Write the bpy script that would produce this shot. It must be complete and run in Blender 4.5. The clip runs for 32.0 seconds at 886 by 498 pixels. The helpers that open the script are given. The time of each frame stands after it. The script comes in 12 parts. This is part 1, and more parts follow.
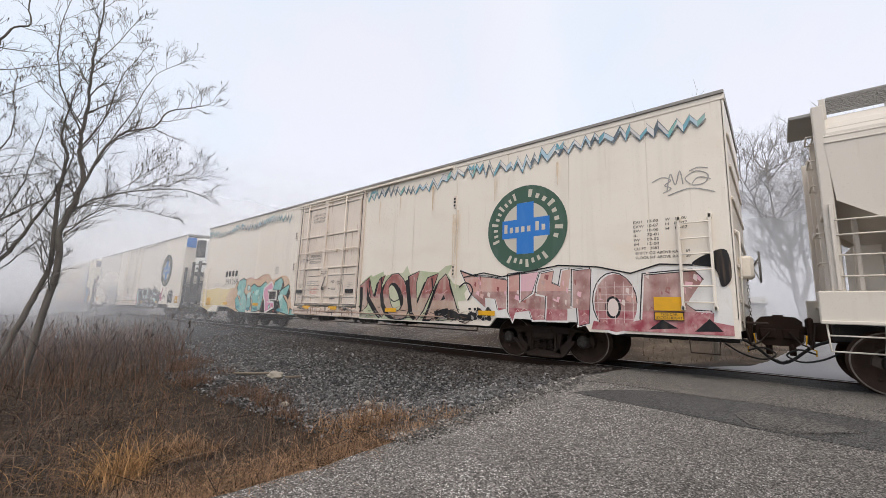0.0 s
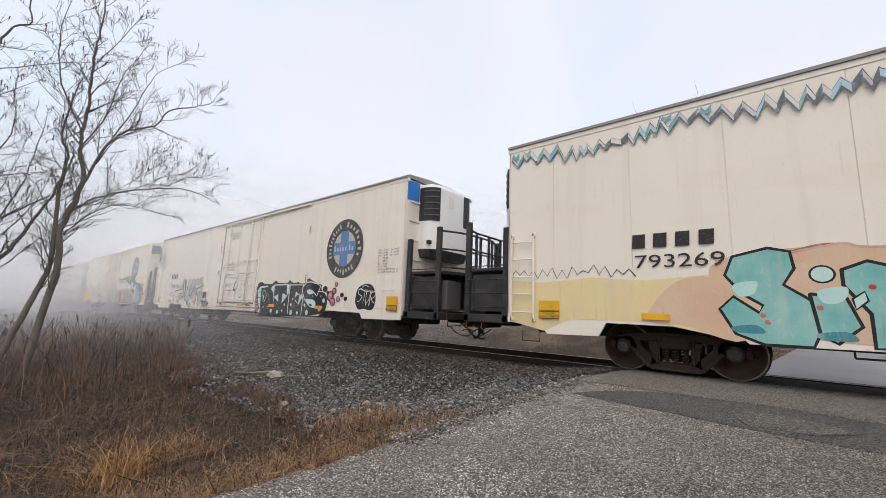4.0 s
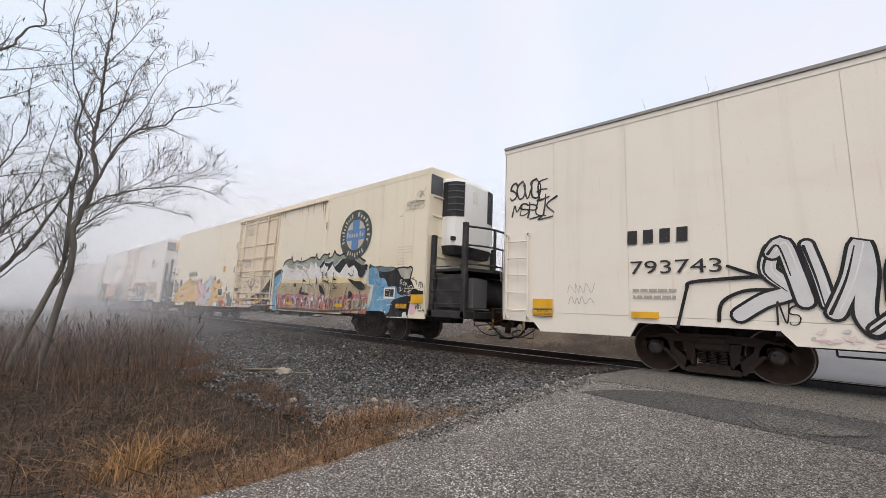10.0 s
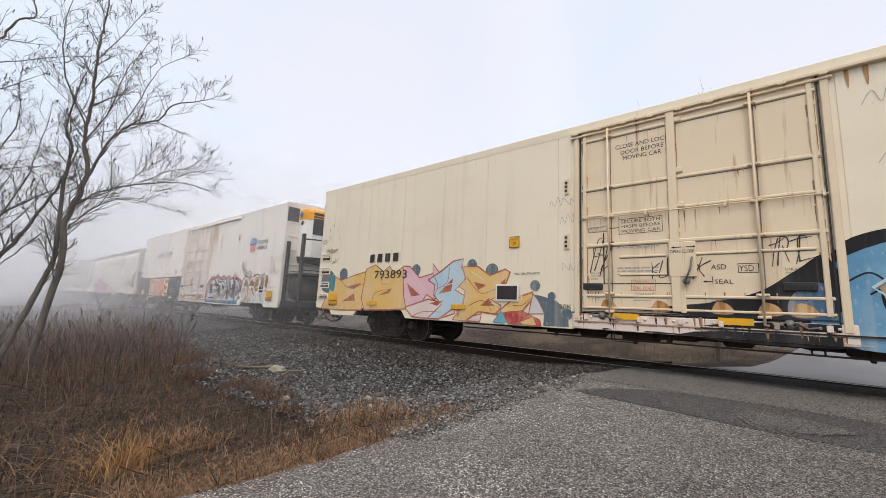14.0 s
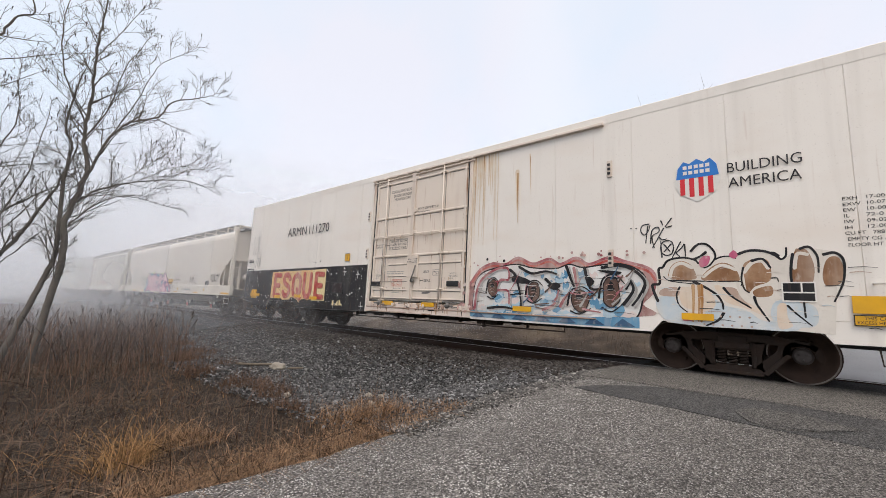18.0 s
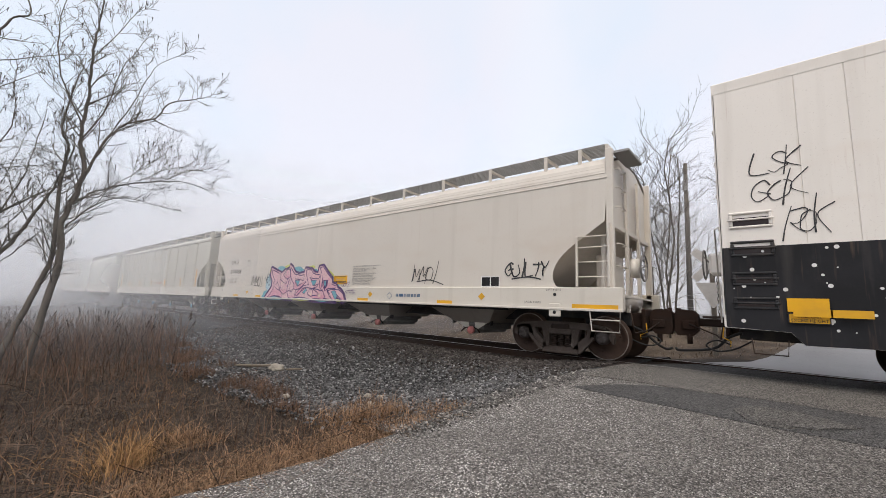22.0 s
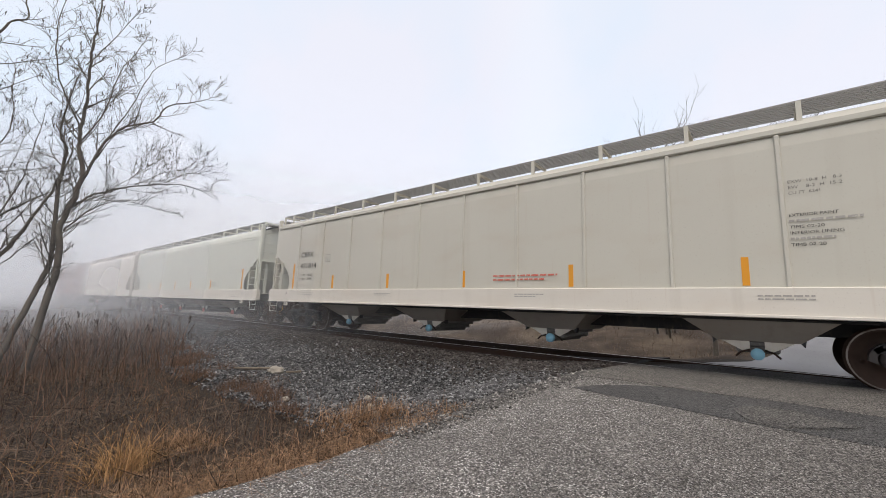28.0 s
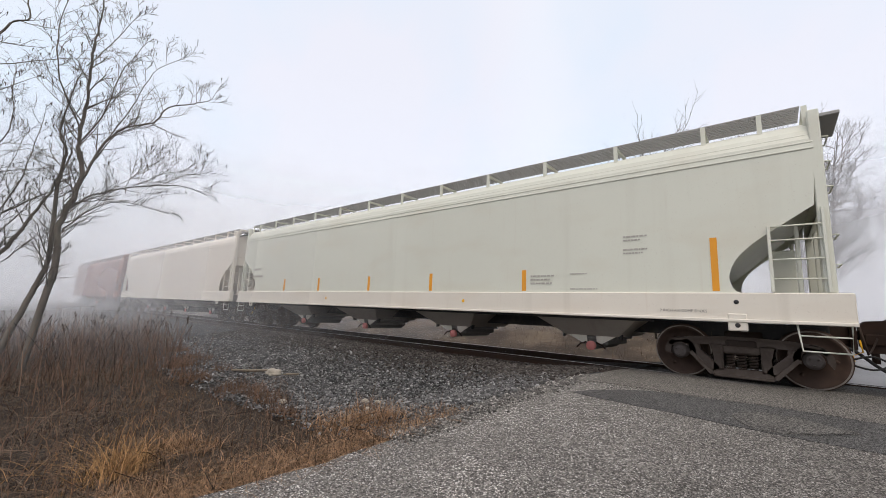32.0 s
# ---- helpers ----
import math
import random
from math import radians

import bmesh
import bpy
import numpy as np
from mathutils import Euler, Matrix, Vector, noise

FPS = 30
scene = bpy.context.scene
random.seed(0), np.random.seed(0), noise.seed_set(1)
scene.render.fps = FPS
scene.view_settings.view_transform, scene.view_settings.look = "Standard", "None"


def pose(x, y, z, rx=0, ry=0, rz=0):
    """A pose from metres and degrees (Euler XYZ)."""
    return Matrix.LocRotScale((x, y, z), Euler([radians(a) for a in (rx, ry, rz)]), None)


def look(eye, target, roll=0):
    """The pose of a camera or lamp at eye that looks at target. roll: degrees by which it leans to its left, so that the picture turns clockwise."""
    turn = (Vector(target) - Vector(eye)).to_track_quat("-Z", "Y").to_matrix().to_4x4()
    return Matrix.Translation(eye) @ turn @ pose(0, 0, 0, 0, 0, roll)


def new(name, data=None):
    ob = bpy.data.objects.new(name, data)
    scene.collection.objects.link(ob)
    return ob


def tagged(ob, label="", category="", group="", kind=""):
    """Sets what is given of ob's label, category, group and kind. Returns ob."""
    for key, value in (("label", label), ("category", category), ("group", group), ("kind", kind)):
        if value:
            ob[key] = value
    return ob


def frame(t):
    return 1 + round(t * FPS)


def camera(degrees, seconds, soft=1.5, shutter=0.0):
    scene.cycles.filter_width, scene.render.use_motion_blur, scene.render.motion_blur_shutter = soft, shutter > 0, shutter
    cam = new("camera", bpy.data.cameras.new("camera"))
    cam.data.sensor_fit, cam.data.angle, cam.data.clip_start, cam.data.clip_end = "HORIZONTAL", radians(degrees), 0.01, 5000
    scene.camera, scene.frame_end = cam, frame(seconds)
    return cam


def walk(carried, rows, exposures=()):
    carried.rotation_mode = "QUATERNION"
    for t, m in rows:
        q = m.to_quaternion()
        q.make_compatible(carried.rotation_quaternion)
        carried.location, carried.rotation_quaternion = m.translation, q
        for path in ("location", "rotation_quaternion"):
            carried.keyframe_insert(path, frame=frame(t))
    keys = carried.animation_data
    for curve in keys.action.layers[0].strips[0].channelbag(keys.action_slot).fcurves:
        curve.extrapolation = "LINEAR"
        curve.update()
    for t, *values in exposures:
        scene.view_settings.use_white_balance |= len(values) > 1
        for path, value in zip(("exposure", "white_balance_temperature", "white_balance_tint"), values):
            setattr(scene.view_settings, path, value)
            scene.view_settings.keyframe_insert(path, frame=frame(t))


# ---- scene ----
cam = camera(96.4, 32.0, soft=0.8)
EYE = Vector((0.0, -9.56, 0.97))

# the hand-held camera: seconds, turn to the left, tilt up, roll
SWAY = (
    (0.0, 39.99, 9.12, 2.02), (0.5, 40.10, 9.30, 2.01), (1.0, 40.16, 9.40, 2.03), (1.5, 40.28, 9.45, 2.08),
    (2.0, 40.47, 9.43, 2.13), (2.5, 40.62, 9.46, 2.19), (3.0, 40.65, 9.38, 2.21), (3.5, 40.40, 9.26, 2.20),
    (5.5, 39.17, 9.01, 2.43), (6.0, 39.31, 8.95, 2.44), (6.5, 39.42, 8.89, 2.37), (7.0, 39.52, 8.87, 2.36),
    (7.5, 39.67, 8.80, 2.39), (8.0, 39.76, 8.81, 2.37), (8.5, 40.00, 8.79, 2.44), (9.0, 40.35, 8.82, 2.49),
    (9.5, 40.76, 8.87, 2.54), (10.0, 41.04, 8.82, 2.47), (10.5, 41.03, 8.79, 2.46), (11.0, 40.77, 8.69, 2.48),
    (11.5, 40.50, 8.56, 2.55), (12.0, 40.25, 8.55, 2.66), (12.5, 40.18, 8.56, 2.77), (13.0, 40.17, 8.65, 2.80),
    (13.5, 40.19, 8.64, 2.78), (14.0, 40.30, 8.63, 2.76), (14.5, 40.35, 8.58, 2.74), (16.5, 39.94, 8.22, 2.70),
    (17.0, 40.01, 8.22, 2.70), (17.5, 40.14, 8.21, 2.75), (18.0, 40.32, 8.22, 2.71), (18.5, 40.42, 8.28, 2.73),
    (19.0, 40.47, 8.34, 2.65), (19.5, 40.58, 8.39, 2.67), (20.0, 40.57, 8.47, 2.63), (20.5, 40.55, 8.42, 2.56),
    (21.0, 40.44, 8.33, 2.47), (21.5, 40.26, 8.31, 2.44), (22.0, 40.09, 8.26, 2.41), (22.5, 39.96, 8.26, 2.36),
    (23.0, 39.92, 8.30, 2.39), (23.5, 39.98, 8.36, 2.44), (24.0, 40.09, 8.38, 2.47), (24.5, 40.16, 8.38, 2.48),
    (25.0, 40.14, 8.35, 2.46), (25.5, 40.02, 8.28, 2.38), (27.5, 39.90, 8.38, 2.13), (28.0, 39.98, 8.48, 2.08),
    (28.5, 40.11, 8.55, 2.11), (29.0, 40.20, 8.61, 2.12), (29.5, 40.18, 8.64, 2.23), (30.0, 40.04, 8.66, 2.32),
    (30.5, 39.84, 8.67, 2.38), (31.0, 39.67, 8.77, 2.47), (31.5, 39.71, 8.86, 2.48), (32.0, 39.85, 8.94, 2.48),
)


def aim(yaw, tilt, roll):
    y, p = radians(yaw), radians(tilt)
    return look(EYE, EYE + Vector((-math.sin(y) * math.cos(p), math.cos(y) * math.cos(p), math.sin(p))), roll)


walk(cam, [(t, aim(y, p, r)) for t, y, p, r in SWAY], exposures=[(0.0, 0.0), (32.0, 0.0)])

# the run of the train: seconds and metres along the track
RUN = (
    (0, 0.00), (1, 4.60), (2, 9.18), (3, 13.73), (4, 18.25), (5, 22.66),
    (6, 26.95), (7, 31.20), (8, 35.47), (9, 39.73), (10, 44.00), (11, 48.27),
    (12, 52.52), (13, 56.77), (14, 61.01), (15, 65.19), (16, 69.39), (17, 73.66),
    (18, 77.97), (19, 82.34), (20, 86.76), (21, 91.21), (22, 95.62), (23, 100.03),
    (24, 104.47), (25, 108.87), (26, 113.23), (27, 117.58), (28, 121.95), (29, 126.35),
    (30, 130.79), (31, 135.27), (32, 139.75),
)


# ---- daylight through thin fog ----
SUN_TO = Vector((0.30, -0.46, 0.84)).normalized()
world = bpy.data.worlds.new("foggy_sky")
scene.world = world
world.use_nodes = True
wn, wl = world.node_tree.nodes, world.node_tree.links
wn.clear()
sky = wn.new("ShaderNodeTexSky")
sky.sky_type = "NISHITA"
sky.sun_disc = False
sky.sun_elevation = math.asin(SUN_TO.z)
sky.sun_rotation = math.atan2(SUN_TO.x, SUN_TO.y)
sky.dust_density, sky.air_density = 4.0, 1.0
skyb = wn.new("ShaderNodeBackground")
skyb.inputs[1].default_value = 0.06
wl.new(sky.outputs[0], skyb.inputs[0])
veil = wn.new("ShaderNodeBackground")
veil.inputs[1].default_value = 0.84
# thin high cloud: faint blue gaps, and a painted glow column over the track
wtc = wn.new("ShaderNodeTexCoord")
wmap = wn.new("ShaderNodeMapping")
wmap.inputs["Scale"].default_value = (1.7, 1.7, 1.1)
wl.new(wtc.outputs["Generated"], wmap.inputs[0])
cloud = wn.new("ShaderNodeTexNoise")
cloud.inputs["Scale"].default_value, cloud.inputs["Detail"].default_value = 1.6, 4
wl.new(wmap.outputs[0], cloud.inputs["Vector"])
thin_cloud = wn.new("ShaderNodeMapRange")
thin_cloud.inputs["From Min"].default_value, thin_cloud.inputs["From Max"].default_value = 0.42, 0.68
wl.new(cloud.outputs[0], thin_cloud.inputs["Value"])
tone = wn.new("ShaderNodeMix")
tone.data_type = "RGBA"
tone.inputs[6].default_value = (0.945, 0.925, 0.97, 1)
tone.inputs[7].default_value = (0.84, 0.915, 1.0, 1)
wl.new(thin_cloud.outputs[0], tone.inputs[0])
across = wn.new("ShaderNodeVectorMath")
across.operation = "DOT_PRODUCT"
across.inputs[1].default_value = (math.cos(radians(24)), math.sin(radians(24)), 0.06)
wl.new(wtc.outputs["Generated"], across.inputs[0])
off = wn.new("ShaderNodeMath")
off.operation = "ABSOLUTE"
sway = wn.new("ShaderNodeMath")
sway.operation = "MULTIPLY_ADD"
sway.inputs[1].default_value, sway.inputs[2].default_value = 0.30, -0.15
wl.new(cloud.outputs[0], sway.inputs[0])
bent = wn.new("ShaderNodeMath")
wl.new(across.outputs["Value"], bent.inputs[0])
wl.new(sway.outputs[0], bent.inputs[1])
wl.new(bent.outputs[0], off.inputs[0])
glow_column = wn.new("ShaderNodeMapRange")
glow_column.interpolation_type = "SMOOTHSTEP"
glow_column.inputs["From Min"].default_value, glow_column.inputs["From Max"].default_value = 0.19, 0.0
glow_column.inputs["To Max"].default_value = 0.5
wl.new(off.outputs[0], glow_column.inputs["Value"])
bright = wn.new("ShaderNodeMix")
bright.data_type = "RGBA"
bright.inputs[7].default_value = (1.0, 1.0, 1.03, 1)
wl.new(glow_column.outputs[0], bright.inputs[0])
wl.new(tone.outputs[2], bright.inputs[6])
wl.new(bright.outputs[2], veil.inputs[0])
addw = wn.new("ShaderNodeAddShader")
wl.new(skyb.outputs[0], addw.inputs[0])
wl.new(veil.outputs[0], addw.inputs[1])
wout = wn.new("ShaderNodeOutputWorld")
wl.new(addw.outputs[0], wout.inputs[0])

sun_data = bpy.data.lights.new("sun", "SUN")
sun_data.energy, sun_data.angle, sun_data.color = 1.12, radians(30), (1.0, 0.885, 0.73)
sun = new("sun", sun_data)
sun.matrix_world = look(SUN_TO * 60, (0, 0, 0))


# ---- materials ----
def mat(name, base, rough=0.6, metal=0.0, vary=(), bump=(), coords="Object", spec=0.22, rnd=0.0):
    """vary: (scale, stretch xyz, low, high, colour, amount) noise layers over the base; bump: (scale, strength, distance)."""
    m = bpy.data.materials.new(name)
    m.use_nodes = True
    nt = m.node_tree
    b = nt.nodes["Principled BSDF"]
    b.inputs["Roughness"].default_value = rough
    b.inputs["Metallic"].default_value = metal
    b.inputs["Specular IOR Level"].default_value = spec
    tc = nt.nodes.new("ShaderNodeTexCoord")
    col = nt.nodes.new("ShaderNodeRGB")
    col.outputs[0].default_value = (*base, 1)
    out = col.outputs[0]
    if rnd:
        oi = nt.nodes.new("ShaderNodeObjectInfo")
        hs = nt.nodes.new("ShaderNodeHueSaturation")
        mr = nt.nodes.new("ShaderNodeMapRange")
        mr.inputs["To Min"].default_value, mr.inputs["To Max"].default_value = 1 - rnd, 1 + rnd
        nt.links.new(oi.outputs["Random"], mr.inputs["Value"])
        nt.links.new(mr.outputs[0], hs.inputs["Value"])
        nt.links.new(out, hs.inputs["Color"])
        out = hs.outputs[0]
    for k, (scale, stretch, low, high, colour, amount) in enumerate(vary):
        mp = nt.nodes.new("ShaderNodeMapping")
        mp.inputs["Scale"].default_value = stretch
        mp.inputs["Location"].default_value = (k * 3.7, k * 1.3, k * 2.1)
        nt.links.new(tc.outputs[coords], mp.inputs[0])
        nz = nt.nodes.new("ShaderNodeTexNoise")
        nz.inputs["Scale"].default_value = scale
        nz.inputs["Detail"].default_value = 5
        nt.links.new(mp.outputs[0], nz.inputs["Vector"])
        mr = nt.nodes.new("ShaderNodeMapRange")
        mr.inputs["From Min"].default_value, mr.inputs["From Max"].default_value = low, high
        mr.inputs["To Max"].default_value = amount
        nt.links.new(nz.outputs[0], mr.inputs["Value"])
        mx = nt.nodes.new("ShaderNodeMix")
        mx.data_type = "RGBA"
        mx.inputs[7].default_value = (*colour, 1)
        nt.links.new(mr.outputs[0], mx.inputs[0])
        nt.links.new(out, mx.inputs[6])
        out = mx.outputs[2]
    nt.links.new(out, b.inputs["Base Color"])
    if bump:
        nz = nt.nodes.new("ShaderNodeTexNoise")
        nz.inputs["Scale"].default_value, nz.inputs["Detail"].default_value = bump[0], 6
        nt.links.new(tc.outputs[coords], nz.inputs["Vector"])
        bp = nt.nodes.new("ShaderNodeBump")
        bp.inputs["Strength"].default_value, bp.inputs["Distance"].default_value = bump[1], bump[2]
        nt.links.new(nz.outputs[0], bp.inputs["Height"])
        nt.links.new(bp.outputs[0], b.inputs["Normal"])
    return m


def painted(name, base, rough=0.45, rust=0.25, dirt=0.35, dirt_col=(0.30, 0.25, 0.19)):
    """Weathered paint on steel: cloudy fading, thin run-down streaks, specks of rust."""
    return mat(name, base, rough, vary=(
        (0.35, (1, 1, 1), 0.35, 0.75, tuple(c * 0.86 for c in base), 0.4),
        (2.2, (1.6, 1, 0.10), 0.56, 0.85, dirt_col, dirt * 0.6),
        (6.0, (2.0, 1, 0.12), 0.63, 0.80, (0.32, 0.13, 0.05), rust),
        (38.0, (1, 1, 1), 0.62, 0.80, (0.25, 0.19, 0.14), 0.25),
        (1.1, (0.5, 1, 1.2), 0.52, 0.80, tuple(c * f for c, f in zip(base, (0.88, 0.80, 0.74))), 0.55)),
        bump=(1.3, 0.10, 0.02), spec=0.5)


M = {}
M["white"] = painted("white_paint", (0.81, 0.745, 0.65))
M["cream"] = painted("cream_paint", (0.81, 0.725, 0.56), rust=0.3)
M["white_b"] = painted("cool_white_paint", (0.82, 0.77, 0.705), rust=0.35)
M["door_a"] = painted("door_white_paint", (0.73, 0.64, 0.55), rust=0.75, dirt=0.8, dirt_col=(0.36, 0.24, 0.18))
M["door_c"] = painted("door_cream_paint", (0.74, 0.61, 0.43), rust=0.95, dirt=1.0, dirt_col=(0.34, 0.21, 0.10))
M["sill_grime"] = painted("rust_stained_sill_paint", (0.74, 0.63, 0.55), rust=0.95, dirt=0.9, dirt_col=(0.36, 0.20, 0.14))
M["track_grime"] = painted("rusty_track_paint", (0.38, 0.27, 0.21), 0.7, rust=0.9, dirt=0.9, dirt_col=(0.20, 0.11, 0.07))
M["roof_dark"] = painted("dull_roof_metal", (0.27, 0.26, 0.245), 0.6)
M["hop_a"] = painted("light_grey_paint", (0.655, 0.605, 0.535), rust=0.12, dirt=0.28)
M["hop_b"] = painted("pale_grey_green_paint", (0.535, 0.51, 0.435), rust=0.10, dirt=0.22)
M["hop_c"] = painted("pale_green_grey_paint", (0.60, 0.605, 0.525), rust=0.08, dirt=0.2)
M["hop_w"] = painted("white_sill_paint", (0.655, 0.61, 0.535), rust=0.15, dirt=0.35)
# pocket paints: grime, and the shade of the inward slopes put into the colour
M["hop_grime"] = painted("grimy_shaded_pocket_paint", (0.36, 0.325, 0.285), 0.75, rust=0.3, dirt=0.9, dirt_col=(0.20, 0.16, 0.13))
M["hop_dark"] = painted("shaded_slope_paint", (0.20, 0.19, 0.175), 0.65)
M["red_car"] = painted("oxide_red_paint", (0.20, 0.075, 0.055), 0.7)
M["black"] = mat("black_frame_paint", (0.035, 0.035, 0.037), 0.5, vary=((3.0, (1, 1, 1), 0.5, 0.8, (0.12, 0.10, 0.085), 0.6), (30.0, (1, 1, 0.3), 0.6, 0.8, (0.2, 0.15, 0.1), 0.4)), bump=(20, 0.15, 0.01))
M["steel"] = mat("rusty_cast_steel", (0.036, 0.027, 0.023), 0.9, 0.0, vary=((4.0, (1, 1, 1), 0.4, 0.7, (0.046, 0.026, 0.017), 0.6), (25.0, (1, 1, 1), 0.5, 0.8, (0.065, 0.046, 0.035), 0.35)), bump=(30, 0.3, 0.01))
M["wheel"] = mat("dusty_wheel_steel", (0.048, 0.031, 0.024), 0.8, 0.0, vary=((5.0, (1, 1, 1), 0.4, 0.75, (0.085, 0.052, 0.038), 0.6),), bump=(40, 0.2, 0.01))
M["tread"] = mat("polished_tread_steel", (0.24, 0.21, 0.19), 0.45, 0.7, vary=((6.0, (1, 1, 1), 0.4, 0.7, (0.10, 0.075, 0.06), 0.8),))
M["rail_top"] = mat("worn_rail_steel", (0.42, 0.40, 0.38), 0.35, 0.9, vary=((8.0, (0.2, 1, 1), 0.4, 0.8, (0.2, 0.13, 0.09), 0.5),))
M["rust"] = mat("rusted_rail_steel", (0.036, 0.020, 0.014), 0.85, 0.1, vary=((6.0, (0.3, 1, 1), 0.4, 0.7, (0.028, 0.021, 0.018), 0.7),), bump=(40, 0.2, 0.01))
M["tie"] = mat("creosoted_timber", (0.042, 0.033, 0.027), 0.9, vary=((7.0, (1, 0.2, 1), 0.4, 0.7, (0.075, 0.058, 0.047), 0.7),), bump=(30, 0.4, 0.02), rnd=0.3)
M["yellow"] = mat("yellow_reflective_tape", (0.75, 0.40, 0.02), 0.4, vary=((4.0, (1, 1, 1), 0.4, 0.8, (0.42, 0.24, 0.05), 0.5),))
M["orange"] = mat("amber_stripe_paint", (0.72, 0.31, 0.03), 0.45, vary=((3.0, (1, 1, 0.3), 0.45, 0.8, (0.42, 0.22, 0.06), 0.4),))
M["ink"] = mat("black_stencil_paint", (0.035, 0.033, 0.035), 0.6, vary=((30.0, (1, 1, 1), 0.6, 0.8, (0.3, 0.28, 0.25), 0.5),))
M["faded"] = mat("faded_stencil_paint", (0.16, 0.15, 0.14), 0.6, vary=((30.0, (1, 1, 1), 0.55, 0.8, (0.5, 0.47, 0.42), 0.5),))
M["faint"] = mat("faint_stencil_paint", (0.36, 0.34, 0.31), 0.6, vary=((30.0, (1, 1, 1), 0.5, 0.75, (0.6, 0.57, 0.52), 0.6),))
M["redtext"] = mat("red_stencil_paint", (0.55, 0.13, 0.09), 0.6, vary=((30.0, (1, 1, 1), 0.45, 0.7, (0.58, 0.38, 0.32), 0.7),))
M["label"] = mat("pale_label", (0.74, 0.71, 0.66), 0.5)
M["glassy"] = mat("dark_sight_panel", (0.04, 0.03, 0.03), 0.25)
M["unit_w"] = mat("white_cowling", (0.80, 0.80, 0.78), 0.35, vary=((1.5, (1, 1, 0.3), 0.5, 0.8, (0.6, 0.57, 0.52), 0.5),))
M["unit_d"] = mat("dark_grille", (0.030, 0.030, 0.032), 0.45)
M["slat_grey"] = mat("dull_grey_louvre", (0.11, 0.11, 0.115), 0.5)
M["unit_y"] = mat("amber_cowling", (0.80, 0.36, 0.02), 0.35)
M["blue"] = mat("blue_badge_paint", (0.035, 0.19, 0.56), 0.5, vary=((5.0, (1, 1, 0.3), 0.5, 0.8, (0.10, 0.27, 0.55), 0.5),))
M["green"] = mat("dark_green_badge_paint", (0.060, 0.115, 0.085), 0.55, vary=((5.0, (1, 1, 0.3), 0.5, 0.8, (0.15, 0.2, 0.17), 0.5),))
M["badge_c"] = mat("cream_badge_paint", (0.56, 0.53, 0.45), 0.5, vary=((5.0, (1, 1, 0.3), 0.5, 0.8, (0.6, 0.53, 0.42), 0.5),))
M["green_f"] = mat("sooty_green_badge_paint", (0.062, 0.075, 0.062), 0.6, vary=((5.0, (1, 1, 0.3), 0.5, 0.8, (0.20, 0.20, 0.17), 0.5),))
M["blue_f"] = mat("faded_blue_badge_paint", (0.10, 0.22, 0.43), 0.55, vary=((5.0, (1, 1, 0.3), 0.5, 0.8, (0.22, 0.32, 0.48), 0.5),))
M["badge_f"] = mat("greyed_cream_badge_paint", (0.50, 0.46, 0.40), 0.55, vary=((5.0, (1, 1, 0.3), 0.5, 0.8, (0.38, 0.35, 0.30), 0.5),))
M["badge_r"] = mat("red_badge_paint", (0.62, 0.04, 0.05), 0.5)
M["hose"] = mat("black_rubber_hose", (0.025, 0.025, 0.025), 0.6)
M["cap_red"] = mat("faded_red_cap", (0.60, 0.22, 0.20), 0.6)
M["cap_blue"] = mat("light_blue_cap", (0.25, 0.48, 0.60), 0.6)
M["mesh_g"] = mat("galvanised_grating", (0.30, 0.295, 0.285), 0.6, 0.2)


def spray(name, base, second=None, amount=0.6, scale=1.6):
    """Aerosol paint, fading into a second tone in soft clouds."""
    fade = 0.12 if max(base) < 0.06 else 0.3 if max(base) < 0.09 or name in ("light_pink", "soft_rose_pink", "lime", "purple", "aqua", "pink") else 1.0
    return mat("spray_" + name, base, 0.65, vary=(
        (scale, (1, 1, 1), 0.38, 0.66, second or tuple(min(1, c * 1.5 + 0.03) for c in base), amount),
        (30.0, (1, 1, 1), 0.55, 0.8, tuple(c * 0.75 for c in base), 0.35),
        (2.6, (1.6, 1, 0.14), 0.50, 0.80, (0.60, 0.54, 0.47), 0.55 * fade),
        (14.0, (1, 1, 0.5), 0.58, 0.74, (0.62, 0.57, 0.50), 0.45 * fade * fade),
        (5.0, (2.2, 1, 0.16), 0.60, 0.82, (0.28, 0.18, 0.12), 0.4)))


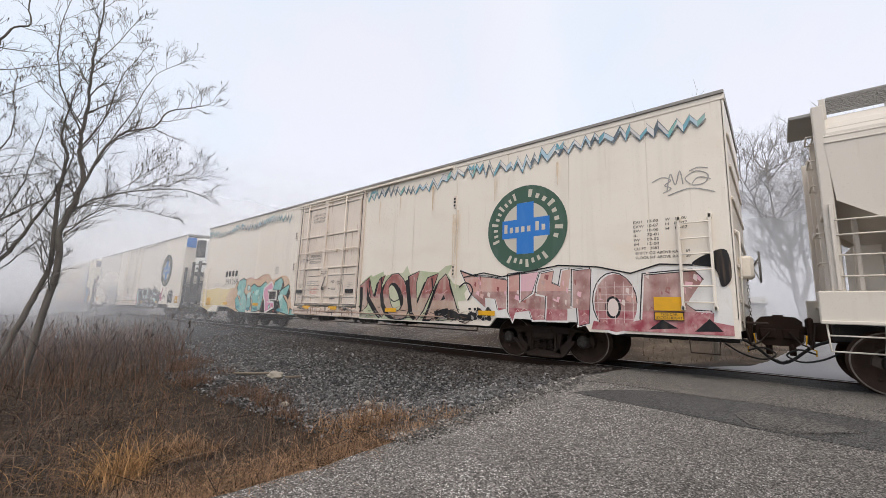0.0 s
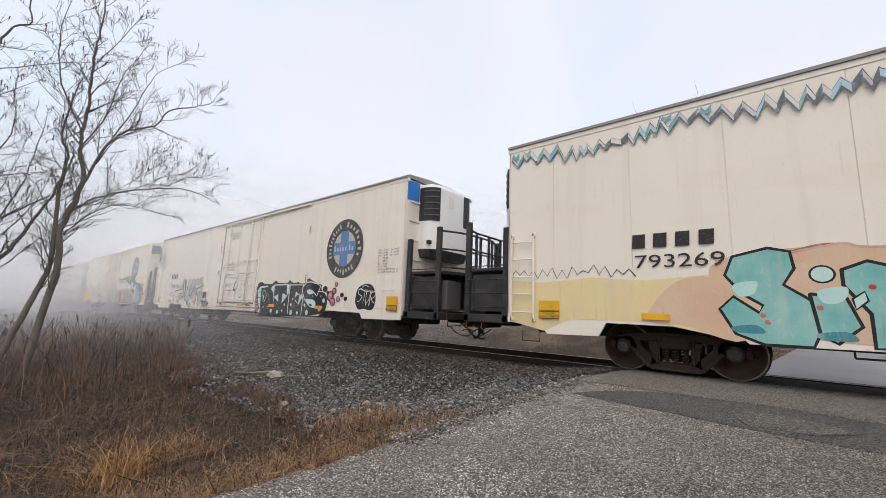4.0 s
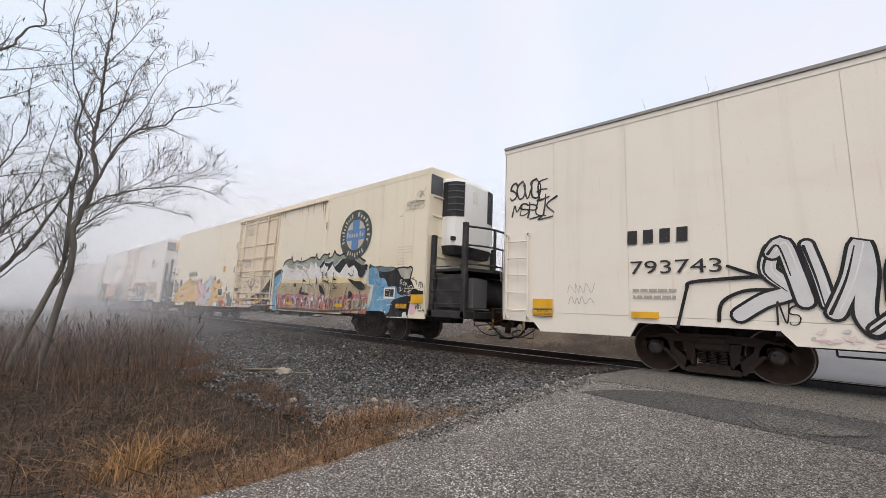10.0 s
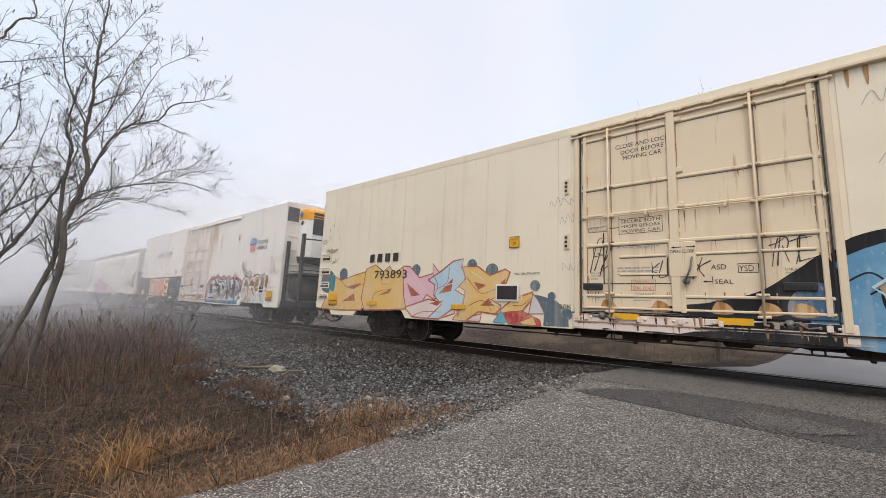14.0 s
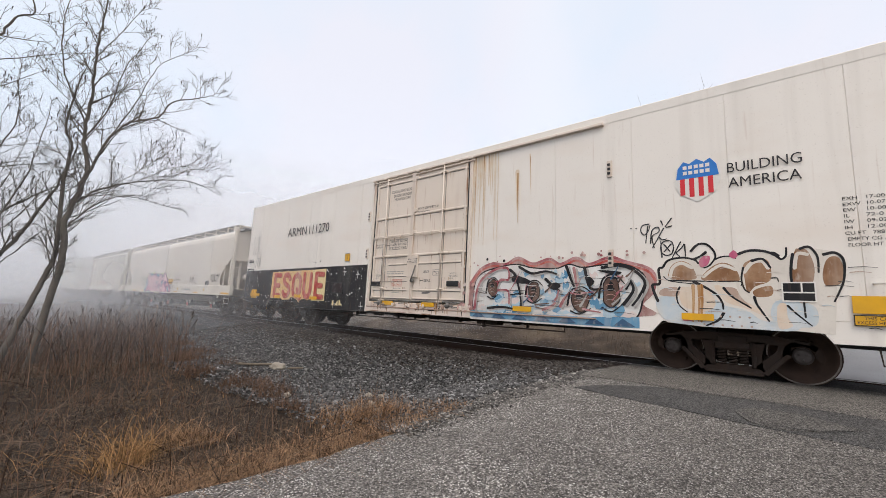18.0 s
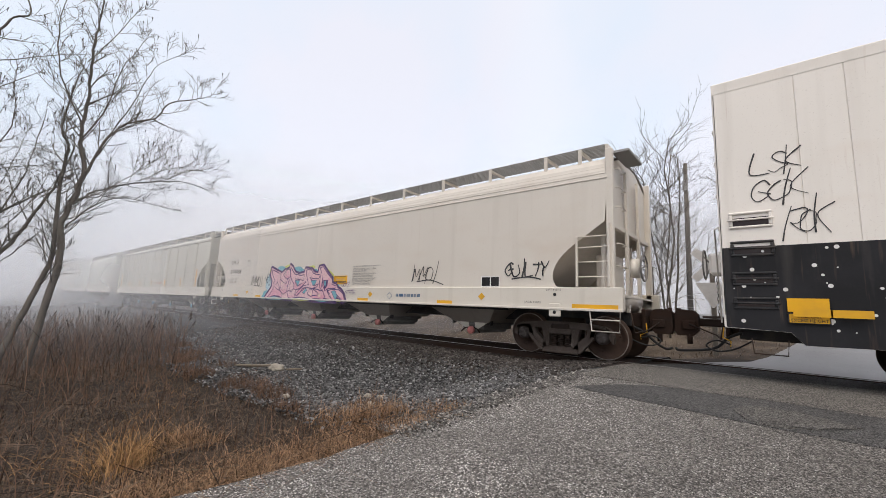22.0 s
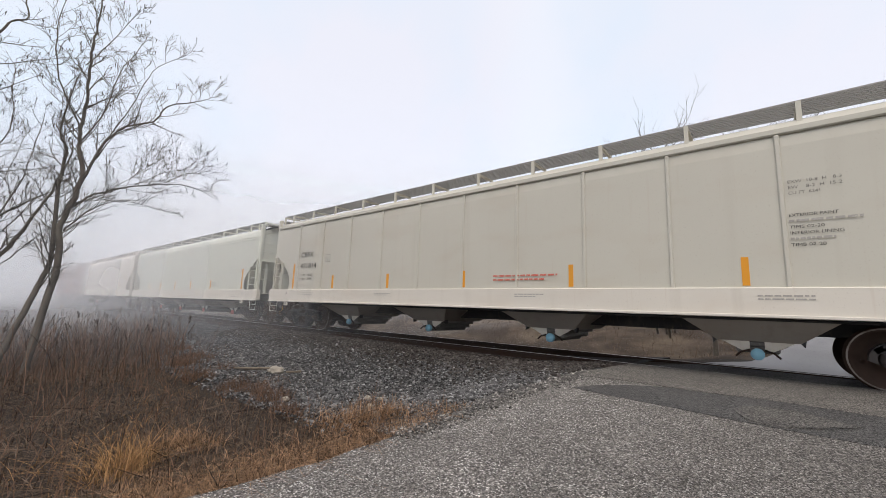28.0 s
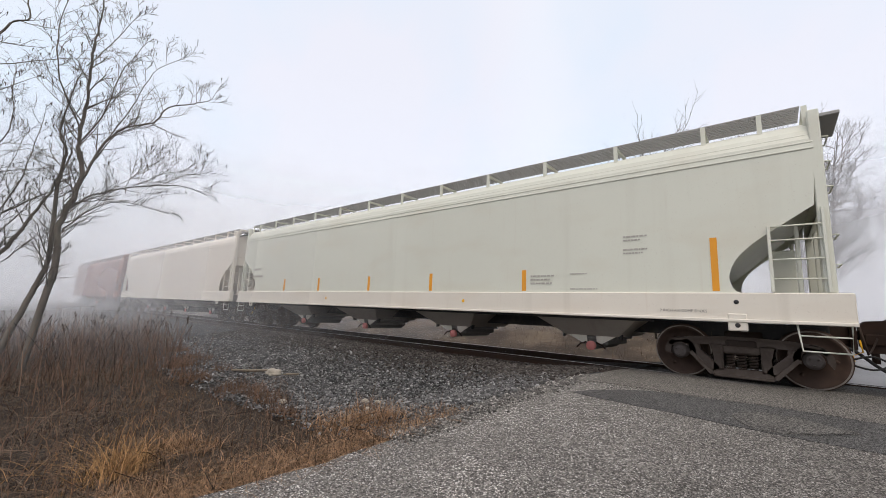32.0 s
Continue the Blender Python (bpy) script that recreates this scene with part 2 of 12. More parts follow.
# ---- small geometry kit ----
class Geo:
    """Collects vertices and faces; slot lets one mesh carry several materials."""

    def __init__(self):
        self.v, self.f, self.s, self.slot, self.smooth = [], [], [], 0, []
        self.round = False

    def add(self, verts, faces):
        n = len(self.v)
        self.v.extend(tuple(p) for p in verts)
        self.f.extend(tuple(n + i for i in q) for q in faces)
        self.s.extend([self.slot] * len(faces))
        self.smooth.extend([self.round] * len(faces))

    def box(self, x0, x1, y0, y1, z0, z1, c=0.0):
        """A box; c chamfers all its edges."""
        x0, x1 = sorted((x0, x1)); y0, y1 = sorted((y0, y1)); z0, z1 = sorted((z0, z1))
        c = min(c, (x1 - x0) * 0.45, (y1 - y0) * 0.45, (z1 - z0) * 0.45)
        if c <= 0:
            self.add([(x, y, z) for x in (x0, x1) for y in (y0, y1) for z in (z0, z1)],
                     [(0, 1, 3, 2), (4, 6, 7, 5), (0, 4, 5, 1), (2, 3, 7, 6), (0, 2, 6, 4), (1, 5, 7, 3)])
            return
        vs, ids = [], {}
        for i, x in enumerate((x0, x1)):
            for j, y in enumerate((y0, y1)):
                for k, z in enumerate((z0, z1)):
                    sx, sy, sz = c * (1 - 2 * i), c * (1 - 2 * j), c * (1 - 2 * k)
                    ids[i, j, k] = len(vs)
                    vs += [(x, y + sy, z + sz), (x + sx, y, z + sz), (x + sx, y + sy, z)]
        g = lambda i, j, k, a: ids[i, j, k] + a
        fs = []
        for i in (0, 1):
            q = [(0, 0), (0, 1), (1, 1), (1, 0)]
            q = q if i == 0 else q[::-1]
            r = q[::-1]
            fs.append([g(i, b, a, 0) for a, b in r] if False else [g(i, b, a, 0) for a, b in q])
            fs.append([g(a, i, b, 1) for a, b in q])
            fs.append([g(b, a, i, 2) for a, b in q])
        for a in (0, 1):
            for b in (0, 1):
                fs.append([g(0, a, b, 1), g(1, a, b, 1), g(1, a, b, 2), g(0, a, b, 2)])
                fs.append([g(a, 0, b, 0), g(a, 1, b, 0), g(a, 1, b, 2), g(a, 0, b, 2)])
                fs.append([g(a, b, 0, 0), g(a, b, 1, 0), g(a, b, 1, 1), g(a, b, 0, 1)])
        for key in ids:
            fs.append([ids[key], ids[key] + 1, ids[key] + 2])
        self.add(vs, fs)

    def tube(self, path, r, n=8, caps=True, r1=None):
        """A tube along a path, of radius r tapering to r1."""
        path = [Vector(p) for p in path]
        m, r1 = len(path), r if r1 is None else r1
        vs, fs = [], []
        ref = Vector((0.13, 0.21, 0.97))
        for i, p in enumerate(path):
            d = (path[min(i + 1, m - 1)] - path[max(i - 1, 0)]).normalized()
            u = d.cross(ref if abs(d.dot(ref)) < 0.95 else Vector((1, 0.1, 0))).normalized()
            w = d.cross(u)
            q = r + (r1 - r) * i / max(1, m - 1)
            for k in range(n):
                a = 2 * math.pi * k / n
                vs.append(p + q * (math.cos(a) * u + math.sin(a) * w))
        for i in range(m - 1):
            for k in range(n):
                fs.append((i * n + k, i * n + (k + 1) % n, (i + 1) * n + (k + 1) % n, (i + 1) * n + k))
        if caps:
            fs += [tuple(range(n))[::-1], tuple((m - 1) * n + k for k in range(n))]
        was, self.round = self.round, n > 5
        self.add(vs, fs)
        self.round = was

    def lathe(self, profile, axis, centre, n=24):
        """Turns (along, radius) pairs round an axis letter through centre."""
        vs, fs = [], []
        for a, r in profile:
            for k in range(n):
                t = 2 * math.pi * k / n
                p = {"y": (r * math.cos(t), a, r * math.sin(t)), "x": (a, r * math.cos(t), r * math.sin(t)), "z": (r * math.cos(t), r * math.sin(t), a)}[axis]
                vs.append((p[0] + centre[0], p[1] + centre[1], p[2] + centre[2]))
        for i in range(len(profile) - 1):
            for k in range(n):
                fs.append((i * n + k, i * n + (k + 1) % n, (i + 1) * n + (k + 1) % n, (i + 1) * n + k))
        was, self.round = self.round, True
        self.add(vs, fs)
        self.round = was

    def slab(self, outline, y0, y1):
        """An (x, z) outline pushed through from y0 to y1; any simple polygon."""
        from_y, n = [(x, y0, z) for x, z in outline], len(outline)
        tri = mathutils_tess(outline)
        self.add(from_y + [(x, y1, z) for x, z in outline],
                 [t for t in tri] + [tuple(n + i for i in t[::-1]) for t in tri] + [(i, (i + 1) % n, n + (i + 1) % n, n + i) for i in range(n)])

    def flat(self, outline, y):
        self.add([(x, y, z) for x, z in outline], mathutils_tess(outline))

    def sweep(self, profile, x0, x1, caps=True):
        """A (y, z) profile, closed, drawn along x."""
        n = len(profile)
        self.add([(x0, y, z) for y, z in profile] + [(x1, y, z) for y, z in profile],
                 [(i, (i + 1) % n, n + (i + 1) % n, n + i) for i in range(n)] + ([t for t in mathutils_tess(profile)] + [tuple(n + i for i in t) for t in mathutils_tess(profile)] if caps else []))

    def mesh(self, name, mats):
        me = bpy.data.meshes.new(name)
        me.from_pydata(self.v, [], self.f)
        for m in mats:
            me.materials.append(m)
        if len(mats) > 1:
            me.polygons.foreach_set("material_index", self.s)
        me.polygons.foreach_set("use_smooth", self.smooth)
        bm = bmesh.new()
        bm.from_mesh(me)
        bmesh.ops.recalc_face_normals(bm, faces=bm.faces)
        bm.to_mesh(me)
        bm.free()
        return me


def mathutils_tess(outline):
    from mathutils.geometry import tessellate_polygon
    return [tuple(t) for t in tessellate_polygon([[Vector((a, b, 0)) for a, b in outline]])]


def part(name, geo, material, parent, label=""):
    mats = material if isinstance(material, (list, tuple)) else [material]
    ob = new(name, geo if isinstance(geo, bpy.types.Mesh) else geo.mesh(name, [M[m] if isinstance(m, str) else m for m in mats]))
    ob.parent = parent
    if label:
        ob["label"] = label
    return ob


def thing(name, label, category, group="", kind=""):
    return tagged(new(name), label, category, group, kind)


def smooth_path(pts, steps=5, closed=False):
    """Catmull-Rom through (a, b) pairs."""
    n, out = len(pts), []
    if n < 3:
        return list(pts)
    for i in range(n if closed else n - 1):
        p = [pts[(i + k) % n] if closed else pts[min(max(i + k, 0), n - 1)] for k in (-1, 0, 1, 2)]
        for s in range(steps):
            t = s / steps
            out.append(tuple(0.5 * (2 * p[1][c] + (p[2][c] - p[0][c]) * t + (2 * p[0][c] - 5 * p[1][c] + 4 * p[2][c] - p[3][c]) * t * t + (3 * p[1][c] - p[0][c] - 3 * p[2][c] + p[3][c]) * t ** 3) for c in (0, 1)))
    if not closed:
        out.append(tuple(pts[-1]))
    return out


def ribbon(geo, pts, w, y, taper=1.0):
    """A flat brush stroke of width w on the plane at y, with round ends."""
    pts = [Vector(p) for p in pts]
    vs, n = [], len(pts)
    for i, p in enumerate(pts):
        a, b = pts[max(i - 1, 0)], pts[min(i + 1, n - 1)]
        d = (b - a)
        if d.length < 1e-6:
            d = Vector((1, 0))
        d.normalize()
        k = Vector((-d.y, d.x)) * (w / 2) * (1 if taper == 1 else (1 - (1 - taper) * i / (n - 1)))
        vs += [p + k, p - k]
    fs = [(2 * i, 2 * i + 1, 2 * i + 3, 2 * i + 2) for i in range(n - 1)]
    geo.add([(v.x, y - 0.00007 * (i // 2) / n, v.y) for i, v in enumerate(vs)], fs)
    for end, other in ((0, 1), (n - 1, n - 2)):
        d = (pts[end] - pts[other])
        if d.length < 1e-6:
            continue
        d.normalize()
        k = Vector((-d.y, d.x))
        r = (w / 2) * (1 if taper == 1 or end == 0 else taper)
        arc = [pts[end] + r * (math.cos(q) * k + math.sin(q) * d) for q in [math.pi * j / 6 for j in range(7)]]
        geo.add([(v.x, y - (0.00008 if end else -0.00001), v.y) for v in arc], [tuple(range(7))])


TEXTS = {}


def words(s, size, bold=0.0, stretch=1.0):
    """A mesh of one line of lettering in the built-in font, lying in x-z, its left foot at the origin."""
    key = (s, bold)
    if key not in TEXTS:
        cu = bpy.data.curves.new("lettering", "FONT")
        cu.body, cu.size, cu.offset, cu.resolution_u = s, 1.0, bold, 3
        ob = bpy.data.objects.new("lettering", cu)
        scene.collection.objects.link(ob)
        dg = bpy.context.evaluated_depsgraph_get()
        me = bpy.data.meshes.new_from_object(ob.evaluated_get(dg))
        TEXTS[key] = ([tuple(v.co) for v in me.vertices], [tuple(p.vertices) for p in me.polygons])
        bpy.data.objects.remove(ob)
        bpy.data.curves.remove(cu)
        bpy.data.meshes.remove(me)
    vs, fs = TEXTS[key]
    return [(x * size * stretch, 0.0, y * size) for x, y, z in vs], fs


def write(car, s, x, z, height, material, y, width=None, bold=0.0, name="lettering"):
    """Lettering of that cap height on a car's near side, its left foot at (x, z)."""
    vs, fs = words(s, height / 0.70, 0.0)
    if width:
        w = max(v[0] for v in vs) - min(v[0] for v in vs)
        vs = [(v[0] * width / w, v[1], v[2]) for v in vs]
    g = Geo()
    g.add([(v[0] + x, y, v[2] + z) for v in vs], fs)
    return part(name, g, material, car)


def bars(car, x, z, w, h, rows, material, y, seed=1, name="print_line"):
    """Lines of writing too small to read, or not to be spelt: plain bars."""
    rg, g = random.Random(seed), Geo()
    material = "faint" if material == "faded" else material
    for i in range(rows):
        a = x
        top = z - i * h / max(rows, 1)
        end = x + w * (1 if i == 0 else rg.uniform(0.7, 1.0))
        while a < end - 0.02:
            l = min(rg.uniform(0.06, 0.2) * min(1, w), end - a)
            g.add([(a, y, top), (a + l, y, top), (a + l, y, top - 0.45 * h / rows), (a, y, top - 0.45 * h / rows)], [(0, 1, 2, 3)])
            a += l + 0.03 * min(1, w)
    return part(name, g, material, car)

# ---- ground, road and track ----
def smoothstep(a, b, x):
    t = min(1.0, max(0.0, (x - a) / (b - a)))
    return t * t * (3 - 2 * t)


def road_left(y):
    """The road's left edge: it flares towards the near side."""
    pts = ((-40, -6.5), (-14, -4.6), (-8.3, -3.80), (-7.0, -3.56), (-5.6, -3.34), (-4.4, -3.08), (-3.2, -2.76), (-2.2, -2.50), (-0.9, -2.30), (0.9, -1.25), (2.2, -0.55), (6, 0.05), (10, 0.6), (18, 1.6), (28, 3.2), (60, 9.0))
    for (a, p), (b, q) in zip(pts, pts[1:]):
        if a <= y <= b:
            return p + (q - p) * (y - a) / (b - a)
    return pts[0][1] if y < pts[0][0] else pts[-1][1]


def road_z(y):
    """Height of the road over the rails' top: it climbs to the crossing."""
    near = -0.62 + 0.62 * smoothstep(-8.2, -1.5, y)
    far = 0.036 * max(0.0, y - 3.0) * smoothstep(2.0, 7.0, y) if y < 40 else 1.33
    return near if y < 0 else far


def ground_z(x, y):
    """Soil and ballast bed."""
    rz = road_z(y) - 0.05
    shoulder = -0.20 - 0.42 * smoothstep(-1.9, -4.6, y) if y < 0 else -0.20 - 0.35 * smoothstep(1.9, 4.6, y)
    if y < -4.6:
        shoulder -= 0.10 * smoothstep(-4.6, -9, y)
    if y > 3:
        shoulder += smoothstep(3.0, 9.0, y) * 0.95 + 0.03 * max(0, min(y, 40) - 9)
    off = smoothstep(0.0, 2.2 if y < 0 else 3.4, road_left(y) - x) if x < 0 else smoothstep(0.0, 2.5, x - 7.5 - max(0.0, y) * 0.25)
    z = rz + (shoulder - rz) * off
    n = noise.noise(Vector((x * 0.35, y * 0.35, 0))) * 0.10 + noise.noise(Vector((x * 1.3, y * 1.3, 3))) * 0.035
    return z + n * off * (1 if abs(y) > 2.2 else 0.15)


def axis(lo, hi, fine_lo, fine_hi, step, far):
    out = [fine_lo + step * i for i in range(int((fine_hi - fine_lo) / step) + 1)]
    a, s = fine_hi, step
    while a < hi:
        s *= far
        a += s
        out.append(a)
    a, s = fine_lo, step
    while a > lo:
        s *= far
        a -= s
        out.insert(0, a)
    return out


def grid_sheet(name, xs, ys, height, material):
    vs = [(x, y, height(x, y)) for y in ys for x in xs]
    n = len(xs)
    fs = [(j * n + i, j * n + i + 1, (j + 1) * n + i + 1, (j + 1) * n + i) for j in range(len(ys) - 1) for i in range(n - 1)]
    me = bpy.data.meshes.new(name)
    me.from_pydata(vs, [], fs)
    me.materials.append(material)
    me.polygons.foreach_set("use_smooth", [True] * len(fs))
    return new(name, me)


M["soil"] = mat("gravelly_soil", (0.020, 0.015, 0.012), 0.95, vary=(
    (0.5, (1, 1, 1), 0.35, 0.65, (0.046, 0.033, 0.023), 0.8), (6.0, (1, 1, 1), 0.4, 0.7, (0.034, 0.028, 0.024), 0.7), (40.0, (1, 1, 1), 0.5, 0.75, (0.12, 0.10, 0.08), 0.4)), bump=(45, 0.7, 0.03))
ground = tagged(grid_sheet("ground", axis(-900, 900, -26, 12, 0.4, 1.25), axis(-700, 900, -14, 16, 0.4, 1.25), ground_z, M["soil"]), "dark gravelly soil with a low bank beyond the track", "ground", kind="structure")


def chip_mat(name, base, light, scale, speck, lane=False):
    """Asphalt: dark binder with worn, pale aggregate chips of several tones."""
    m = mat(name, base, 0.85, vary=((0.6, (1, 1, 1), 0.35, 0.7, tuple(c * 0.72 for c in base), 0.7), (3.0, (1, 1, 1), 0.45, 0.75, tuple(c * 1.25 for c in base), 0.5)))
    nt = m.node_tree
    b = nt.nodes["Principled BSDF"]
    old = b.inputs["Base Color"].links[0].from_socket
    tc = [n for n in nt.nodes if n.type == "TEX_COORD"][0]
    vo = nt.nodes.new("ShaderNodeTexVoronoi")
    vo.inputs["Scale"].default_value = scale
    wob = nt.nodes.new("ShaderNodeTexNoise")
    wob.inputs["Scale"].default_value, wob.inputs["Detail"].default_value = scale * 0.7, 2
    nt.links.new(tc.outputs["Object"], wob.inputs["Vector"])
    shift = nt.nodes.new("ShaderNodeVectorMath")
    shift.operation = "MULTIPLY_ADD"
    shift.inputs[1].default_value = (1.6 / scale,) * 3
    nt.links.new(wob.outputs["Color"], shift.inputs[0])
    nt.links.new(tc.outputs["Object"], shift.inputs[2])
    nt.links.new(shift.outputs[0], vo.inputs["Vector"])
    bw = nt.nodes.new("ShaderNodeSeparateColor")
    nt.links.new(vo.outputs["Color"], bw.inputs[0])
    mr = nt.nodes.new("ShaderNodeMapRange")
    mr.inputs["From Min"].default_value, mr.inputs["From Max"].default_value = 1 - speck, 1.0
    nt.links.new(bw.outputs[0], mr.inputs["Value"])
    edge = nt.nodes.new("ShaderNodeMapRange")
    edge.inputs["From Min"].default_value, edge.inputs["From Max"].default_value = 0.55, 0.30
    nt.links.new(vo.outputs["Distance"], edge.inputs["Value"])
    mul = nt.nodes.new("ShaderNodeMath")
    mul.operation = "MULTIPLY"
    nt.links.new(mr.outputs[0], mul.inputs[0])
    nt.links.new(edge.outputs[0], mul.inputs[1])
    wear = nt.nodes.new("ShaderNodeTexNoise")
    wear.inputs["Scale"].default_value, wear.inputs["Detail"].default_value = 1.1, 4
    nt.links.new(tc.outputs["Object"], wear.inputs["Vector"])
    wr = nt.nodes.new("ShaderNodeMapRange")
    wr.inputs["From Min"].default_value, wr.inputs["From Max"].default_value = 0.35, 0.65
    wr.inputs["To Min"].default_value, wr.inputs["To Max"].default_value = 0.45, 1.0
    nt.links.new(wear.outputs[0], wr.inputs["Value"])
    mul2 = nt.nodes.new("ShaderNodeMath")
    mul2.operation = "MULTIPLY"
    nt.links.new(mul.outputs[0], mul2.inputs[0])
    nt.links.new(wr.outputs[0], mul2.inputs[1])
    mul = mul2
    if lane:
        # tyres have worn the chips down in the travelled lane
        sep = nt.nodes.new("ShaderNodeSeparateXYZ")
        nt.links.new(tc.outputs["Object"], sep.inputs[0])
        lr = nt.nodes.new("ShaderNodeMapRange")
        lr.interpolation_type = "SMOOTHSTEP"
        lr.inputs["From Min"].default_value, lr.inputs["From Max"].default_value = -2.2, 0.6
        lr.inputs["To Min"].default_value, lr.inputs["To Max"].default_value = 1.0, 0.40
        nt.links.new(sep.outputs[0], lr.inputs["Value"])
        worn = nt.nodes.new("ShaderNodeMath")
        worn.operation = "MULTIPLY"
        nt.links.new(mul.outputs[0], worn.inputs[0])
        nt.links.new(lr.outputs[0], worn.inputs[1])
        mul = worn
        flat = nt.nodes.new("ShaderNodeMapRange")
        flat.interpolation_type = "SMOOTHSTEP"
        flat.inputs["From Min"].default_value, flat.inputs["From Max"].default_value = -2.0, 0.8
        flat.inputs["To Max"].default_value = 0.5
        nt.links.new(sep.outputs[0], flat.inputs["Value"])
        tar = nt.nodes.new("ShaderNodeMix")
        tar.data_type = "RGBA"
        tar.inputs[7].default_value = (0.066, 0.061, 0.056, 1)
        nt.links.new(flat.outputs[0], tar.inputs[0])
        nt.links.new(old, tar.inputs[6])
        old = tar.outputs[2]
    mx = nt.nodes.new("ShaderNodeMix")
    mx.data_type = "RGBA"
    mx.inputs[7].default_value = (*light, 1)
    nt.links.new(mul.outputs[0], mx.inputs[0])
    fine = nt.nodes.new("ShaderNodeTexVoronoi")
    fine.inputs["Scale"].default_value = scale * 1.5
    nt.links.new(shift.outputs[0], fine.inputs["Vector"])
    fsep = nt.nodes.new("ShaderNodeSeparateColor")
    nt.links.new(fine.outputs["Color"], fsep.inputs[0])
    skew = nt.nodes.new("ShaderNodeMath")
    skew.operation = "POWER"
    skew.inputs[1].default_value = 1.8
    nt.links.new(fsep.outputs[1], skew.inputs[0])
    tone = nt.nodes.new("ShaderNodeMapRange")
    tone.inputs["To Min"].default_value, tone.inputs["To Max"].default_value = 0.40, 2.5
    nt.links.new(skew.outputs[0], tone.inputs["Value"])
    chips = nt.nodes.new("ShaderNodeVectorMath")
    chips.operation = "SCALE"
    nt.links.new(old, chips.inputs[0])
    nt.links.new(tone.outputs[0], chips.inputs["Scale"])
    nt.links.new(chips.outputs[0], mx.inputs[6])
    nt.links.new(mx.outputs[2], b.inputs["Base Color"])
    bp = nt.nodes.new("ShaderNodeBump")
    bp.inputs["Strength"].default_value, bp.inputs["Distance"].default_value = 0.8, 0.010
    nt.links.new(vo.outputs["Distance"], bp.inputs["Height"])
    bp.invert = True
    nt.links.new(bp.outputs[0], b.inputs["Normal"])
    return m


M["asphalt"] = chip_mat("worn_chip_asphalt", (0.112, 0.104, 0.095), (0.95, 0.91, 0.86), 58, 0.54, True)
M["apron"] = chip_mat("grey_apron_asphalt", (0.112, 0.104, 0.094), (0.36, 0.34, 0.31), 62, 0.45)
M["skim"] = chip_mat("mid_grey_skim_asphalt", (0.088, 0.083, 0.077), (0.27, 0.26, 0.24), 64, 0.45)
M["patch"] = chip_mat("dark_patch_asphalt", (0.0683, 0.0666, 0.0650), (0.2062, 0.1983, 0.1903), 70, 0.40)


def road_strip(name, y0, y1, x_left, x_right, lift, material, label, wobble=0.0, step=0.2):
    """A strip of road across the walk's width, following the road's height, with a closed edge."""
    ny = max(2, int((y1 - y0) / step))
    g = Geo()
    rows = []
    for j in range(ny + 1):
        y = y0 + (y1 - y0) * j / ny
        a = x_left(y) if callable(x_left) else x_left
        b = x_right(y) if callable(x_right) else x_right
        row = []
        for i in range(41):
            x = a + (b - a) * (i / 40) ** 1.3
            yy = y
            if j in (0, ny):
                yy += wobble * noise.noise(Vector((x * 1.1, y * 3, 5)))
            if i == 0:
                x += 0.05 * noise.noise(Vector((0, y * 2.2, 9)))
            row.append((x, yy, road_z(yy) + lift + 0.006 * noise.noise(Vector((x * 0.8, yy * 0.8, 1)))))
        rows.append(row)
    vs = [p for r in rows for p in r]
    fs = [(j * 41 + i, j * 41 + i + 1, (j + 1) * 41 + i + 1, (j + 1) * 41 + i) for j in range(ny) for i in range(40)]
    # closed edges down into the soil
    rim = [j * 41 for j in range(ny + 1)] + [ny * 41 + i for i in range(1, 41)] + [j * 41 + 40 for j in range(ny - 1, -1, -1)] + [i for i in range(39, 0, -1)]
    base = len(vs)
    vs += [(vs[k][0], vs[k][1], vs[k][2] - 0.10) for k in rim]
    m = len(rim)
    fs += [(rim[k], base + k, base + (k + 1) % m, rim[(k + 1) % m]) for k in range(m)]
    g.add(vs, fs)
    ob = new(name, g.mesh(name, [material]))
    return tagged(ob, label, "road", kind="structure")


def patch_left(y):
    """The ragged tip of the dark patch, which narrows towards the road's edge."""
    return float(np.interp(y, (-3.88, -3.81, -3.72, -3.64, -3.56, -3.35, -3.13, -2.95, -2.84, -2.70), (0.6, -0.33, -1.0, -1.75, -2.40, -2.22, -1.97, -1.65, -1.38, -0.2))) + 0.06 * noise.noise(Vector((y * 9, 0, 2)))


road_strip("road", -30, -2.60, road_left, 8.0, 0.0, M["asphalt"], "worn grey chip-seal asphalt road climbing to the crossing", 0.10)
road_strip("road_patch", -3.88, -2.64, patch_left, 7.9, 0.009, M["patch"], "dark patched asphalt strip with cracked edges", 0.06, 0.04)
road_strip("road_apron", -2.80, -0.84, lambda y: road_left(y) + 0.02, 7.8, 0.016, M["apron"], "smooth grey asphalt apron beside the rails", 0.12)
M["dark_fill"] = chip_mat("dark_rail_filling", (0.068, 0.066, 0.065), (0.10, 0.095, 0.09), 70, 0.3)
M["wet_road"] = mat("pale_damp_asphalt", (0.155, 0.153, 0.154), 0.30, vary=((0.7, (1, 0.3, 1), 0.4, 0.7, (0.085, 0.083, 0.083), 0.8), (9.0, (1, 1, 1), 0.4, 0.7, (0.17, 0.165, 0.165), 0.5)), bump=(20, 0.1, 0.01))
road_strip("road_beyond", 0.85, 60, lambda y: road_left(y) + 0.02, lambda y: 7.8 + max(0.0, y) * 0.25, 0.012, M["wet_road"], "damp pale asphalt road going on beyond the track", 0.0)
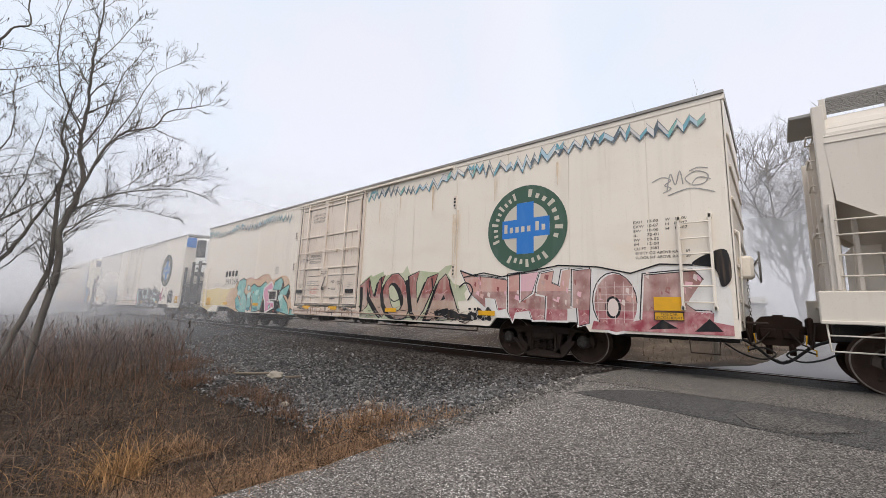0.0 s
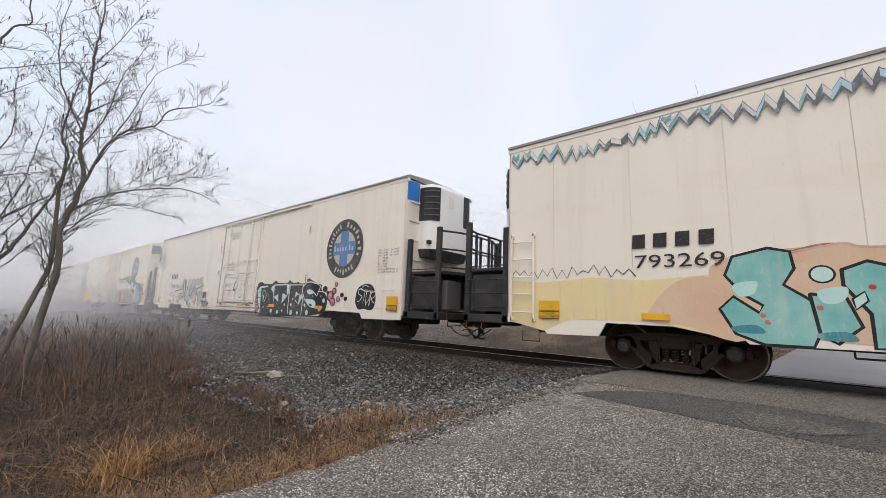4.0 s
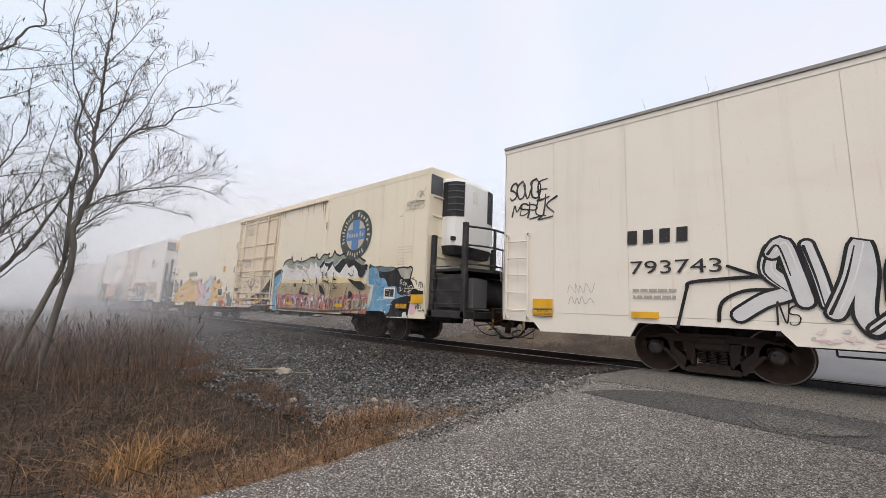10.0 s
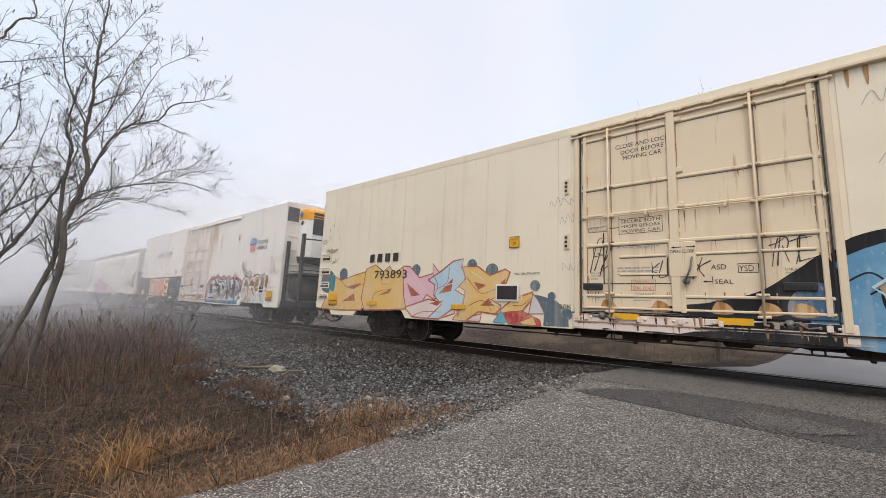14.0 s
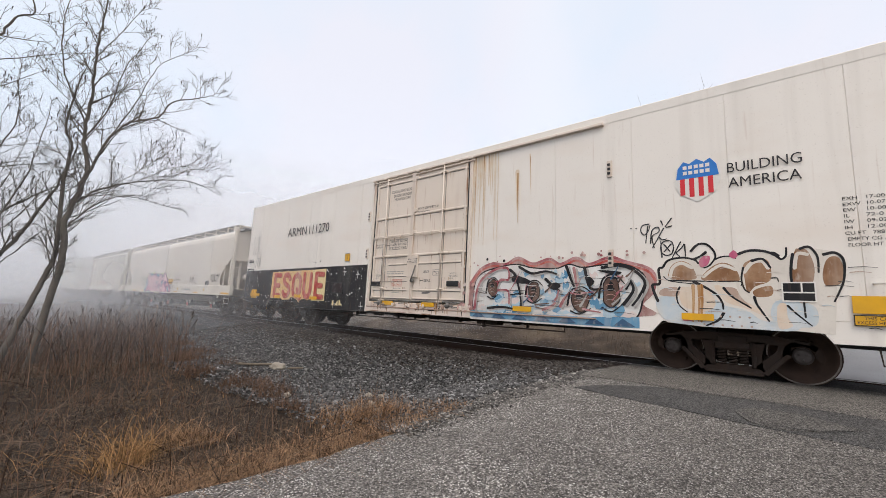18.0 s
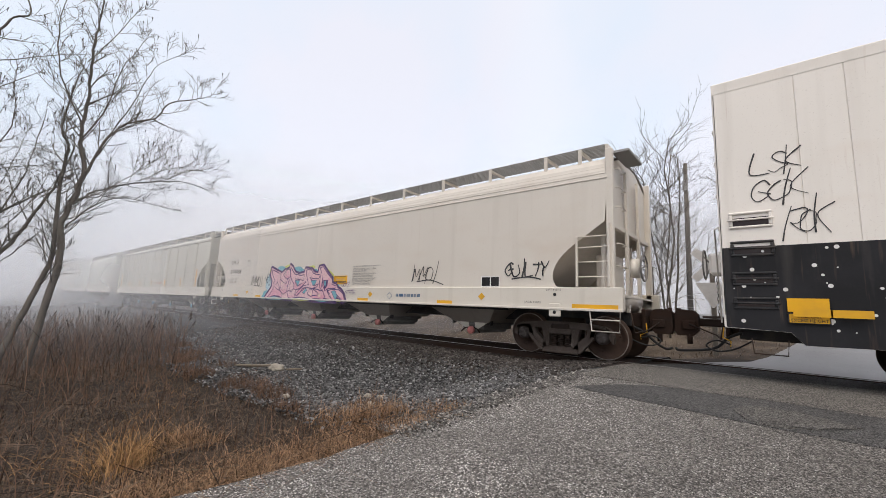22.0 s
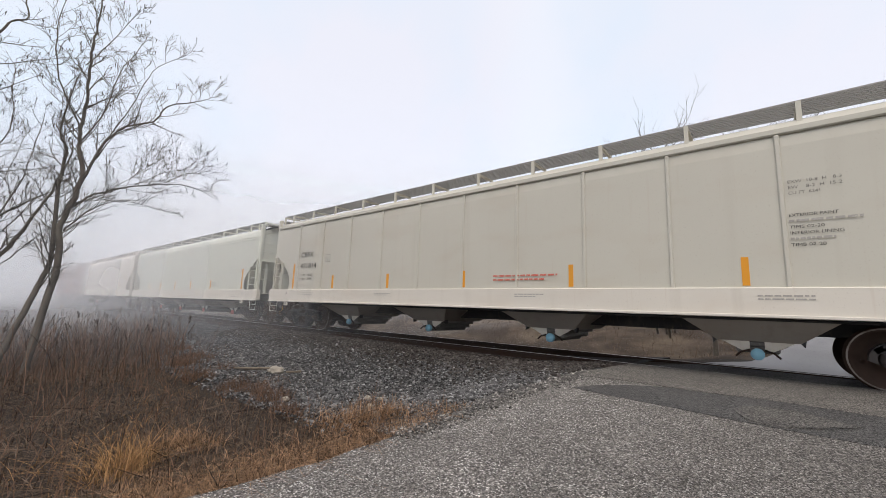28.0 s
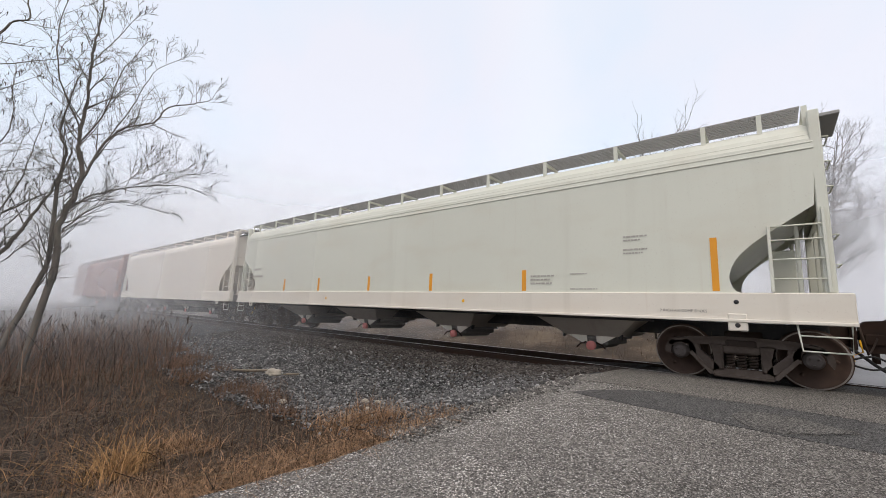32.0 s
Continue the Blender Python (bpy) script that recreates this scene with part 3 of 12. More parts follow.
road_strip("road_between_rails", -0.62, 0.62, lambda y: road_left(y) + 0.05, 7.7, -0.012, M["dark_fill"], "dark asphalt filling between the rails of the crossing", 0.0)

# cracks in the near patch: thin dark seams
M["crack"] = mat("black_crack_filler", (0.03, 0.03, 0.031), 0.8)


def crack(pts, w):
    g = Geo()
    rg = random.Random(len(pts) * 7 + int(w * 1000))
    path = smooth_path(pts, 6)
    vs, fs = [], []
    for i, (x, y) in enumerate(path):
        x += rg.uniform(-0.015, 0.015); y += rg.uniform(-0.02, 0.02)
        k = w * rg.uniform(0.5, 1.2)
        z = road_z(y) + 0.026
        vs += [(x, y - k, z), (x, y + k, z)]
        if i:
            fs.append((2 * i - 2, 2 * i - 1, 2 * i + 1, 2 * i))
    g.add(vs, fs)
    tagged(new("road_crack", g.mesh("road_crack", [M["crack"]])), "thin black crack in the asphalt", "crack", kind="structure")


crack(((-0.43, -3.41), (-0.25, -3.71), (0.15, -3.72), (0.45, -3.55), (0.58, -3.42), (0.56, -3.23), (0.73, -2.98)), 0.009)
crack(((-2.4, -3.56), (-1.9, -3.10), (-1.38, -2.82), (-0.5, -2.84), (0.2, -2.70), (1.2, -2.72)), 0.006)
crack(((-2.2, -3.62), (-1.5, -3.57), (-1.0, -3.71), (-0.33, -3.82)), 0.006)


def patch(name, pts, lift, material, label):
    """A flat skim of asphalt with a rounded, uneven outline."""
    outline = smooth_path(pts, 6, True)
    rg = random.Random(len(pts))
    outline = [(x + rg.uniform(-0.02, 0.02), y + rg.uniform(-0.02, 0.02)) for x, y in outline]
    g = Geo()
    g.add([(x, y, road_z(y) + lift) for x, y in outline] + [(x, y, road_z(y) - 0.02) for x, y in outline],
          [t for t in mathutils_tess(outline)] + [(i, (i + 1) % len(outline), len(outline) + (i + 1) % len(outline), len(outline) + i) for i in range(len(outline))])
    tagged(new(name, g.mesh(name, [material])), label, "road", kind="structure")


patch("road_patch", ((-0.45, -3.50), (-0.36, -3.24), (-0.1, -3.16), (0.18, -3.18), (0.45, -3.32), (0.62, -3.40), (0.40, -3.55), (0.15, -3.74), (-0.25, -3.78)), 0.022, M["skim"], "paler skim patch in the asphalt")
# rails, ties
RAIL = ((-0.070, -0.17), (0.070, -0.17), (0.070, -0.158), (0.012, -0.140), (0.012, -0.042), (0.036, -0.032), (0.036, -0.006), (0.028, 0.0), (-0.028, 0.0), (-0.036, -0.006), (-0.036, -0.032), (-0.012, -0.042), (-0.012, -0.140), (-0.070, -0.158))
track = thing("railway_track", "rusty steel rails with worn bright tops on dark ties", "railway track", kind="structure")
for side in (-1, 1):
    g = Geo()
    g.sweep([(y + side * 0.755, z) for y, z in RAIL], -260, 160)
    part("rail", g, "rust", track, "rusty steel rail")
    g = Geo()
    g.box(-260, 160, side * 0.755 - 0.026, side * 0.755 + 0.026, -0.002, 0.003)
    part("rail_head", g, "rail_top", track, "polished running surface")
tg = Geo()
tg.box(-0.115, 0.115, -1.30, 1.30, -0.33, -0.165, 0.015)
tie_mesh = tg.mesh("tie", [M["tie"]])
rg = random.Random(4)
for i in range(-75, 30):
    x = i * 0.53
    if -2.6 < x < 7.9:
        continue
    o = part("tie", tie_mesh, None, track)
    o.matrix_local = pose(x + rg.uniform(-0.03, 0.03), rg.uniform(-0.04, 0.04), rg.uniform(-0.012, 0.008), 0, 0, rg.uniform(-1.2, 1.2))


# ---- rolling stock: common parts ----
M["rust_stain"] = mat("dark_rust_stain", (0.22, 0.105, 0.055), 0.85, vary=((9.0, (1.5, 1, 0.15), 0.4, 0.65, (0.42, 0.28, 0.18), 0.8),))
M["rust_run"] = mat("thin_rust_run", (0.50, 0.34, 0.22), 0.8, vary=((9.0, (1.5, 1, 0.15), 0.4, 0.65, (0.66, 0.54, 0.42), 0.9),))
TRAIN = []
WHEEL_R = 0.457
SIDE = -1.60


def wheelset_geo():
    g, rims = Geo(), []
    for s in (-1, 1):
        t = Geo()
        rims.append(t)
        y = s * 0.755
        prof = [(-0.075, 0.10), (-0.085, 0.16), (-0.035, 0.20), (-0.030, 0.36), (-0.07, 0.39), (-0.07, 0.452), (0.05, 0.457)]
        prof += [(0.055, 0.482), (0.078, 0.480), (0.078, 0.40), (0.03, 0.36), (0.02, 0.2), (0.06, 0.15), (0.06, 0.10)]
        g.lathe([(y + s * -a, r) for a, r in prof], "y", (0, 0, 0), 36)
        t.lathe([(y + s * 0.0712, 0.4535), (y + s * 0.0725, 0.432)], "y", (0, 0, 0), 36)
        # three cast dimples tell the turning
        for k in range(3):
            a = k * 2.094
            g.tube([(0.28 * math.cos(a), y + s * 0.03, 0.28 * math.sin(a)), (0.28 * math.cos(a), y + s * 0.045, 0.28 * math.sin(a))], 0.03, 8)
    g.tube([(0, -0.92, 0), (0, 0.92, 0)], 0.085, 12)
    return g, rims


_w, _t = wheelset_geo()
WHEEL_MESH, RIM_MESHES = _w.mesh("wheelset", [M["wheel"]]), [t.mesh("wheel_rim", [M["tread"]]) for t in _t]


def sideframe_geo(s):
    """Cast side frame of a three-piece truck: deep arched top member, broad diagonals, columns beside the springs, hoods over the bearings."""
    g = Geo()
    y0, y1 = s * 0.95, s * 1.10
    top = smooth_path([(-1.08, 0.60), (-0.92, 0.69), (-0.55, 0.735), (0.0, 0.75), (0.55, 0.735), (0.92, 0.69), (1.08, 0.60)], 4)
    low = smooth_path([(1.04, 0.54), (0.80, 0.585), (0.45, 0.60), (0.0, 0.605), (-0.45, 0.60), (-0.80, 0.585), (-1.04, 0.54)], 4)
    g.slab(top + low, y0, y1)
    g.slab(smooth_path([(-0.46, 0.17), (-0.38, 0.09), (0.0, 0.075), (0.38, 0.09), (0.46, 0.17)], 4) + [(0.34, 0.225), (-0.34, 0.225)], y0, y1)
    for k in (-1, 1):
        g.slab([(k * 0.46, 0.13), (k * 0.30, 0.215), (k * 0.40, 0.33), (k * 0.585, 0.50), (k * 0.60, 0.60), (k * 0.76, 0.61), (k * 0.74, 0.47)], y0, y1)
        g.slab([(k * 0.255, 0.19), (k * 0.40, 0.19), (k * 0.385, 0.40), (k * 0.44, 0.62), (k * 0.25, 0.62)], y0, y1)
        hood = [(k * 0.89 + r * math.cos(q), WHEEL_R + r * math.sin(q)) for r, qs in ((0.245, range(-25, 206, 21)), (0.155, range(205, -26, -21))) for q in [radians(v) for v in qs]]
        g.slab(hood, y0, y1)
        # raised flanges along the edges
        g.slab([(k * 0.45, 0.105), (k * 0.40, 0.15), (k * 0.70, 0.47), (k * 0.755, 0.445)], y1, y1 + s * 0.045)
        g.slab([(k * 0.28, 0.21), (k * 0.315, 0.21), (k * 0.315, 0.60), (k * 0.28, 0.60)], y1, y1 + s * 0.03)
    rim = smooth_path([(-0.98, 0.665), (-0.55, 0.735), (0.0, 0.752), (0.55, 0.735), (0.98, 0.665)], 4)
    g.slab(rim + [(x, z - 0.035) for x, z in rim[::-1]], y1, y1 + s * 0.045)
    g.box(-0.40, 0.40, y1, y1 + s * 0.05, 0.08, 0.125, 0.012)
    g.box(-0.25, 0.25, y1 - s * 0.04, y1 + s * 0.035, 0.48, 0.60, 0.02)
    return g


def spring_geo(s):
    g = Geo()
    for k in range(3):
        x = -0.155 + 0.155 * k
        path = [(x + 0.055 * math.cos(a), s * 1.06 + 0.055 * math.sin(a), 0.20 + 0.29 * a / 37.7) for a in [0.55 * j for j in range(69)]]
        g.tube(path, 0.014, 5)
    return g


def cap_geo(s):
    g = Geo()
    g.lathe([(s * 0.92, 0.13), (s * 1.10, 0.13), (s * 1.12, 0.11), (s * 1.15, 0.105), (s * 1.16, 0.085), (s * 1.16, 0.0)], "y", (0, 0, 0), 18)
    for k in range(3):
        a = k * 2.094 + 0.5
        g.tube([(0.06 * math.cos(a), s * 1.155, 0.06 * math.sin(a)), (0.06 * math.cos(a), s * 1.185, 0.06 * math.sin(a))], 0.018, 6)
    return g


SF = {s: sideframe_geo(s).mesh("truck_side_frame", [M["steel"]]) for s in (-1, 1)}
SP = {s: spring_geo(s).mesh("spring_nest", [M["steel"]]) for s in (-1, 1)}
M["bearing"] = mat("greasy_bearing_steel", (0.085, 0.074, 0.070), 0.55, 0.2, vary=((9.0, (1, 1, 1), 0.4, 0.7, (0.045, 0.036, 0.032), 0.7),))
CAPM = {s: cap_geo(s).mesh("bearing_cap", [M["bearing"]]) for s in (-1, 1)}
BRAKE = Geo()
for k in (-1, 1):
    BRAKE.box(k * 0.40, k * 0.46, -0.86, 0.86, 0.32, 0.42, 0.01)
    for s in (-1, 1):
        BRAKE.box(k * 0.42, k * 0.47, s * 0.69, s * 0.82, 0.26, 0.56, 0.015)
BRAKE_MESH = BRAKE.mesh("brake_beam", [M["steel"]])
BOL = Geo()
BOL.box(-0.23, 0.23, -1.12, 1.12, 0.46, 0.72, 0.04)
BOL.box(-0.28, 0.28, -0.35, 0.35, 0.70, 0.84, 0.02)
BOL_MESH = BOL.mesh("truck_bolster", [M["steel"]])


SFB = {s: sideframe_geo(s).mesh("truck_side_frame", [M["black"]]) for s in (-1, 1)}


M["dusty_steel"] = mat("dusty_brown_cast_steel", (0.080, 0.064, 0.055), 0.85, 0.0, vary=((4.0, (1, 1, 1), 0.4, 0.7, (0.050, 0.037, 0.030), 0.7), (25.0, (1, 1, 1), 0.5, 0.8, (0.12, 0.10, 0.085), 0.4)), bump=(30, 0.3, 0.01))
SFG = {s: sideframe_geo(s).mesh("truck_side_frame", [M["dusty_steel"]]) for s in (-1, 1)}


def truck(car, x, wheelsets, frames=None, frame_label="rusty cast steel side frame"):
    """Side frames, springs, bolster, brake beams and two turning wheelsets, centred at x."""
    for s in (-1, 1):
        f = part("truck_side_frame", (frames or SF)[s], None, car, frame_label)
        f.location.x = x
        part("spring_nest", SP[s], None, f, "coil springs")
        for k in (-1, 1):
            c = part("bearing_cap", CAPM[s], None, f)
            c.location = (k * 0.89, 0, WHEEL_R)
    b = part("truck_bolster", BOL_MESH, None, car)
    b.location.x = x
    b = part("brake_beam", BRAKE_MESH, None, car)
    b.location.x = x
    for k in (-1, 1):
        w = part("wheelset", WHEEL_MESH, None, car, "dusty steel wheels on an axle")
        w.location = (x + k * 0.89, 0, WHEEL_R)
        for rim in RIM_MESHES:
            part("wheel_rim", rim, None, w, "bright worn rim")
        wheelsets.append((w, x + k * 0.89))


def coupler(car, x, d, reach):
    """Draft gear, shank and knuckle at an end; d = +1 forwards."""
    g = Geo()
    g.box(x - d * 0.7, x + d * 0.05, -0.28, 0.28, 0.70, 1.02, 0.03)
    g.box(x, x + d * (reach - 0.28), -0.085, 0.085, 0.80, 0.95, 0.02)
    g.slab([(x + d * (reach - 0.40), 0.70), (x + d * (reach - 0.30), 0.60), (x + d * (reach - 0.04), 0.60), (x + d * (reach + 0.02), 0.69), (x + d * reach, 1.06), (x + d * (reach - 0.10), 1.12), (x + d * (reach - 0.32), 1.10), (x + d * (reach - 0.40), 1.02)], -0.22 - 0.015 * d, 0.02 - 0.01 * d)
    g.slab([(x + d * (reach - 0.20), 0.68), (x + d * (reach - 0.20), 1.06), (x + d * (reach + 0.05), 1.04), (x + d * (reach + 0.05), 0.70)], 0.05 + 0.01 * d, 0.20 + 0.015 * d)
    g.box(x + d * (reach - 0.36), x + d * (reach - 0.12), -0.28, -0.21, 0.72, 0.90, 0.02)
    g.tube([(x + d * (reach - 0.24), -0.16, 0.44), (x + d * (reach - 0.24), -0.16, 0.64)], 0.05, 8)
    g.tube([(x + d * (reach - 0.05), -0.10, 0.60), (x + d * (reach - 0.05), -0.10, 1.14)], 0.045, 8)
    g.box(x + d * 0.02, x + d * 0.10, -0.42, 0.42, 0.62, 1.10, 0.03)
    part("coupler", g, "rust", car, "rusty knuckle coupler")
    g = Geo()
    p = [(x - d * 0.1, -0.38), (x + d * 0.10, -0.40)]
    path = [(x - d * 0.15, -0.38, 0.72), (x + d * 0.06, -0.40, 0.62), (x + d * 0.30, -0.36, 0.40), (x + d * (reach - 0.1), -0.28, 0.31), (x + d * reach, -0.22, 0.34)]
    g.tube([Vector(a) for a in bez3(path)], 0.026, 8)
    part("air_hose", g, "hose", car, "drooping black rubber air hose")
    g = Geo()
    g.tube(bez3([(x - d * 0.30, -0.62, 0.60), (x - d * 0.05, -0.66, 0.44), (x + d * 0.22, -0.60, 0.37), (x + d * 0.40, -0.52, 0.46), (x + d * 0.24, -0.48, 0.56), (x + d * 0.02, -0.50, 0.50)]), 0.016, 6)
    part("air_line_loop", g, "hose", car, "looped black hose")
    g = Geo()
    g.tube([(x + d * 0.12, -0.44, 0.80), (x + d * 0.14, -0.47, 0.62), (x + d * 0.02, -0.50, 0.56), (x + d * 0.03, -0.50, 0.47)], 0.012, 6)
    part("angle_cock_handle", g, "yellow", car, "small ochre valve handle")
    g = Geo()
    g.tube([(x + d * 0.04, -1.25, 1.0), (x + d * 0.10, -1.25, 0.62), (x + d * 0.20, -0.75, 0.66), (x + d * (reach - 0.2), -0.22, 0.85)], 0.014, 6)
    part("uncoupling_lever", g, "steel", car)


def bez3(pts, steps=5):
    """A smooth line through 3D points."""
    a = smooth_path([(p[0], p[1]) for p in pts], steps)
    b = smooth_path([(p[0], p[2]) for p in pts], steps)
    return [(u[0], u[1], v[1]) for u, v in zip(a, b)]


def ladder(car, x0, x1, z0, z1, rungs, y, material, depth=0.09):
    g = Geo()
    for x in (x0, x1):
        g.box(x - 0.022, x + 0.022, y - depth, y - depth + 0.04, z0, z1, 0.006)
        for z in (z0 + 0.04, z1 - 0.04):
            g.box(x - 0.03, x + 0.03, y - depth, y + 0.01, z - 0.03, z + 0.03)
    lad = part("ladder", g, material, car)
    rgm = Geo()
    rgm.tube([(x0, y - depth + 0.01, 0), (x1, y - depth + 0.01, 0)], 0.013, 6)
    me = rgm.mesh("rung", [M[material]])
    for i in range(rungs):
        r = part("rung", me, None, lad)
        r.location.z = z0 + (z1 - z0) * (i + 0.5) / rungs
    return lad


def badge(car, x, z, r, y, paints=("green", "badge_c", "blue")):
    """The round railway badge: green ring, cream disc, blue cross, blank blocks in place of its lettering."""
    n = 48
    ring = lambda a, b, q0=0.0, q1=2 * math.pi, m=n: [(x + a * math.cos(q0 + (q1 - q0) * i / m), z + a * math.sin(q0 + (q1 - q0) * i / m)) for i in range(m + 1)]
    b = Geo()
    vs = [(x + q * r * math.cos(2 * math.pi * i / n), y, z + q * r * math.sin(2 * math.pi * i / n)) for q in (0.60, 1.0) for i in range(n)]
    b.add(vs, [(i, (i + 1) % n, n + (i + 1) % n, n + i) for i in range(n)])
    holder = part("badge", b, paints[0], car, "round green badge with a blue cross")
    g = Geo()
    g.flat([(x + 0.60 * r * math.cos(2 * math.pi * i / n), z + 0.60 * r * math.sin(2 * math.pi * i / n)) for i in range(n)], y)
    part("badge_disc", g, paints[1], holder)
    w, h = 0.215 * r, 0.595 * r
    g = Geo()
    g.flat([(x - w, z - h), (x + w, z - h), (x + w, z - w), (x + h, z - w), (x + h, z + w), (x + w, z + w), (x + w, z + h), (x - w, z + h), (x - w, z + w), (x - h, z + w), (x - h, z - w), (x - w, z - w)], y - 0.004)
    part("badge_cross", g, paints[2], holder)
    for i in range(7):
        g = Geo()
        a = x - 0.54 * r + i * 0.148 * r + (0.06 * r if i > 4 else 0)
        hi = (0.12 if i in (0, 5) else 0.04) * r
        g.flat([(a, z - 0.09 * r), (a + 0.085 * r, z - 0.09 * r), (a + 0.085 * r, z + hi), (a, z + hi)], y - 0.008)
        part("badge_block", g, paints[1], holder)
    for q0, q1, m in ((205, 105, 10), (88, -25, 8), (235, 312, 7)):
        for i in range(m):
            g = Geo()
            a = radians(q0 + (q1 - q0) * (i + 0.27) / m)
            c = radians(q0 + (q1 - q0) * (i + 0.73) / m)
            lo, hi = 0.72 * r, (0.83 if i % 3 else 0.90) * r
            g.flat([(x + lo * math.cos(a), z + lo * math.sin(a)), (x + hi * math.cos(a), z + hi * math.sin(a)), (x + hi * math.cos(c), z + hi * math.sin(c)), (x + lo * math.cos(c), z + lo * math.sin(c))], y - 0.004)
            part("badge_block", g, paints[1], holder)


def reflector(car, x, z, w, h, y, material="yellow"):
    g = Geo()
    g.box(x, x + w, y - 0.004, y + 0.002, z - h, z)
    part("reflector_tape", g, material, car)


def height_label(car, x, z, y):
    g = Geo()
    g.box(x, x + 0.46, y - 0.004, y + 0.002, z - 0.15, z)
    p = part("height_label", g, "yellow", car, "yellow label with black border")
    g = Geo()
    for a, b, c, d in ((0.0, 0.46, -0.012, 0), (0.0, 0.46, -0.15, -0.138), (0, 0.012, -0.15, 0), (0.448, 0.46, -0.15, 0)):
        g.flat([(x + a, z + c), (x + b, z + c), (x + b, z + d), (x + a, z + d)], y - 0.008)
    part("border", g, "ink", p)
    for s, zz, w in (("THIS CAR", -0.065, 0.26), ("EXCESS HEIGHT", -0.125, 0.40)):
        write(p, s, x + 0.23 - w / 2, z + zz, 0.045, "ink", y - 0.008, w, 0.01)


def step_pocket(car, x, z, w, h, body):
    """A framed foothold let into the side, with its rung; a dark plate paints the recess's shade."""
    g = Geo()
    y = SIDE - 0.030
    for x0, x1, z0, z1 in ((x, x + w, z, z + 0.04), (x, x + w, z - h - 0.04, z - h), (x, x + 0.05, z - h, z), (x + w - 0.05, x + w, z - h, z)):
        g.box(x0, x1, y, SIDE + 0.01, z0, z1, 0.012)
    frame_ = part("step_pocket", g, body, car, "framed foothold in the side")
    g = Geo()
    g.box(x + 0.05, x + w - 0.05, SIDE - 0.012, SIDE - 0.004, z - h, z - h * 0.30)
    part("pocket_back", g, "glassy", frame_, "dark plate painted as the shade of a recess")
    g = Geo()
    g.tube([(x - 0.02, y - 0.02, z - h * 0.5), (x + w + 0.02, y - 0.02, z - h * 0.5)], 0.014, 6)
    part("rung", g, body, frame_)


def hand_brake(car, x, d, body):
    """Gear housing, wheel, chain and bell crank on an end wall."""
    g = Geo()
    g.box(x + d * 0.01, x + d * 0.22, -1.20, -0.85, 1.72, 2.10, 0.04)
    gear = part("hand_brake", g, body, car, "pale hand brake gear housing")
    g = Geo()
    n = 16
    for k in range(n):
        q0, q1 = 2 * math.pi * k / n, 2 * math.pi * (k + 1) / n
        g.tube([(x + d * 0.30, -1.02 + 0.26 * math.cos(q0), 1.92 + 0.26 * math.sin(q0)), (x + d * 0.30, -1.02 + 0.26 * math.cos(q1), 1.92 + 0.26 * math.sin(q1))], 0.014, 5)
    for q in (0.5, 2.6, 4.7):
        g.tube([(x + d * 0.20, -1.02, 1.92), (x + d * 0.30, -1.02 + 0.26 * math.cos(q), 1.92 + 0.26 * math.sin(q))], 0.012, 5)
    part("brake_wheel", g, "faded", gear, "spoked steel wheel")
    g = Geo()
    for k in range(14):
        z = 1.72 - k * 0.055
        s = 0.014
        p = [(x + d * 0.12 + (s if k % 2 else 0), -1.05 + (0 if k % 2 else s), z), (x + d * 0.12 + (s if k % 2 else 0), -1.05 + (0 if k % 2 else s), z - 0.06), (x + d * 0.12 - (s if k % 2 else 0), -1.05 - (0 if k % 2 else s), z - 0.06), (x + d * 0.12 - (s if k % 2 else 0), -1.05 - (0 if k % 2 else s), z)]
        g.tube(p + [p[0]], 0.006, 4)
    part("brake_chain", g, "steel", gear, "hanging rusty chain")
    g = Geo()
    g.box(x, x + d * 0.34, -1.35, -0.70, 0.96, 1.0, 0.01)
    part("brake_step", g, "steel", gear, "small steel foot platform")
    g = Geo()
    g.tube([(x + d * 0.05, -1.52, 0.90), (x + d * 0.08, -1.54, 2.45), (x + d * 0.02, -1.53, 2.5)], 0.014, 6)
    part("corner_grab_iron", g, body, gear)


# ---- refrigerator cars ----
SEAMS = (-1.55, -3.09, -4.63, -6.10, -7.60, -8.40, -14.45, -15.93, -17.41, -18.95, -20.49, -22.02)


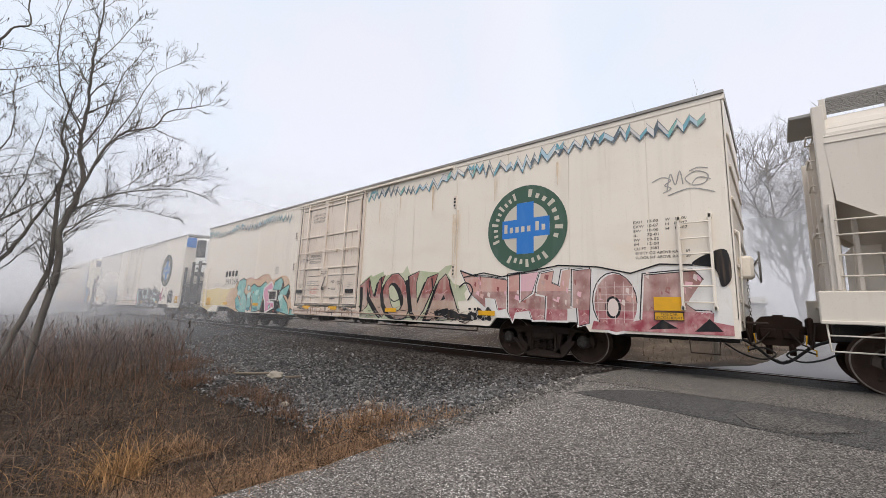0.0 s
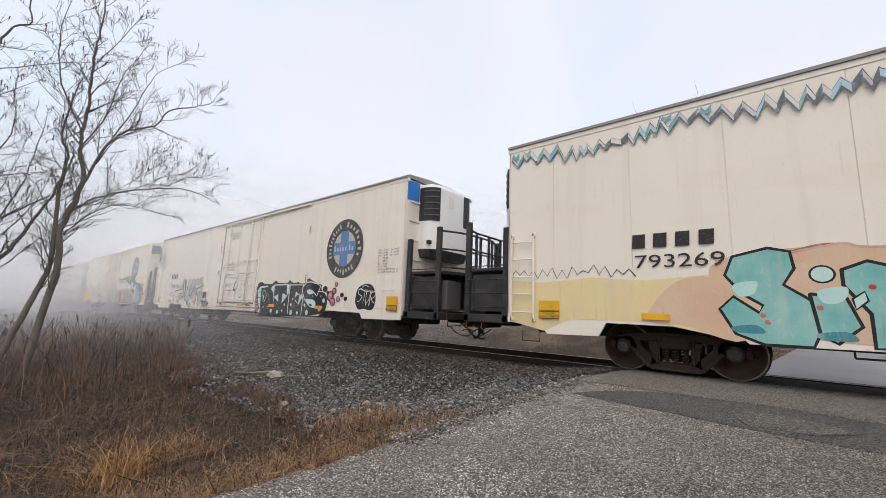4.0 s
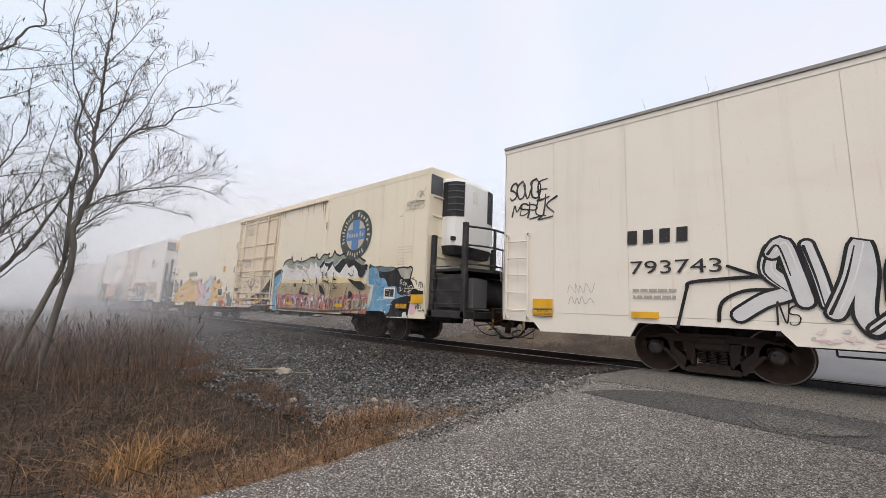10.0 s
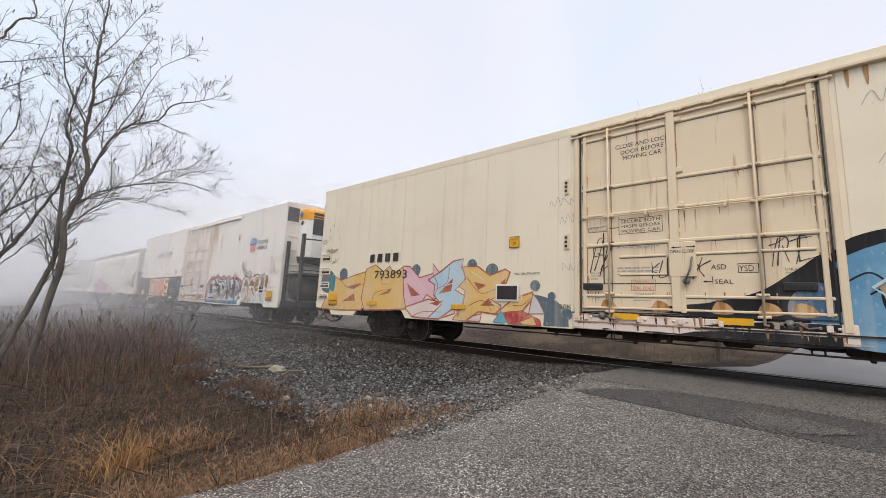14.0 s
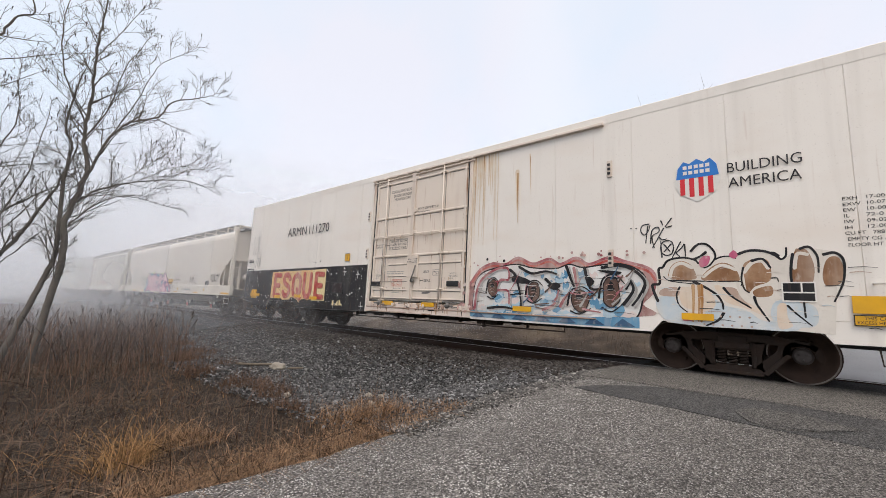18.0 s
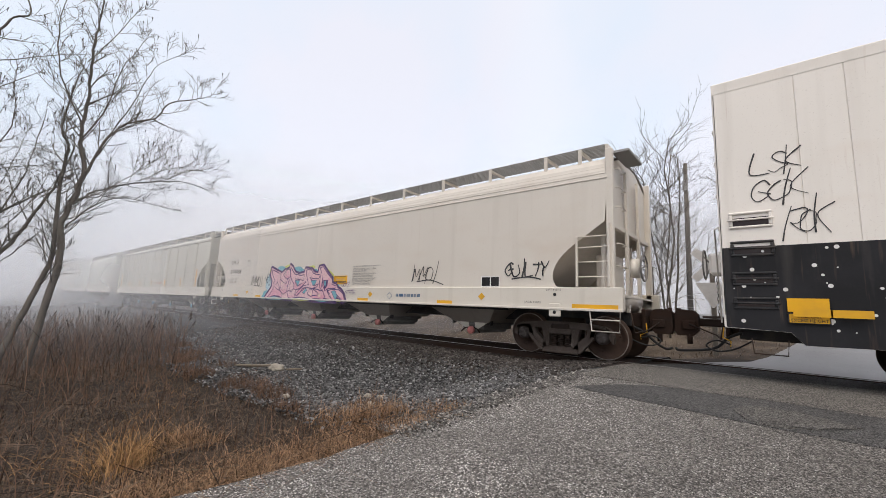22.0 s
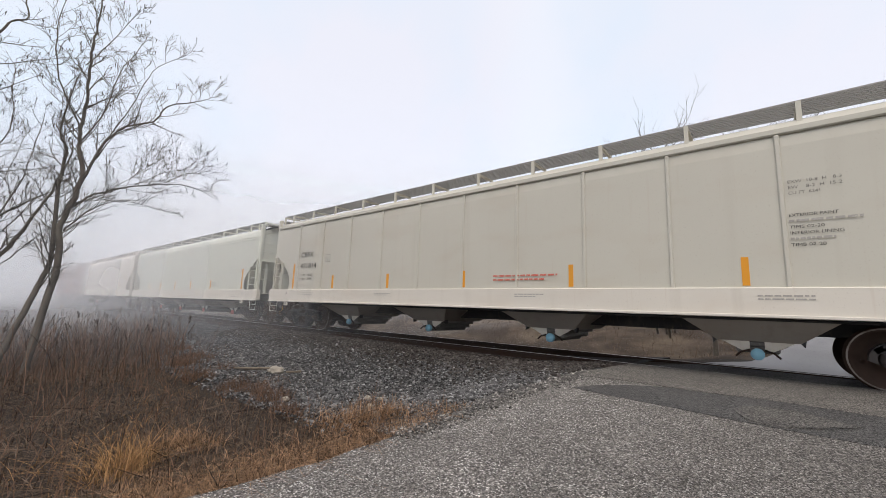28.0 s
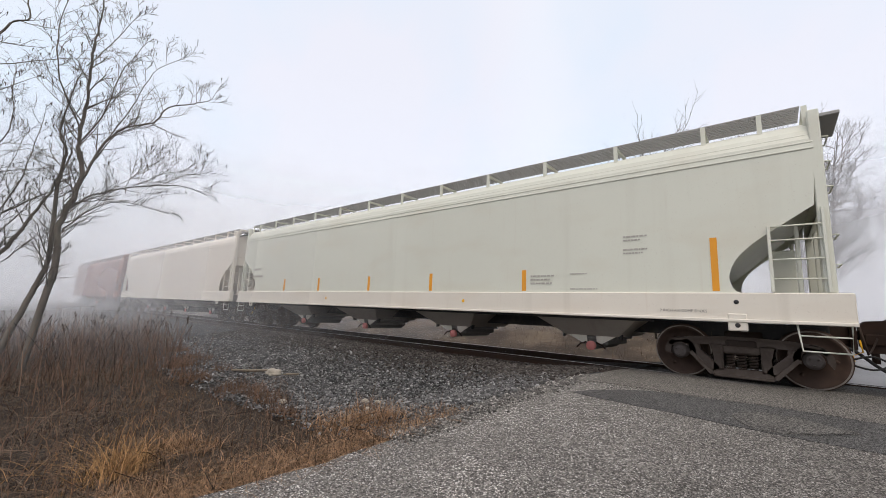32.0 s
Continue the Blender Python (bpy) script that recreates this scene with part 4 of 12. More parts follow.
def reefer(x0, L, body, door_mat, label, tf=3.35, tr=3.35, lab=-1.06, dims=-1.52, roof="dark", seams=SEAMS, door=(-13.42, -9.45), rail_end=-5.60, unit=None, rear_unit=False, low=0.70, ribbed=True, pockets=False, gear=True, sight="label", corner="slat_grey", print_k=1.0, notice=None):
    """A refrigerator car; local x = 0 at the front of the body, which runs to -L."""
    car = thing("refrigerator_car", label, "freight car", "cars of the train")
    top = 4.88
    core = Geo()
    core.box(-L + 0.02, -0.02, -1.588, 1.55, 1.05, top - 0.02)
    shell = part("body", core, body, car)
    edges = [0.0] + [s for s in seams if s > door[1] + 0.2] + [door[1] + 0.12, None, door[0] - 0.12] + [s for s in seams if s < door[0] - 0.2] + [-L]
    for a, b in zip(edges, edges[1:]):
        if a is None or b is None:
            continue
        g = Geo()
        g.box(b + 0.004, a - 0.004, SIDE, -1.545, 1.02, top, 0.004)
        part("side_panel", g, body, shell)
    g = Geo()
    g.box(-L, 0, 1.545, -SIDE, 0.75, top, 0.01)
    part("far_side", g, body, shell)
    # sill with cut-outs above the trucks
    t0, t1 = -tf, -L + tr
    line = [(0, 1.016), (0, low + 0.02), (t0 + 1.22, low), (t0 + 1.10, 0.87), (t0 - 0.95, 0.90), (t0 - 1.12, low), (door[1] + 0.10, low), (door[1] + 0.10, 1.016)]
    g = Geo()
    g.slab(line, SIDE - 0.003, -1.54)
    part("side_sill", g, body, car)
    line = [(door[0] - 0.10, 1.016), (door[0] - 0.10, low), (t1 + 1.12, low - 0.03), (t1 + 0.95, 0.88), (t1 - 1.05, 0.90), (t1 - 1.20, 0.64), (-L + 0.95, 0.62), (-L + 0.80, 0.80), (-L, 0.83), (-L, 1.016)]
    g = Geo()
    g.slab(line, SIDE - 0.003, -1.54)
    part("side_sill", g, body, car)
    # roof
    g = Geo()
    if roof == "dark":
        g.sweep([(-1.64, top + 0.045), (-1.64, top + 0.10), (-1.55, top + 0.15), (-0.6, top + 0.23), (0.6, top + 0.23), (1.55, top + 0.15), (1.64, top + 0.10), (1.64, top + 0.045)], -L - 0.03, 0.03)
        part("roof", g, "roof_dark", car, "dull dark metal roof edge")
        g = Geo()
        g.box(-L - 0.035, 0.035, SIDE - 0.012, -1.5, top - 0.06, top + 0.043, 0.004)
        part("eave_trim", g, body, car)
    else:
        g.sweep([(-1.605, top - 0.03), (-1.612, top + 0.145), (-1.59, top + 0.165), (-0.6, top + 0.25), (0.6, top + 0.25), (1.59, top + 0.165), (1.612, top + 0.145), (1.605, top - 0.03)], -L - 0.01, 0.01)
        part("roof", g, body, car)
    # end walls
    for x, d in ((0, 1), (-L, -1)):
        g = Geo()
        g.box(x - d * 0.03, x + d * 0.012, -1.60, 1.60, 0.84, top, 0.01)
        end = part("end_wall", g, body, car)
        for k in range(6):
            g = Geo()
            g.box(x + d * 0.008, x + d * 0.045, -1.45, 1.45, 1.3 + k * 0.58, 1.36 + k * 0.58, 0.012)
            part("end_rib", g, body, end)
    # plug door: frame, panel, stiffeners, rods, latch
    a, b = door
    w = b - a
    for x in (a, b):
        g = Geo()
        g.box(x - 0.05, x + 0.05, SIDE - 0.045, -1.54, 0.90, top - 0.03, 0.012)
        fr = part("door_frame_post", g, door_mat, car)
    g = Geo()
    g.box(a - 0.10, b + 0.10, SIDE - 0.03, -1.54, 0.72, 1.02, 0.012)
    part("threshold_plate", g, "sill_grime", fr)
    g = Geo()
    g.box(a + 0.10, b - 0.10, SIDE - 0.02, -1.54, 1.10, top - 0.06, 0.015)
    dr = part("door", g, door_mat, car, "weathered sliding plug door")
    for x0_, x1_, z0_, z1_ in ((a + 0.070, a + 0.090, 1.02, top - 0.06), (b - 0.090, b - 0.070, 1.02, top - 0.06), (a + 0.09, b - 0.09, 1.058, 1.078)):
        g = Geo()
        g.box(x0_, x1_, SIDE - 0.030, SIDE - 0.010, z0_, z1_)
        part("door_seal", g, "unit_d", dr, "black rubber seal")
    if ribbed:
        rows = ((top - 0.28, 0.0, 1.0, 0.030), (3.54, 0.0, 1.0, 0.034), (2.98, 0.0, 1.0, 0.026), (2.37, 0.0, 1.0, 0.034), (2.12, 0.20, 0.42, 0.022), (2.12, 0.52, 0.96, 0.022), (1.78, 0.20, 0.42, 0.018), (1.38, 0.0, 1.0, 0.024), (1.15, 0.0, 1.0, 0.020))
        stiles = ((0.045, 0.035), (0.46, 0.07), (0.955, 0.035))
        rods = (0.17, 0.765)
    else:
        rows = ((2.40, 0.03, 0.95, 0.020), (2.24, 0.20, 0.41, 0.016), (2.07, 0.57, 0.80, 0.018), (2.20, 0.57, 0.95, 0.014), (1.94, 0.20, 0.41, 0.010), (1.47, 0.0, 1.0, 0.012), (1.20, 0.0, 1.0, 0.014))
        stiles = ((0.045, 0.022), (0.483, 0.026), (0.94, 0.03))
        rods = (0.19, 0.773)
    for z, f0, f1, t in rows:
        g = Geo()
        g.box(a + 0.10 + (w - 0.2) * f0, a + 0.10 + (w - 0.2) * f1, SIDE - 0.026 - t * 0.7, SIDE - 0.012, z - t, z + t, t * 0.5)
        part("door_rib", g, door_mat, dr)
    for f, t in stiles:
        g = Geo()
        x = a + w * f
        g.box(x - t, x + t, SIDE - 0.030 - t * 0.6, SIDE - 0.014, 1.12, top - 0.08, 0.010)
        part("door_stile", g, door_mat, dr)
    g = Geo()
    g.tube([(a + 0.06, SIDE - 0.07, 2.93), (b - 0.06, SIDE - 0.07, 2.93)], 0.013, 8)
    cross = part("cross_rod", g, door_mat, dr)
    for f in (0.16, 0.34, 0.66, 0.97):
        g = Geo()
        g.box(a + w * f - 0.02, a + w * f + 0.02, SIDE - 0.085, SIDE - 0.018, 2.89, 2.99, 0.006)
        part("rod_bracket", g, door_mat, cross)
    for f in rods:
        x = a + w * f
        g = Geo()
        g.box(x + 0.030, x + 0.046, SIDE - 0.024, SIDE - 0.014, 1.12, top - 0.08)
        part("rod_groove", g, "faded", dr)
        g = Geo()
        g.tube([(x, SIDE - 0.085, 0.95), (x, SIDE - 0.085, top - 0.1)], 0.021, 8)
        rod = part("lock_rod", g, door_mat, dr)
        for z in (1.08, 1.42, 2.37, 2.93, 3.54, top - 0.28):
            g = Geo()
            g.box(x - 0.085, x + 0.085, SIDE - 0.10, SIDE - 0.02, z - 0.022, z + 0.022, 0.008)
            for q in (-0.06, 0.06):
                g.tube([(x + q, SIDE - 0.112, z), (x + q, SIDE - 0.098, z)], 0.012, 6)
            part("rod_bracket", g, door_mat, rod)
    g = Geo()
    x = a + w * 0.483
    for z in (3.02, 3.66, top - 0.25):
        g.box(x - 0.09, x + 0.09, SIDE - 0.065, SIDE - 0.02, z - 0.05, z + 0.05, 0.012)
    part("stile_plate", g, door_mat, dr)
    g = Geo()
    x = a + w * 0.434
    g.box(x, x + 0.42, SIDE - 0.075, SIDE - 0.02, 1.72, 2.34, 0.015)
    latch = part("latch_plate", g, door_mat, dr, "plate with lever latch")
    g = Geo()
    g.tube([(x + 0.36, SIDE - 0.09, 2.06), (x + 0.33, SIDE - 0.13, 1.85), (x + 0.24, SIDE - 0.14, 1.62)], 0.018, 6)
    g.lathe([(SIDE - 0.07, 0.055), (SIDE - 0.12, 0.055), (SIDE - 0.12, 0.0)], "y", (x + 0.26, 0, 1.64), 12)
    part("latch_lever", g, "faded", latch, "dull steel lever")
    g = Geo()
    g.box(x + 0.16, x + 0.24, SIDE - 0.045, SIDE - 0.02, 1.10, 1.72, 0.008)
    part("latch_bar", g, door_mat, latch)
    for xr in (a + 0.50, b - 0.62):
        g = Geo()
        g.lathe([(SIDE - 0.02, 0.07), (SIDE - 0.05, 0.07), (SIDE - 0.05, 0.04), (SIDE - 0.08, 0.035), (SIDE - 0.08, 0.0)], "y", (xr, 0, 0.99), 12)
        g.box(xr - 0.20, xr + 0.20, SIDE - 0.05, SIDE - 0.02, 0.965, 1.005, 0.008)
        g.tube([(xr + 0.08, SIDE - 0.07, 1.02), (xr + 0.20, SIDE - 0.08, 0.94), (xr + 0.34, SIDE - 0.06, 0.96)], 0.014, 6)
        part("door_roller", g, "faded", dr, "greasy roller crank")
    # shade lines drawn dark under the ribs, and rust running from the fittings
    rgd = random.Random(int(L * 100))
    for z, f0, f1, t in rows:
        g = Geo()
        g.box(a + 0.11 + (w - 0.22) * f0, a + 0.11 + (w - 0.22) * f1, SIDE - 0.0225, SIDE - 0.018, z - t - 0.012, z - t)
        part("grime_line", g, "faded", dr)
    for k in range(64 if ribbed else 16):
        x = a + 0.12 + (w - 0.24) * rgd.random()
        z = rgd.choice((top - 0.28, 3.52, 2.90, 2.90, 2.36, 2.36, 1.72, 1.45, 1.45))
        g = Geo()
        ribbon(g, [(x, z), (x + 0.005, z - rgd.uniform(0.05, 0.28) * (2.2 if k % 7 == 0 else 1))], rgd.uniform(0.006, 0.028), SIDE - 0.0222 - 0.00012 * k, 0.2)
        part("rust_run", g, "rust_run" if k % 3 else "rust_stain", dr)
    if ribbed:
        for f, t in stiles:
            for q in (-1, 1):
                x = a + w * f + q * (t + 0.012)
                z = 1.14
                while z < top - 0.3:
                    h = rgd.uniform(0.12, 0.6)
                    if rgd.random() < 0.72:
                        g = Geo()
                        ribbon(g, [(x + rgd.uniform(-0.006, 0.006), min(z + h, top - 0.12)), (x, z)], rgd.uniform(0.008, 0.034), SIDE - 0.0215 - 0.0004 * rgd.random(), 0.4)
                        part("edge_rust", g, "rust_stain" if rgd.random() < 0.6 else "rust_run", dr)
                    z += h + rgd.uniform(0.0, 0.1)
    if ribbed:
        for x in (a + 0.14, b - 0.66):
            g = Geo()
            g.box(x, x + 0.38, SIDE - 0.075, SIDE - 0.018, 1.49, 1.62, 0.012)
            stop = part("door_bumper", g, "black", dr, "black rubber bumper block")
            g = Geo()
            g.box(x + 0.04, x + 0.34, SIDE - 0.082, SIDE - 0.074, 1.53, 1.58, 0.004)
            part("bumper_pad", g, "unit_d", stop)
        # rust and grease along the threshold
        for k in range(70):
            x = a + (b - a) * rgd.random()
            g = Geo()
            if k % 3:
                ribbon(g, [(x, rgd.choice((1.015, 1.015, 0.90, 0.86))), (x + 0.01, 0.86 - 0.12 * rgd.random())], rgd.uniform(0.012, 0.06), SIDE - 0.0305 - 0.00004 * k, 0.35)
            else:
                l = rgd.uniform(0.1, 0.6)
                z = rgd.choice((0.735, 0.745, 0.84, 1.0))
                ribbon(g, [(x - l / 2, z), (x, z + 0.006), (x + l / 2, z)], rgd.uniform(0.012, 0.035), SIDE - 0.0305 - 0.00004 * k, 0.3)
            part("sill_rust", g, rgd.choice(("rust_stain", "rust_stain", "rust_run", "unit_d")), fr)
        for f in (0.05, 0.20, 0.30, 0.47, 0.62, 0.80, 0.95):
            x = a + w * f
            g = Geo()
            g.box(x - 0.035, x + 0.035, SIDE - 0.075, SIDE - 0.028, 0.90, 1.00, 0.008)
            for q in (-0.10, 0.10):
                g.tube([(x + q, SIDE - 0.05, 0.955), (x + q, SIDE - 0.028, 0.955)], 0.022, 7)
            part("threshold_bracket", g, "track_grime" if f in (0.20, 0.80) else "sill_grime", fr)
    # tracks along which the door slides
    g = Geo()
    g.box(a - 0.12, rail_end, SIDE - 0.085, SIDE + 0.01, top - 0.075, top - 0.015, 0.01)
    g.box(a - 0.12, b + 0.1, SIDE - 0.07, SIDE + 0.01, top - 0.16, top - 0.12, 0.01)
    part("door_track", g, door_mat if roof != "dark" else body, car)
    g = Geo()
    g.box(a - 0.05, rail_end - 0.2, SIDE - 0.045, SIDE - 0.0, 0.855, 0.885, 0.006)
    part("lower_track", g, "black" if not ribbed else "track_grime", car, "dark lower door track")
    for k in range(9):
        g = Geo()
        x = a + (b - a) * k / 8
        g.box(x - 0.05, x + 0.05, SIDE - 0.10, SIDE - 0.05, top - 0.10, top - 0.05, 0.008)
        part("track_bracket", g, door_mat, car)
    for x, z in ((a - 0.22, 3.70), (a - 0.22, 2.50), (rail_end + 0.10, 3.86), (rail_end + 0.10, 2.05)):
        g = Geo()
        g.box(x - 0.05, x + 0.05, SIDE - 0.035, SIDE + 0.005, z - 0.17, z + 0.17, 0.008)
        bx = part("door_stop", g, door_mat, car, "small grey steel stop box")
        g = Geo()
        for k in range(3):
            g.box(x - 0.035, x + 0.02, SIDE - 0.05, SIDE - 0.03, z - 0.12 + k * 0.09, z - 0.07 + k * 0.09, 0.004)
        part("stop_lug", g, "black", bx)
    # sight box
    g = Geo()
    vx = door[0] - 1.93
    g.box(vx, vx + 0.60, SIDE - 0.040, SIDE + 0.005, 1.22, 1.61)
    vb = part("fuel_window", g, sight, car)
    g = Geo()
    g.box(vx + 0.04, vx + 0.56, SIDE - 0.046, SIDE - 0.038, 1.26, 1.57)
    part("dark_panel", g, "glassy", vb)
    # ends: ladders, grab irons
    if pockets:
        for z, h in ((2.66, 0.19), (2.18, 0.17), (1.68, 0.14), (1.28, 0.11)):
            step_pocket(car, -L + 0.13, z, 0.56, h, body if z > 2.3 or sight != "black" else sight)
    else:
        ladder(car, -L + 0.12, -L + 0.66, 0.86, 2.80, 5, SIDE, body)
    for x, d, there in ((0, 1, unit), (-L, -1, rear_unit)):
        if not there:
            hand_brake(car, x, d, body)
    if unit is None:
        ladder(car, -0.76, -0.30, 1.15, 2.80, 6, SIDE, body)
    else:
        g = Geo()
        g.tube([(-0.30, SIDE, 1.55), (-0.30, SIDE - 0.08, 1.55), (-0.72, SIDE - 0.08, 1.55), (-0.72, SIDE, 1.55)], 0.012, 6)
        part("grab_iron", g, body, car)
    for xs, zs in ((-L + 0.55, 0.62), (-0.50, 0.62), (door[0] + 0.9, 0.70)):
        g = Geo()
        g.tube([(xs - 0.22, SIDE + 0.06, zs + 0.06), (xs - 0.20, SIDE + 0.04, zs - 0.17), (xs + 0.20, SIDE + 0.04, zs - 0.17), (xs + 0.22, SIDE + 0.06, zs + 0.06)], 0.012, 6)
        part("sill_step", g, "steel", car, "bent steel stirrup step")
    # reflectors along the sill
    for x in (-L + 2.8, door[0] - 3.25, door[0] + 0.7, door[1] - 1.5, door[1] + 1.3, door[1] + 4.6):
        reflector(car, x, 1.10 if x < door[0] else 1.05, 0.46, 0.11, SIDE - 0.045 if not door[0] < x < door[1] else SIDE - 0.066)
    reflector(car, lab, 1.38, 0.46, 0.24, SIDE - 0.040)
    height_label(car, lab if notice is None else notice, 1.12, SIDE - 0.040)
    reflector(car, -L + 0.78, 1.31, 0.46, 0.20, SIDE - 0.040)
    height_label(car, -L + 0.78, 1.09, SIDE - 0.040)
    # underframe
    g = Geo()
    g.box(-L + 0.1, -0.1, -0.30, 0.30, 0.60, 1.0, 0.02)
    for k in range(9):
        x = -4.9 - k * (L - 9.8) / 8
        g.box(x - 0.06, x + 0.06, -1.5, 1.5, 0.80, 0.98)
    part("underframe", g, "black", car, "black steel underframe")
    g = Geo()
    g.tube([(-5.2, -1.42, 0.56), (-L + 5.5, -1.42, 0.56)], 0.016, 6)
    for x in (-5.2, -9.0, -12.0, -L + 5.5):
        g.tube([(x, -1.42, 0.56), (x, -1.42, 0.8)], 0.014, 5)
    part("brake_rod", g, "steel", car, "long brake pipe below the sill")
    rg = random.Random(int(-x0 * 10))
    for k in range(9 if gear else 3):
        x = door[1] + 2.0 - k * 0.78 - rg.uniform(0, 0.5)
        w, d = rg.uniform(0.08, 0.36), rg.uniform(0.07, 0.17)
        g = Geo()
        if k % 3 == 1:
            g.lathe([(x - w, 0.0), (x - w, d * 0.7), (x - w * 0.8, d), (x + w * 0.8, d), (x + w, d * 0.7), (x + w, 0.0)], "x", (0, -1.1, 0.70), 10)
            part("air_reservoir", g, "steel", car, "dark round air reservoir")
        else:
            g.box(x - w, x + w, -1.25, -0.95, 0.72 - d, 0.80, 0.02)
            g.box(x - w * 0.3, x - w * 0.1, -1.32, -1.22, 0.66 - d, 0.80, 0.01)
            part("brake_rigging", g, "steel", car, "dark greasy brake rigging")
    for x, w in ((-8.7, 0.5), (-14.2, 0.35)):
        g = Geo()
        g.box(x - w, x + w, -0.95, -0.4, 0.60, 0.84, 0.05)
        part("equipment_box", g, "black", car)
    ws = []
    truck(car, t0, ws)
    truck(car, t1, ws)
    TRAIN.append((car, x0, ws))
    if unit:
        cooling_end(car, 0.0, 1, unit, corner)
    if rear_unit:
        cooling_end(car, -L, -1, "white")
    coupler(car, 1.36 if unit else 0.0, 1, 0.62 if unit else 0.55)
    coupler(car, -L - (1.36 if rear_unit else 0.0), -1, 0.55 if rear_unit else 0.95)
    # lettering in blocks of dimensions
    write_dims(car, dims, print_k)
    return car


def write_dims(car, x, k=1.0):
    """The car's dimensions in two columns; k narrows the print."""
    y = SIDE - 0.006
    ink = "ink" if k == 1.0 else "faded"
    rows = ("EXH   17-00", "EXW  10-07", "EW    10-00", "IL      72-01", "IW     09-02", "IH     12-00", "CU FT   7883")
    for i, s in enumerate(rows):
        write(car, s, x, 2.76 - i * 0.085, 0.05 * k, ink, y, 0.42 * k, 0.006 * k)
    for i, s in enumerate(("W   10-00", "H   03-07", "H   16-07")):
        write(car, s, x + 0.54 * k, 2.76 - i * 0.085, 0.05 * k, ink, y, 0.34 * k, 0.006 * k)
    if k == 1.0:
        write(car, "EMPTY CG ABOVE RAIL   69", x + 0.02, 2.165, 0.05, ink, y, 0.88, 0.006)
        write(car, "FLOOR HT ABOVE RAIL   50", x + 0.02, 2.08, 0.05, ink, y, 0.88, 0.006)


def cooling_end(car, x, d, style, corner="slat_grey"):
    """Refrigeration unit high on the end wall over a platform with frame, railings and fuel tank."""
    g = Geo()
    # cowling: rounded box drawn as a lathe-like profile in plan
    plan = [(0.0, -1.02), (0.20, -1.02), (0.44, -0.93), (0.58, -0.72), (0.62, -0.4), (0.62, 0.4), (0.58, 0.72), (0.44, 0.93), (0.20, 1.02), (0.0, 1.02)]
    def shell(z0, z1, grow=0.0, taper=0.0):
        n = len(plan)
        z0, z1 = z0 + 0.13, z1 + 0.13
        vs = [(x + d * (px * (1 + grow)), py * (1 + grow * 0.4), z0) for px, py in plan] + [(x + d * px * (1 + grow - taper), py * (1 + grow * 0.4 - taper * 0.5), z1) for px, py in plan]
        return vs, [(i, (i + 1) % n, n + (i + 1) % n, n + i) for i in range(n)] + [tuple(range(n)), tuple(range(n, 2 * n))]
    g.round = False
    def band(z0, z1, first, last, grow):
        """A strip of the casing from one corner of its plan to another, standing proud of it."""
        z0, z1 = z0 + 0.13, z1 + 0.13
        run = [(px * (1 + grow), py * (1 + grow * 0.4)) for px, py in plan[first:last + 1]]
        n = len(run)
        vs = [(x + d * px, py, z) for z in (z0, z1) for px, py in run] + [(x + d * px * 0.93, py * 0.97, z) for z in (z0, z1) for px, py in run]
        fs = [(i, i + 1, n + i + 1, n + i) for i in range(n - 1)] + [(i, i + 1, 2 * n + i + 1, 2 * n + i) for i in range(n - 1)] + [(n + i, n + i + 1, 3 * n + i + 1, 3 * n + i) for i in range(n - 1)]
        return vs, fs + [(0, n, 3 * n, 2 * n), (n - 1, 2 * n - 1, 4 * n - 1, 3 * n - 1)]
    g.add(*shell(2.70, 4.58))
    g.add(*shell(4.578, 4.68, 0.0, 0.07))
    g.add(*shell(4.678, 4.73, -0.07, 0.14))
    unit = part("cooling_unit", g, "unit_w", car, "white refrigeration unit cowling")
    if style == "white":
        g = Geo()
        g.add(*band(3.56, 4.60, 0, 3, 0.025))
        part("condenser_grille", g, "unit_d", unit, "black slatted grille")
        for k in range(5):
            g = Geo()
            z = 3.72 + k * 0.19
            g.add(*band(z, z + 0.030, 1, 3, 0.06))
            part("slat", g, "slat_grey", unit, "dull grey louvre edge")
        g = Geo()
        g.add(*band(3.56, 4.60, 5, 8, 0.025))
        part("condenser_grille", g, "unit_d", unit, "black slatted grille")
        g = Geo()
        g.box(x + d * 0.615, x + d * 0.63, -0.36, -0.12, 4.18, 4.53, 0.004)
        part("unit_label", g, "label", unit, "pale rating label")
    else:
        g = Geo()
        g.add(*shell(4.26, 4.60, 0.02))
        g.add(*shell(4.598, 4.70, 0.02, 0.07))
        g.add(*shell(4.698, 4.75, -0.05, 0.14))
        part("upper_cowl", g, "unit_y", unit, "amber top cowl")
        g = Geo()
        g.add(*band(3.66, 4.58, 3, 7, 0.035))
        part("condenser_grille", g, "unit_d", unit, "black slatted grille")
        for k in range(8):
            g = Geo()
            z = 3.70 + k * 0.105
            g.add(*band(z, z + 0.03, 3, 7, 0.075))
            part("slat", g, "unit_y" if z > 4.25 else "slat_grey", unit)
        g = Geo()
        g.box(x + d * 0.22, x + d * 0.30, -1.06, -1.0, 4.15, 4.33, 0.01)
        part("gauge_window", g, "unit_d", unit)
        g = Geo()
        g.lathe([(-1.045, 0.11), (-1.055, 0.11), (-1.055, 0.0)], "y", (x + d * 0.18, 0, 4.59), 16)
        part("maker_plate", g, "blue", unit, "small oval blue plate")
    g = Geo()
    g.add(*shell(2.46, 2.70, -0.20, -0.16))
    part("compressor_base", g, "black", unit, "dark rounded underside")
    g = Geo()
    g.box(x + d * 0.36, x + d * 0.46, -1.04, -0.90, 2.97, 3.08, 0.01)
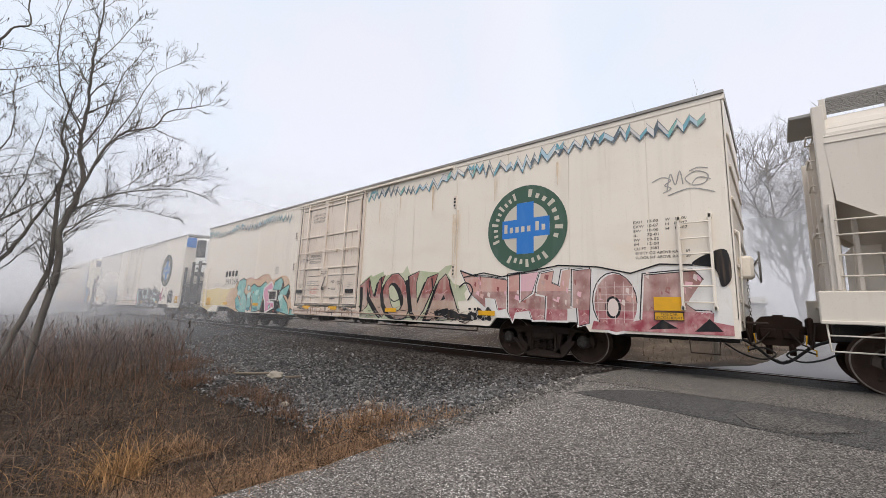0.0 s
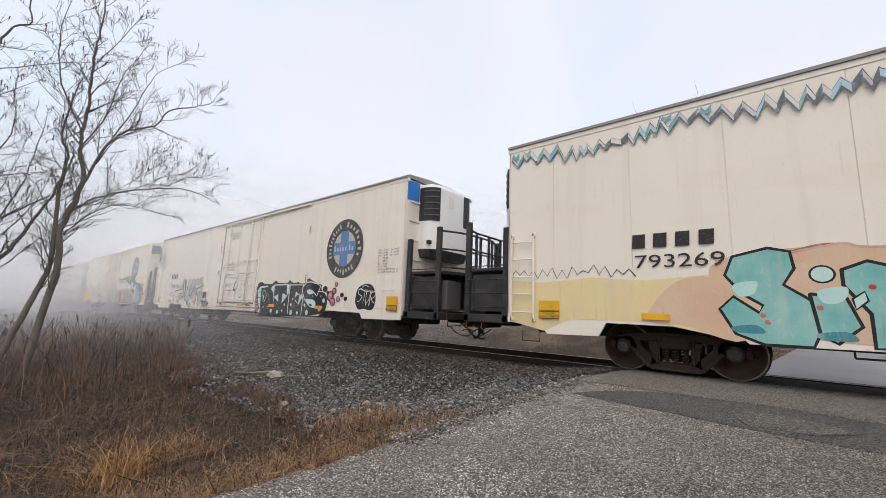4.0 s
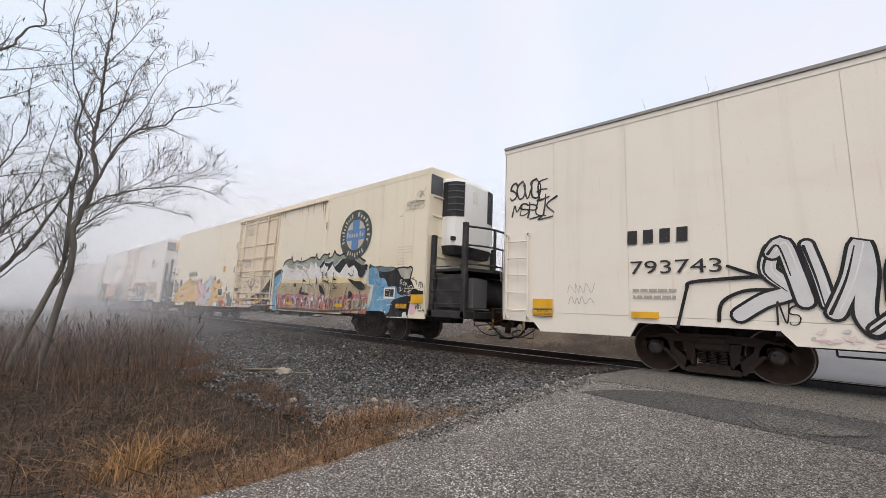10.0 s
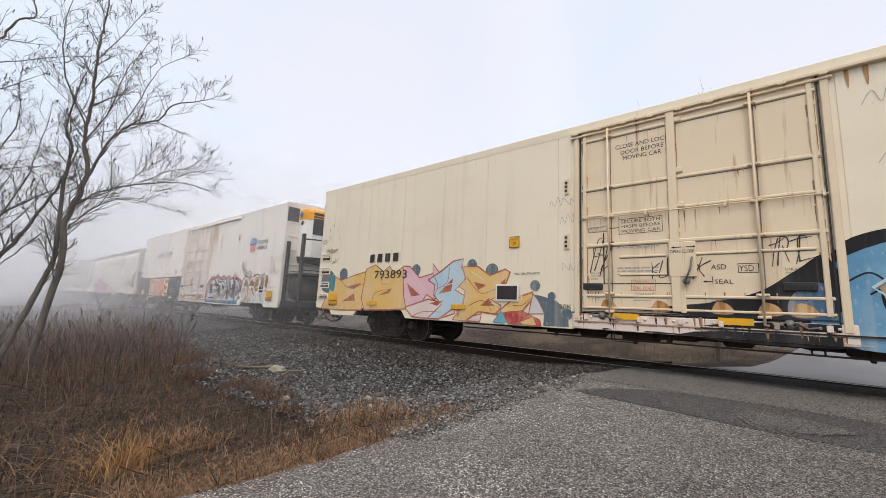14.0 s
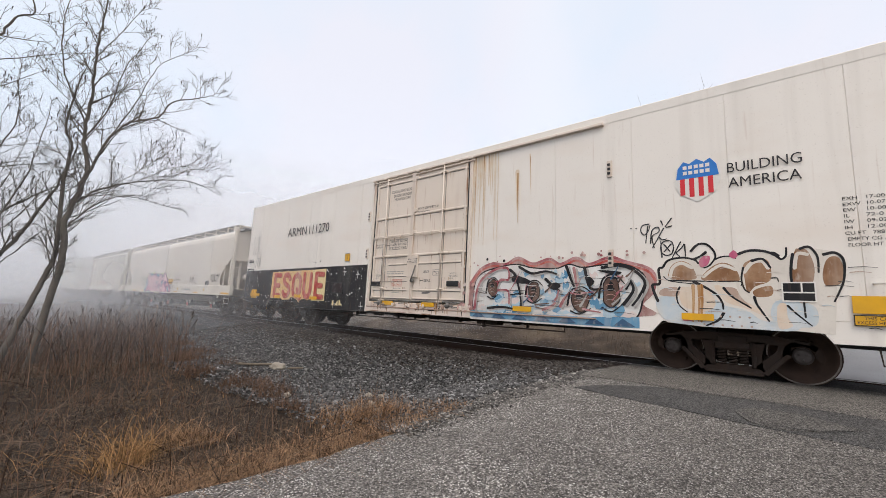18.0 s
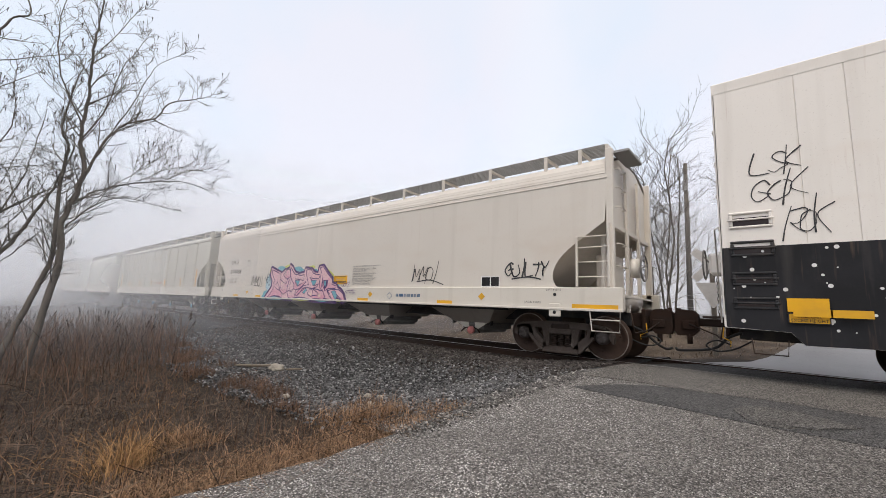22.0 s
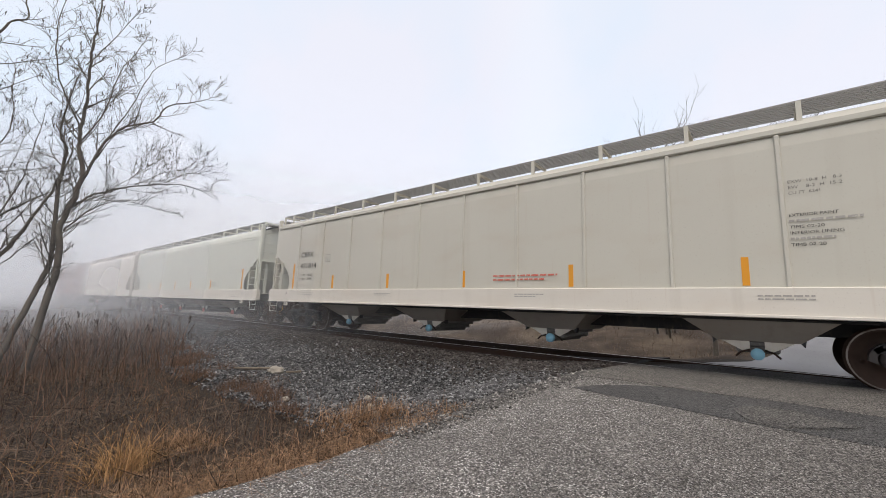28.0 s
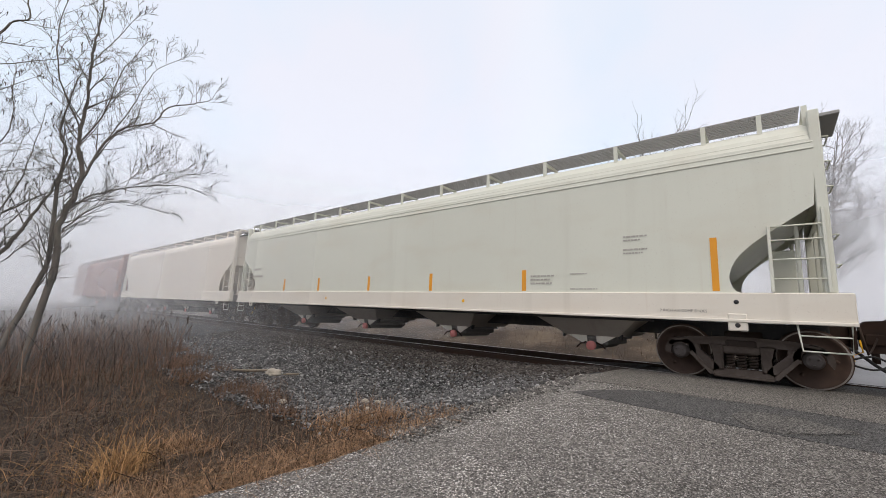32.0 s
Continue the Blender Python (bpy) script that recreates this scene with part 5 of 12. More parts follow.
    part("control_box", g, "unit_d", unit, "small dark control box")
    # platform and frame
    g = Geo()
    g.box(x, x + d * 1.32, -1.52, 1.52, 0.78, 0.98, 0.02)
    g.box(x + d * 0.05, x + d * 1.28, -1.45, 1.45, 2.02, 2.10, 0.01)
    plat = part("end_platform", g, "black", car, "black steel end platform")
    for px, py in ((0.14, -1.46), (1.24, -1.46), (0.14, 1.46), (1.24, 1.46)):
        g = Geo()
        hi = (3.30 if px > 1 else 3.05) if style == "white" else (3.62 if px > 1 else 3.40)
        g.box(x + d * (px - 0.07), x + d * (px + 0.07), py - 0.06, py + 0.06, 0.80, hi, 0.012)
        part("platform_post", g, "black", plat)
    g = Geo()
    deck = [(1.20, -1.45), (1.60, -0.62), (1.60, 0.62), (1.20, 1.45)]
    g.add([(x + d * px, py, z) for z in (2.02, 2.10) for px, py in deck], [(0, 1, 2, 3), (4, 5, 6, 7)] + [(i, (i + 1) % 4, 4 + (i + 1) % 4, 4 + i) for i in range(4)])
    part("walkway_deck", g, "black", plat)
    for z, r in ((2.20, 0.026), (2.70, 0.026), (3.20 if style == "white" else 3.42, 0.030)):
        g = Geo()
        g.tube([(x + d * 1.24, -1.46, z), (x + d * 1.48, -1.02, z), (x + d * 1.60, -0.62, z), (x + d * 1.60, 0.62, z), (x + d * 1.24, 1.46, z)], r, 6)
        part("hand_rail", g, "black", plat)
    for px, yy in ((1.60, -0.62), (1.60, 0.0), (1.60, 0.62)):
        g = Geo()
        g.box(x + d * (px - 0.03), x + d * (px + 0.03), yy - 0.03, yy + 0.03, 2.05, 3.22 if style == "white" else 3.44)
        part("rail_upright", g, "black", plat)
    g = Geo()
    g.box(x + d * 0.013, x + d * 0.024, -1.57, -1.06, 4.26, 4.86, 0.004)
    part("end_corner_plate", g, corner, car)
    g = Geo()
    g.tube([(x + d * 0.70, -1.2, 1.52), (x + d * 0.70, 1.2, 1.52)], 0.46, 20)
    tank = part("fuel_tank", g, "black", car, "black cylindrical fuel tank")
    g = Geo()
    g.tube([(x + d * 0.70, -1.20, 1.50), (x + d * 0.70, -1.27, 1.50)], 0.06, 10)
    part("filler_cap", g, "faded", tank, "grey filler cap")
    for k in range(4):
        g = Geo()
        g.tube([(x + d * 0.14, -1.54, 1.15 + k * 0.33), (x + d * 1.24, -1.54, 1.15 + k * 0.33)], 0.013, 6)
        part("rung", g, "black", plat)
    g = Geo()
    if style == "white":
        g.box(x + d * 0.22, x + d * 1.15, -1.40, -1.1, 1.04, 1.95, 0.02)
        part("battery_box", g, "black", car)
        g = Geo()
        g.box(x + d * 1.16, x + d * 1.34, -1.20, -0.55, 1.05, 1.85, 0.02)
        part("cabinet", g, "slat_grey", car, "dull grey equipment cabinet")
    else:
        g.lathe([(-1.20, 0.47), (-1.33, 0.44), (-1.36, 0.36), (-1.37, 0.0)], "y", (x + d * 0.64, 0, 1.53), 28)
        part("tank_head", g, "black", tank, "dished black tank end")


# ---- covered hoppers ----
def hopper(x0, L, paint, label, tf=1.65, tr=1.65, ribbed=False, stripes=(), caps="cap_red", beads=True, simple=False, dark=None, wheel=True):
    """A covered hopper; local x = 0 at the front end of the side sill, which runs to -L."""
    car = thing("covered_hopper_car", label, "freight car", "cars of the train")
    y = -1.575
    prof = [(y, 1.46), (y, 3.70), (y + 0.015, 3.86), (y + 0.07, 4.02), (y + 0.19, 4.15), (y + 0.45, 4.27), (-0.55, 4.40), (0, 4.42)]
    prof = prof + [(-a, b) for a, b in prof[-2::-1]]
    e = 0.26
    # side sheet with rounded cut-outs at both ends
    def end_curve(x, d):
        pts = [(x - d * 0.06, 2.80), (x - d * 0.42, 2.55), (x - d * 0.80, 2.28), (x - d * 1.05, 2.02), (x - d * 1.16, 1.74), (x - d * 1.10, 1.52), (x - d * 0.98, 1.46)]
        return smooth_path(pts, 4)
    a, b = -e, -L + e
    front, rear = end_curve(a, 1), end_curve(b, -1)
    g = Geo()
    outline = [(a, 3.70), *front, *rear[::-1], (b, 3.70)]
    g.slab(outline, y, y + 0.012)
    g.slab(outline, -y, -y - 0.012)
    shell = part("side_sheet", g, paint, car)
    g = Geo()
    n = len(prof)
    upper = prof[1:-1]
    m = len(upper)
    g.round = False
    g.add([(a, p, q) for p, q in upper] + [(b, p, q) for p, q in upper], [(i, i + 1, m + i + 1, m + i) for i in range(m - 1)])
    part("roof", g, paint, car)
    if beads:
        for z in (3.70, 3.80, 3.93):
            g = Geo()
            g.box(b, a, y - 0.014 + max(0, z - 3.75) * 0.28, y + 0.05, z - 0.014, z + 0.014, 0.006)
            part("roof_bead", g, paint, shell)
    else:
        g = Geo()
        g.box(b - 0.02, a + 0.02, y - 0.03, y + 0.14, 3.90, 4.02, 0.02)
        part("roof_bead", g, paint, shell)
    if ribbed:
        for k in range(11):
            g = Geo()
            x = -1.95 - k * (L - 3.9) / 10
            g.box(x - 0.035, x + 0.035, y - 0.030, y + 0.004, 1.46, 3.90, 0.014)
            part("side_rib", g, paint, shell)
    # inside: slope sheets at the ends, end sheets
    for x, d in ((a, 1), (b, -1)):
        g = Geo()
        lo = x - d * 2.25
        g.add([(lo, -1.56, 1.0), (lo, 1.56, 1.0), (x - d * 0.02, 1.56, 3.06), (x - d * 0.02, -1.56, 3.06)], [(0, 1, 2, 3)])
        g.add([(x - d * 0.02, -1.565, 2.72), (x - d * 0.02, 1.565, 2.72), (x - d * 0.02, 1.565, 4.02), (x - d * 0.02, 0.6, 4.38), (x - d * 0.02, -0.6, 4.38), (x - d * 0.02, -1.565, 4.02)], [(0, 1, 2, 3, 4, 5)])
        part("slope_sheet", g, dark if dark == "red_car" else paint, car)
        g = Geo()
        g.box(x - d * 1.1, x + d * 0.12, -1.43, 1.43, 1.30, 1.345, 0.008)
        part("end_deck", g, paint, car)
        g = Geo()
        g.box(x - d * 0.62, x - d * 0.28, -0.46, 0.46, 1.35, 2.28, 0.02)
        g.box(x - d * 0.30, x - d * 0.24, -1.10, -0.98, 1.35, 2.62, 0.01)
        g.box(x - d * 0.30, x - d * 0.24, 0.98, 1.10, 1.35, 2.62, 0.01)
        part("bolster_web", g, paint, car)
        g = Geo()
        for s in (-1, 1):
            g.box(x - d * 0.04, x + d * 0.10, s * 1.44, s * 1.57, 1.2, 4.32, 0.015)
            g.box(x + d * 0.02, x + d * 0.09, s * 0.42, s * 0.52, 1.0, 4.1, 0.01)
        g.box(x - d * 0.02, x + d * 0.06, -1.5, 1.5, 2.70, 2.80, 0.01)
        part("end_post", g, paint, car)
        for z in (1.9, 2.35, 3.1, 3.5, 3.9):
            g = Geo()
            g.tube([(x + d * 0.10, -1.42, z), (x + d * 0.18, -1.40, z), (x + d * 0.18, -0.98, z), (x + d * 0.10, -0.96, z)], 0.013, 6)
            part("end_grab_iron", g, paint, car)
        g = Geo()
        g.box(x + d * 0.02, x + d * 0.36, -1.30, -0.25, 4.28, 4.34, 0.01)
        part("roof_step", g, "mesh_g", car)
        # corner ladder of the side, stirrup below
        lx = x - d * 0.62
        g = Geo()
        for q in (lx, x + d * 0.02):
            g.box(q - 0.022, q + 0.022, -1.63, -1.58, 1.48, 2.75 if q != lx else 2.52, 0.006)
        lad = part("ladder", g, paint, car)
        for z in (1.68, 1.98, 2.28, 2.50):
            g = Geo()
            g.tube([(lx, -1.61, z), (x + d * 0.02, -1.61, z)], 0.013, 6)
            part("rung", g, paint, lad)
        g = Geo()
        g.tube([(x - d * 0.38, -1.58, 1.02), (x - d * 0.34, -1.58, 0.62), (x + d * 0.18, -1.58, 0.62), (x + d * 0.20, -1.58, 1.02)], 0.014, 6)
        g.tube([(x - d * 0.36, -1.58, 0.84), (x + d * 0.19, -1.58, 0.84)], 0.012, 6)
        part("sill_step", g, paint, car, "pale bent stirrup step")
    # brake wheel and cylinder at the front end
    if wheel:
        g = Geo()
        g.tube([(0.0, -0.9, 1.9), (0.12, -0.9, 1.9)], 0.20, 14)
        g.tube([(-0.30, -0.6, 1.25), (-0.30, 0.5, 1.25)], 0.16, 12)
        part("brake_housing", g, paint, car)
        g = Geo()
        for k in range(16):
            q0, q1 = 2 * math.pi * k / 16, 2 * math.pi * (k + 1) / 16
            g.tube([(0.22, -0.9 + 0.27 * math.cos(q0), 1.9 + 0.27 * math.sin(q0)), (0.22, -0.9 + 0.27 * math.cos(q1), 1.9 + 0.27 * math.sin(q1))], 0.016, 5)
        for q in (0.3, 2.4, 4.5):
            g.tube([(0.16, -0.9, 1.9), (0.22, -0.9 + 0.27 * math.cos(q), 1.9 + 0.27 * math.sin(q))], 0.012, 5)
        part("brake_wheel", g, "faded", car, "spoked grey hand brake wheel")
    # white side sill
    g = Geo()
    g.box(-L, 0, -1.625, -1.44, 1.02, 1.47, 0.015)
    g.box(-L, 0, -1.66, -1.58, 1.00, 1.05, 0.008)
    part("side_sill", g, "hop_w" if not dark or dark != "red_car" else "red_car", car, "pale painted side sill")
    g = Geo()
    g.box(-L, 0, 1.44, 1.625, 1.02, 1.47, 0.015)
    part("far_sill", g, "hop_w", car)
    for x in (-1.35, -L + 1.35):
        g = Geo()
        g.box(x - 0.13, x + 0.13, -1.64, -1.60, 0.86, 1.14, 0.02)
        jk = part("jacking_pad", g, "hop_w", car)
        g = Geo()
        g.lathe([(-1.641, 0.036), (-1.645, 0.036), (-1.645, 0.0)], "y", (x, 0, 0.95), 14)
        part("pad_hole", g, "black", jk)
        g = Geo()
        g.lathe([(-1.626, 0.035), (-1.632, 0.035), (-1.632, 0.0)], "y", (x, 0, 1.32), 14)
        part("lifting_eye", g, "black", car)
    # running board on the roof: brackets and open grating along both edges, hatch row between
    for x in [a - 0.05, -0.88, -1.68] + [-3.2 - 1.56 * k for k in range(9)] + [-17.1, -18.5, b + 0.05]:
        g = Geo()
        g.slab([(x - 0.035, 4.10), (x + 0.035, 4.10), (x + 0.035, 4.48), (x - 0.035, 4.48)], -1.40, -1.36)
        g.add([(x - 0.03, -1.37, 4.42), (x + 0.03, -1.37, 4.42), (x + 0.03, -0.72, 4.42), (x - 0.03, -0.72, 4.42), (x - 0.03, -1.37, 4.47), (x + 0.03, -1.37, 4.47), (x + 0.03, -0.72, 4.47), (x - 0.03, -0.72, 4.47)],
              [(0, 1, 2, 3), (4, 5, 6, 7), (0, 1, 5, 4), (1, 2, 6, 5), (2, 3, 7, 6), (3, 0, 4, 7)])
        part("walkway_bracket", g, paint, car)
    g = Geo()
    for k in range(9):
        yy = -1.36 + k * 0.078
        g.box(b + 0.1, a - 0.1, yy - 0.011, yy + 0.011, 4.475, 4.50)
    if not simple:
        x = a - 0.1
        while x > b + 0.1:
            for s in (-1, 1):
                g.tube([(x, -1.05 - s * 0.32, 4.49), (x - 0.22, -1.05 + s * 0.32, 4.49)], 0.005, 3, False)
            x -= 0.075
    part("roof_grating", g, "mesh_g", car, "open steel walkway grating")
    g = Geo()
    g.box(b + 0.1, a - 0.1, 0.73, 1.37, 4.475, 4.50)
    part("roof_grating", g, "mesh_g", car)
    for k in range(5):
        g = Geo()
        x = a - 2.0 - k * (L - 4.6) / 4
        g.box(x - 1.6, x + 1.6, -0.32, 0.32, 4.38, 4.50, 0.03)
        part("hatch_cover", g, paint, car)
    # four bottom pockets with outlet gates
    for k in range(4):
        x = -L / 2 + 0.18 + 3.72 * (k - 1.5)
        tw, bw, zb, yb = 1.15, 0.56, 0.60, -0.86
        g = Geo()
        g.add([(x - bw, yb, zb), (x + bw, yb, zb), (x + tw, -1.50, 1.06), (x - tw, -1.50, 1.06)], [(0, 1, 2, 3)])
        pocket = part("pocket", g, "hop_grime" if dark != "red_car" else paint, car, "sloping hopper pocket with grime and shade in its paint")
        # rearward slopes and the floor take the darker paint, as if shaded
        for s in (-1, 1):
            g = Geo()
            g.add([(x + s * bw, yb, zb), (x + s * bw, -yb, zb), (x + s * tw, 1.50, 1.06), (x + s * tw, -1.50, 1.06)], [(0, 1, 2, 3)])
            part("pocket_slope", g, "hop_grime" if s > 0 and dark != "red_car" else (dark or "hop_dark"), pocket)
            # pale chute sheets beside the gate
            g = Geo()
            g.add([(x + s * 0.18, yb + 0.06, 0.42), (x + s * 0.50, yb + 0.02, 0.60), (x + s * 0.10, yb + 0.02, 0.60), (x + s * 0.10, yb + 0.06, 0.44)], [(0, 1, 2, 3)])
            part("chute_sheet", g, "hop_w", pocket)
            g = Geo()
            g.slab([(x + s * bw, zb), (x + s * (bw + 0.07), zb + 0.05), (x + s * (bw + 0.05), zb - 0.06)], yb - 0.02, yb + 0.10)
            part("pocket_lug", g, "black", pocket)
        g = Geo()
        g.add([(x - bw, -yb, zb), (x + bw, -yb, zb), (x + tw, 1.50, 1.06), (x - tw, 1.50, 1.06)], [(0, 1, 2, 3)])
        part("pocket_far_side", g, paint, pocket)
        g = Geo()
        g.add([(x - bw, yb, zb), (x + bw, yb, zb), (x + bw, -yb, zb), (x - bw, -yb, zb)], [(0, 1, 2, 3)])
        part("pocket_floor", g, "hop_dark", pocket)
        g = Geo()
        g.box(x - 0.40, x + 0.40, -0.80, 0.80, 0.52, 0.60, 0.015)
        g.box(x - 0.30, x + 0.30, -0.74, 0.74, 0.40, 0.53, 0.03)
        gate = part("outlet_gate", g, "faded", car, "grey outlet gate below a pocket")
        g = Geo()
        g.tube([(x, -0.82, 0.39), (x, 0.82, 0.39)], 0.085, 14)
        part("outlet_tube", g, "faded", gate)
        g = Geo()
        g.tube([(x, -0.90, 0.39), (x, -0.82, 0.39)], 0.097, 16)
        part("outlet_cap", g, caps, gate)
        for s in (-1, 1):
            g = Geo()
            g.tube([(x + s * 0.10, -0.84, 0.46), (x + s * 0.22, -0.88, 0.42), (x + s * 0.30, -0.88, 0.34)], 0.018, 6)
            part("cap_lever", g, "steel", gate)
    g = Geo()
    g.tube([(-2.6, -1.40, 0.97), (-L + 2.6, -1.40, 0.97)], 0.022, 6)
    part("brake_pipe", g, "black", car, "long black pipe below the sill")
    g = Geo()
    g.box(-L + 0.2, -0.2, -0.32, 0.32, 0.72, 1.0, 0.02)
    part("center_sill", g, "black", car)
    for px, h in stripes:
        reflector(car, px, 1.50 + h, 0.10, h, y - 0.004, "orange")
    ws = []
    truck(car, -tf, ws, SFB if ribbed else SFG, "black painted side frame" if ribbed else "dusty brown side frame")
    truck(car, -L + tr, ws, SFB if ribbed else SFG, "black painted side frame" if ribbed else "dusty brown side frame")
    coupler(car, 0.0, 1, 0.55)
    coupler(car, -L, -1, 0.55)
    TRAIN.append((car, x0, ws))
    return car


# ---- paint on the cars: badges, lettering, graffiti ----
S = {
    "black": spray("black", (0.014, 0.014, 0.016), (0.026, 0.026, 0.030)),
    "ink": spray("thin_black", (0.03, 0.03, 0.034), (0.12, 0.12, 0.12), 0.4, 4),
    "grey_ink": spray("faint_grey", (0.30, 0.29, 0.28), (0.5, 0.49, 0.46), 0.7, 5),
    "white": spray("white", (0.75, 0.74, 0.72), (0.60, 0.58, 0.56)),
    "silver": spray("silver", (0.55, 0.545, 0.55), (0.70, 0.69, 0.68)),
    "mint": spray("mint", (0.40, 0.66, 0.62), (0.58, 0.72, 0.68)),
    "maroon": spray("maroon", (0.26, 0.075, 0.075), (0.46, 0.22, 0.19)),
    "rose": spray("rose", (0.55, 0.30, 0.26), (0.66, 0.47, 0.42)),
    "dull_rose": spray("dull_rose", (0.30, 0.15, 0.14), (0.58, 0.40, 0.37), 0.8, 3.0),
    "wine": spray("wine", (0.30, 0.06, 0.08), (0.56, 0.32, 0.32), 0.8, 5.0),
    "sand_rose": spray("sand_rose", (0.42, 0.29, 0.23), (0.56, 0.44, 0.36)),
    "sage": spray("sage", (0.42, 0.47, 0.30), (0.58, 0.60, 0.45)),
    "teal": spray("teal", (0.16, 0.42, 0.40), (0.36, 0.60, 0.55)),
    "dteal": spray("deep_teal", (0.05, 0.20, 0.24), (0.10, 0.34, 0.38)),
    "aqua": spray("aqua", (0.20, 0.44, 0.52), (0.10, 0.30, 0.40)),
    "pink": spray("pink", (0.66, 0.28, 0.42), (0.72, 0.45, 0.52)),
    "haze": spray("thin_pink_haze", (0.70, 0.58, 0.55), (0.74, 0.66, 0.61)),
    "lpink": spray("light_pink", (0.70, 0.42, 0.48), (0.73, 0.52, 0.53)),
    "hotpink_soft": spray("soft_rose_pink", (0.68, 0.33, 0.42), (0.70, 0.42, 0.48)),
    "purple": spray("purple", (0.085, 0.045, 0.14), (0.12, 0.07, 0.19)),
    "lime": spray("lime", (0.55, 0.60, 0.12), (0.66, 0.66, 0.25)),
    "hotpink": spray("hot_pink", (0.50, 0.10, 0.19), (0.58, 0.22, 0.30)),
    "tan": spray("tan", (0.36, 0.27, 0.16), (0.44, 0.36, 0.22)),
    "olive": spray("olive", (0.22, 0.24, 0.17), (0.34, 0.36, 0.28)),
    "red": spray("red", (0.42, 0.055, 0.045), (0.60, 0.24, 0.20), 0.7, 4.0),
    "brick": spray("brick", (0.33, 0.10, 0.06), (0.48, 0.20, 0.10), 0.7, 4.0),
    "blue": spray("blue", (0.10, 0.26, 0.42), (0.25, 0.45, 0.58)),
    "slate": spray("slate_blue_grey", (0.10, 0.135, 0.165), (0.17, 0.20, 0.22)),
    "dblue": spray("dark_blue", (0.04, 0.09, 0.17), (0.10, 0.18, 0.28)),
    "sky": spray("sky", (0.40, 0.56, 0.66), (0.55, 0.66, 0.72)),
    "peach": spray("peach", (0.70, 0.42, 0.20), (0.72, 0.52, 0.24)),
    "yellow": spray("yellow", (0.70, 0.46, 0.14), (0.74, 0.52, 0.30)),
    "cream": spray("cream", (0.74, 0.62, 0.34), (0.74, 0.56, 0.30)),
    "cream_white": spray("cream_white", (0.72, 0.67, 0.60), (0.62, 0.56, 0.50)),
    "pale_blue": spray("pale_blue", (0.50, 0.58, 0.63), (0.66, 0.66, 0.64), 0.9, 3.0),
    "peach_pale": spray("pale_peach", (0.70, 0.56, 0.43), (0.72, 0.64, 0.55), 0.8, 3.0),
    "pale_rust": spray("pale_rust", (0.70, 0.56, 0.40), (0.74, 0.66, 0.56), 0.9, 6.0),
    "pink_glow": spray("creamy_pink", (0.74, 0.56, 0.46), (0.72, 0.47, 0.48), 0.8, 5.0),
    "tan_grey": spray("tan_grey", (0.42, 0.39, 0.33), (0.20, 0.18, 0.16), 0.7, 3.0),
    "sand": spray("sand", (0.62, 0.42, 0.28), (0.68, 0.52, 0.38)),
    "dark_brown": spray("dark_brown", (0.085, 0.05, 0.04), (0.20, 0.12, 0.09), 0.7, 5.0),
    "brown": spray("brown", (0.24, 0.12, 0.06), (0.40, 0.24, 0.14), 0.8, 4.0),
    "ruststreak": mat("rust_run", (0.36, 0.16, 0.05), 0.8, vary=((9.0, (1.5, 1, 0.15), 0.4, 0.65, (0.60, 0.42, 0.24), 0.9),)),
}
GLYPH = {
    "A": "0,0 2,6 4,0|1,2 3,2", "B": "0,0 0,6|~0,6 3,5.6 3.4,4.2 1,3.2|~1,3.2 3.8,2.6 3.6,0.6 0,0", "C": "~4,5 2,6 0,4 0,2 2,0 4,1", "D": "0.3,0 0.3,6|~0.3,6 3,5.4 4,3 3,0.6 0.3,0",
    "E": "0,0 0,6 4,6|0,3 3.2,3|0,0 4,0", "F": "0,0 0,6 4,6|0,3 3,3", "G": "~4,5 2.4,6 0.4,4.5 0.2,1.8 2,0 3.8,0.8 4,2.6|4,2.6 2.4,2.6", "H": "0,0 0,6|4,0 4,6|0,3 4,3",
    "I": "2,0 2,6", "K": "0,0 0,6|4,6 0.4,2.8 4,0", "L": "0,6 0,0 4,0", "M": "0,0 0.3,6 2,2 3.7,6 4,0", "N": "0,0 0,6 4,0 4,6", "O": "~2,6 0.3,5 0,3 0.3,1 2,0 3.7,1 4,3 3.7,5 2,6",
    "P": "0,0 0,6|~0,6 3,5.8 3.9,4.4 3,3 0,2.8", "Q": "~2,6 0.3,5 0,3 0.3,1 2,0 3.7,1 4,3 3.7,5 2,6|2.4,1.8 4,-0.6", "R": "0,0 0,6|~0,6 3,5.8 3.8,4.4 3,3 0.4,2.8|1.4,2.8 4,0",
    "S": "~3.8,5 2.6,6 0.8,5.8 0.3,4.4 1.4,3.4 3,2.8 3.8,1.6 3,0.3 1.2,0 0.1,1", "T": "0,6 4,6|2,6 2,0", "U": "~0,6 0,2 0.9,0.2 2,0 3.1,0.2 4,2 4,6", "V": "0,6 2,0 4,6", "W": "0,6 0.8,0 2,4 3.2,0 4,6",
    "X": "0,0 4,6|0,6 4,0", "Y": "0,6 2,3 4,6|2,3 2,0", "Z": "0,6 4,6 0,0 4,0",
}


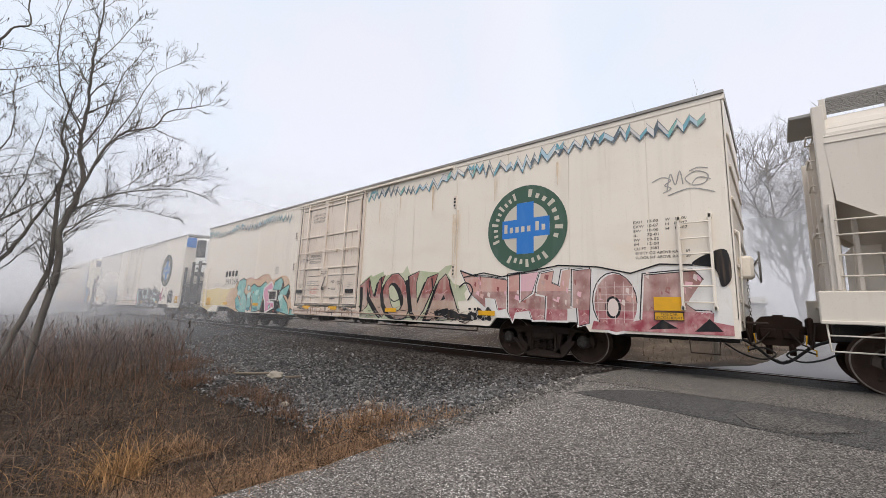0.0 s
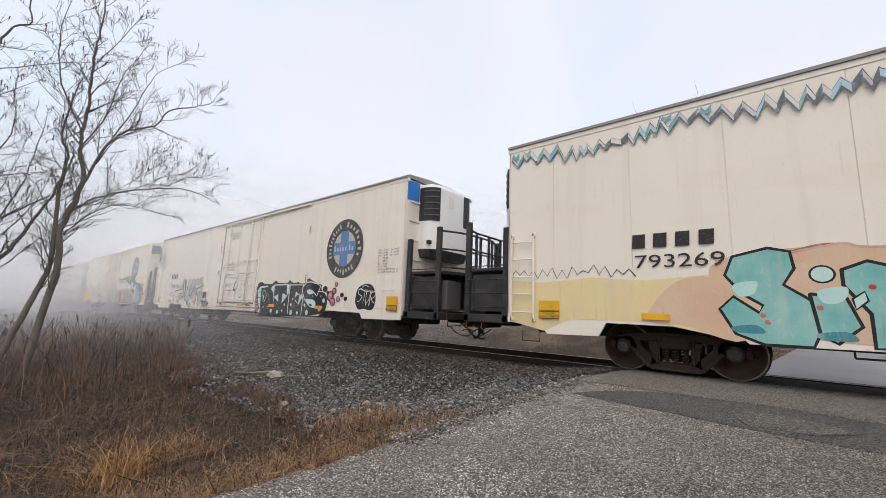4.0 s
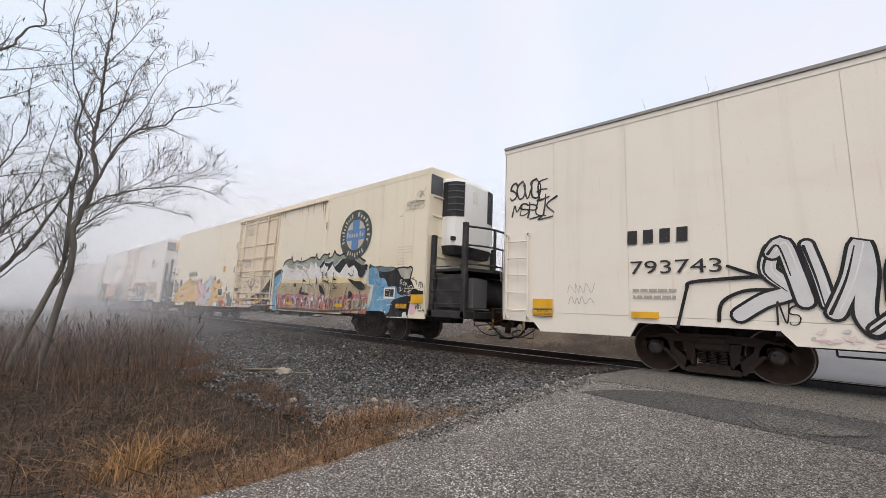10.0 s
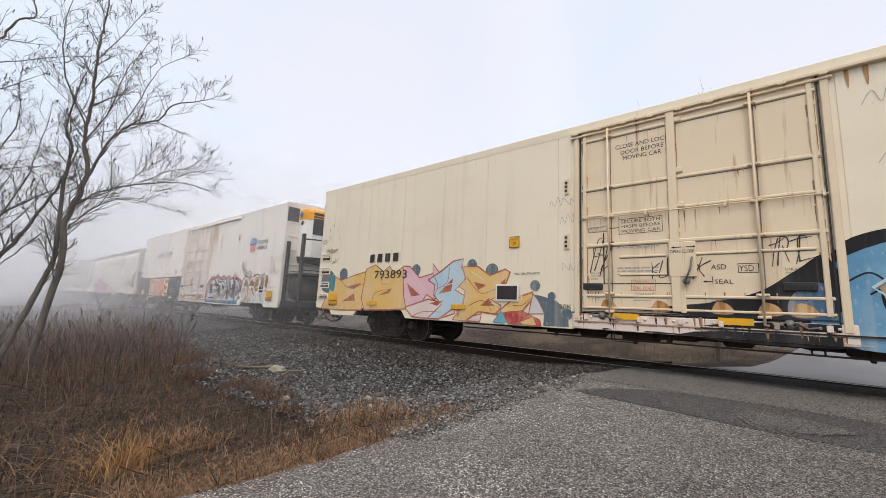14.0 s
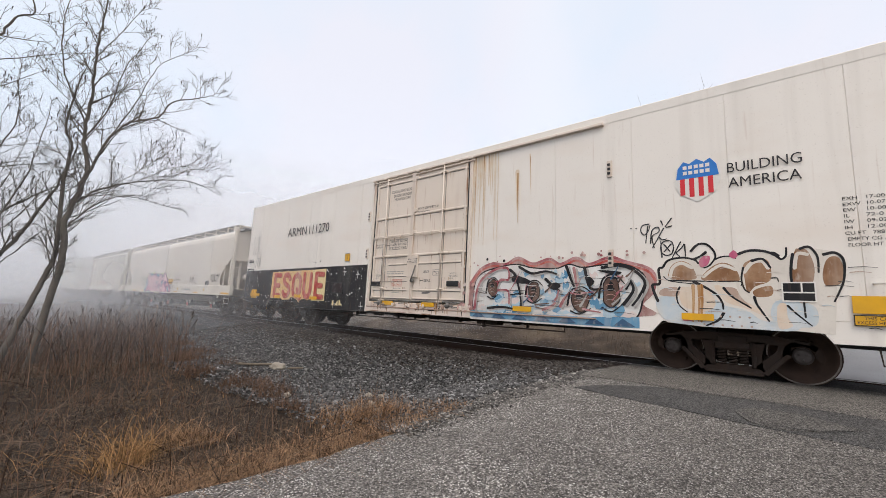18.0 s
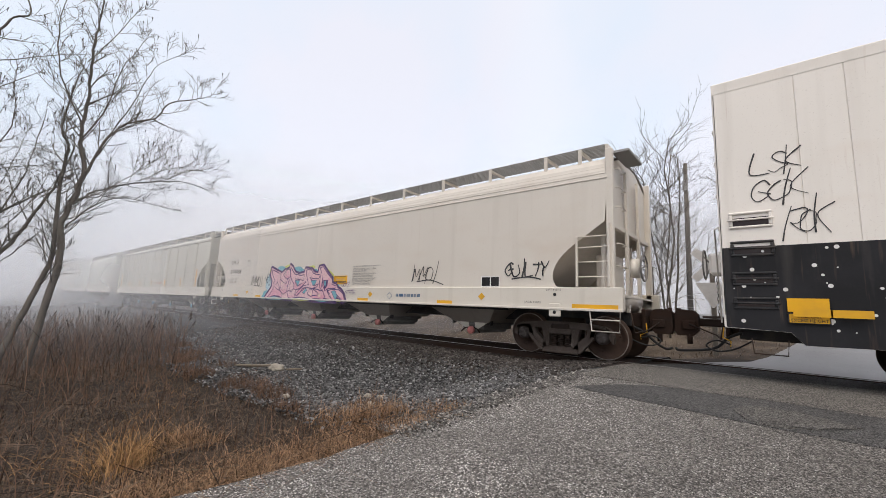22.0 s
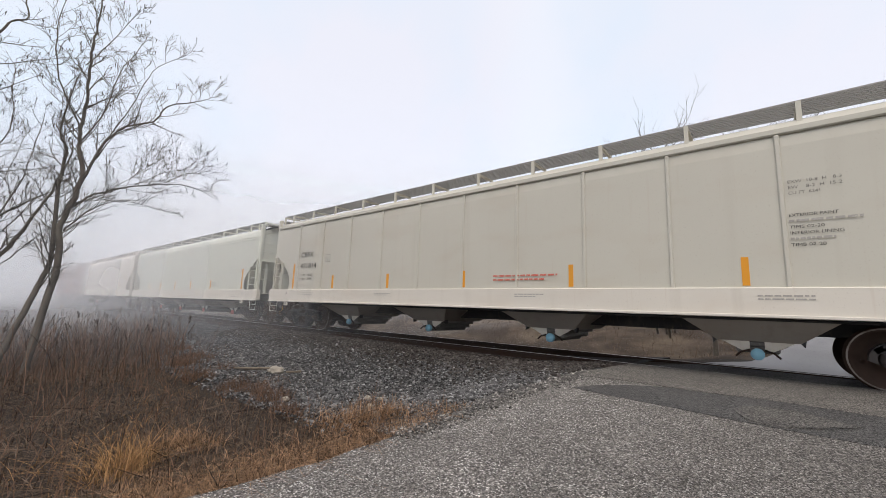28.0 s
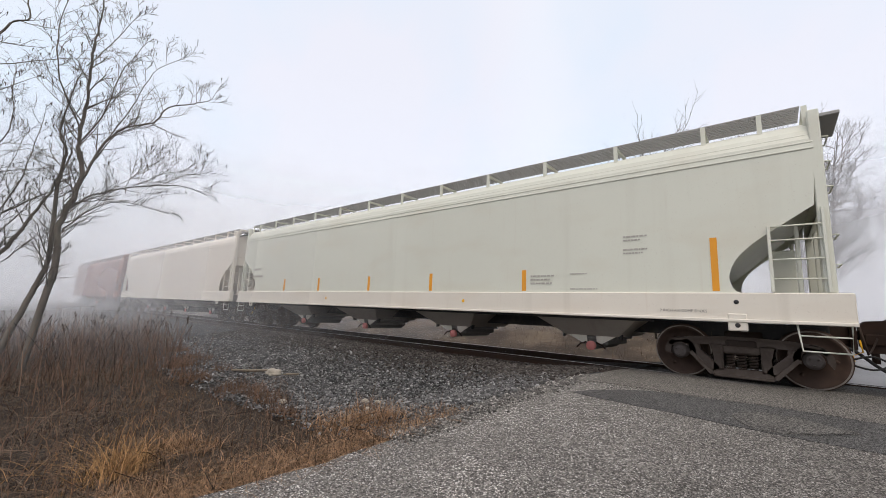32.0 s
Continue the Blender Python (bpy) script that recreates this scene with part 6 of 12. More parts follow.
class Art:
    """Paint on a car's near side: every stroke lies a hair above the one before."""

    def __init__(self, car, y=SIDE - 0.008, seed=1):
        self.car, self.y, self.g, self.mats, self.rg = car, y, Geo(), [], random.Random(seed)

    def col(self, name):
        m = S.get(name) or M[name]
        if m not in self.mats:
            self.mats.append(m)
        self.g.slot = self.mats.index(m)
        self.y -= 0.0001

    def blob(self, name, pts, smooth=True, steps=5):
        self.col(name)
        self.g.flat(smooth_path(pts, steps, True) if smooth else pts, self.y)

    def line(self, name, pts, w, smooth=True, taper=1.0):
        self.col(name)
        ribbon(self.g, smooth_path(pts, 6) if smooth and len(pts) > 2 else pts, w, self.y, taper)

    def dot(self, name, x, z, r, squash=1.0):
        self.col(name)
        self.g.flat([(x + r * squash * math.cos(q * math.pi / 8), z + r * math.sin(q * math.pi / 8)) for q in range(16)], self.y)

    def strokes(self, ch, x, z, w, h, slant=0.0, turn=0.0):
        out = []
        for s in GLYPH[ch].split("|"):
            curved = s.startswith("~")
            pts = [tuple(float(c) for c in p.split(",")) for p in s.lstrip("~").split()]
            pts = [(x + w * a / 4 + slant * h * b / 6 + turn * w * (b / 6 - 0.5), z + h * b / 6 + turn * h * (0.5 - a / 4)) for a, b in pts]
            if curved:
                out.append(smooth_path(pts, 5))
            else:
                out += [[p, q] for p, q in zip(pts, pts[1:])]
        return out

    def fat(self, word, x0, x1, z0, z1, stroke, fills, edge, rim=0.06, drop=None, shine=None, wild=0.08, overlap=1.0, bounce=0.05):
        """Thick outlined letters, each a little askew and overlapping the last."""
        n = len(word)
        pitch = (x1 - x0) / n
        for i, ch in enumerate(word):
            w = pitch * overlap - stroke
            x = x0 + i * pitch + stroke / 2
            dz = self.rg.uniform(-bounce, bounce)
            h = (z1 - z0) - stroke
            st = self.strokes(ch, x, z0 + stroke / 2 + dz, w, h, self.rg.uniform(-wild, wild), self.rg.uniform(-wild, wild))
            if drop:
                for s in st:
                    self.line(drop, [(a + 0.09, b - 0.07) for a, b in s], stroke + 2 * rim, False)
            for s in st:
                self.line(edge, s, stroke + 2 * rim, False)
            fill = fills[i % len(fills)]
            for s in st:
                self.line(fill, s, stroke, False)
            if shine:
                for s in st:
                    m = max(2, len(s) // 2)
                    a, b = Vector(s[0]), Vector(s[-1] if len(s) == 2 else s[m])
                    self.line(shine, [tuple(a.lerp(b, 0.15)), tuple(a.lerp(b, 0.6))], stroke * 0.22, False)

    def tag(self, word, x, z, w, h, pen, ink="ink", slant=0.15):
        """Quick handwriting: rounded, leaning strokes that run into one another."""
        n = len(word)
        base = 0.0
        for i, ch in enumerate(word):
            gx, gw = x + (i - 0.12) * w / n, w / n * self.rg.uniform(0.95, 1.2)
            gz, gh = z + base * h, h * self.rg.uniform(0.8, 1.25)
            base += self.rg.uniform(-0.10, 0.10)
            lean, turn = slant + self.rg.uniform(-0.1, 0.2), self.rg.uniform(-0.18, 0.18)
            for st in GLYPH[ch].split("|"):
                pts = [tuple(float(c) for c in p.split(",")) for p in st.lstrip("~").split()]
                pts = [(p + self.rg.uniform(-0.4, 0.4), q + self.rg.uniform(-0.4, 0.4)) for p, q in pts]
                if len(pts) == 2:
                    (a, b), (c, d) = pts
                    pts = [(a - 0.15 * (c - a), b - 0.15 * (d - b)), ((a + c) / 2 + self.rg.uniform(-0.5, 0.5), (b + d) / 2 + self.rg.uniform(-0.4, 0.4)), (c + 0.18 * (c - a), d + 0.18 * (d - b))]
                pts = [(gx + gw * a / 4 + lean * gh * b / 6 + turn * gw * (b / 6 - 0.5), gz + gh * b / 6 + turn * gh * (0.5 - a / 4)) for a, b in pts]
                self.line(ink, pts, pen * self.rg.uniform(0.8, 1.2), True, 0.55)

    def scrawl(self, x, z, w, h, turns, pen, ink="ink"):
        pts = [(x + w * k / turns + self.rg.uniform(-0.08, 0.08) * w, z + (h if k % 2 else 0) * self.rg.uniform(0.6, 1.0)) for k in range(turns + 1)]
        self.line(ink, pts, pen)

    def piece(self, fill, edge, pts, out=0.07, rim=0.035):
        """A flat shape with a heavy outline round it and a thin one on its border."""
        loop = list(pts) + [pts[0]]
        self.line(edge, loop, 2 * out, False)
        self.blob(fill, pts, False)
        self.line(edge, loop, rim, False)

    def done(self, label=""):
        return part("graffiti", self.g, self.mats, self.car, label)


def below(pts, z):
    """The part of a flat outline that lies under the height z."""
    out = []
    for (a, b), (c, d) in zip(pts, pts[1:] + pts[:1]):
        if b <= z:
            out.append((a, b))
        if (b <= z) != (d <= z):
            out.append((a + (c - a) * (z - b) / (d - b), z))
    return out


def inside(x, z, pts):
    hit = False
    for (a, b), (c, d) in zip(pts, pts[1:] + pts[:1]):
        if (b > z) != (d > z) and x < a + (c - a) * (z - b) / (d - b):
            hit = not hit
    return hit


def side_words(car, s, x, z, h, w, ink="ink"):
    write(car, s, x, z, h, ink, SIDE - 0.024, w, 0.008)


def block_name(car, x, z, w, h):
    """The railway's mark, as four plain blocks."""
    for i in range(4):
        g = Geo()
        a = x + i * w / 4
        g.flat([(a, z), (a + w * 0.155, z), (a + w * 0.165, z + h), (a + w * 0.01, z + h)], SIDE - 0.024)
        part("mark_block", g, "ink", car)


def door_label(car, x, z, w, h, lines, y, ink="faded"):
    """A framed notice with its lines of print."""
    g = Geo()
    for p, q, r, t in ((0, 0, w, 0.010), (0, h - 0.010, w, h), (0, 0, 0.010, h), (w - 0.010, 0, w, h)):
        g.flat([(x + p, z + q), (x + r, z + q), (x + r, z + t), (x + p, z + t)], y)
    part("label_frame", g, ink, car)
    n = len(lines)
    for i, s in enumerate(lines):
        lh = h * 0.62 / n
        write(car, s, x + w * 0.06, z + h - (i + 0.86) * h / n * 0.94 - h * 0.02, lh, ink, y, w * (0.88 if len(s) > 8 else 0.7), 0.004)


def door_words(car, door, certified=False):
    a, b = door
    y = SIDE - 0.024
    at = lambda f: a + (b - a) * f
    first = "DOORS BEFORE" if certified else "DOOR BEFORE"
    for s, z, w in (("CLOSE AND LOCK", 4.30, 0.95), (first, 4.17, 0.76), ("MOVING CAR", 4.05, 0.68)):
        write(car, s, at(0.205) + (0.95 - w) / 2, z, 0.085, "ink", y, w, 0.006)
    door_label(car, at(0.215), 2.56, 0.76, 0.30, ("SECURE BOTH", "HASPS BEFORE", "MOVING CAR"), y, "ink")
    door_label(car, at(0.062), 2.64, 0.38, 0.11, ("SECURITY", "DEVICE ONLY"), y)
    write(car, "OPEN CLOSE", at(0.44), 2.14, 0.055, "ink", SIDE - 0.080, 0.37, 0.006)
    for k in (0, 1):
        g = Geo()
        x = at(0.45) + 0.19 * k
        d = -1 if k == 0 else 1
        cx = x + 0.08
        g.flat([(cx - 0.06, 2.235), (cx + 0.06, 2.235), (cx + 0.06, 2.247), (cx - 0.06, 2.247)], SIDE - 0.080)
        g.flat([(cx + d * 0.09, 2.241), (cx + d * 0.05, 2.262), (cx + d * 0.05, 2.220)], SIDE - 0.080)
        part("arrow", g, "ink", car)
    write(car, "SEAL", at(0.604), 1.60, 0.075, "ink", y, 0.25, 0.006)
    g = Geo()
    g.flat([(at(0.572), 1.632), (at(0.597), 1.632), (at(0.597), 1.646), (at(0.572), 1.646)], y)
    g.flat([(at(0.562), 1.639), (at(0.575), 1.662), (at(0.575), 1.616)], y)
    part("arrow", g, "ink", car)
    write(car, "ASD", at(0.594), 1.84, 0.085, "ink", y, 0.21, 0.008)
    door_label(car, at(0.688), 1.775, 0.27, 0.155, ("YSD",), y, "ink")
    for i, s in enumerate(("UNLATCH", "TO CLOSE", "DOOR")):
        write(car, s, at(0.838), 1.80 - 0.065 * i, 0.042, "faded", y, 0.042 * 0.85 * len(s), 0.003)
    for i, s in enumerate(("UNLATCH", "TO OPEN", "DOOR")):
        write(car, s, at(0.075), 1.80 - 0.055 * i, 0.036, "faded", y, 0.036 * 0.85 * len(s), 0.003)
    bars(car, at(0.205), 2.31, 0.78, 0.05, 1, "faded", SIDE - 0.040, 3)
    bars(car, at(0.205), 1.92, 0.74, 0.18, 3, "faded", y, 5)
    door_label(car, at(0.267), 1.48, 0.42, 0.20, ("COMPLETE CAR", "SEAL ONLY"), y, "redtext")
    write(car, "WARNING", at(0.285), 1.385, 0.05, "faded", y, 0.34, 0.004)
    bars(car, at(0.275), 1.365, 0.40, 0.10, 2, "faded", y, 8)
    # black line that leads from the notice to the latch
    g = Geo()
    for x0_, x1_, z0_, z1_ in ((at(0.137), at(0.143), 1.60, 2.62), (at(0.137), at(0.45), 1.60, 1.618), (at(0.16), at(0.215), 2.69, 2.705)):
        g.flat([(x0_, z0_), (x1_, z0_), (x1_, z1_), (x0_, z1_)], y)
    part("guide_line", g, "ink", car)
    if certified:
        for s, z, w in (("DOOR CERTIFIED 5-14", 3.66, 0.78), ("DEXTO-UPRR", 3.55, 0.46)):
            write(car, s, at(0.51), z, 0.065, "ink", y, w, 0.006)
    g = Geo()
    g.flat([(at(0.585), 1.30), (at(0.61), 1.335), (at(0.66), 1.34), (at(0.675), 1.31), (at(0.64), 1.28), (at(0.60), 1.28)], y)
    part("grease_smear", g, "faded", car)


def plate_box(car, x, z, s, colour="ink", back=None, y=SIDE - 0.024):
    if back:
        g = Geo()
        g.flat([(x, z), (x + s, z), (x + s, z + s), (x, z + s)], y)
        part("plate_label", g, back, car)
    g = Geo()
    for p, q, r, t in ((0, 0, s, 0.012), (0, s - 0.012, s, s), (0, 0, 0.012, s), (s - 0.012, 0, s, s)):
        g.flat([(x + p, z + q), (x + r, z + q), (x + r, z + t), (x + p, z + t)], y - 0.002)
    part("plate_frame", g, colour, car)
    write(car, "PLATE", x + s * 0.16, z + s * 0.66, s * 0.17, colour, y - 0.002, s * 0.68)
    write(car, "F" if s > 0.25 else "C", x + s * 0.38, z + s * 0.18, s * 0.34, colour, y - 0.002, s * 0.22)


# ---- the train, front to rear ----
car0 = hopper(0.49 + 19.6, 19.6, "hop_a", "light grey covered hopper car with a meshed roof walkway", dark="hop_dark")

D1 = (-13.40, -9.62)
car1 = reefer(-0.45, 22.48, "white", "door_a", "white refrigerator car with a green round badge and maroon graffiti", tf=3.61, tr=3.21, lab=-1.22, rear_unit=True, door=D1, rail_end=-5.94,
              seams=(-1.24, -2.77, -4.26, -5.80, -7.35, -8.15, -14.53, -15.25, -16.74, -18.28, -19.81, -21.37))
badge(car1, -3.80, 2.94, 1.0, SIDE - 0.012)
door_words(car1, D1)
block_name(car1, -19.80, 2.30, 1.42, 0.26)
side_words(car1, "793269", -19.78, 1.93, 0.24, 1.38)
plate_box(car1, -15.02, 2.28, 0.26)
a = Art(car1, seed=3)
zig = random.Random(8)
for x0, x1 in ((-9.5, -0.15), (-22.4, -13.9)):
    x, z = x0, 4.62
    while x < x1 - 0.2:
        w = zig.uniform(0.16, 0.34)
        b = 4.60 + 0.08 * math.sin(x * 1.9)
        tip = b - zig.uniform(0.14, 0.28)
        nxt = b + zig.uniform(-0.06, 0.05)
        th = zig.uniform(0.09, 0.17)
        m = x + w * zig.uniform(0.4, 0.6)
        for p, q, r, t, c in ((x, z, m, tip, ("sky", "white", "silver", "white")), (m, tip, x + w, nxt, ("aqua", "slate", "sky", "teal"))):
            a.blob(zig.choice(c), [(p, q), (r, t), (r, min(t + th, 4.79)), (p, min(q + th, 4.79))], False)
            u = zig.uniform(0.3, 0.7)
            a.blob(zig.choice(("slate", "aqua", "white", "sky")), [(p + (r - p) * u, q + (t - q) * u), (r, t), (r, min(t + th * 0.6, 4.78))], False)
        if zig.random() < 0.10:
            a.blob("aqua", [(x, nxt), (x + 0.04, min(nxt + 0.25, 4.79)), (x + 0.10, nxt + 0.06), (x + 0.20, min(nxt + 0.19, 4.79)), (x + 0.18, nxt)], False)
        a.line("slate", [(x, z), (m, tip), (x + w, nxt)], 0.028, False)
        a.line("slate" if zig.random() < 0.5 else "grey_ink", [(x, min(z + th, 4.79)), (m, min(tip + th, 4.79)), (x + w, min(nxt + th, 4.79))], 0.014, False)
        x, z = x + w, nxt
for x, z, l in ((-6.62, 4.42, 0.80), (-5.86, 3.5, 1.6), (-5.72, 3.6, 2.0), (-5.80, 3.4, 0.9), (-7.9, 4.3, 0.5), (-8.8, 4.3, 0.7), (-3.0, 4.3, 0.5), (-4.6, 4.3, 0.6)):
    a.line("pale_rust", [(x, z), (x, z - l * 0.5), (x, z - l)], 0.06, False, 0.3)
a.line("ruststreak", [(-6.62, 4.40), (-6.61, 4.1), (-6.60, 3.75)], 0.035, False, 0.3)
a.done("teal spiky graffiti border along the eave")
a = Art(car1, seed=5)
a.blob("sage", [(-9.67, 1.50), (-9.46, 1.86), (-9.07, 2.05), (-8.99, 1.98), (-8.52, 2.13), (-8.45, 1.98), (-8.17, 2.03), (-7.69, 2.05), (-7.52, 2.25), (-7.40, 2.01), (-7.00, 2.09), (-6.80, 2.06), (-6.35, 2.02), (-6.11, 2.17), (-5.88, 2.2), (-6.02, 1.95), (-5.85, 1.72), (-5.62, 1.66), (-5.30, 1.68), (-5.48, 1.46), (-5.42, 1.30), (-5.68, 1.26), (-5.62, 1.05), (-5.6, 0.80), (-6.68, 0.74), (-8.26, 0.72), (-9.65, 0.74)], False)
NOVA = ([(-9.59, 1.67), (-9.14, 1.95), (-9.10, 1.81), (-9.14, 1.37), (-9.21, 1.08), (-9.44, 0.92), (-9.40, 1.32), (-9.44, 1.67)],
        [(-9.09, 1.37), (-9.09, 1.76), (-8.90, 1.37), (-8.81, 1.37), (-8.66, 1.88), (-8.44, 2.01), (-8.59, 1.71), (-8.56, 1.37), (-8.49, 1.08), (-8.35, 0.92), (-8.49, 0.79), (-8.73, 0.99)],
        [(-8.38, 1.79), (-8.12, 2.01), (-7.86, 2.02), (-7.65, 1.85), (-7.51, 1.61), (-7.39, 1.29), (-7.37, 1.07), (-7.50, 0.82), (-7.70, 0.75), (-7.96, 0.76), (-8.22, 0.92), (-8.42, 1.20), (-8.49, 1.54)],
        [(-7.44, 1.92), (-7.04, 2.06), (-7.16, 1.75), (-7.08, 1.15), (-6.71, 1.87), (-6.36, 1.98), (-6.51, 1.63), (-6.85, 1.01), (-7.07, 0.77), (-7.24, 0.96), (-7.33, 1.37)],
        [(-6.30, 1.78), (-6.09, 1.95), (-6.00, 1.79), (-5.86, 1.44), (-5.74, 1.14), (-5.60, 0.88), (-5.91, 0.94), (-6.00, 1.09), (-6.26, 1.04), (-6.47, 0.79), (-6.74, 0.78), (-6.59, 1.12), (-6.41, 1.55)])
for k, pts in enumerate(NOVA):
    a.blob("black", [(p - 0.13, max(q - 0.10, 0.73)) for p, q in pts], False)
    a.line("black", pts + [pts[0]], 0.075, False)
    a.blob("maroon", pts, False)
    low = below(pts, 1.34 if k < 4 else 1.28)
    a.blob("dull_rose", below(pts, 1.46), False)
    a.blob("sand_rose", low, False)
    a.line("rose", pts[:5], 0.012, False)
a.blob("black", [(-8.24, 1.66), (-8.06, 1.78), (-7.82, 1.66), (-7.63, 1.37), (-7.64, 1.12), (-7.83, 0.97), (-8.06, 1.07), (-8.19, 1.33)])
a.blob("sage", [(-8.22, 1.62), (-8.10, 1.70), (-7.92, 1.55), (-7.78, 1.30), (-7.72, 1.10), (-7.83, 1.00), (-8.04, 1.09), (-8.17, 1.33)])
a.line("black", [(-8.17, 1.32), (-7.98, 1.24), (-7.74, 1.32)], 0.03)
a.blob("black", [(-6.24, 1.27), (-6.14, 1.43), (-6.08, 1.32)], False)
a.blob("black", [(-6.45, 1.0), (-6.1, 1.02), (-5.85, 1.05), (-5.65, 0.98), (-5.2, 0.92), (-5.2, 0.80), (-6.4, 0.80)], False)
for k in range(40):
    x, z, l = -9.3 + 3.6 * a.rg.random(), 1.35 + 0.55 * a.rg.random(), a.rg.uniform(0.04, 0.14)
    if any(inside(x, z, pts) and inside(x + l, z + l * 0.4, pts) for pts in NOVA):
        a.line(a.rg.choice(("rose", "dull_rose", "lpink")), [(x, z), (x + l * 0.4, z + l * 0.3), (x + l, z + l * 0.4)], a.rg.uniform(0.008, 0.02), True, 0.3)
for k in range(60):
    x, z = -5.32 + 0.62 * a.rg.random(), 0.84 + 0.26 * a.rg.random() ** 1.3
    a.dot("black" if k % 5 else "grey_ink", x, z, a.rg.uniform(0.012, 0.055), a.rg.uniform(0.8, 1.5))
for k in range(90):
    x = -9.6 + 4.3 * a.rg.random()
    z, l = 0.76 + 0.32 * a.rg.random() ** 2, a.rg.uniform(0.05, 0.32)
    a.line(a.rg.choice(("black", "black", "dark_brown", "grey_ink", "dull_rose")), [(x, z), (x + l * 0.5, z + a.rg.uniform(-0.03, 0.05)), (x + l, z + a.rg.uniform(-0.03, 0.06))], a.rg.uniform(0.008, 0.030), True, 0.35)
for x, z, l in ((-8.58, 1.95, 0.5), (-7.42, 1.9, 0.6), (-6.55, 1.85, 0.5), (-9.12, 1.85, 0.5), (-5.95, 1.8, 0.4)):
    a.line("black", [(x, z), (x + 0.04, z - l * 0.5), (x + 0.12, z - l)], 0.05, True, 0.3)
a.line("black", [(-5.62, 1.62), (-5.45, 1.72), (-5.28, 1.66), (-5.22, 1.5), (-5.35, 1.3)], 0.035)
a.done("maroon block-letter graffiti on sage green")
a = Art(car1, seed=7)
a.blob("white", [(-5.5, 1.85), (-4.9, 1.93), (-4.4, 1.82), (-3.0, 2.02), (-2.2, 1.95), (-1.6, 1.8), (-1.1, 1.95), (-0.4, 1.9), (-0.08, 1.5), (-0.08, 0.80), (-2.2, 0.86), (-4.9, 0.92), (-5.1, 1.4)], False)
ring = [(-1.89 + 0.39 * math.cos(q * 0.314), 1.27 + 0.55 * math.sin(q * 0.314)) for q in range(20)]
for pts, c in (([(-5.59, 2.01), (-5.17, 1.87), (-4.73, 1.84), (-4.26, 1.76), (-4.28, 1.11), (-4.48, 1.06), (-4.56, 1.33), (-4.86, 1.35), (-4.84, 1.12), (-5.27, 1.45)], "rose"),
               ([(-4.21, 1.87), (-3.9, 1.9), (-3.45, 1.93), (-3.52, 1.62), (-3.35, 1.46), (-3.32, 1.2), (-3.26, 0.9), (-3.61, 0.88), (-3.68, 1.08), (-4.04, 1.03), (-4.11, 0.83), (-4.21, 1.02)], "rose"),
               ([(-3.9, 1.89), (-3.47, 1.92), (-3.63, 1.46), (-3.9, 1.27)], "lpink"),
               ([(-3.41, 1.88), (-3.12, 1.93), (-3.17, 1.67), (-2.99, 1.6), (-2.93, 1.92), (-2.75, 1.95), (-2.81, 1.5), (-2.6, 1.5), (-2.62, 1.15), (-2.83, 1.14), (-2.84, 0.9), (-3.3, 0.88), (-3.27, 1.39), (-3.51, 1.44), (-3.5, 1.61)], "rose"),
               ([(-2.7, 1.91), (-2.33, 1.94), (-2.39, 0.86), (-2.59, 0.8), (-2.61, 1.15), (-2.72, 1.16)], "dull_rose"),
               ([(-1.36, 1.78), (-0.92, 1.81), (-0.57, 1.83), (-0.45, 1.68), (-0.61, 1.43), (-0.72, 1.25), (-0.57, 1.13), (-0.33, 1.12), (-0.35, 0.9), (-0.66, 0.85), (-1.39, 0.79), (-1.43, 0.96)], "dull_rose"),
               (ring, "dull_rose")):
    a.line("white", pts + [pts[0]], 0.10, False)
    a.line("black", [(p - 0.035, q + 0.03) for p, q in pts + [pts[0]]], 0.022, False)
    a.blob(c, pts, False)
    a.blob("dull_rose", below(pts, 1.50), False)
    a.blob("wine", below(pts, 1.12), False)
    lo, hi = min(p for p, q in pts), max(p for p, q in pts)
    for k in range(int(34 * (hi - lo))):
        x, z, l = a.rg.uniform(lo, hi), a.rg.uniform(0.80, 1.85), a.rg.uniform(0.03, 0.16)
        if inside(x, z, pts) and inside(x + l, z, pts):
            if z > 1.2:
                a.blob(a.rg.choice(("haze", "lpink", "rose", "dull_rose", "maroon")), [(x, z), (x + l * 0.2, z + 0.08), (x + l, z + 0.06), (x + l * 0.8, z - 0.05)], False)
            else:
                a.line(a.rg.choice(("rose", "haze", "maroon", "lpink")), [(x, z), (x + l * 0.5, z + 0.05), (x + l, z + 0.01)], 0.012, False)
    a.line("black", pts[:4], 0.016, False)
hole = [(-1.93 + 0.11 * math.cos(q * 0.314), 1.18 + 0.18 * math.sin(q * 0.314)) for q in range(20)]
a.piece("haze", "black", hole, 0.035, 0.02)
for k in range(5):
    x = -1.89 - 0.32 + 0.16 * k
    a.line("haze", [(x, 1.27 - 0.40), (x, 1.27 + 0.40)], 0.008, False)
    a.line("haze", [(-1.89 - 0.40, 1.27 - 0.30 + 0.15 * k), (-1.89 + 0.40, 1.27 - 0.30 + 0.15 * k)], 0.008, False)
a.blob("wine", [(-2.35, 0.75), (-2.30, 0.92), (-1.9, 0.84), (-1.4, 0.98), (-0.9, 0.86), (-0.5, 1.0), (-0.08, 0.92), (-0.08, 0.76)], False)
a.blob("black", [(-1.32, 0.80), (-1.10, 0.98), (-0.86, 0.84)], False)
a.blob("black", [(-0.62, 0.80), (-0.40, 1.02), (-0.22, 0.82)], False)
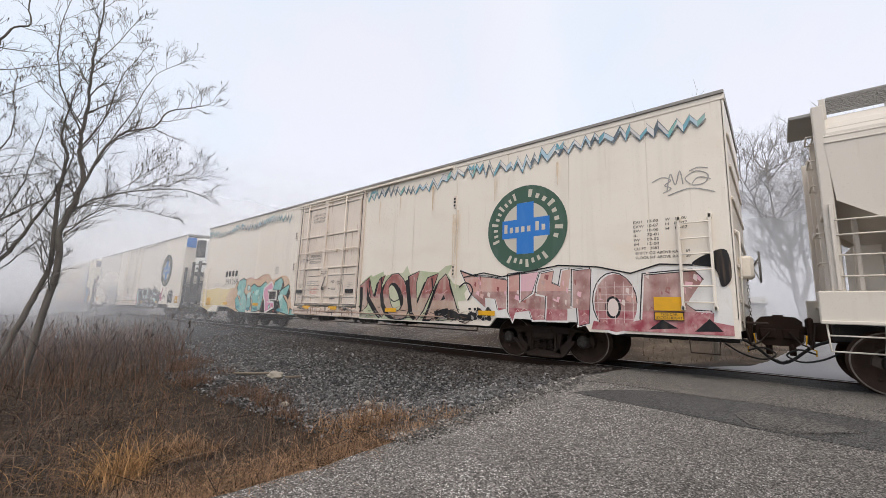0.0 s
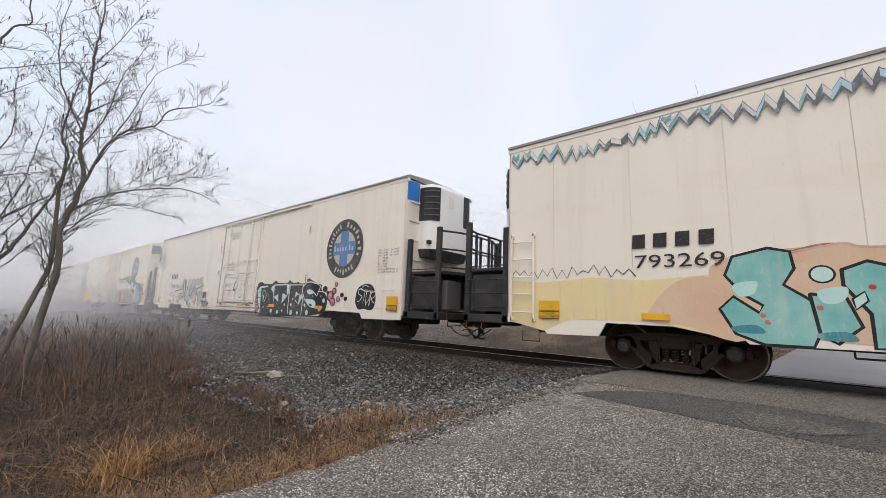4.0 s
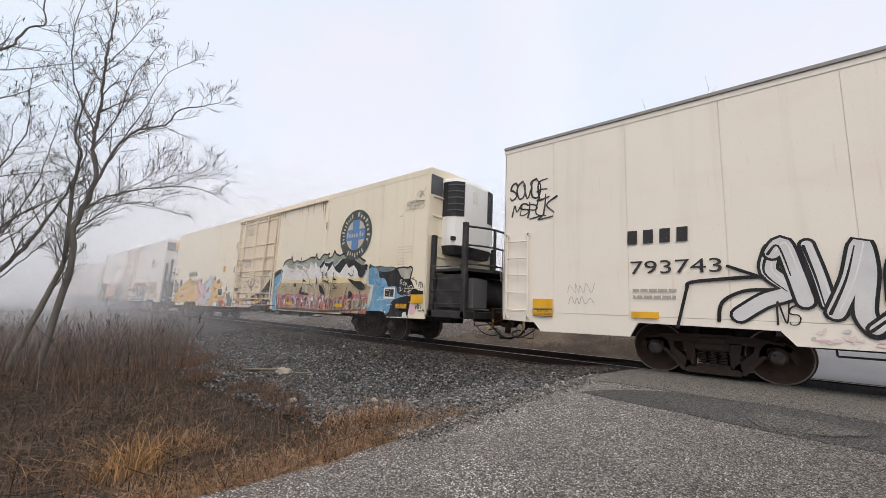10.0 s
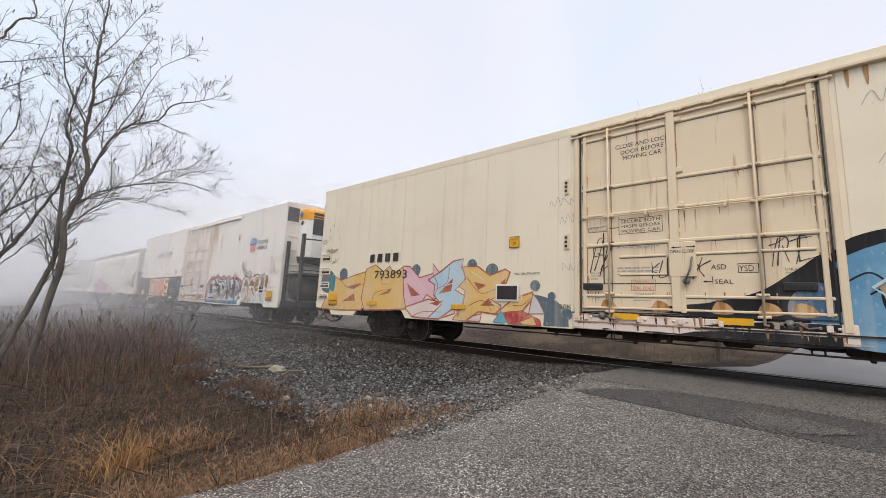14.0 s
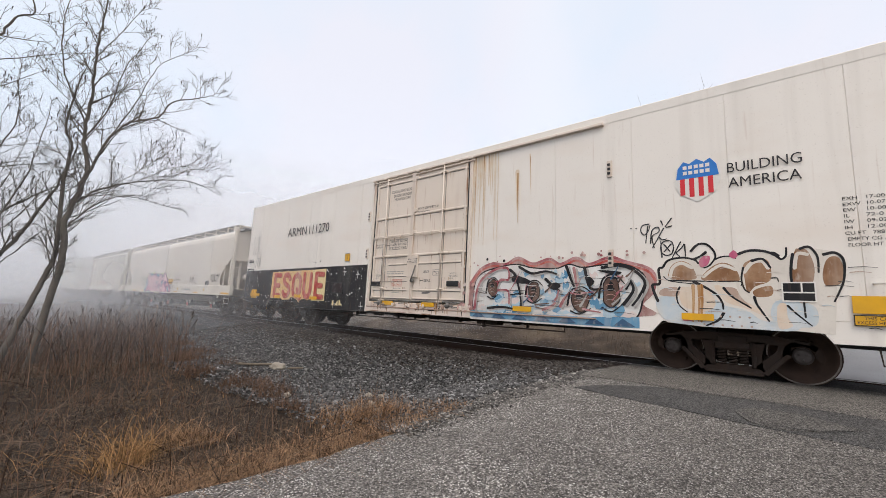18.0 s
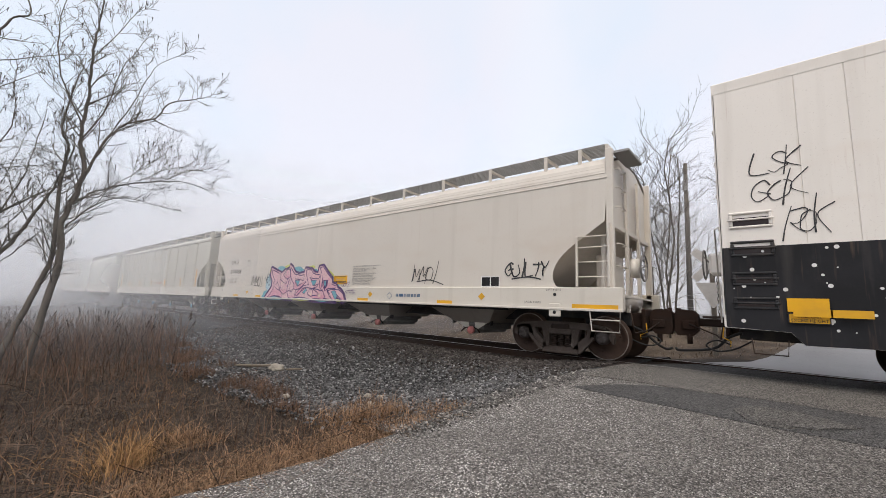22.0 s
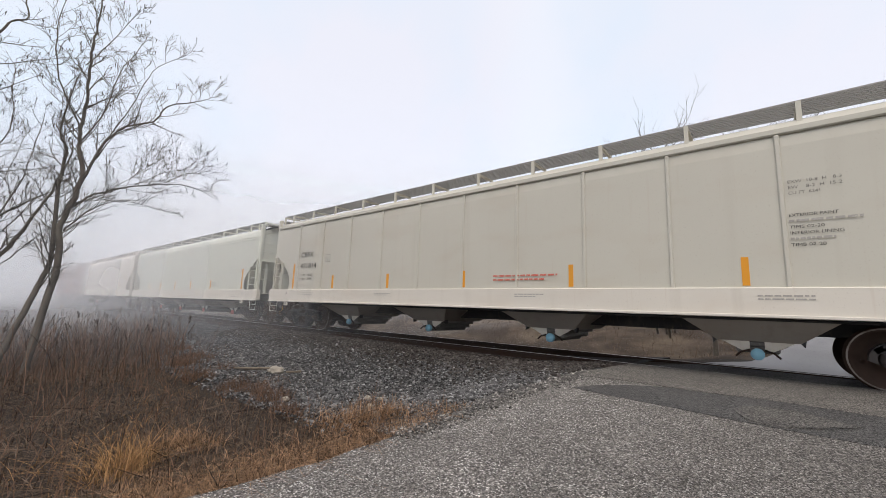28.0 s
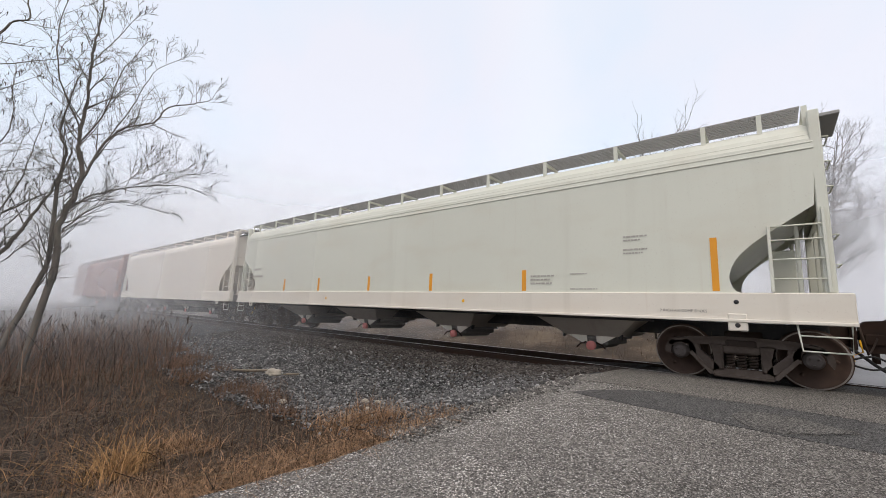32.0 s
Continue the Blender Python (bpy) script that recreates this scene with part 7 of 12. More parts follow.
a.line("black", [(-5.5, 1.86), (-4.9, 1.95), (-4.4, 1.84), (-3.0, 2.04), (-2.2, 1.97), (-1.6, 1.82), (-1.1, 1.97), (-0.6, 1.93)], 0.03, False)
a.blob("black", [(-0.60, 1.95), (-0.35, 2.12), (-0.10, 2.15), (-0.06, 1.70), (-0.2, 1.55), (-0.28, 1.85)])
a.done("dusty rose and maroon block graffiti")
a = Art(car1, seed=9)
for pts in ([(-1.15, 3.52), (-0.98, 3.58), (-0.85, 3.50), (-0.95, 3.42), (-0.85, 3.35), (-0.98, 3.28)], [(-0.92, 3.30), (-0.85, 3.62), (-0.78, 3.40), (-0.70, 3.65), (-0.66, 3.40)], [(-0.55, 3.38), (-0.62, 3.50), (-0.45, 3.60), (-0.28, 3.50), (-0.34, 3.36), (-0.52, 3.36), (-0.42, 3.48), (-0.25, 3.42)], [(-0.55, 3.62), (-0.42, 3.66), (-0.28, 3.62)], [(-0.9, 3.22), (-0.55, 3.30), (-0.2, 3.18)]):
    a.line("grey_ink", pts, 0.020)
a.done("thin grey scrawled tag")
a = Art(car1, seed=11)
a.blob("cream", [(-22.40, 0.85), (-22.40, 1.75), (-21.6, 1.70), (-20.6, 1.78), (-19.6, 1.70), (-18.6, 1.78), (-18.4, 1.2), (-18.3, 0.72), (-19.5, 0.95), (-21.0, 0.95), (-21.6, 0.68)], False)
a.blob("sand", [(-19.6, 1.0), (-19.2, 1.6), (-18.7, 1.75), (-18.2, 1.5), (-18.2, 0.72), (-19.0, 0.9)])
a.line("ink", [(-22.4 + 0.11 * k, 1.82 + (0.16 if k % 2 else 0) + a.rg.uniform(-0.06, 0.06)) for k in range(25)], 0.02, False)
a.blob("sand", [(-18.6, 1.9), (-17.6, 2.15), (-16.6, 2.1), (-15.6, 2.3), (-15.2, 2.05), (-14.4, 2.2), (-13.9, 2.0), (-13.65, 1.2), (-13.6, 0.72), (-15, 0.72), (-18, 0.9)])
a.line("brown", [(-17.9, 1.98), (-17.2, 2.18), (-16.6, 2.1), (-15.9, 2.28), (-15.4, 2.1)], 0.035)
a.blob("sand", [(-17.62, 2.06), (-17.02, 2.18), (-16.77, 2.11), (-16.18, 2.11), (-15.74, 2.25), (-15.20, 2.00), (-15.86, 1.90), (-16.89, 1.88)])
a.line("rose", [(-17.62, 2.06), (-17.02, 2.18), (-16.77, 2.11), (-16.18, 2.11), (-15.74, 2.25), (-15.20, 2.00)], 0.035)
a.blob("sand", [(-14.28, 2.00), (-14.08, 2.04), (-13.96, 1.92), (-14.21, 1.86)])
a.blob("black", [(-14.33, 1.96), (-14.22, 1.81), (-14.43, 1.58)], False)
a.blob("black", [(-13.89, 1.80), (-13.75, 1.50), (-13.87, 1.24), (-14.03, 1.39)], False)
a.blob("black", [(-14.70, 1.22), (-14.55, 1.17), (-14.43, 0.76), (-14.69, 0.65), (-14.78, 0.88)], False)
a.blob("black", [(-16.05, 0.72), (-15.7, 1.6), (-15.2, 1.9), (-14.75, 1.6), (-14.6, 0.72)], False)
a.piece("teal", "black", [(-17.83, 2.16), (-18.28, 2.05), (-18.39, 1.76), (-18.19, 1.47), (-17.93, 1.28), (-18.00, 1.15), (-18.31, 1.40), (-18.49, 1.21), (-18.30, 0.83), (-17.96, 0.69), (-17.41, 0.69), (-17.31, 0.93), (-17.38, 1.34), (-17.69, 1.59), (-17.55, 1.84), (-17.58, 2.09)], 0.035, 0.02)
a.piece("teal", "black", [(-17.38, 1.44), (-17.02, 1.38), (-16.90, 1.00), (-17.15, 0.76), (-17.31, 0.87)], 0.035, 0.02)
a.piece("teal", "black", [(-17.02, 1.79), (-16.77, 1.90), (-16.42, 1.77), (-16.19, 1.77), (-15.78, 1.97), (-15.55, 1.86), (-15.87, 1.62), (-15.93, 1.19), (-16.05, 0.82), (-16.49, 0.74), (-16.78, 0.72), (-16.78, 1.18), (-17.02, 1.58)], 0.035, 0.02)
a.piece("teal", "black", [(-15.07, 1.71), (-14.95, 1.96), (-14.53, 2.11), (-14.35, 1.98), (-14.47, 1.63), (-15.08, 1.64)], 0.035, 0.02)
a.piece("teal", "black", [(-14.54, 1.51), (-14.43, 1.63), (-13.91, 1.82), (-13.82, 1.77), (-14.03, 1.41), (-14.32, 1.44), (-13.92, 1.10), (-13.70, 0.68), (-14.36, 0.77), (-14.42, 0.99), (-14.53, 1.18)], 0.035, 0.02)
a.piece("teal", "black", [(-13.68, 0.90), (-13.47, 0.87), (-13.30, 0.67), (-13.66, 0.68)], 0.035, 0.02)
a.dot("black", -17.24, 1.74, 0.135, 1.1)
a.dot("mint", -17.24, 1.74, 0.11, 1.1)
a.piece("pink", "white", [(-15.81, 1.70), (-15.25, 1.95), (-15.10, 1.76), (-15.15, 1.64), (-15.51, 1.64), (-15.46, 1.46), (-15.13, 1.41), (-15.28, 1.21), (-15.48, 1.15), (-14.96, 1.12), (-14.93, 0.97), (-15.59, 0.74), (-15.67, 1.20), (-15.85, 1.41)], 0.06, 0.04)
a.blob("glassy", [(-15.15, 1.61), (-14.57, 1.61), (-14.57, 1.22), (-15.15, 1.22)], False)
for x0, z0, h in ((-18.3, 1.05, 0.55), (-17.3, 1.0, 0.5), (-16.6, 1.0, 0.6), (-14.6, 1.0, 0.4)):
    a.blob("mint", [(x0, z0 + h), (x0 + 0.3, z0 + h + 0.05), (x0 + 0.25, z0 + h - 0.15), (x0 + 0.05, z0 + h - 0.18)])
    a.blob("dteal", [(x0 - 0.05, z0 - 0.12), (x0 + 0.25, z0 - 0.08), (x0 + 0.35, z0 - 0.2), (x0, z0 - 0.2)])
for x, z in ((-17.95, 1.12), (-17.9, 1.02), (-17.3, 1.25), (-16.75, 1.55), (-16.4, 0.98), (-15.0, 0.95), (-15.05, 1.02), (-15.1, 1.62), (-14.9, 0.8)):
    a.dot("red", x, z, 0.035, 1.1)
for x, z in ((-16.95, 1.38), (-16.3, 1.35), (-15.35, 0.98)):
    a.piece("mint", "black", [(x, z), (x + 0.12, z + 0.10), (x + 0.14, z - 0.02), (x + 0.02, z - 0.14)], 0.02, 0.012)
a.done("teal and pink graffiti with black shadow")

D2 = (-12.72, -8.83)
car2 = reefer(-26.42, 22.58, "white", "white", "white refrigerator car with a green round badge and black-mint graffiti", tf=2.90, tr=3.95, lab=-0.56, dims=-1.08, unit="white", corner="blue", ribbed=False, gear=False, door=D2, rail_end=-5.07,
              seams=(-1.14, -2.59, -4.14, -5.61, -7.08, -7.83, -13.80, -15.27, -16.75, -18.27, -19.82, -21.33))
badge(car2, -2.83, 2.98, 1.0, SIDE - 0.012, ("green_f", "badge_f", "blue_f"))
door_words(car2, D2)
block_name(car2, -19.82, 2.36, 1.10, 0.26)
side_words(car2, "793743", -19.80, 1.80, 0.24, 1.42)
side_words(car2, "PATENT PENDING", -14.66, 1.82, 0.055, 0.62)
side_words(car2, "50K", -13.45, 1.16, 0.09, 0.26)
bars(car2, -19.75, 1.52, 0.75, 0.24, 2, "faded", SIDE - 0.024, 5)
plate_box(car2, -14.50, 2.28, 0.26)
a = Art(car2, seed=4)
a.blob("black", [(-8.3, 0.72), (-8.73, 1.57), (-8.63, 1.89), (-8.36, 1.96), (-8.12, 1.89), (-7.5, 1.86), (-7.32, 1.95), (-7.15, 1.99), (-6.98, 1.90), (-6.32, 1.88), (-6.13, 1.99), (-5.92, 1.89), (-5.62, 1.88), (-5.51, 1.92), (-5.40, 1.86), (-5.07, 1.85), (-4.94, 1.97), (-4.77, 2.02), (-4.61, 1.95),
                (-4.16, 1.81), (-3.95, 1.77), (-3.96, 1.63), (-3.73, 1.47), (-3.57, 1.28), (-3.70, 0.86), (-4.6, 0.70), (-6.5, 0.68)], True, 3)
a.blob("mint", [(-8.67, 1.60), (-8.41, 1.78), (-7.82, 1.80), (-7.83, 1.74), (-8.36, 1.70), (-8.32, 1.17), (-8.27, 0.69), (-8.46, 0.72), (-8.56, 1.06), (-8.59, 1.36)], False)
for z0, z1 in ((1.52, 1.50), (1.30, 1.28), (1.02, 1.06)):
    a.line("black", [(-8.62, z0), (-8.33, z1 + 0.04)], 0.018, False)
a.line("white", [(-8.20, 1.57), (-8.01, 1.59), (-7.88, 1.44), (-7.93, 1.25), (-8.09, 1.15), (-8.20, 1.57)], 0.022)
a.blob("mint", [(-8.17, 1.42), (-8.05, 1.38), (-8.10, 1.18)], False)
a.blob("mint", [(-7.55, 1.66), (-7.24, 1.80), (-7.24, 1.50)], False)
for pts, w in (([(-7.46, 1.73), (-7.24, 1.81), (-6.14, 1.82), (-6.17, 1.42)], 0.045), ([(-6.07, 1.80), (-5.14, 1.79), (-5.21, 1.37), (-5.59, 1.52), (-5.61, 1.35)], 0.035), ([(-6.06, 1.78), (-6.09, 1.30), (-6.09, 0.70)], 0.045),
               ([(-5.62, 1.23), (-5.37, 1.06), (-5.33, 1.35)], 0.03), ([(-5.16, 1.70), (-4.95, 1.86), (-4.67, 1.89), (-4.26, 1.82), (-4.01, 1.73), (-4.22, 1.38), (-4.43, 1.52)], 0.04), ([(-5.10, 1.46), (-4.99, 1.27), (-4.72, 1.08), (-4.52, 0.99)], 0.03),
               ([(-5.10, 1.46), (-5.13, 0.71)], 0.04), ([(-5.14, 1.78), (-5.20, 1.38)], 0.04), ([(-4.11, 1.53), (-3.90, 1.55), (-3.68, 1.47), (-3.59, 1.34)], 0.03), ([(-7.46, 1.66), (-7.29, 1.50), (-7.23, 1.28), (-7.26, 0.98)], 0.03)):
    a.line("white", pts, w, False)
a.blob("mint", [(-6.30, 1.80), (-6.10, 1.80), (-6.12, 1.50), (-6.25, 1.42)], False)
for pts in ([(-6.56, 1.48), (-6.23, 1.38), (-6.59, 1.10)], [(-7.19, 1.34), (-6.89, 1.44), (-6.86, 1.15)], [(-5.61, 1.52), (-5.44, 1.46), (-5.62, 1.35)], [(-5.38, 1.05), (-5.33, 1.35), (-5.11, 1.39)]):
    a.blob("mint", pts, False)
    a.line("white", pts + [pts[0]], 0.018, False)
a.blob("mint", [(-4.86, 1.55), (-4.74, 1.62), (-4.55, 1.60), (-4.42, 1.52), (-4.54, 1.45), (-4.75, 1.45)])
a.blob("mint", [(-4.94, 1.25), (-4.58, 1.27), (-4.33, 1.21), (-4.24, 1.10), (-4.30, 0.98), (-4.52, 0.99), (-4.72, 1.10)])
a.blob("black", [(-4.68, 1.08), (-4.58, 1.11), (-4.45, 1.06), (-4.55, 1.02)])
for x, z, r in ((-3.77, 1.23, 0.075), (-3.99, 0.95, 0.10), (-4.77, 0.79, 0.09), (-4.94, 1.05, 0.055), (-5.78, 1.27, 0.035), (-5.88, 1.05, 0.06), (-6.35, 1.05, 0.045), (-6.52, 0.82, 0.05), (-6.85, 0.76, 0.08), (-5.84, 0.77, 0.10), (-5.40, 0.76, 0.06), (-4.46, 1.38, 0.02), (-3.96, 1.38, 0.025), (-5.02, 1.24, 0.02), (-5.95, 1.52, 0.015), (-7.35, 0.80, 0.09), (-7.7, 0.95, 0.03), (-8.02, 0.92, 0.04), (-7.62, 1.25, 0.02)):
    a.dot("mint" if r > 0.06 else "white", x, z, r, 1.05)
for x, z, r in ((-8.75, 1.37, 0.085), (-8.67, 1.17, 0.10), (-8.60, 0.88, 0.15), (-9.50, 1.46, 0.07), (-9.26, 1.13, 0.10), (-3.40, 1.38, 0.15), (-3.2, 1.55, 0.10), (-3.25, 1.20, 0.12), (-3.1, 1.78, 0.07), (-2.95, 1.28, 0.08)):
    a.dot("black", x, z, r * 1.16, 1.2)
    q = [(x + r * 1.15 * math.cos(k * 0.785 + 0.3) * a.rg.uniform(0.75, 1.1), z + r * math.sin(k * 0.785 + 0.3) * a.rg.uniform(0.75, 1.1)) for k in range(8)]
    a.line("black", q + [q[0]], 0.045, False)
    a.blob("hotpink", q, False)
    a.blob("pink", [(x + (p - x) * 0.5, z + 0.04 + (w - z) * 0.35) for p, w in q], False)
for x, z, r in ((-2.75, 1.42, 0.08), (-2.55, 1.30, 0.07), (-8.86, 1.70, 0.055), (-8.88, 1.47, 0.075), (-9.28, 1.34, 0.065), (-9.00, 1.00, 0.085), (-3.72, 1.62, 0.11), (-3.55, 1.50, 0.06), (-9.62, 1.30, 0.02), (-8.95, 1.20, 0.02)):
    a.dot("black", x, z, r, 1.3)
a.done("black graffiti letters with mint and pink spots")
a = Art(car2, seed=6)
a.blob("black", [(-2.05, 1.30), (-1.95, 1.62), (-1.6, 1.77), (-1.25, 1.70), (-1.08, 1.40), (-1.14, 1.05), (-1.35, 0.96), (-1.6, 1.0), (-1.85, 0.97), (-2.0, 1.1)])
a.tag("STDR", -1.95, 1.22, 0.80, 0.34, 0.026, "white")
a.line("white", [(-1.75, 1.66), (-1.6, 1.72), (-1.45, 1.68)], 0.02)
a.done("black blob with a white tag")
a = Art(car2, seed=12)
for k in range(150):
    x, z = -17.4 + 4.3 * a.rg.random(), 0.73 + 0.20 * a.rg.random() ** 1.4
    l, h = a.rg.uniform(0.03, 0.14), a.rg.uniform(0.012, 0.035)
    a.blob(a.rg.choice(("lpink", "haze", "haze", "haze", "silver", "grey_ink", "rose")) if k % 3 else "haze", [(x, z), (x + l * 0.3, z + h), (x + l * 0.8, z + h * 1.3), (x + l, z + h * 0.2), (x + l * 0.6, z - h * 0.7)], True, 3)
WILD = ([(-17.70, 2.11), (-17.76, 1.79), (-17.51, 1.50), (-17.85, 1.33), (-18.16, 1.10)], [(-17.70, 2.08), (-17.57, 2.20), (-17.45, 1.73), (-17.37, 1.34)], [(-17.30, 2.17), (-17.20, 1.72), (-17.13, 1.29)],
        [(-17.06, 1.18), (-16.87, 1.66), (-16.75, 2.14), (-16.71, 1.77), (-16.78, 1.19), (-16.69, 0.96)], [(-16.44, 1.35), (-16.40, 1.86), (-16.18, 2.16), (-16.05, 2.05), (-16.22, 1.86)], [(-16.69, 0.96), (-16.45, 1.20), (-16.16, 1.50), (-15.98, 1.70)],
        [(-16.17, 1.31), (-15.90, 1.65), (-15.80, 2.04), (-15.58, 2.13)], [(-15.77, 1.60), (-15.67, 1.22), (-15.60, 1.06)], [(-15.49, 1.60), (-15.24, 1.37), (-15.15, 1.04), (-15.01, 0.98), (-14.91, 1.37), (-15.04, 1.64), (-15.33, 1.69)])
for k, st in enumerate(WILD):
    w = 0.13 if k in (2, 5) else 0.19
    a.line("black", st, w + 0.085)
    a.line("silver", st, w)
    a.line("white", [(p + 0.04, q + 0.02) for p, q in st[:3]], 0.016)
    a.line("black", [(p - w * 0.30, q - 0.02) for p, q in st[:3]], 0.045, True, 0.3)
for pts, w in (([(-18.87, 1.54), (-18.81, 1.63), (-18.34, 1.68), (-17.85, 1.71)], 0.06), ([(-18.28, 1.89), (-17.82, 1.68)], 0.05), ([(-18.44, 1.0), (-18.38, 1.30), (-18.09, 1.48), (-17.76, 1.50)], 0.055), ([(-19.04, 0.86), (-18.87, 1.54)], 0.05),
               ([(-15.19, 2.20), (-15.11, 2.30), (-14.96, 2.31), (-14.84, 2.24), (-14.90, 2.17), (-15.15, 2.18), (-15.19, 2.20)], 0.045), ([(-15.47, 1.93), (-15.37, 2.07), (-15.25, 2.13)], 0.05), ([(-15.28, 1.87), (-15.05, 2.05), (-15.0, 2.0)], 0.05),
               ([(-14.98, 1.84), (-14.65, 1.96)], 0.06), ([(-14.93, 1.93), (-14.84, 2.06)], 0.045), ([(-14.91, 1.95), (-14.84, 1.75)], 0.055), ([(-16.02, 1.72), (-15.3, 1.74)], 0.016), ([(-15.10, 1.58), (-14.98, 1.42), (-15.02, 1.52)], 0.07)):
    a.line("black", pts, w, len(pts) > 2)
a.tag("NS", -17.70, 0.98, 0.26, 0.30, 0.03, "black", 0.1)
a.tag("ZO", -16.42, 0.76, 0.26, 0.15, 0.028, "black", 0.0)
a.tag("TRN", -14.72, 0.82, 0.75, 0.28, 0.06, "black", 0.05)
a.dot("black", -13.88, 0.98, 0.07)
a.dot("black", -13.78, 1.0, 0.05)
a.done("silver and black wildstyle graffiti")
a = Art(car2, seed=13)
a.tag("SOVOE", -22.45, 3.62, 0.98, 0.36, 0.05, "ink", 0.05)
a.tag("MSPLK", -22.35, 3.22, 1.05, 0.30, 0.045, "ink", 0.05)
a.line("ink", [(-21.9, 3.12), (-21.6, 3.16), (-21.7, 3.08), (-21.35, 3.12)], 0.035)
a.scrawl(-21.0, 1.45, 0.5, 0.2, 9, 0.010, "grey_ink")
a.scrawl(-21.0, 1.22, 0.5, 0.16, 8, 0.010, "grey_ink")
a.done("two-line marker tag")

D3 = (-12.60, -8.75)
car3 = reefer(-51.52, 21.98, "cream", "door_c", "cream refrigerator car with rusty door and mountain graffiti", sight="label", tf=2.75, tr=3.35, lab=-0.50, notice=-1.12, dims=-1.19, print_k=0.68, roof="white", unit="white", pockets=True, door=D3, rail_end=-5.15,
              seams=(-0.57, -2.01, -3.54, -5.05, -6.55, -8.0, -13.02, -14.87, -16.28, -17.80, -19.35, -20.57, -21.30))
badge(car3, -3.32, 3.36, 0.86, SIDE - 0.012, ("green_f", "badge_f", "blue_f"))
door_words(car3, D3)
block_name(car3, -19.20, 2.30, 1.40, 0.25)
side_words(car3, "793893", -18.95, 1.80, 0.24, 1.40)
plate_box(car3, -14.20, 2.45, 0.26, "ink", "yellow")
side_words(car3, "NO. US6,575,102B2", -14.05, 1.82, 0.05, 0.62)
side_words(car3, "50K", -12.98, 1.10, 0.09, 0.26)
a = Art(car3, seed=21)
rg3 = random.Random(33)
a.blob("black", [(-10.65, 0.72), (-10.55, 1.16), (-9.58, 1.42), (-8.93, 1.96), (-8.62, 2.26), (-8.08, 2.34), (-8.09, 1.85), (-8.40, 1.51), (-8.28, 0.76)])
a.blob("blue", [(-8.82, 1.91), (-8.10, 2.20), (-8.11, 1.81), (-8.40, 1.51), (-8.30, 1.00), (-8.07, 0.72), (-8.78, 0.73), (-9.21, 1.24)])
a.line("black", [(-8.75, 1.6), (-8.5, 1.75), (-8.35, 1.6), (-8.5, 1.45)], 0.025)
a.line("sky", [(-8.06, 2.2), (-8.06, 1.85), (-8.30, 1.50), (-8.24, 0.74)], 0.035, False)
GREEN = [(-8.03, 1.98), (-8.01, 2.54), (-7.84, 2.68), (-7.62, 2.72), (-7.41, 2.76), (-7.34, 2.70), (-7.16, 2.62), (-6.97, 2.65), (-6.74, 2.61), (-6.51, 2.62), (-6.25, 2.64), (-6.00, 2.71), (-5.77, 2.71), (-5.61, 2.82), (-5.51, 2.66), (-5.34, 2.60), (-5.22, 2.74), (-5.08, 2.80), (-4.92, 2.77), (-4.79, 2.81), (-4.83, 2.67), (-4.61, 2.66), (-4.48, 2.82), (-4.42, 2.86), (-4.31, 2.76), (-4.15, 2.70), (-4.00, 2.73)] + [(-3.65, 2.74), (-3.15, 2.70), (-2.70, 2.41), (-2.72, 2.32), (-2.87, 2.20), (-3.9, 2.05), (-7.9, 2.05)]
a.blob("olive", GREEN, False)
a.blob("black", [(-5.42, 2.32), (-5.26, 2.45), (-5.05, 2.63), (-4.99, 2.49), (-4.81, 2.46), (-4.62, 2.53), (-4.49, 2.55), (-4.44, 2.40), (-4.39, 2.33), (-4.23, 2.38), (-4.01, 2.56)] + [(-3.5, 2.62), (-2.9, 2.33), (-2.54, 2.3), (-2.54, 2.0), (-3.9, 2.0)], False)
SNOW = [(-8.04, 2.01), (-8.02, 2.50), (-7.81, 2.54), (-7.63, 2.44), (-7.58, 2.25), (-7.37, 2.16), (-7.17, 2.21), (-7.03, 2.37), (-6.99, 2.48), (-6.94, 2.39), (-6.84, 2.23), (-6.66, 2.16), (-6.52, 2.30), (-6.47, 2.46), (-6.42, 2.31), (-6.19, 2.18), (-6.04, 2.30), (-5.96, 2.55), (-5.90, 2.41), (-5.83, 2.27), (-5.71, 2.32), (-5.61, 2.54), (-5.52, 2.41), (-5.38, 2.35), (-5.27, 2.30), (-5.23, 2.23), (-5.24, 2.30), (-5.11, 2.36), (-5.04, 2.47), (-5.00, 2.40), (-4.88, 2.34), (-4.77, 2.34), (-4.80, 2.26), (-4.87, 2.13), (-4.77, 2.20), (-4.64, 2.29), (-4.51, 2.43), (-4.46, 2.36), (-4.35, 2.23), (-4.25, 2.16), (-4.05, 2.08)] + [(-3.72, 2.40), (-3.55, 2.24), (-3.28, 2.33), (-3.05, 2.12), (-2.56, 2.15), (-2.54, 1.80), (-8.04, 1.88)]
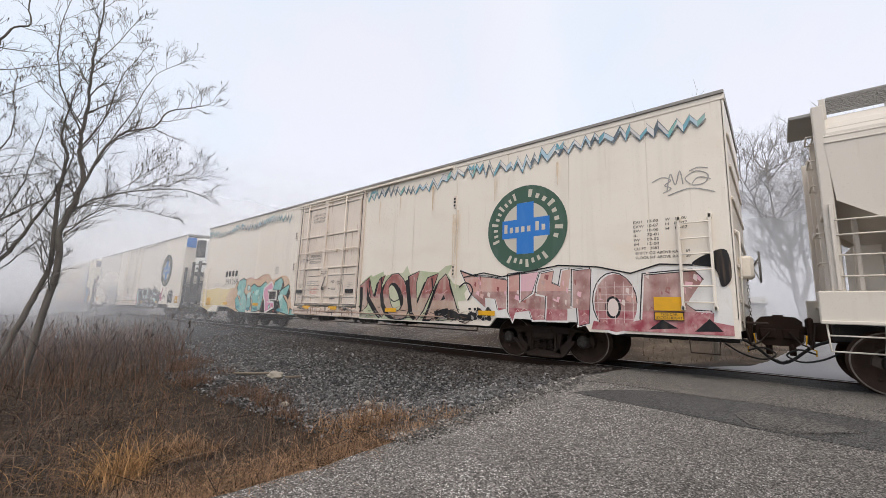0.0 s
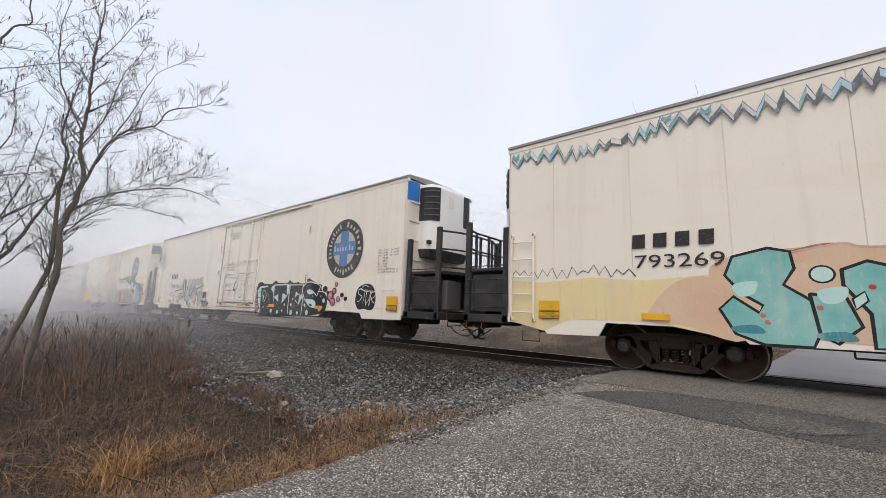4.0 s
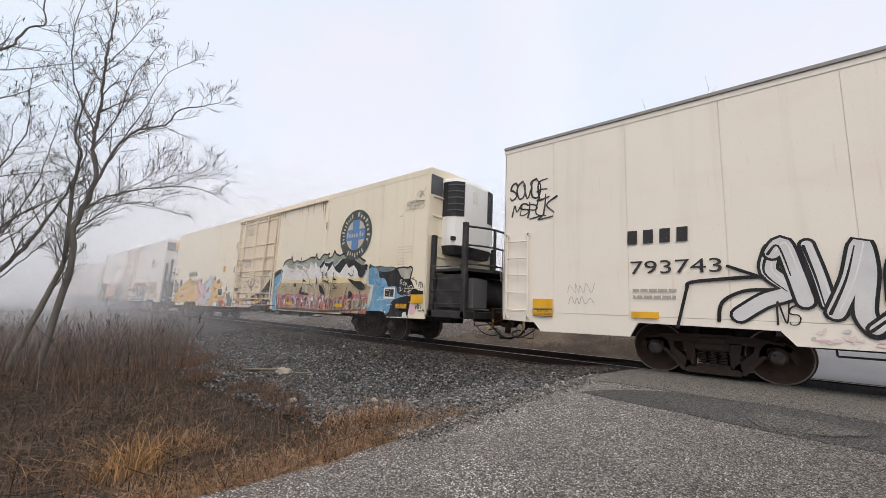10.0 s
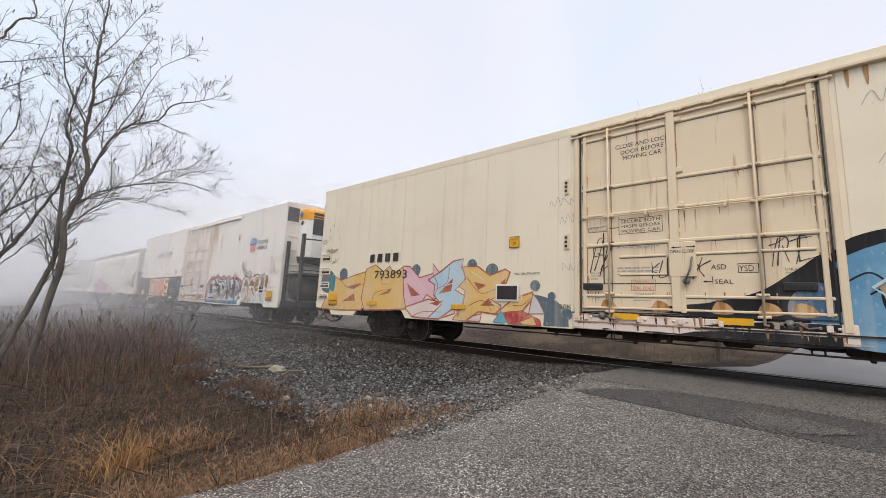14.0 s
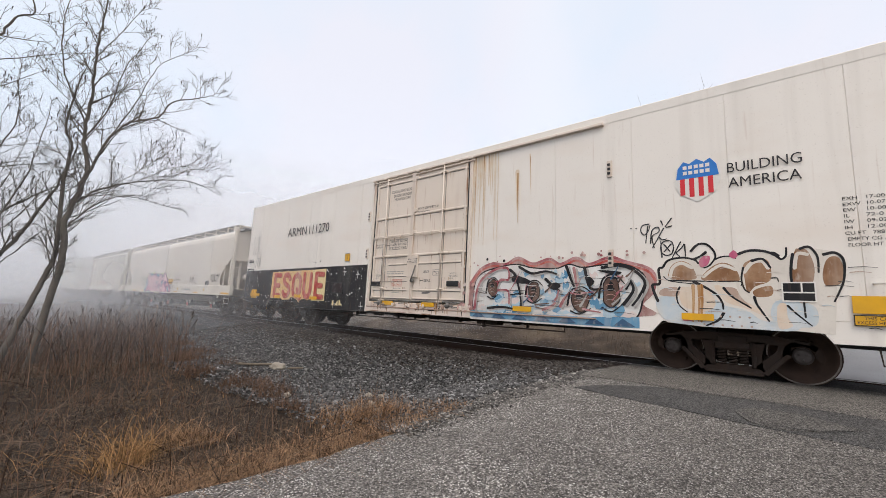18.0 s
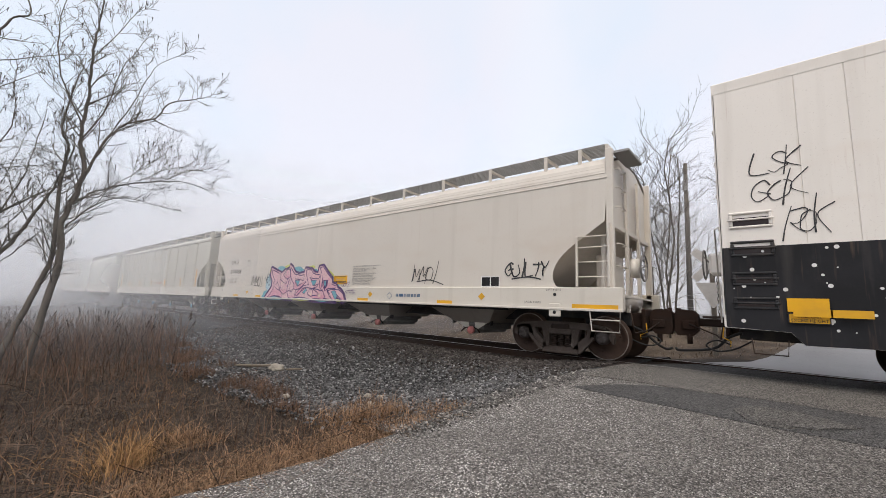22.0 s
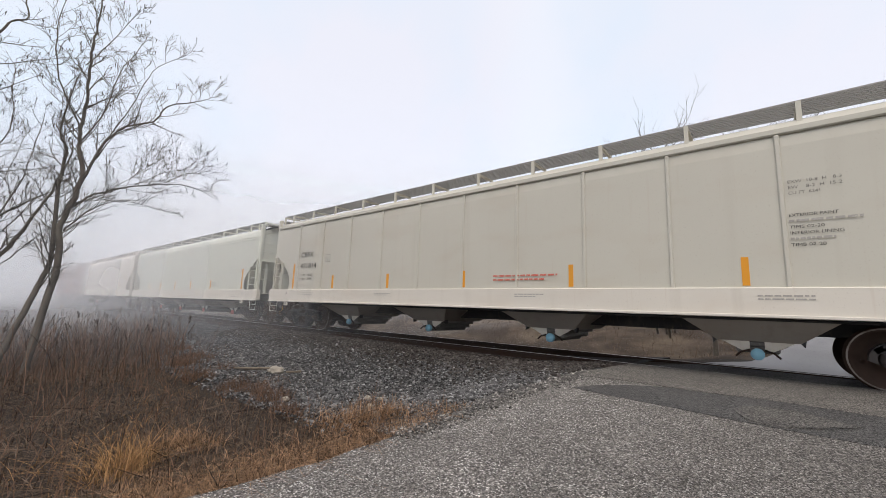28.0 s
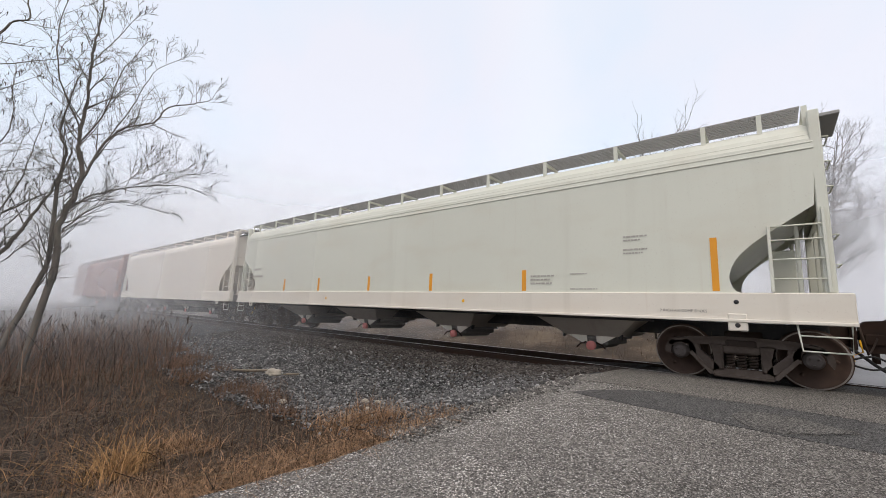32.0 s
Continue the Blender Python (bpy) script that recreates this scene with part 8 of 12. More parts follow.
for pts in ([(-8.01, 2.51), (-7.73, 2.49), (-7.60, 2.37), (-7.58, 2.19), (-7.80, 1.98), (-7.99, 2.04)], [(-7.60, 2.39), (-7.17, 2.28), (-7.20, 2.15), (-7.48, 2.10), (-7.58, 2.17)], [(-6.99, 2.44), (-6.75, 2.31), (-6.52, 2.30), (-6.55, 2.16), (-6.71, 2.14), (-6.89, 2.24)], [(-6.47, 2.46), (-6.22, 2.34), (-6.06, 2.31), (-6.15, 2.15), (-6.31, 2.20), (-6.42, 2.31)], [(-5.95, 2.54), (-5.78, 2.44), (-5.69, 2.34), (-5.79, 2.25), (-5.90, 2.35)]):
    a.blob("haze", pts, False)
    x0, x1, z0, z1 = min(p for p, q in pts), max(p for p, q in pts), min(q for p, q in pts), max(q for p, q in pts)
    for k in range(8):
        x, z = rg3.uniform(x0, x1 - 0.12), rg3.uniform(z0 + 0.05, z1)
        a.line(rg3.choice(("wine", "dark_brown", "rose")), [(x, z), (x + rg3.uniform(0.03, 0.12), z + rg3.uniform(-0.06, 0.03)), (x + rg3.uniform(0.10, 0.2), z - rg3.uniform(0.02, 0.1))], rg3.uniform(0.008, 0.016), True, 0.4)
a.blob("white", SNOW, False)
for pts in ([(-8.01, 2.51), (-7.58, 2.39), (-7.17, 2.31), (-6.97, 2.53), (-6.52, 2.44), (-6.46, 2.52), (-6.10, 2.41), (-6.00, 2.57), (-5.82, 2.50), (-5.71, 2.43), (-5.63, 2.54)], [(-5.71, 2.43), (-5.61, 2.56), (-5.49, 2.38), (-5.38, 2.35), (-5.05, 2.65), (-4.99, 2.51), (-4.75, 2.47), (-4.48, 2.57), (-4.44, 2.41), (-4.39, 2.34), (-4.01, 2.57)]):
    a.line("sky", pts, 0.035, False)
a.line("black", [(-8.01, 2.50), (-7.95, 2.62), (-7.73, 2.72), (-7.41, 2.76), (-7.38, 2.86), (-7.33, 2.70), (-7.18, 2.60), (-6.97, 2.66), (-6.71, 2.60), (-6.66, 2.76), (-6.64, 2.59), (-6.38, 2.63), (-6.21, 2.65), (-6.00, 2.73), (-5.73, 2.71), (-5.65, 2.75), (-5.59, 2.86), (-5.55, 2.70), (-5.37, 2.62), (-5.24, 2.72), (-5.08, 2.80), (-4.92, 2.77), (-4.76, 2.81), (-4.83, 2.71), (-4.81, 2.65), (-4.60, 2.68), (-4.50, 2.80), (-4.46, 2.89), (-4.42, 2.84), (-4.31, 2.76), (-4.12, 2.70), (-4.00, 2.73)] + [(-3.65, 2.76), (-3.21, 2.72), (-3.13, 2.86), (-3.05, 2.62), (-2.69, 2.44)], 0.06, True)
for pts in ([(-7.16, 2.60), (-7.29, 2.52), (-7.41, 2.55), (-7.39, 2.61)], [(-6.64, 2.60), (-6.74, 2.54), (-6.80, 2.53)], [(-6.38, 2.63), (-6.36, 2.57), (-6.31, 2.54)], [(-5.73, 2.70), (-5.76, 2.63), (-5.70, 2.59)], [(-5.30, 2.63), (-5.28, 2.58), (-5.35, 2.55)], [(-4.81, 2.65), (-4.90, 2.63), (-4.92, 2.54), (-4.88, 2.55)], [(-6.17, 2.63), (-6.04, 2.74), (-5.88, 2.76), (-5.69, 2.77)], [(-7.46, 2.78), (-7.41, 2.98), (-7.31, 3.01)], [(-7.04, 2.81), (-6.98, 2.95), (-6.91, 2.99)], [(-6.32, 2.65), (-6.28, 2.78)]):
    a.line("black", pts, 0.024, True, 0.5)
a.blob("cream", [(-8.11, 1.90), (-7.90, 1.96), (-7.69, 1.88), (-7.48, 1.92), (-7.23, 1.89), (-6.99, 1.95), (-6.85, 1.88), (-6.63, 1.92), (-6.41, 1.85), (-6.12, 1.92), (-5.92, 1.95), (-5.73, 1.91), (-5.51, 1.97), (-5.24, 1.89), (-5.13, 1.98), (-4.91, 1.91), (-4.66, 1.99), (-4.49, 1.96), (-4.26, 2.00), (-4.06, 1.93)] + [(-3.4, 1.90), (-2.54, 1.88), (-2.54, 1.68), (-8.04, 1.79)], False)
a.blob("tan", [(-8.13, 1.80), (-7.48, 1.78), (-6.72, 1.78), (-6.13, 1.75), (-5.60, 1.76), (-5.11, 1.77), (-4.68, 1.79), (-4.08, 1.73)] + [(-3.7, 1.76), (-2.54, 1.71), (-2.49, 1.63), (-2.32, 1.61), (-2.42, 1.38), (-2.45, 1.20), (-8.29, 1.12), (-8.33, 1.40), (-8.43, 1.55)], False)
REDS = [(-8.32, 1.29), (-7.43, 1.37), (-6.47, 1.34), (-5.47, 1.34), (-4.24, 1.24), (-3.32, 1.36), (-2.64, 1.39), (-2.47, 1.35), (-2.46, 1.09), (-2.65, 0.88), (-4.90, 0.73), (-8.19, 0.74)]
a.blob("wine", REDS, False)
x = -8.28
while x < -2.7:
    w = rg3.uniform(0.16, 0.42)
    far = x > -4.9
    top = 1.30 + 0.06 * math.sin(x * 2.1) - (0.05 if far else 0)
    b = x + w * 0.92
    slab = [(x, 0.76), (x + 0.01, top - 0.05), (x + 0.05, top), (b - 0.04, top), (b, top - 0.05), (b - 0.02, 0.76)]
    a.blob(rg3.choice(("olive", "brick", "tan", "slate", "brick") if far else ("red", "wine", "wine", "dull_rose", "brick")), slab, False)
    for k in range(9):
        p, h, v = x + w * 0.8 * rg3.random(), rg3.uniform(0.10, 0.38), rg3.uniform(0.02, 0.10)
        z = rg3.uniform(0.82, max(0.84, top - h))
        a.blob(rg3.choice(("slate", "dark_brown", "brick", "olive", "wine", "black") if far else ("haze", "red", "wine", "dark_brown", "slate", "black", "white", "dark_brown", "maroon", "red")), [(p, z), (p - 0.01, z + h), (p + v, z + h * 0.92), (p + v + 0.02, z + 0.03)], False)
    a.line("haze" if rg3.random() < 0.5 else "rose", [(x + 0.02, top - 0.08), (x + 0.06, top - 0.01), (b - 0.06, top - 0.01)], 0.014, False)
    a.line(rg3.choice(("wine", "black", "rose", "dark_brown")), [(b, top - 0.02), (b - 0.01, 1.0), (b + 0.01, 0.78)], 0.02, False)
    x += w
a.blob("dark_brown", [(-8.2, 0.74), (-8.2, 0.80), (-6.4, 0.84), (-5.0, 0.80), (-2.7, 0.90), (-2.7, 0.86), (-4.90, 0.73)], False)
for k in range(60):
    x, z = -8.1 + 5.4 * rg3.random(), rg3.uniform(0.80, 1.32)
    a.line(rg3.choice(("haze", "wine", "lpink", "black", "white", "rose", "slate")), [(x, z), (x + rg3.uniform(0.02, 0.10), z + rg3.uniform(-0.14, 0.14)), (x + rg3.uniform(0.04, 0.2), z + rg3.uniform(-0.12, 0.12))], rg3.uniform(0.006, 0.02), True, 0.4)
for pts in ([(-7.38, 1.98), (-7.38, 1.86)], [(-7.25, 1.89), (-7.25, 1.62)], [(-6.84, 1.90), (-6.85, 1.69)], [(-6.45, 1.93), (-6.46, 1.62)], [(-6.02, 1.96), (-6.02, 1.45)], [(-5.62, 1.94), (-5.63, 1.79)], [(-5.50, 1.97), (-5.50, 1.49)], [(-5.21, 1.93), (-5.22, 1.72)], [(-4.83, 1.95), (-4.86, 1.59)], [(-4.53, 1.98), (-4.55, 1.30)], [(-4.13, 1.95), (-4.15, 1.68)]):
    a.line("white", pts, 0.026, False, 0.6)
for pts, w in (([(-6.42, 2.31), (-6.15, 2.14), (-5.96, 1.99), (-5.86, 1.77), (-5.89, 1.73), (-6.13, 1.71)], 0.024), ([(-6.41, 2.17), (-6.35, 1.88), (-6.40, 1.44)], 0.024), ([(-5.86, 1.72), (-5.67, 1.63), (-5.71, 1.70), (-5.61, 1.72)], 0.018), ([(-5.67, 1.63), (-5.54, 1.49), (-5.41, 1.33)], 0.012), ([(-5.49, 2.06), (-5.41, 1.85), (-5.35, 1.77)], 0.035), ([(-5.25, 2.23), (-5.12, 2.13), (-5.00, 1.95), (-4.97, 1.85)], 0.022), ([(-4.97, 1.83), (-4.79, 1.83), (-4.59, 1.71), (-4.49, 1.53), (-4.47, 1.42)], 0.030), ([(-4.47, 1.45), (-4.42, 1.48), (-4.43, 1.31)], 0.024), ([(-5.02, 1.68), (-4.87, 1.58), (-4.79, 1.39), (-4.83, 1.25)], 0.024), ([(-5.16, 1.58), (-5.09, 1.37), (-5.12, 1.12)], 0.030), ([(-4.83, 2.13), (-4.85, 2.05), (-4.78, 1.96), (-4.66, 1.96)], 0.026), ([(-4.36, 2.10), (-4.37, 1.86), (-4.33, 1.70), (-4.21, 1.60), (-4.09, 1.62)], 0.040), ([(-4.25, 1.73), (-4.08, 1.73)], 0.022), ([(-4.34, 1.56), (-4.09, 1.56)], 0.026), ([(-4.37, 1.47), (-4.10, 1.48)], 0.014), ([(-7.00, 1.72), (-7.09, 1.54), (-7.05, 1.35)], 0.020), ([(-6.82, 1.44), (-6.77, 1.54), (-6.68, 1.59)], 0.012), ([(-7.93, 1.58), (-7.75, 1.64), (-7.54, 1.62), (-7.70, 1.51), (-7.89, 1.51)], 0.020), ([(-4.84, 1.21), (-4.70, 0.98), (-4.69, 0.78)], 0.030), ([(-4.12, 1.24), (-4.33, 1.16), (-4.47, 1.03)], 0.020), ([(-4.41, 0.78), (-4.27, 0.89), (-4.15, 0.93)], 0.024), ([(-8.02, 1.18), (-7.81, 1.15), (-7.60, 1.16), (-7.50, 1.11)], 0.018), ([(-5.09, 0.89), (-5.05, 0.92), (-5.02, 0.88), (-5.06, 0.81), (-5.10, 0.84), (-5.09, 0.89)], 0.020), ([(-4.95, 2.35), (-4.96, 2.05)], 0.012)):
    a.line("black", pts, w, True, 0.5)
for pts in ([(-5.09, 1.82), (-4.92, 1.85), (-4.73, 1.82), (-4.64, 1.89), (-4.67, 1.76), (-4.80, 1.79)], [(-4.35, 2.06), (-4.34, 1.93), (-4.27, 1.91), (-4.18, 1.87), (-4.30, 1.84), (-4.35, 1.88)], [(-5.21, 1.66), (-5.12, 1.68), (-4.94, 1.56), (-4.83, 1.42), (-4.85, 1.33), (-5.01, 1.39), (-5.13, 1.46)], [(-5.47, 2.03), (-5.38, 1.88), (-5.33, 1.81), (-5.34, 1.72), (-5.42, 1.74)], [(-6.55, 1.44), (-6.46, 1.60), (-6.36, 1.63), (-6.40, 1.39), (-6.54, 1.34)], [(-6.39, 1.44), (-6.14, 1.42), (-5.84, 1.36), (-6.07, 1.32), (-6.37, 1.34)], [(-6.35, 1.91), (-6.20, 1.88), (-6.08, 1.80), (-6.22, 1.83), (-6.34, 1.81)], [(-7.00, 1.72), (-6.85, 1.78), (-6.81, 1.66), (-6.92, 1.62)], [(-4.82, 2.13), (-4.78, 2.10), (-4.81, 2.00), (-4.84, 2.03)]):
    a.blob("black", pts, True, 4)
for pts in ([(-3.51, 1.88), (-3.10, 1.80), (-2.76, 1.77), (-2.57, 1.58), (-2.82, 1.52), (-3.15, 1.65)], [(-3.40, 1.49), (-3.22, 1.39), (-3.28, 1.27), (-3.43, 1.26)], [(-2.98, 2.15), (-2.58, 2.34), (-2.57, 2.19), (-2.75, 1.92), (-2.94, 1.96)]):
    a.blob("black", pts, True, 4)
for pts, w in (([(-3.51, 2.05), (-3.29, 1.97), (-3.22, 2.16)], 0.035), ([(-3.10, 1.77), (-2.89, 1.55), (-2.74, 1.22), (-2.68, 1.08), (-2.95, 0.91)], 0.03), ([(-3.53, 1.58), (-3.65, 1.19), (-3.72, 0.86)], 0.03)):
    a.line("black", pts, w, True, 0.5)
for pts in ([(-2.51, 2.23), (-2.49, 1.70), (-2.24, 1.66), (-2.36, 1.40), (-2.30, 1.18), (-2.57, 0.93)], [(-8.04, 2.45), (-8.07, 1.88), (-8.48, 1.54), (-8.31, 1.39), (-8.26, 0.82)]):
    a.line("sky", pts, 0.04, False)
a.done("mountain-like graffiti in white, tan and red")
a = Art(car3, seed=23)
a.blob("black", [(-2.49, 2.17), (-2.46, 2.35), (-2.37, 2.30), (-2.20, 2.24), (-1.95, 2.25), (-1.67, 2.21), (-1.41, 2.21), (-1.16, 2.16), (-1.11, 2.09), (-0.97, 1.90), (-0.84, 1.83), (-0.62, 1.84), (-0.51, 1.73), (-0.42, 1.58), (-0.28, 1.50), (-0.06, 1.48), (-0.07, 1.39), (-0.29, 1.39), (-0.44, 1.34), (-0.55, 1.18), (-0.63, 0.75), (-1.56, 0.72), (-1.61, 1.06), (-1.90, 1.61), (-2.21, 2.11)], False)
a.blob("slate", [(-2.46, 2.30), (-2.16, 2.21), (-1.71, 2.22), (-1.26, 2.14), (-1.49, 2.07), (-1.88, 2.07), (-2.16, 2.17)])
a.blob("tan_grey", [(-1.14, 2.14), (-0.92, 2.16), (-0.69, 2.17), (-0.60, 2.14), (-0.57, 2.02), (-0.60, 1.85), (-0.81, 1.84), (-0.95, 1.90), (-1.06, 2.05)])
a.line("black", [(-1.16, 2.15), (-0.92, 2.17), (-0.72, 2.15), (-0.61, 2.18), (-0.52, 2.10), (-0.56, 1.98), (-0.59, 1.84)], 0.05)
a.blob("blue", [(-2.46, 2.18), (-2.16, 2.18), (-2.00, 2.08), (-1.93, 1.88), (-1.73, 1.87), (-1.58, 1.72), (-1.51, 1.61), (-1.19, 1.62), (-1.10, 1.43), (-0.93, 1.36), (-0.79, 1.33), (-1.04, 1.28), (-1.25, 1.21), (-1.36, 1.12), (-1.42, 0.89), (-1.55, 0.78), (-1.62, 0.88), (-2.01, 0.87), (-2.53, 0.87), (-2.38, 0.98), (-2.29, 1.17), (-2.25, 1.42), (-2.21, 1.66), (-2.44, 1.70)])
for pts in ([(-2.06, 1.88), (-2.17, 1.89), (-2.19, 1.99), (-2.11, 2.00), (-2.06, 1.95), (-2.15, 1.89), (-2.09, 1.76), (-1.93, 1.67), (-1.87, 1.75), (-1.88, 1.90)], [(-1.72, 1.59), (-1.83, 1.56), (-1.84, 1.48), (-1.73, 1.44)], [(-1.58, 0.95), (-1.66, 0.90), (-1.61, 0.81), (-1.51, 0.83)]):
    a.line("dblue", pts, 0.022)
for pts in ([(-1.98, 1.20), (-1.76, 1.23), (-1.53, 1.20)], [(-1.91, 1.28), (-1.71, 1.30)], [(-1.54, 1.06), (-1.32, 1.09)]):
    a.line("sky", pts, 0.03, True, 0.3)
a.blob("white", [(-1.70, 1.25), (-1.70, 1.58), (-1.21, 1.58), (-1.21, 1.25)], False)
a.blob("black", [(-1.65, 1.30), (-1.65, 1.53), (-1.26, 1.53), (-1.26, 1.30)], False)
for pts in ([(-1.42, 1.54), (-1.43, 1.33)], [(-1.64, 1.32), (-1.25, 1.33)], [(-1.61, 1.48), (-1.48, 1.50)], [(-1.60, 1.38), (-1.50, 1.39)]):
    a.line("white", pts, 0.012, False)
for pts in ([(-1.01, 1.69), (-0.94, 1.73), (-0.93, 1.80), (-0.98, 1.81), (-1.00, 1.71), (-0.91, 1.67)], [(-0.88, 1.71), (-0.81, 1.74), (-0.78, 1.69), (-0.85, 1.65), (-0.88, 1.71)], [(-0.77, 1.62), (-0.74, 1.71), (-0.69, 1.60)], [(-1.03, 1.59), (-1.03, 1.47), (-0.96, 1.50)], [(-0.96, 1.62), (-0.97, 1.48), (-0.89, 1.54)], [(-0.82, 1.56), (-0.76, 1.56), (-0.82, 1.45), (-0.73, 1.48)], [(-0.63, 1.60), (-0.54, 1.64), (-0.48, 1.56), (-0.55, 1.49), (-0.63, 1.52), (-0.63, 1.60)], [(-0.69, 1.44), (-0.63, 1.48), (-0.57, 1.44), (-0.59, 1.35), (-0.68, 1.35), (-0.69, 1.44)], [(-0.63, 1.48), (-0.64, 1.34)], [(-0.53, 1.36), (-0.51, 1.23), (-0.46, 1.32), (-0.53, 1.36)], [(-0.54, 1.39), (-0.44, 1.28)], [(-0.85, 1.37), (-0.74, 1.35)], [(-0.60, 1.17), (-0.54, 1.14), (-0.50, 1.21)]):
    a.line("white", pts, 0.018, True, 0.8)
a.blob("lpink", [(-0.55, 1.05), (-0.43, 1.12), (-0.33, 1.00), (-0.36, 0.87), (-0.48, 0.81), (-0.56, 0.87)])
a.blob("white", [(-0.87, 0.76), (-0.84, 0.87), (-0.71, 0.89), (-0.67, 0.82), (-0.64, 0.74)])
a.line("black", [(-0.88, 0.75), (-0.84, 0.87), (-0.71, 0.89), (-0.67, 0.82), (-0.62, 0.74)], 0.03)
for pts in ([(-0.33, 1.78), (-0.32, 1.65)], [(-0.22, 1.73), (-0.25, 1.60)], [(-0.21, 1.71), (-0.15, 1.73), (-0.15, 1.66), (-0.20, 1.65), (-0.16, 1.57), (-0.22, 1.55)], [(-0.09, 1.69), (-0.10, 1.57)], [(-0.34, 1.09), (-0.32, 0.98), (-0.27, 1.11)], [(-0.25, 1.11), (-0.24, 0.99)], [(-0.23, 1.09), (-0.18, 1.08), (-0.22, 1.05), (-0.18, 1.00), (-0.23, 0.99)], [(-0.13, 1.05), (-0.13, 0.99)], [(-0.23, 0.93), (0.01, 0.94)], [(-0.05, 0.98), (0.01, 0.94), (-0.03, 0.89)], [(-0.56, 1.81), (-0.46, 1.85), (-0.43, 1.86)], [(-0.52, 1.83), (-0.39, 1.78), (-0.37, 1.73)]):
    a.line("ink", pts, 0.022, True, 0.8)
a.done("black and blue graffiti with small tags")
a = Art(car3, seed=25)
a.tag("SGBS", -0.92, 3.86, 0.72, 0.22, 0.018, "ink", 0.2)
a.line("ink", [(-0.9, 3.98), (-0.6, 4.14), (-0.25, 4.06), (-0.2, 3.92)], 0.014)
a.tag("GX", -0.48, 4.24, 0.28, 0.14, 0.016, "ink", 0.2)
a.line("ink", [(-1.15, 3.72), (-1.05, 3.73)], 0.02, False)
for x, z in ((-8.35, 4.2), (-8.3, 3.3), (-13.0, 2.9), (-12.95, 1.9), (-13.2, 3.3)):
    a.scrawl(x, z, 0.55, 0.22, 8, 0.010, "grey_ink")
for x in (-8.5, -8.3, -7.2, -6.95, -6.5, -6.1, -5.6, -5.45, -5.3):
    a.line("ruststreak", [(x, 4.78), (x + 0.01, 4.78 - a.rg.uniform(0.15, 0.6))], a.rg.uniform(0.03, 0.07), False, 0.3)
a.done("black tags and rust runs")
a = Art(car3, seed=27)
a.dot("slate", -21.38, 1.73, 0.40)
a.dot("slate", -20.51, 1.95, 0.22)
a.dot("slate", -17.18, 2.01, 0.17)
a.dot("slate", -15.26, 2.09, 0.15)
a.dot("slate", -14.67, 1.93, 0.18)
a.blob("slate", [(-13.58, 1.39), (-13.33, 1.34), (-13.04, 1.25), (-12.86, 1.07), (-12.79, 0.88), (-12.78, 0.73), (-13.34, 0.72), (-13.32, 0.98), (-13.69, 0.98)], False)
a.piece("yellow", "brick", [(-21.64, 0.81), (-21.21, 1.47), (-21.13, 1.96), (-20.64, 1.75), (-20.09, 1.87), (-19.33, 2.02), (-19.29, 1.59), (-19.46, 0.83), (-20.59, 0.79), (-21.13, 0.8)], 0.028, 0.022)
a.piece("yellow", "brick", [(-19.34, 2.09), (-18.92, 2.21), (-18.54, 2.0), (-18.28, 2.15), (-18.06, 1.93), (-17.74, 2.1), (-17.42, 1.66), (-17.47, 0.94), (-18.09, 0.89), (-19.32, 0.84), (-19.49, 1.18)], 0.028, 0.022)
a.piece("lpink", "brick", [(-17.7, 2.13), (-17.44, 2.12), (-17.03, 1.79), (-16.53, 1.9), (-16.57, 2.17), (-16.32, 1.92), (-15.95, 2.15), (-15.9, 1.88), (-16.17, 1.65), (-16.13, 1.36), (-16.47, 1.22), (-16.74, 1.35), (-16.99, 1.03), (-17.48, 0.91), (-17.6, 1.29)], 0.028, 0.022)
a.piece("haze", "brick", [(-17.52, 0.97), (-16.66, 1.21), (-16.15, 1.12), (-15.65, 1.44), (-15.76, 0.88), (-16.29, 0.72), (-16.77, 0.72), (-17.24, 0.73)], 0.028, 0.022)
a.piece("sky", "brick", [(-16.69, 1.73), (-16.21, 1.97), (-15.86, 2.2), (-15.53, 2.25), (-15.6, 2.03), (-15.42, 1.87), (-15.53, 1.62), (-15.79, 1.47), (-15.45, 1.32), (-15.43, 1.04), (-15.85, 0.98), (-16.29, 0.72), (-16.64, 0.72), (-16.18, 1.09), (-16.47, 1.33), (-16.45, 1.6)], 0.028, 0.022)
a.piece("yellow", "brick", [(-15.55, 2.05), (-15.08, 2.04), (-14.73, 1.81), (-14.3, 1.95), (-14.18, 1.89), (-14.28, 1.64), (-14.52, 1.52), (-14.4, 1.34), (-14.69, 1.26), (-14.4, 1.11), (-14.52, 0.92), (-15.02, 0.96), (-15.41, 0.72), (-15.8, 0.72), (-15.49, 1.12), (-15.43, 1.44), (-15.64, 1.57), (-15.43, 1.74)], 0.028, 0.022)
a.piece("yellow", "brick", [(-14.54, 0.92), (-14.07, 1.27), (-13.58, 1.43), (-13.62, 1.28), (-13.85, 1.02), (-14.19, 0.98)], 0.028, 0.022)
a.piece("haze", "brick", [(-15.37, 0.72), (-15.17, 0.84), (-14.94, 0.9), (-14.98, 0.72), (-15.17, 0.72)], 0.028, 0.022)
a.piece("red", "brick", [(-14.37, 0.93), (-13.85, 1.01), (-13.42, 0.83), (-13.38, 0.72), (-14.19, 0.72), (-14.3, 0.82)], 0.02, 0.02)
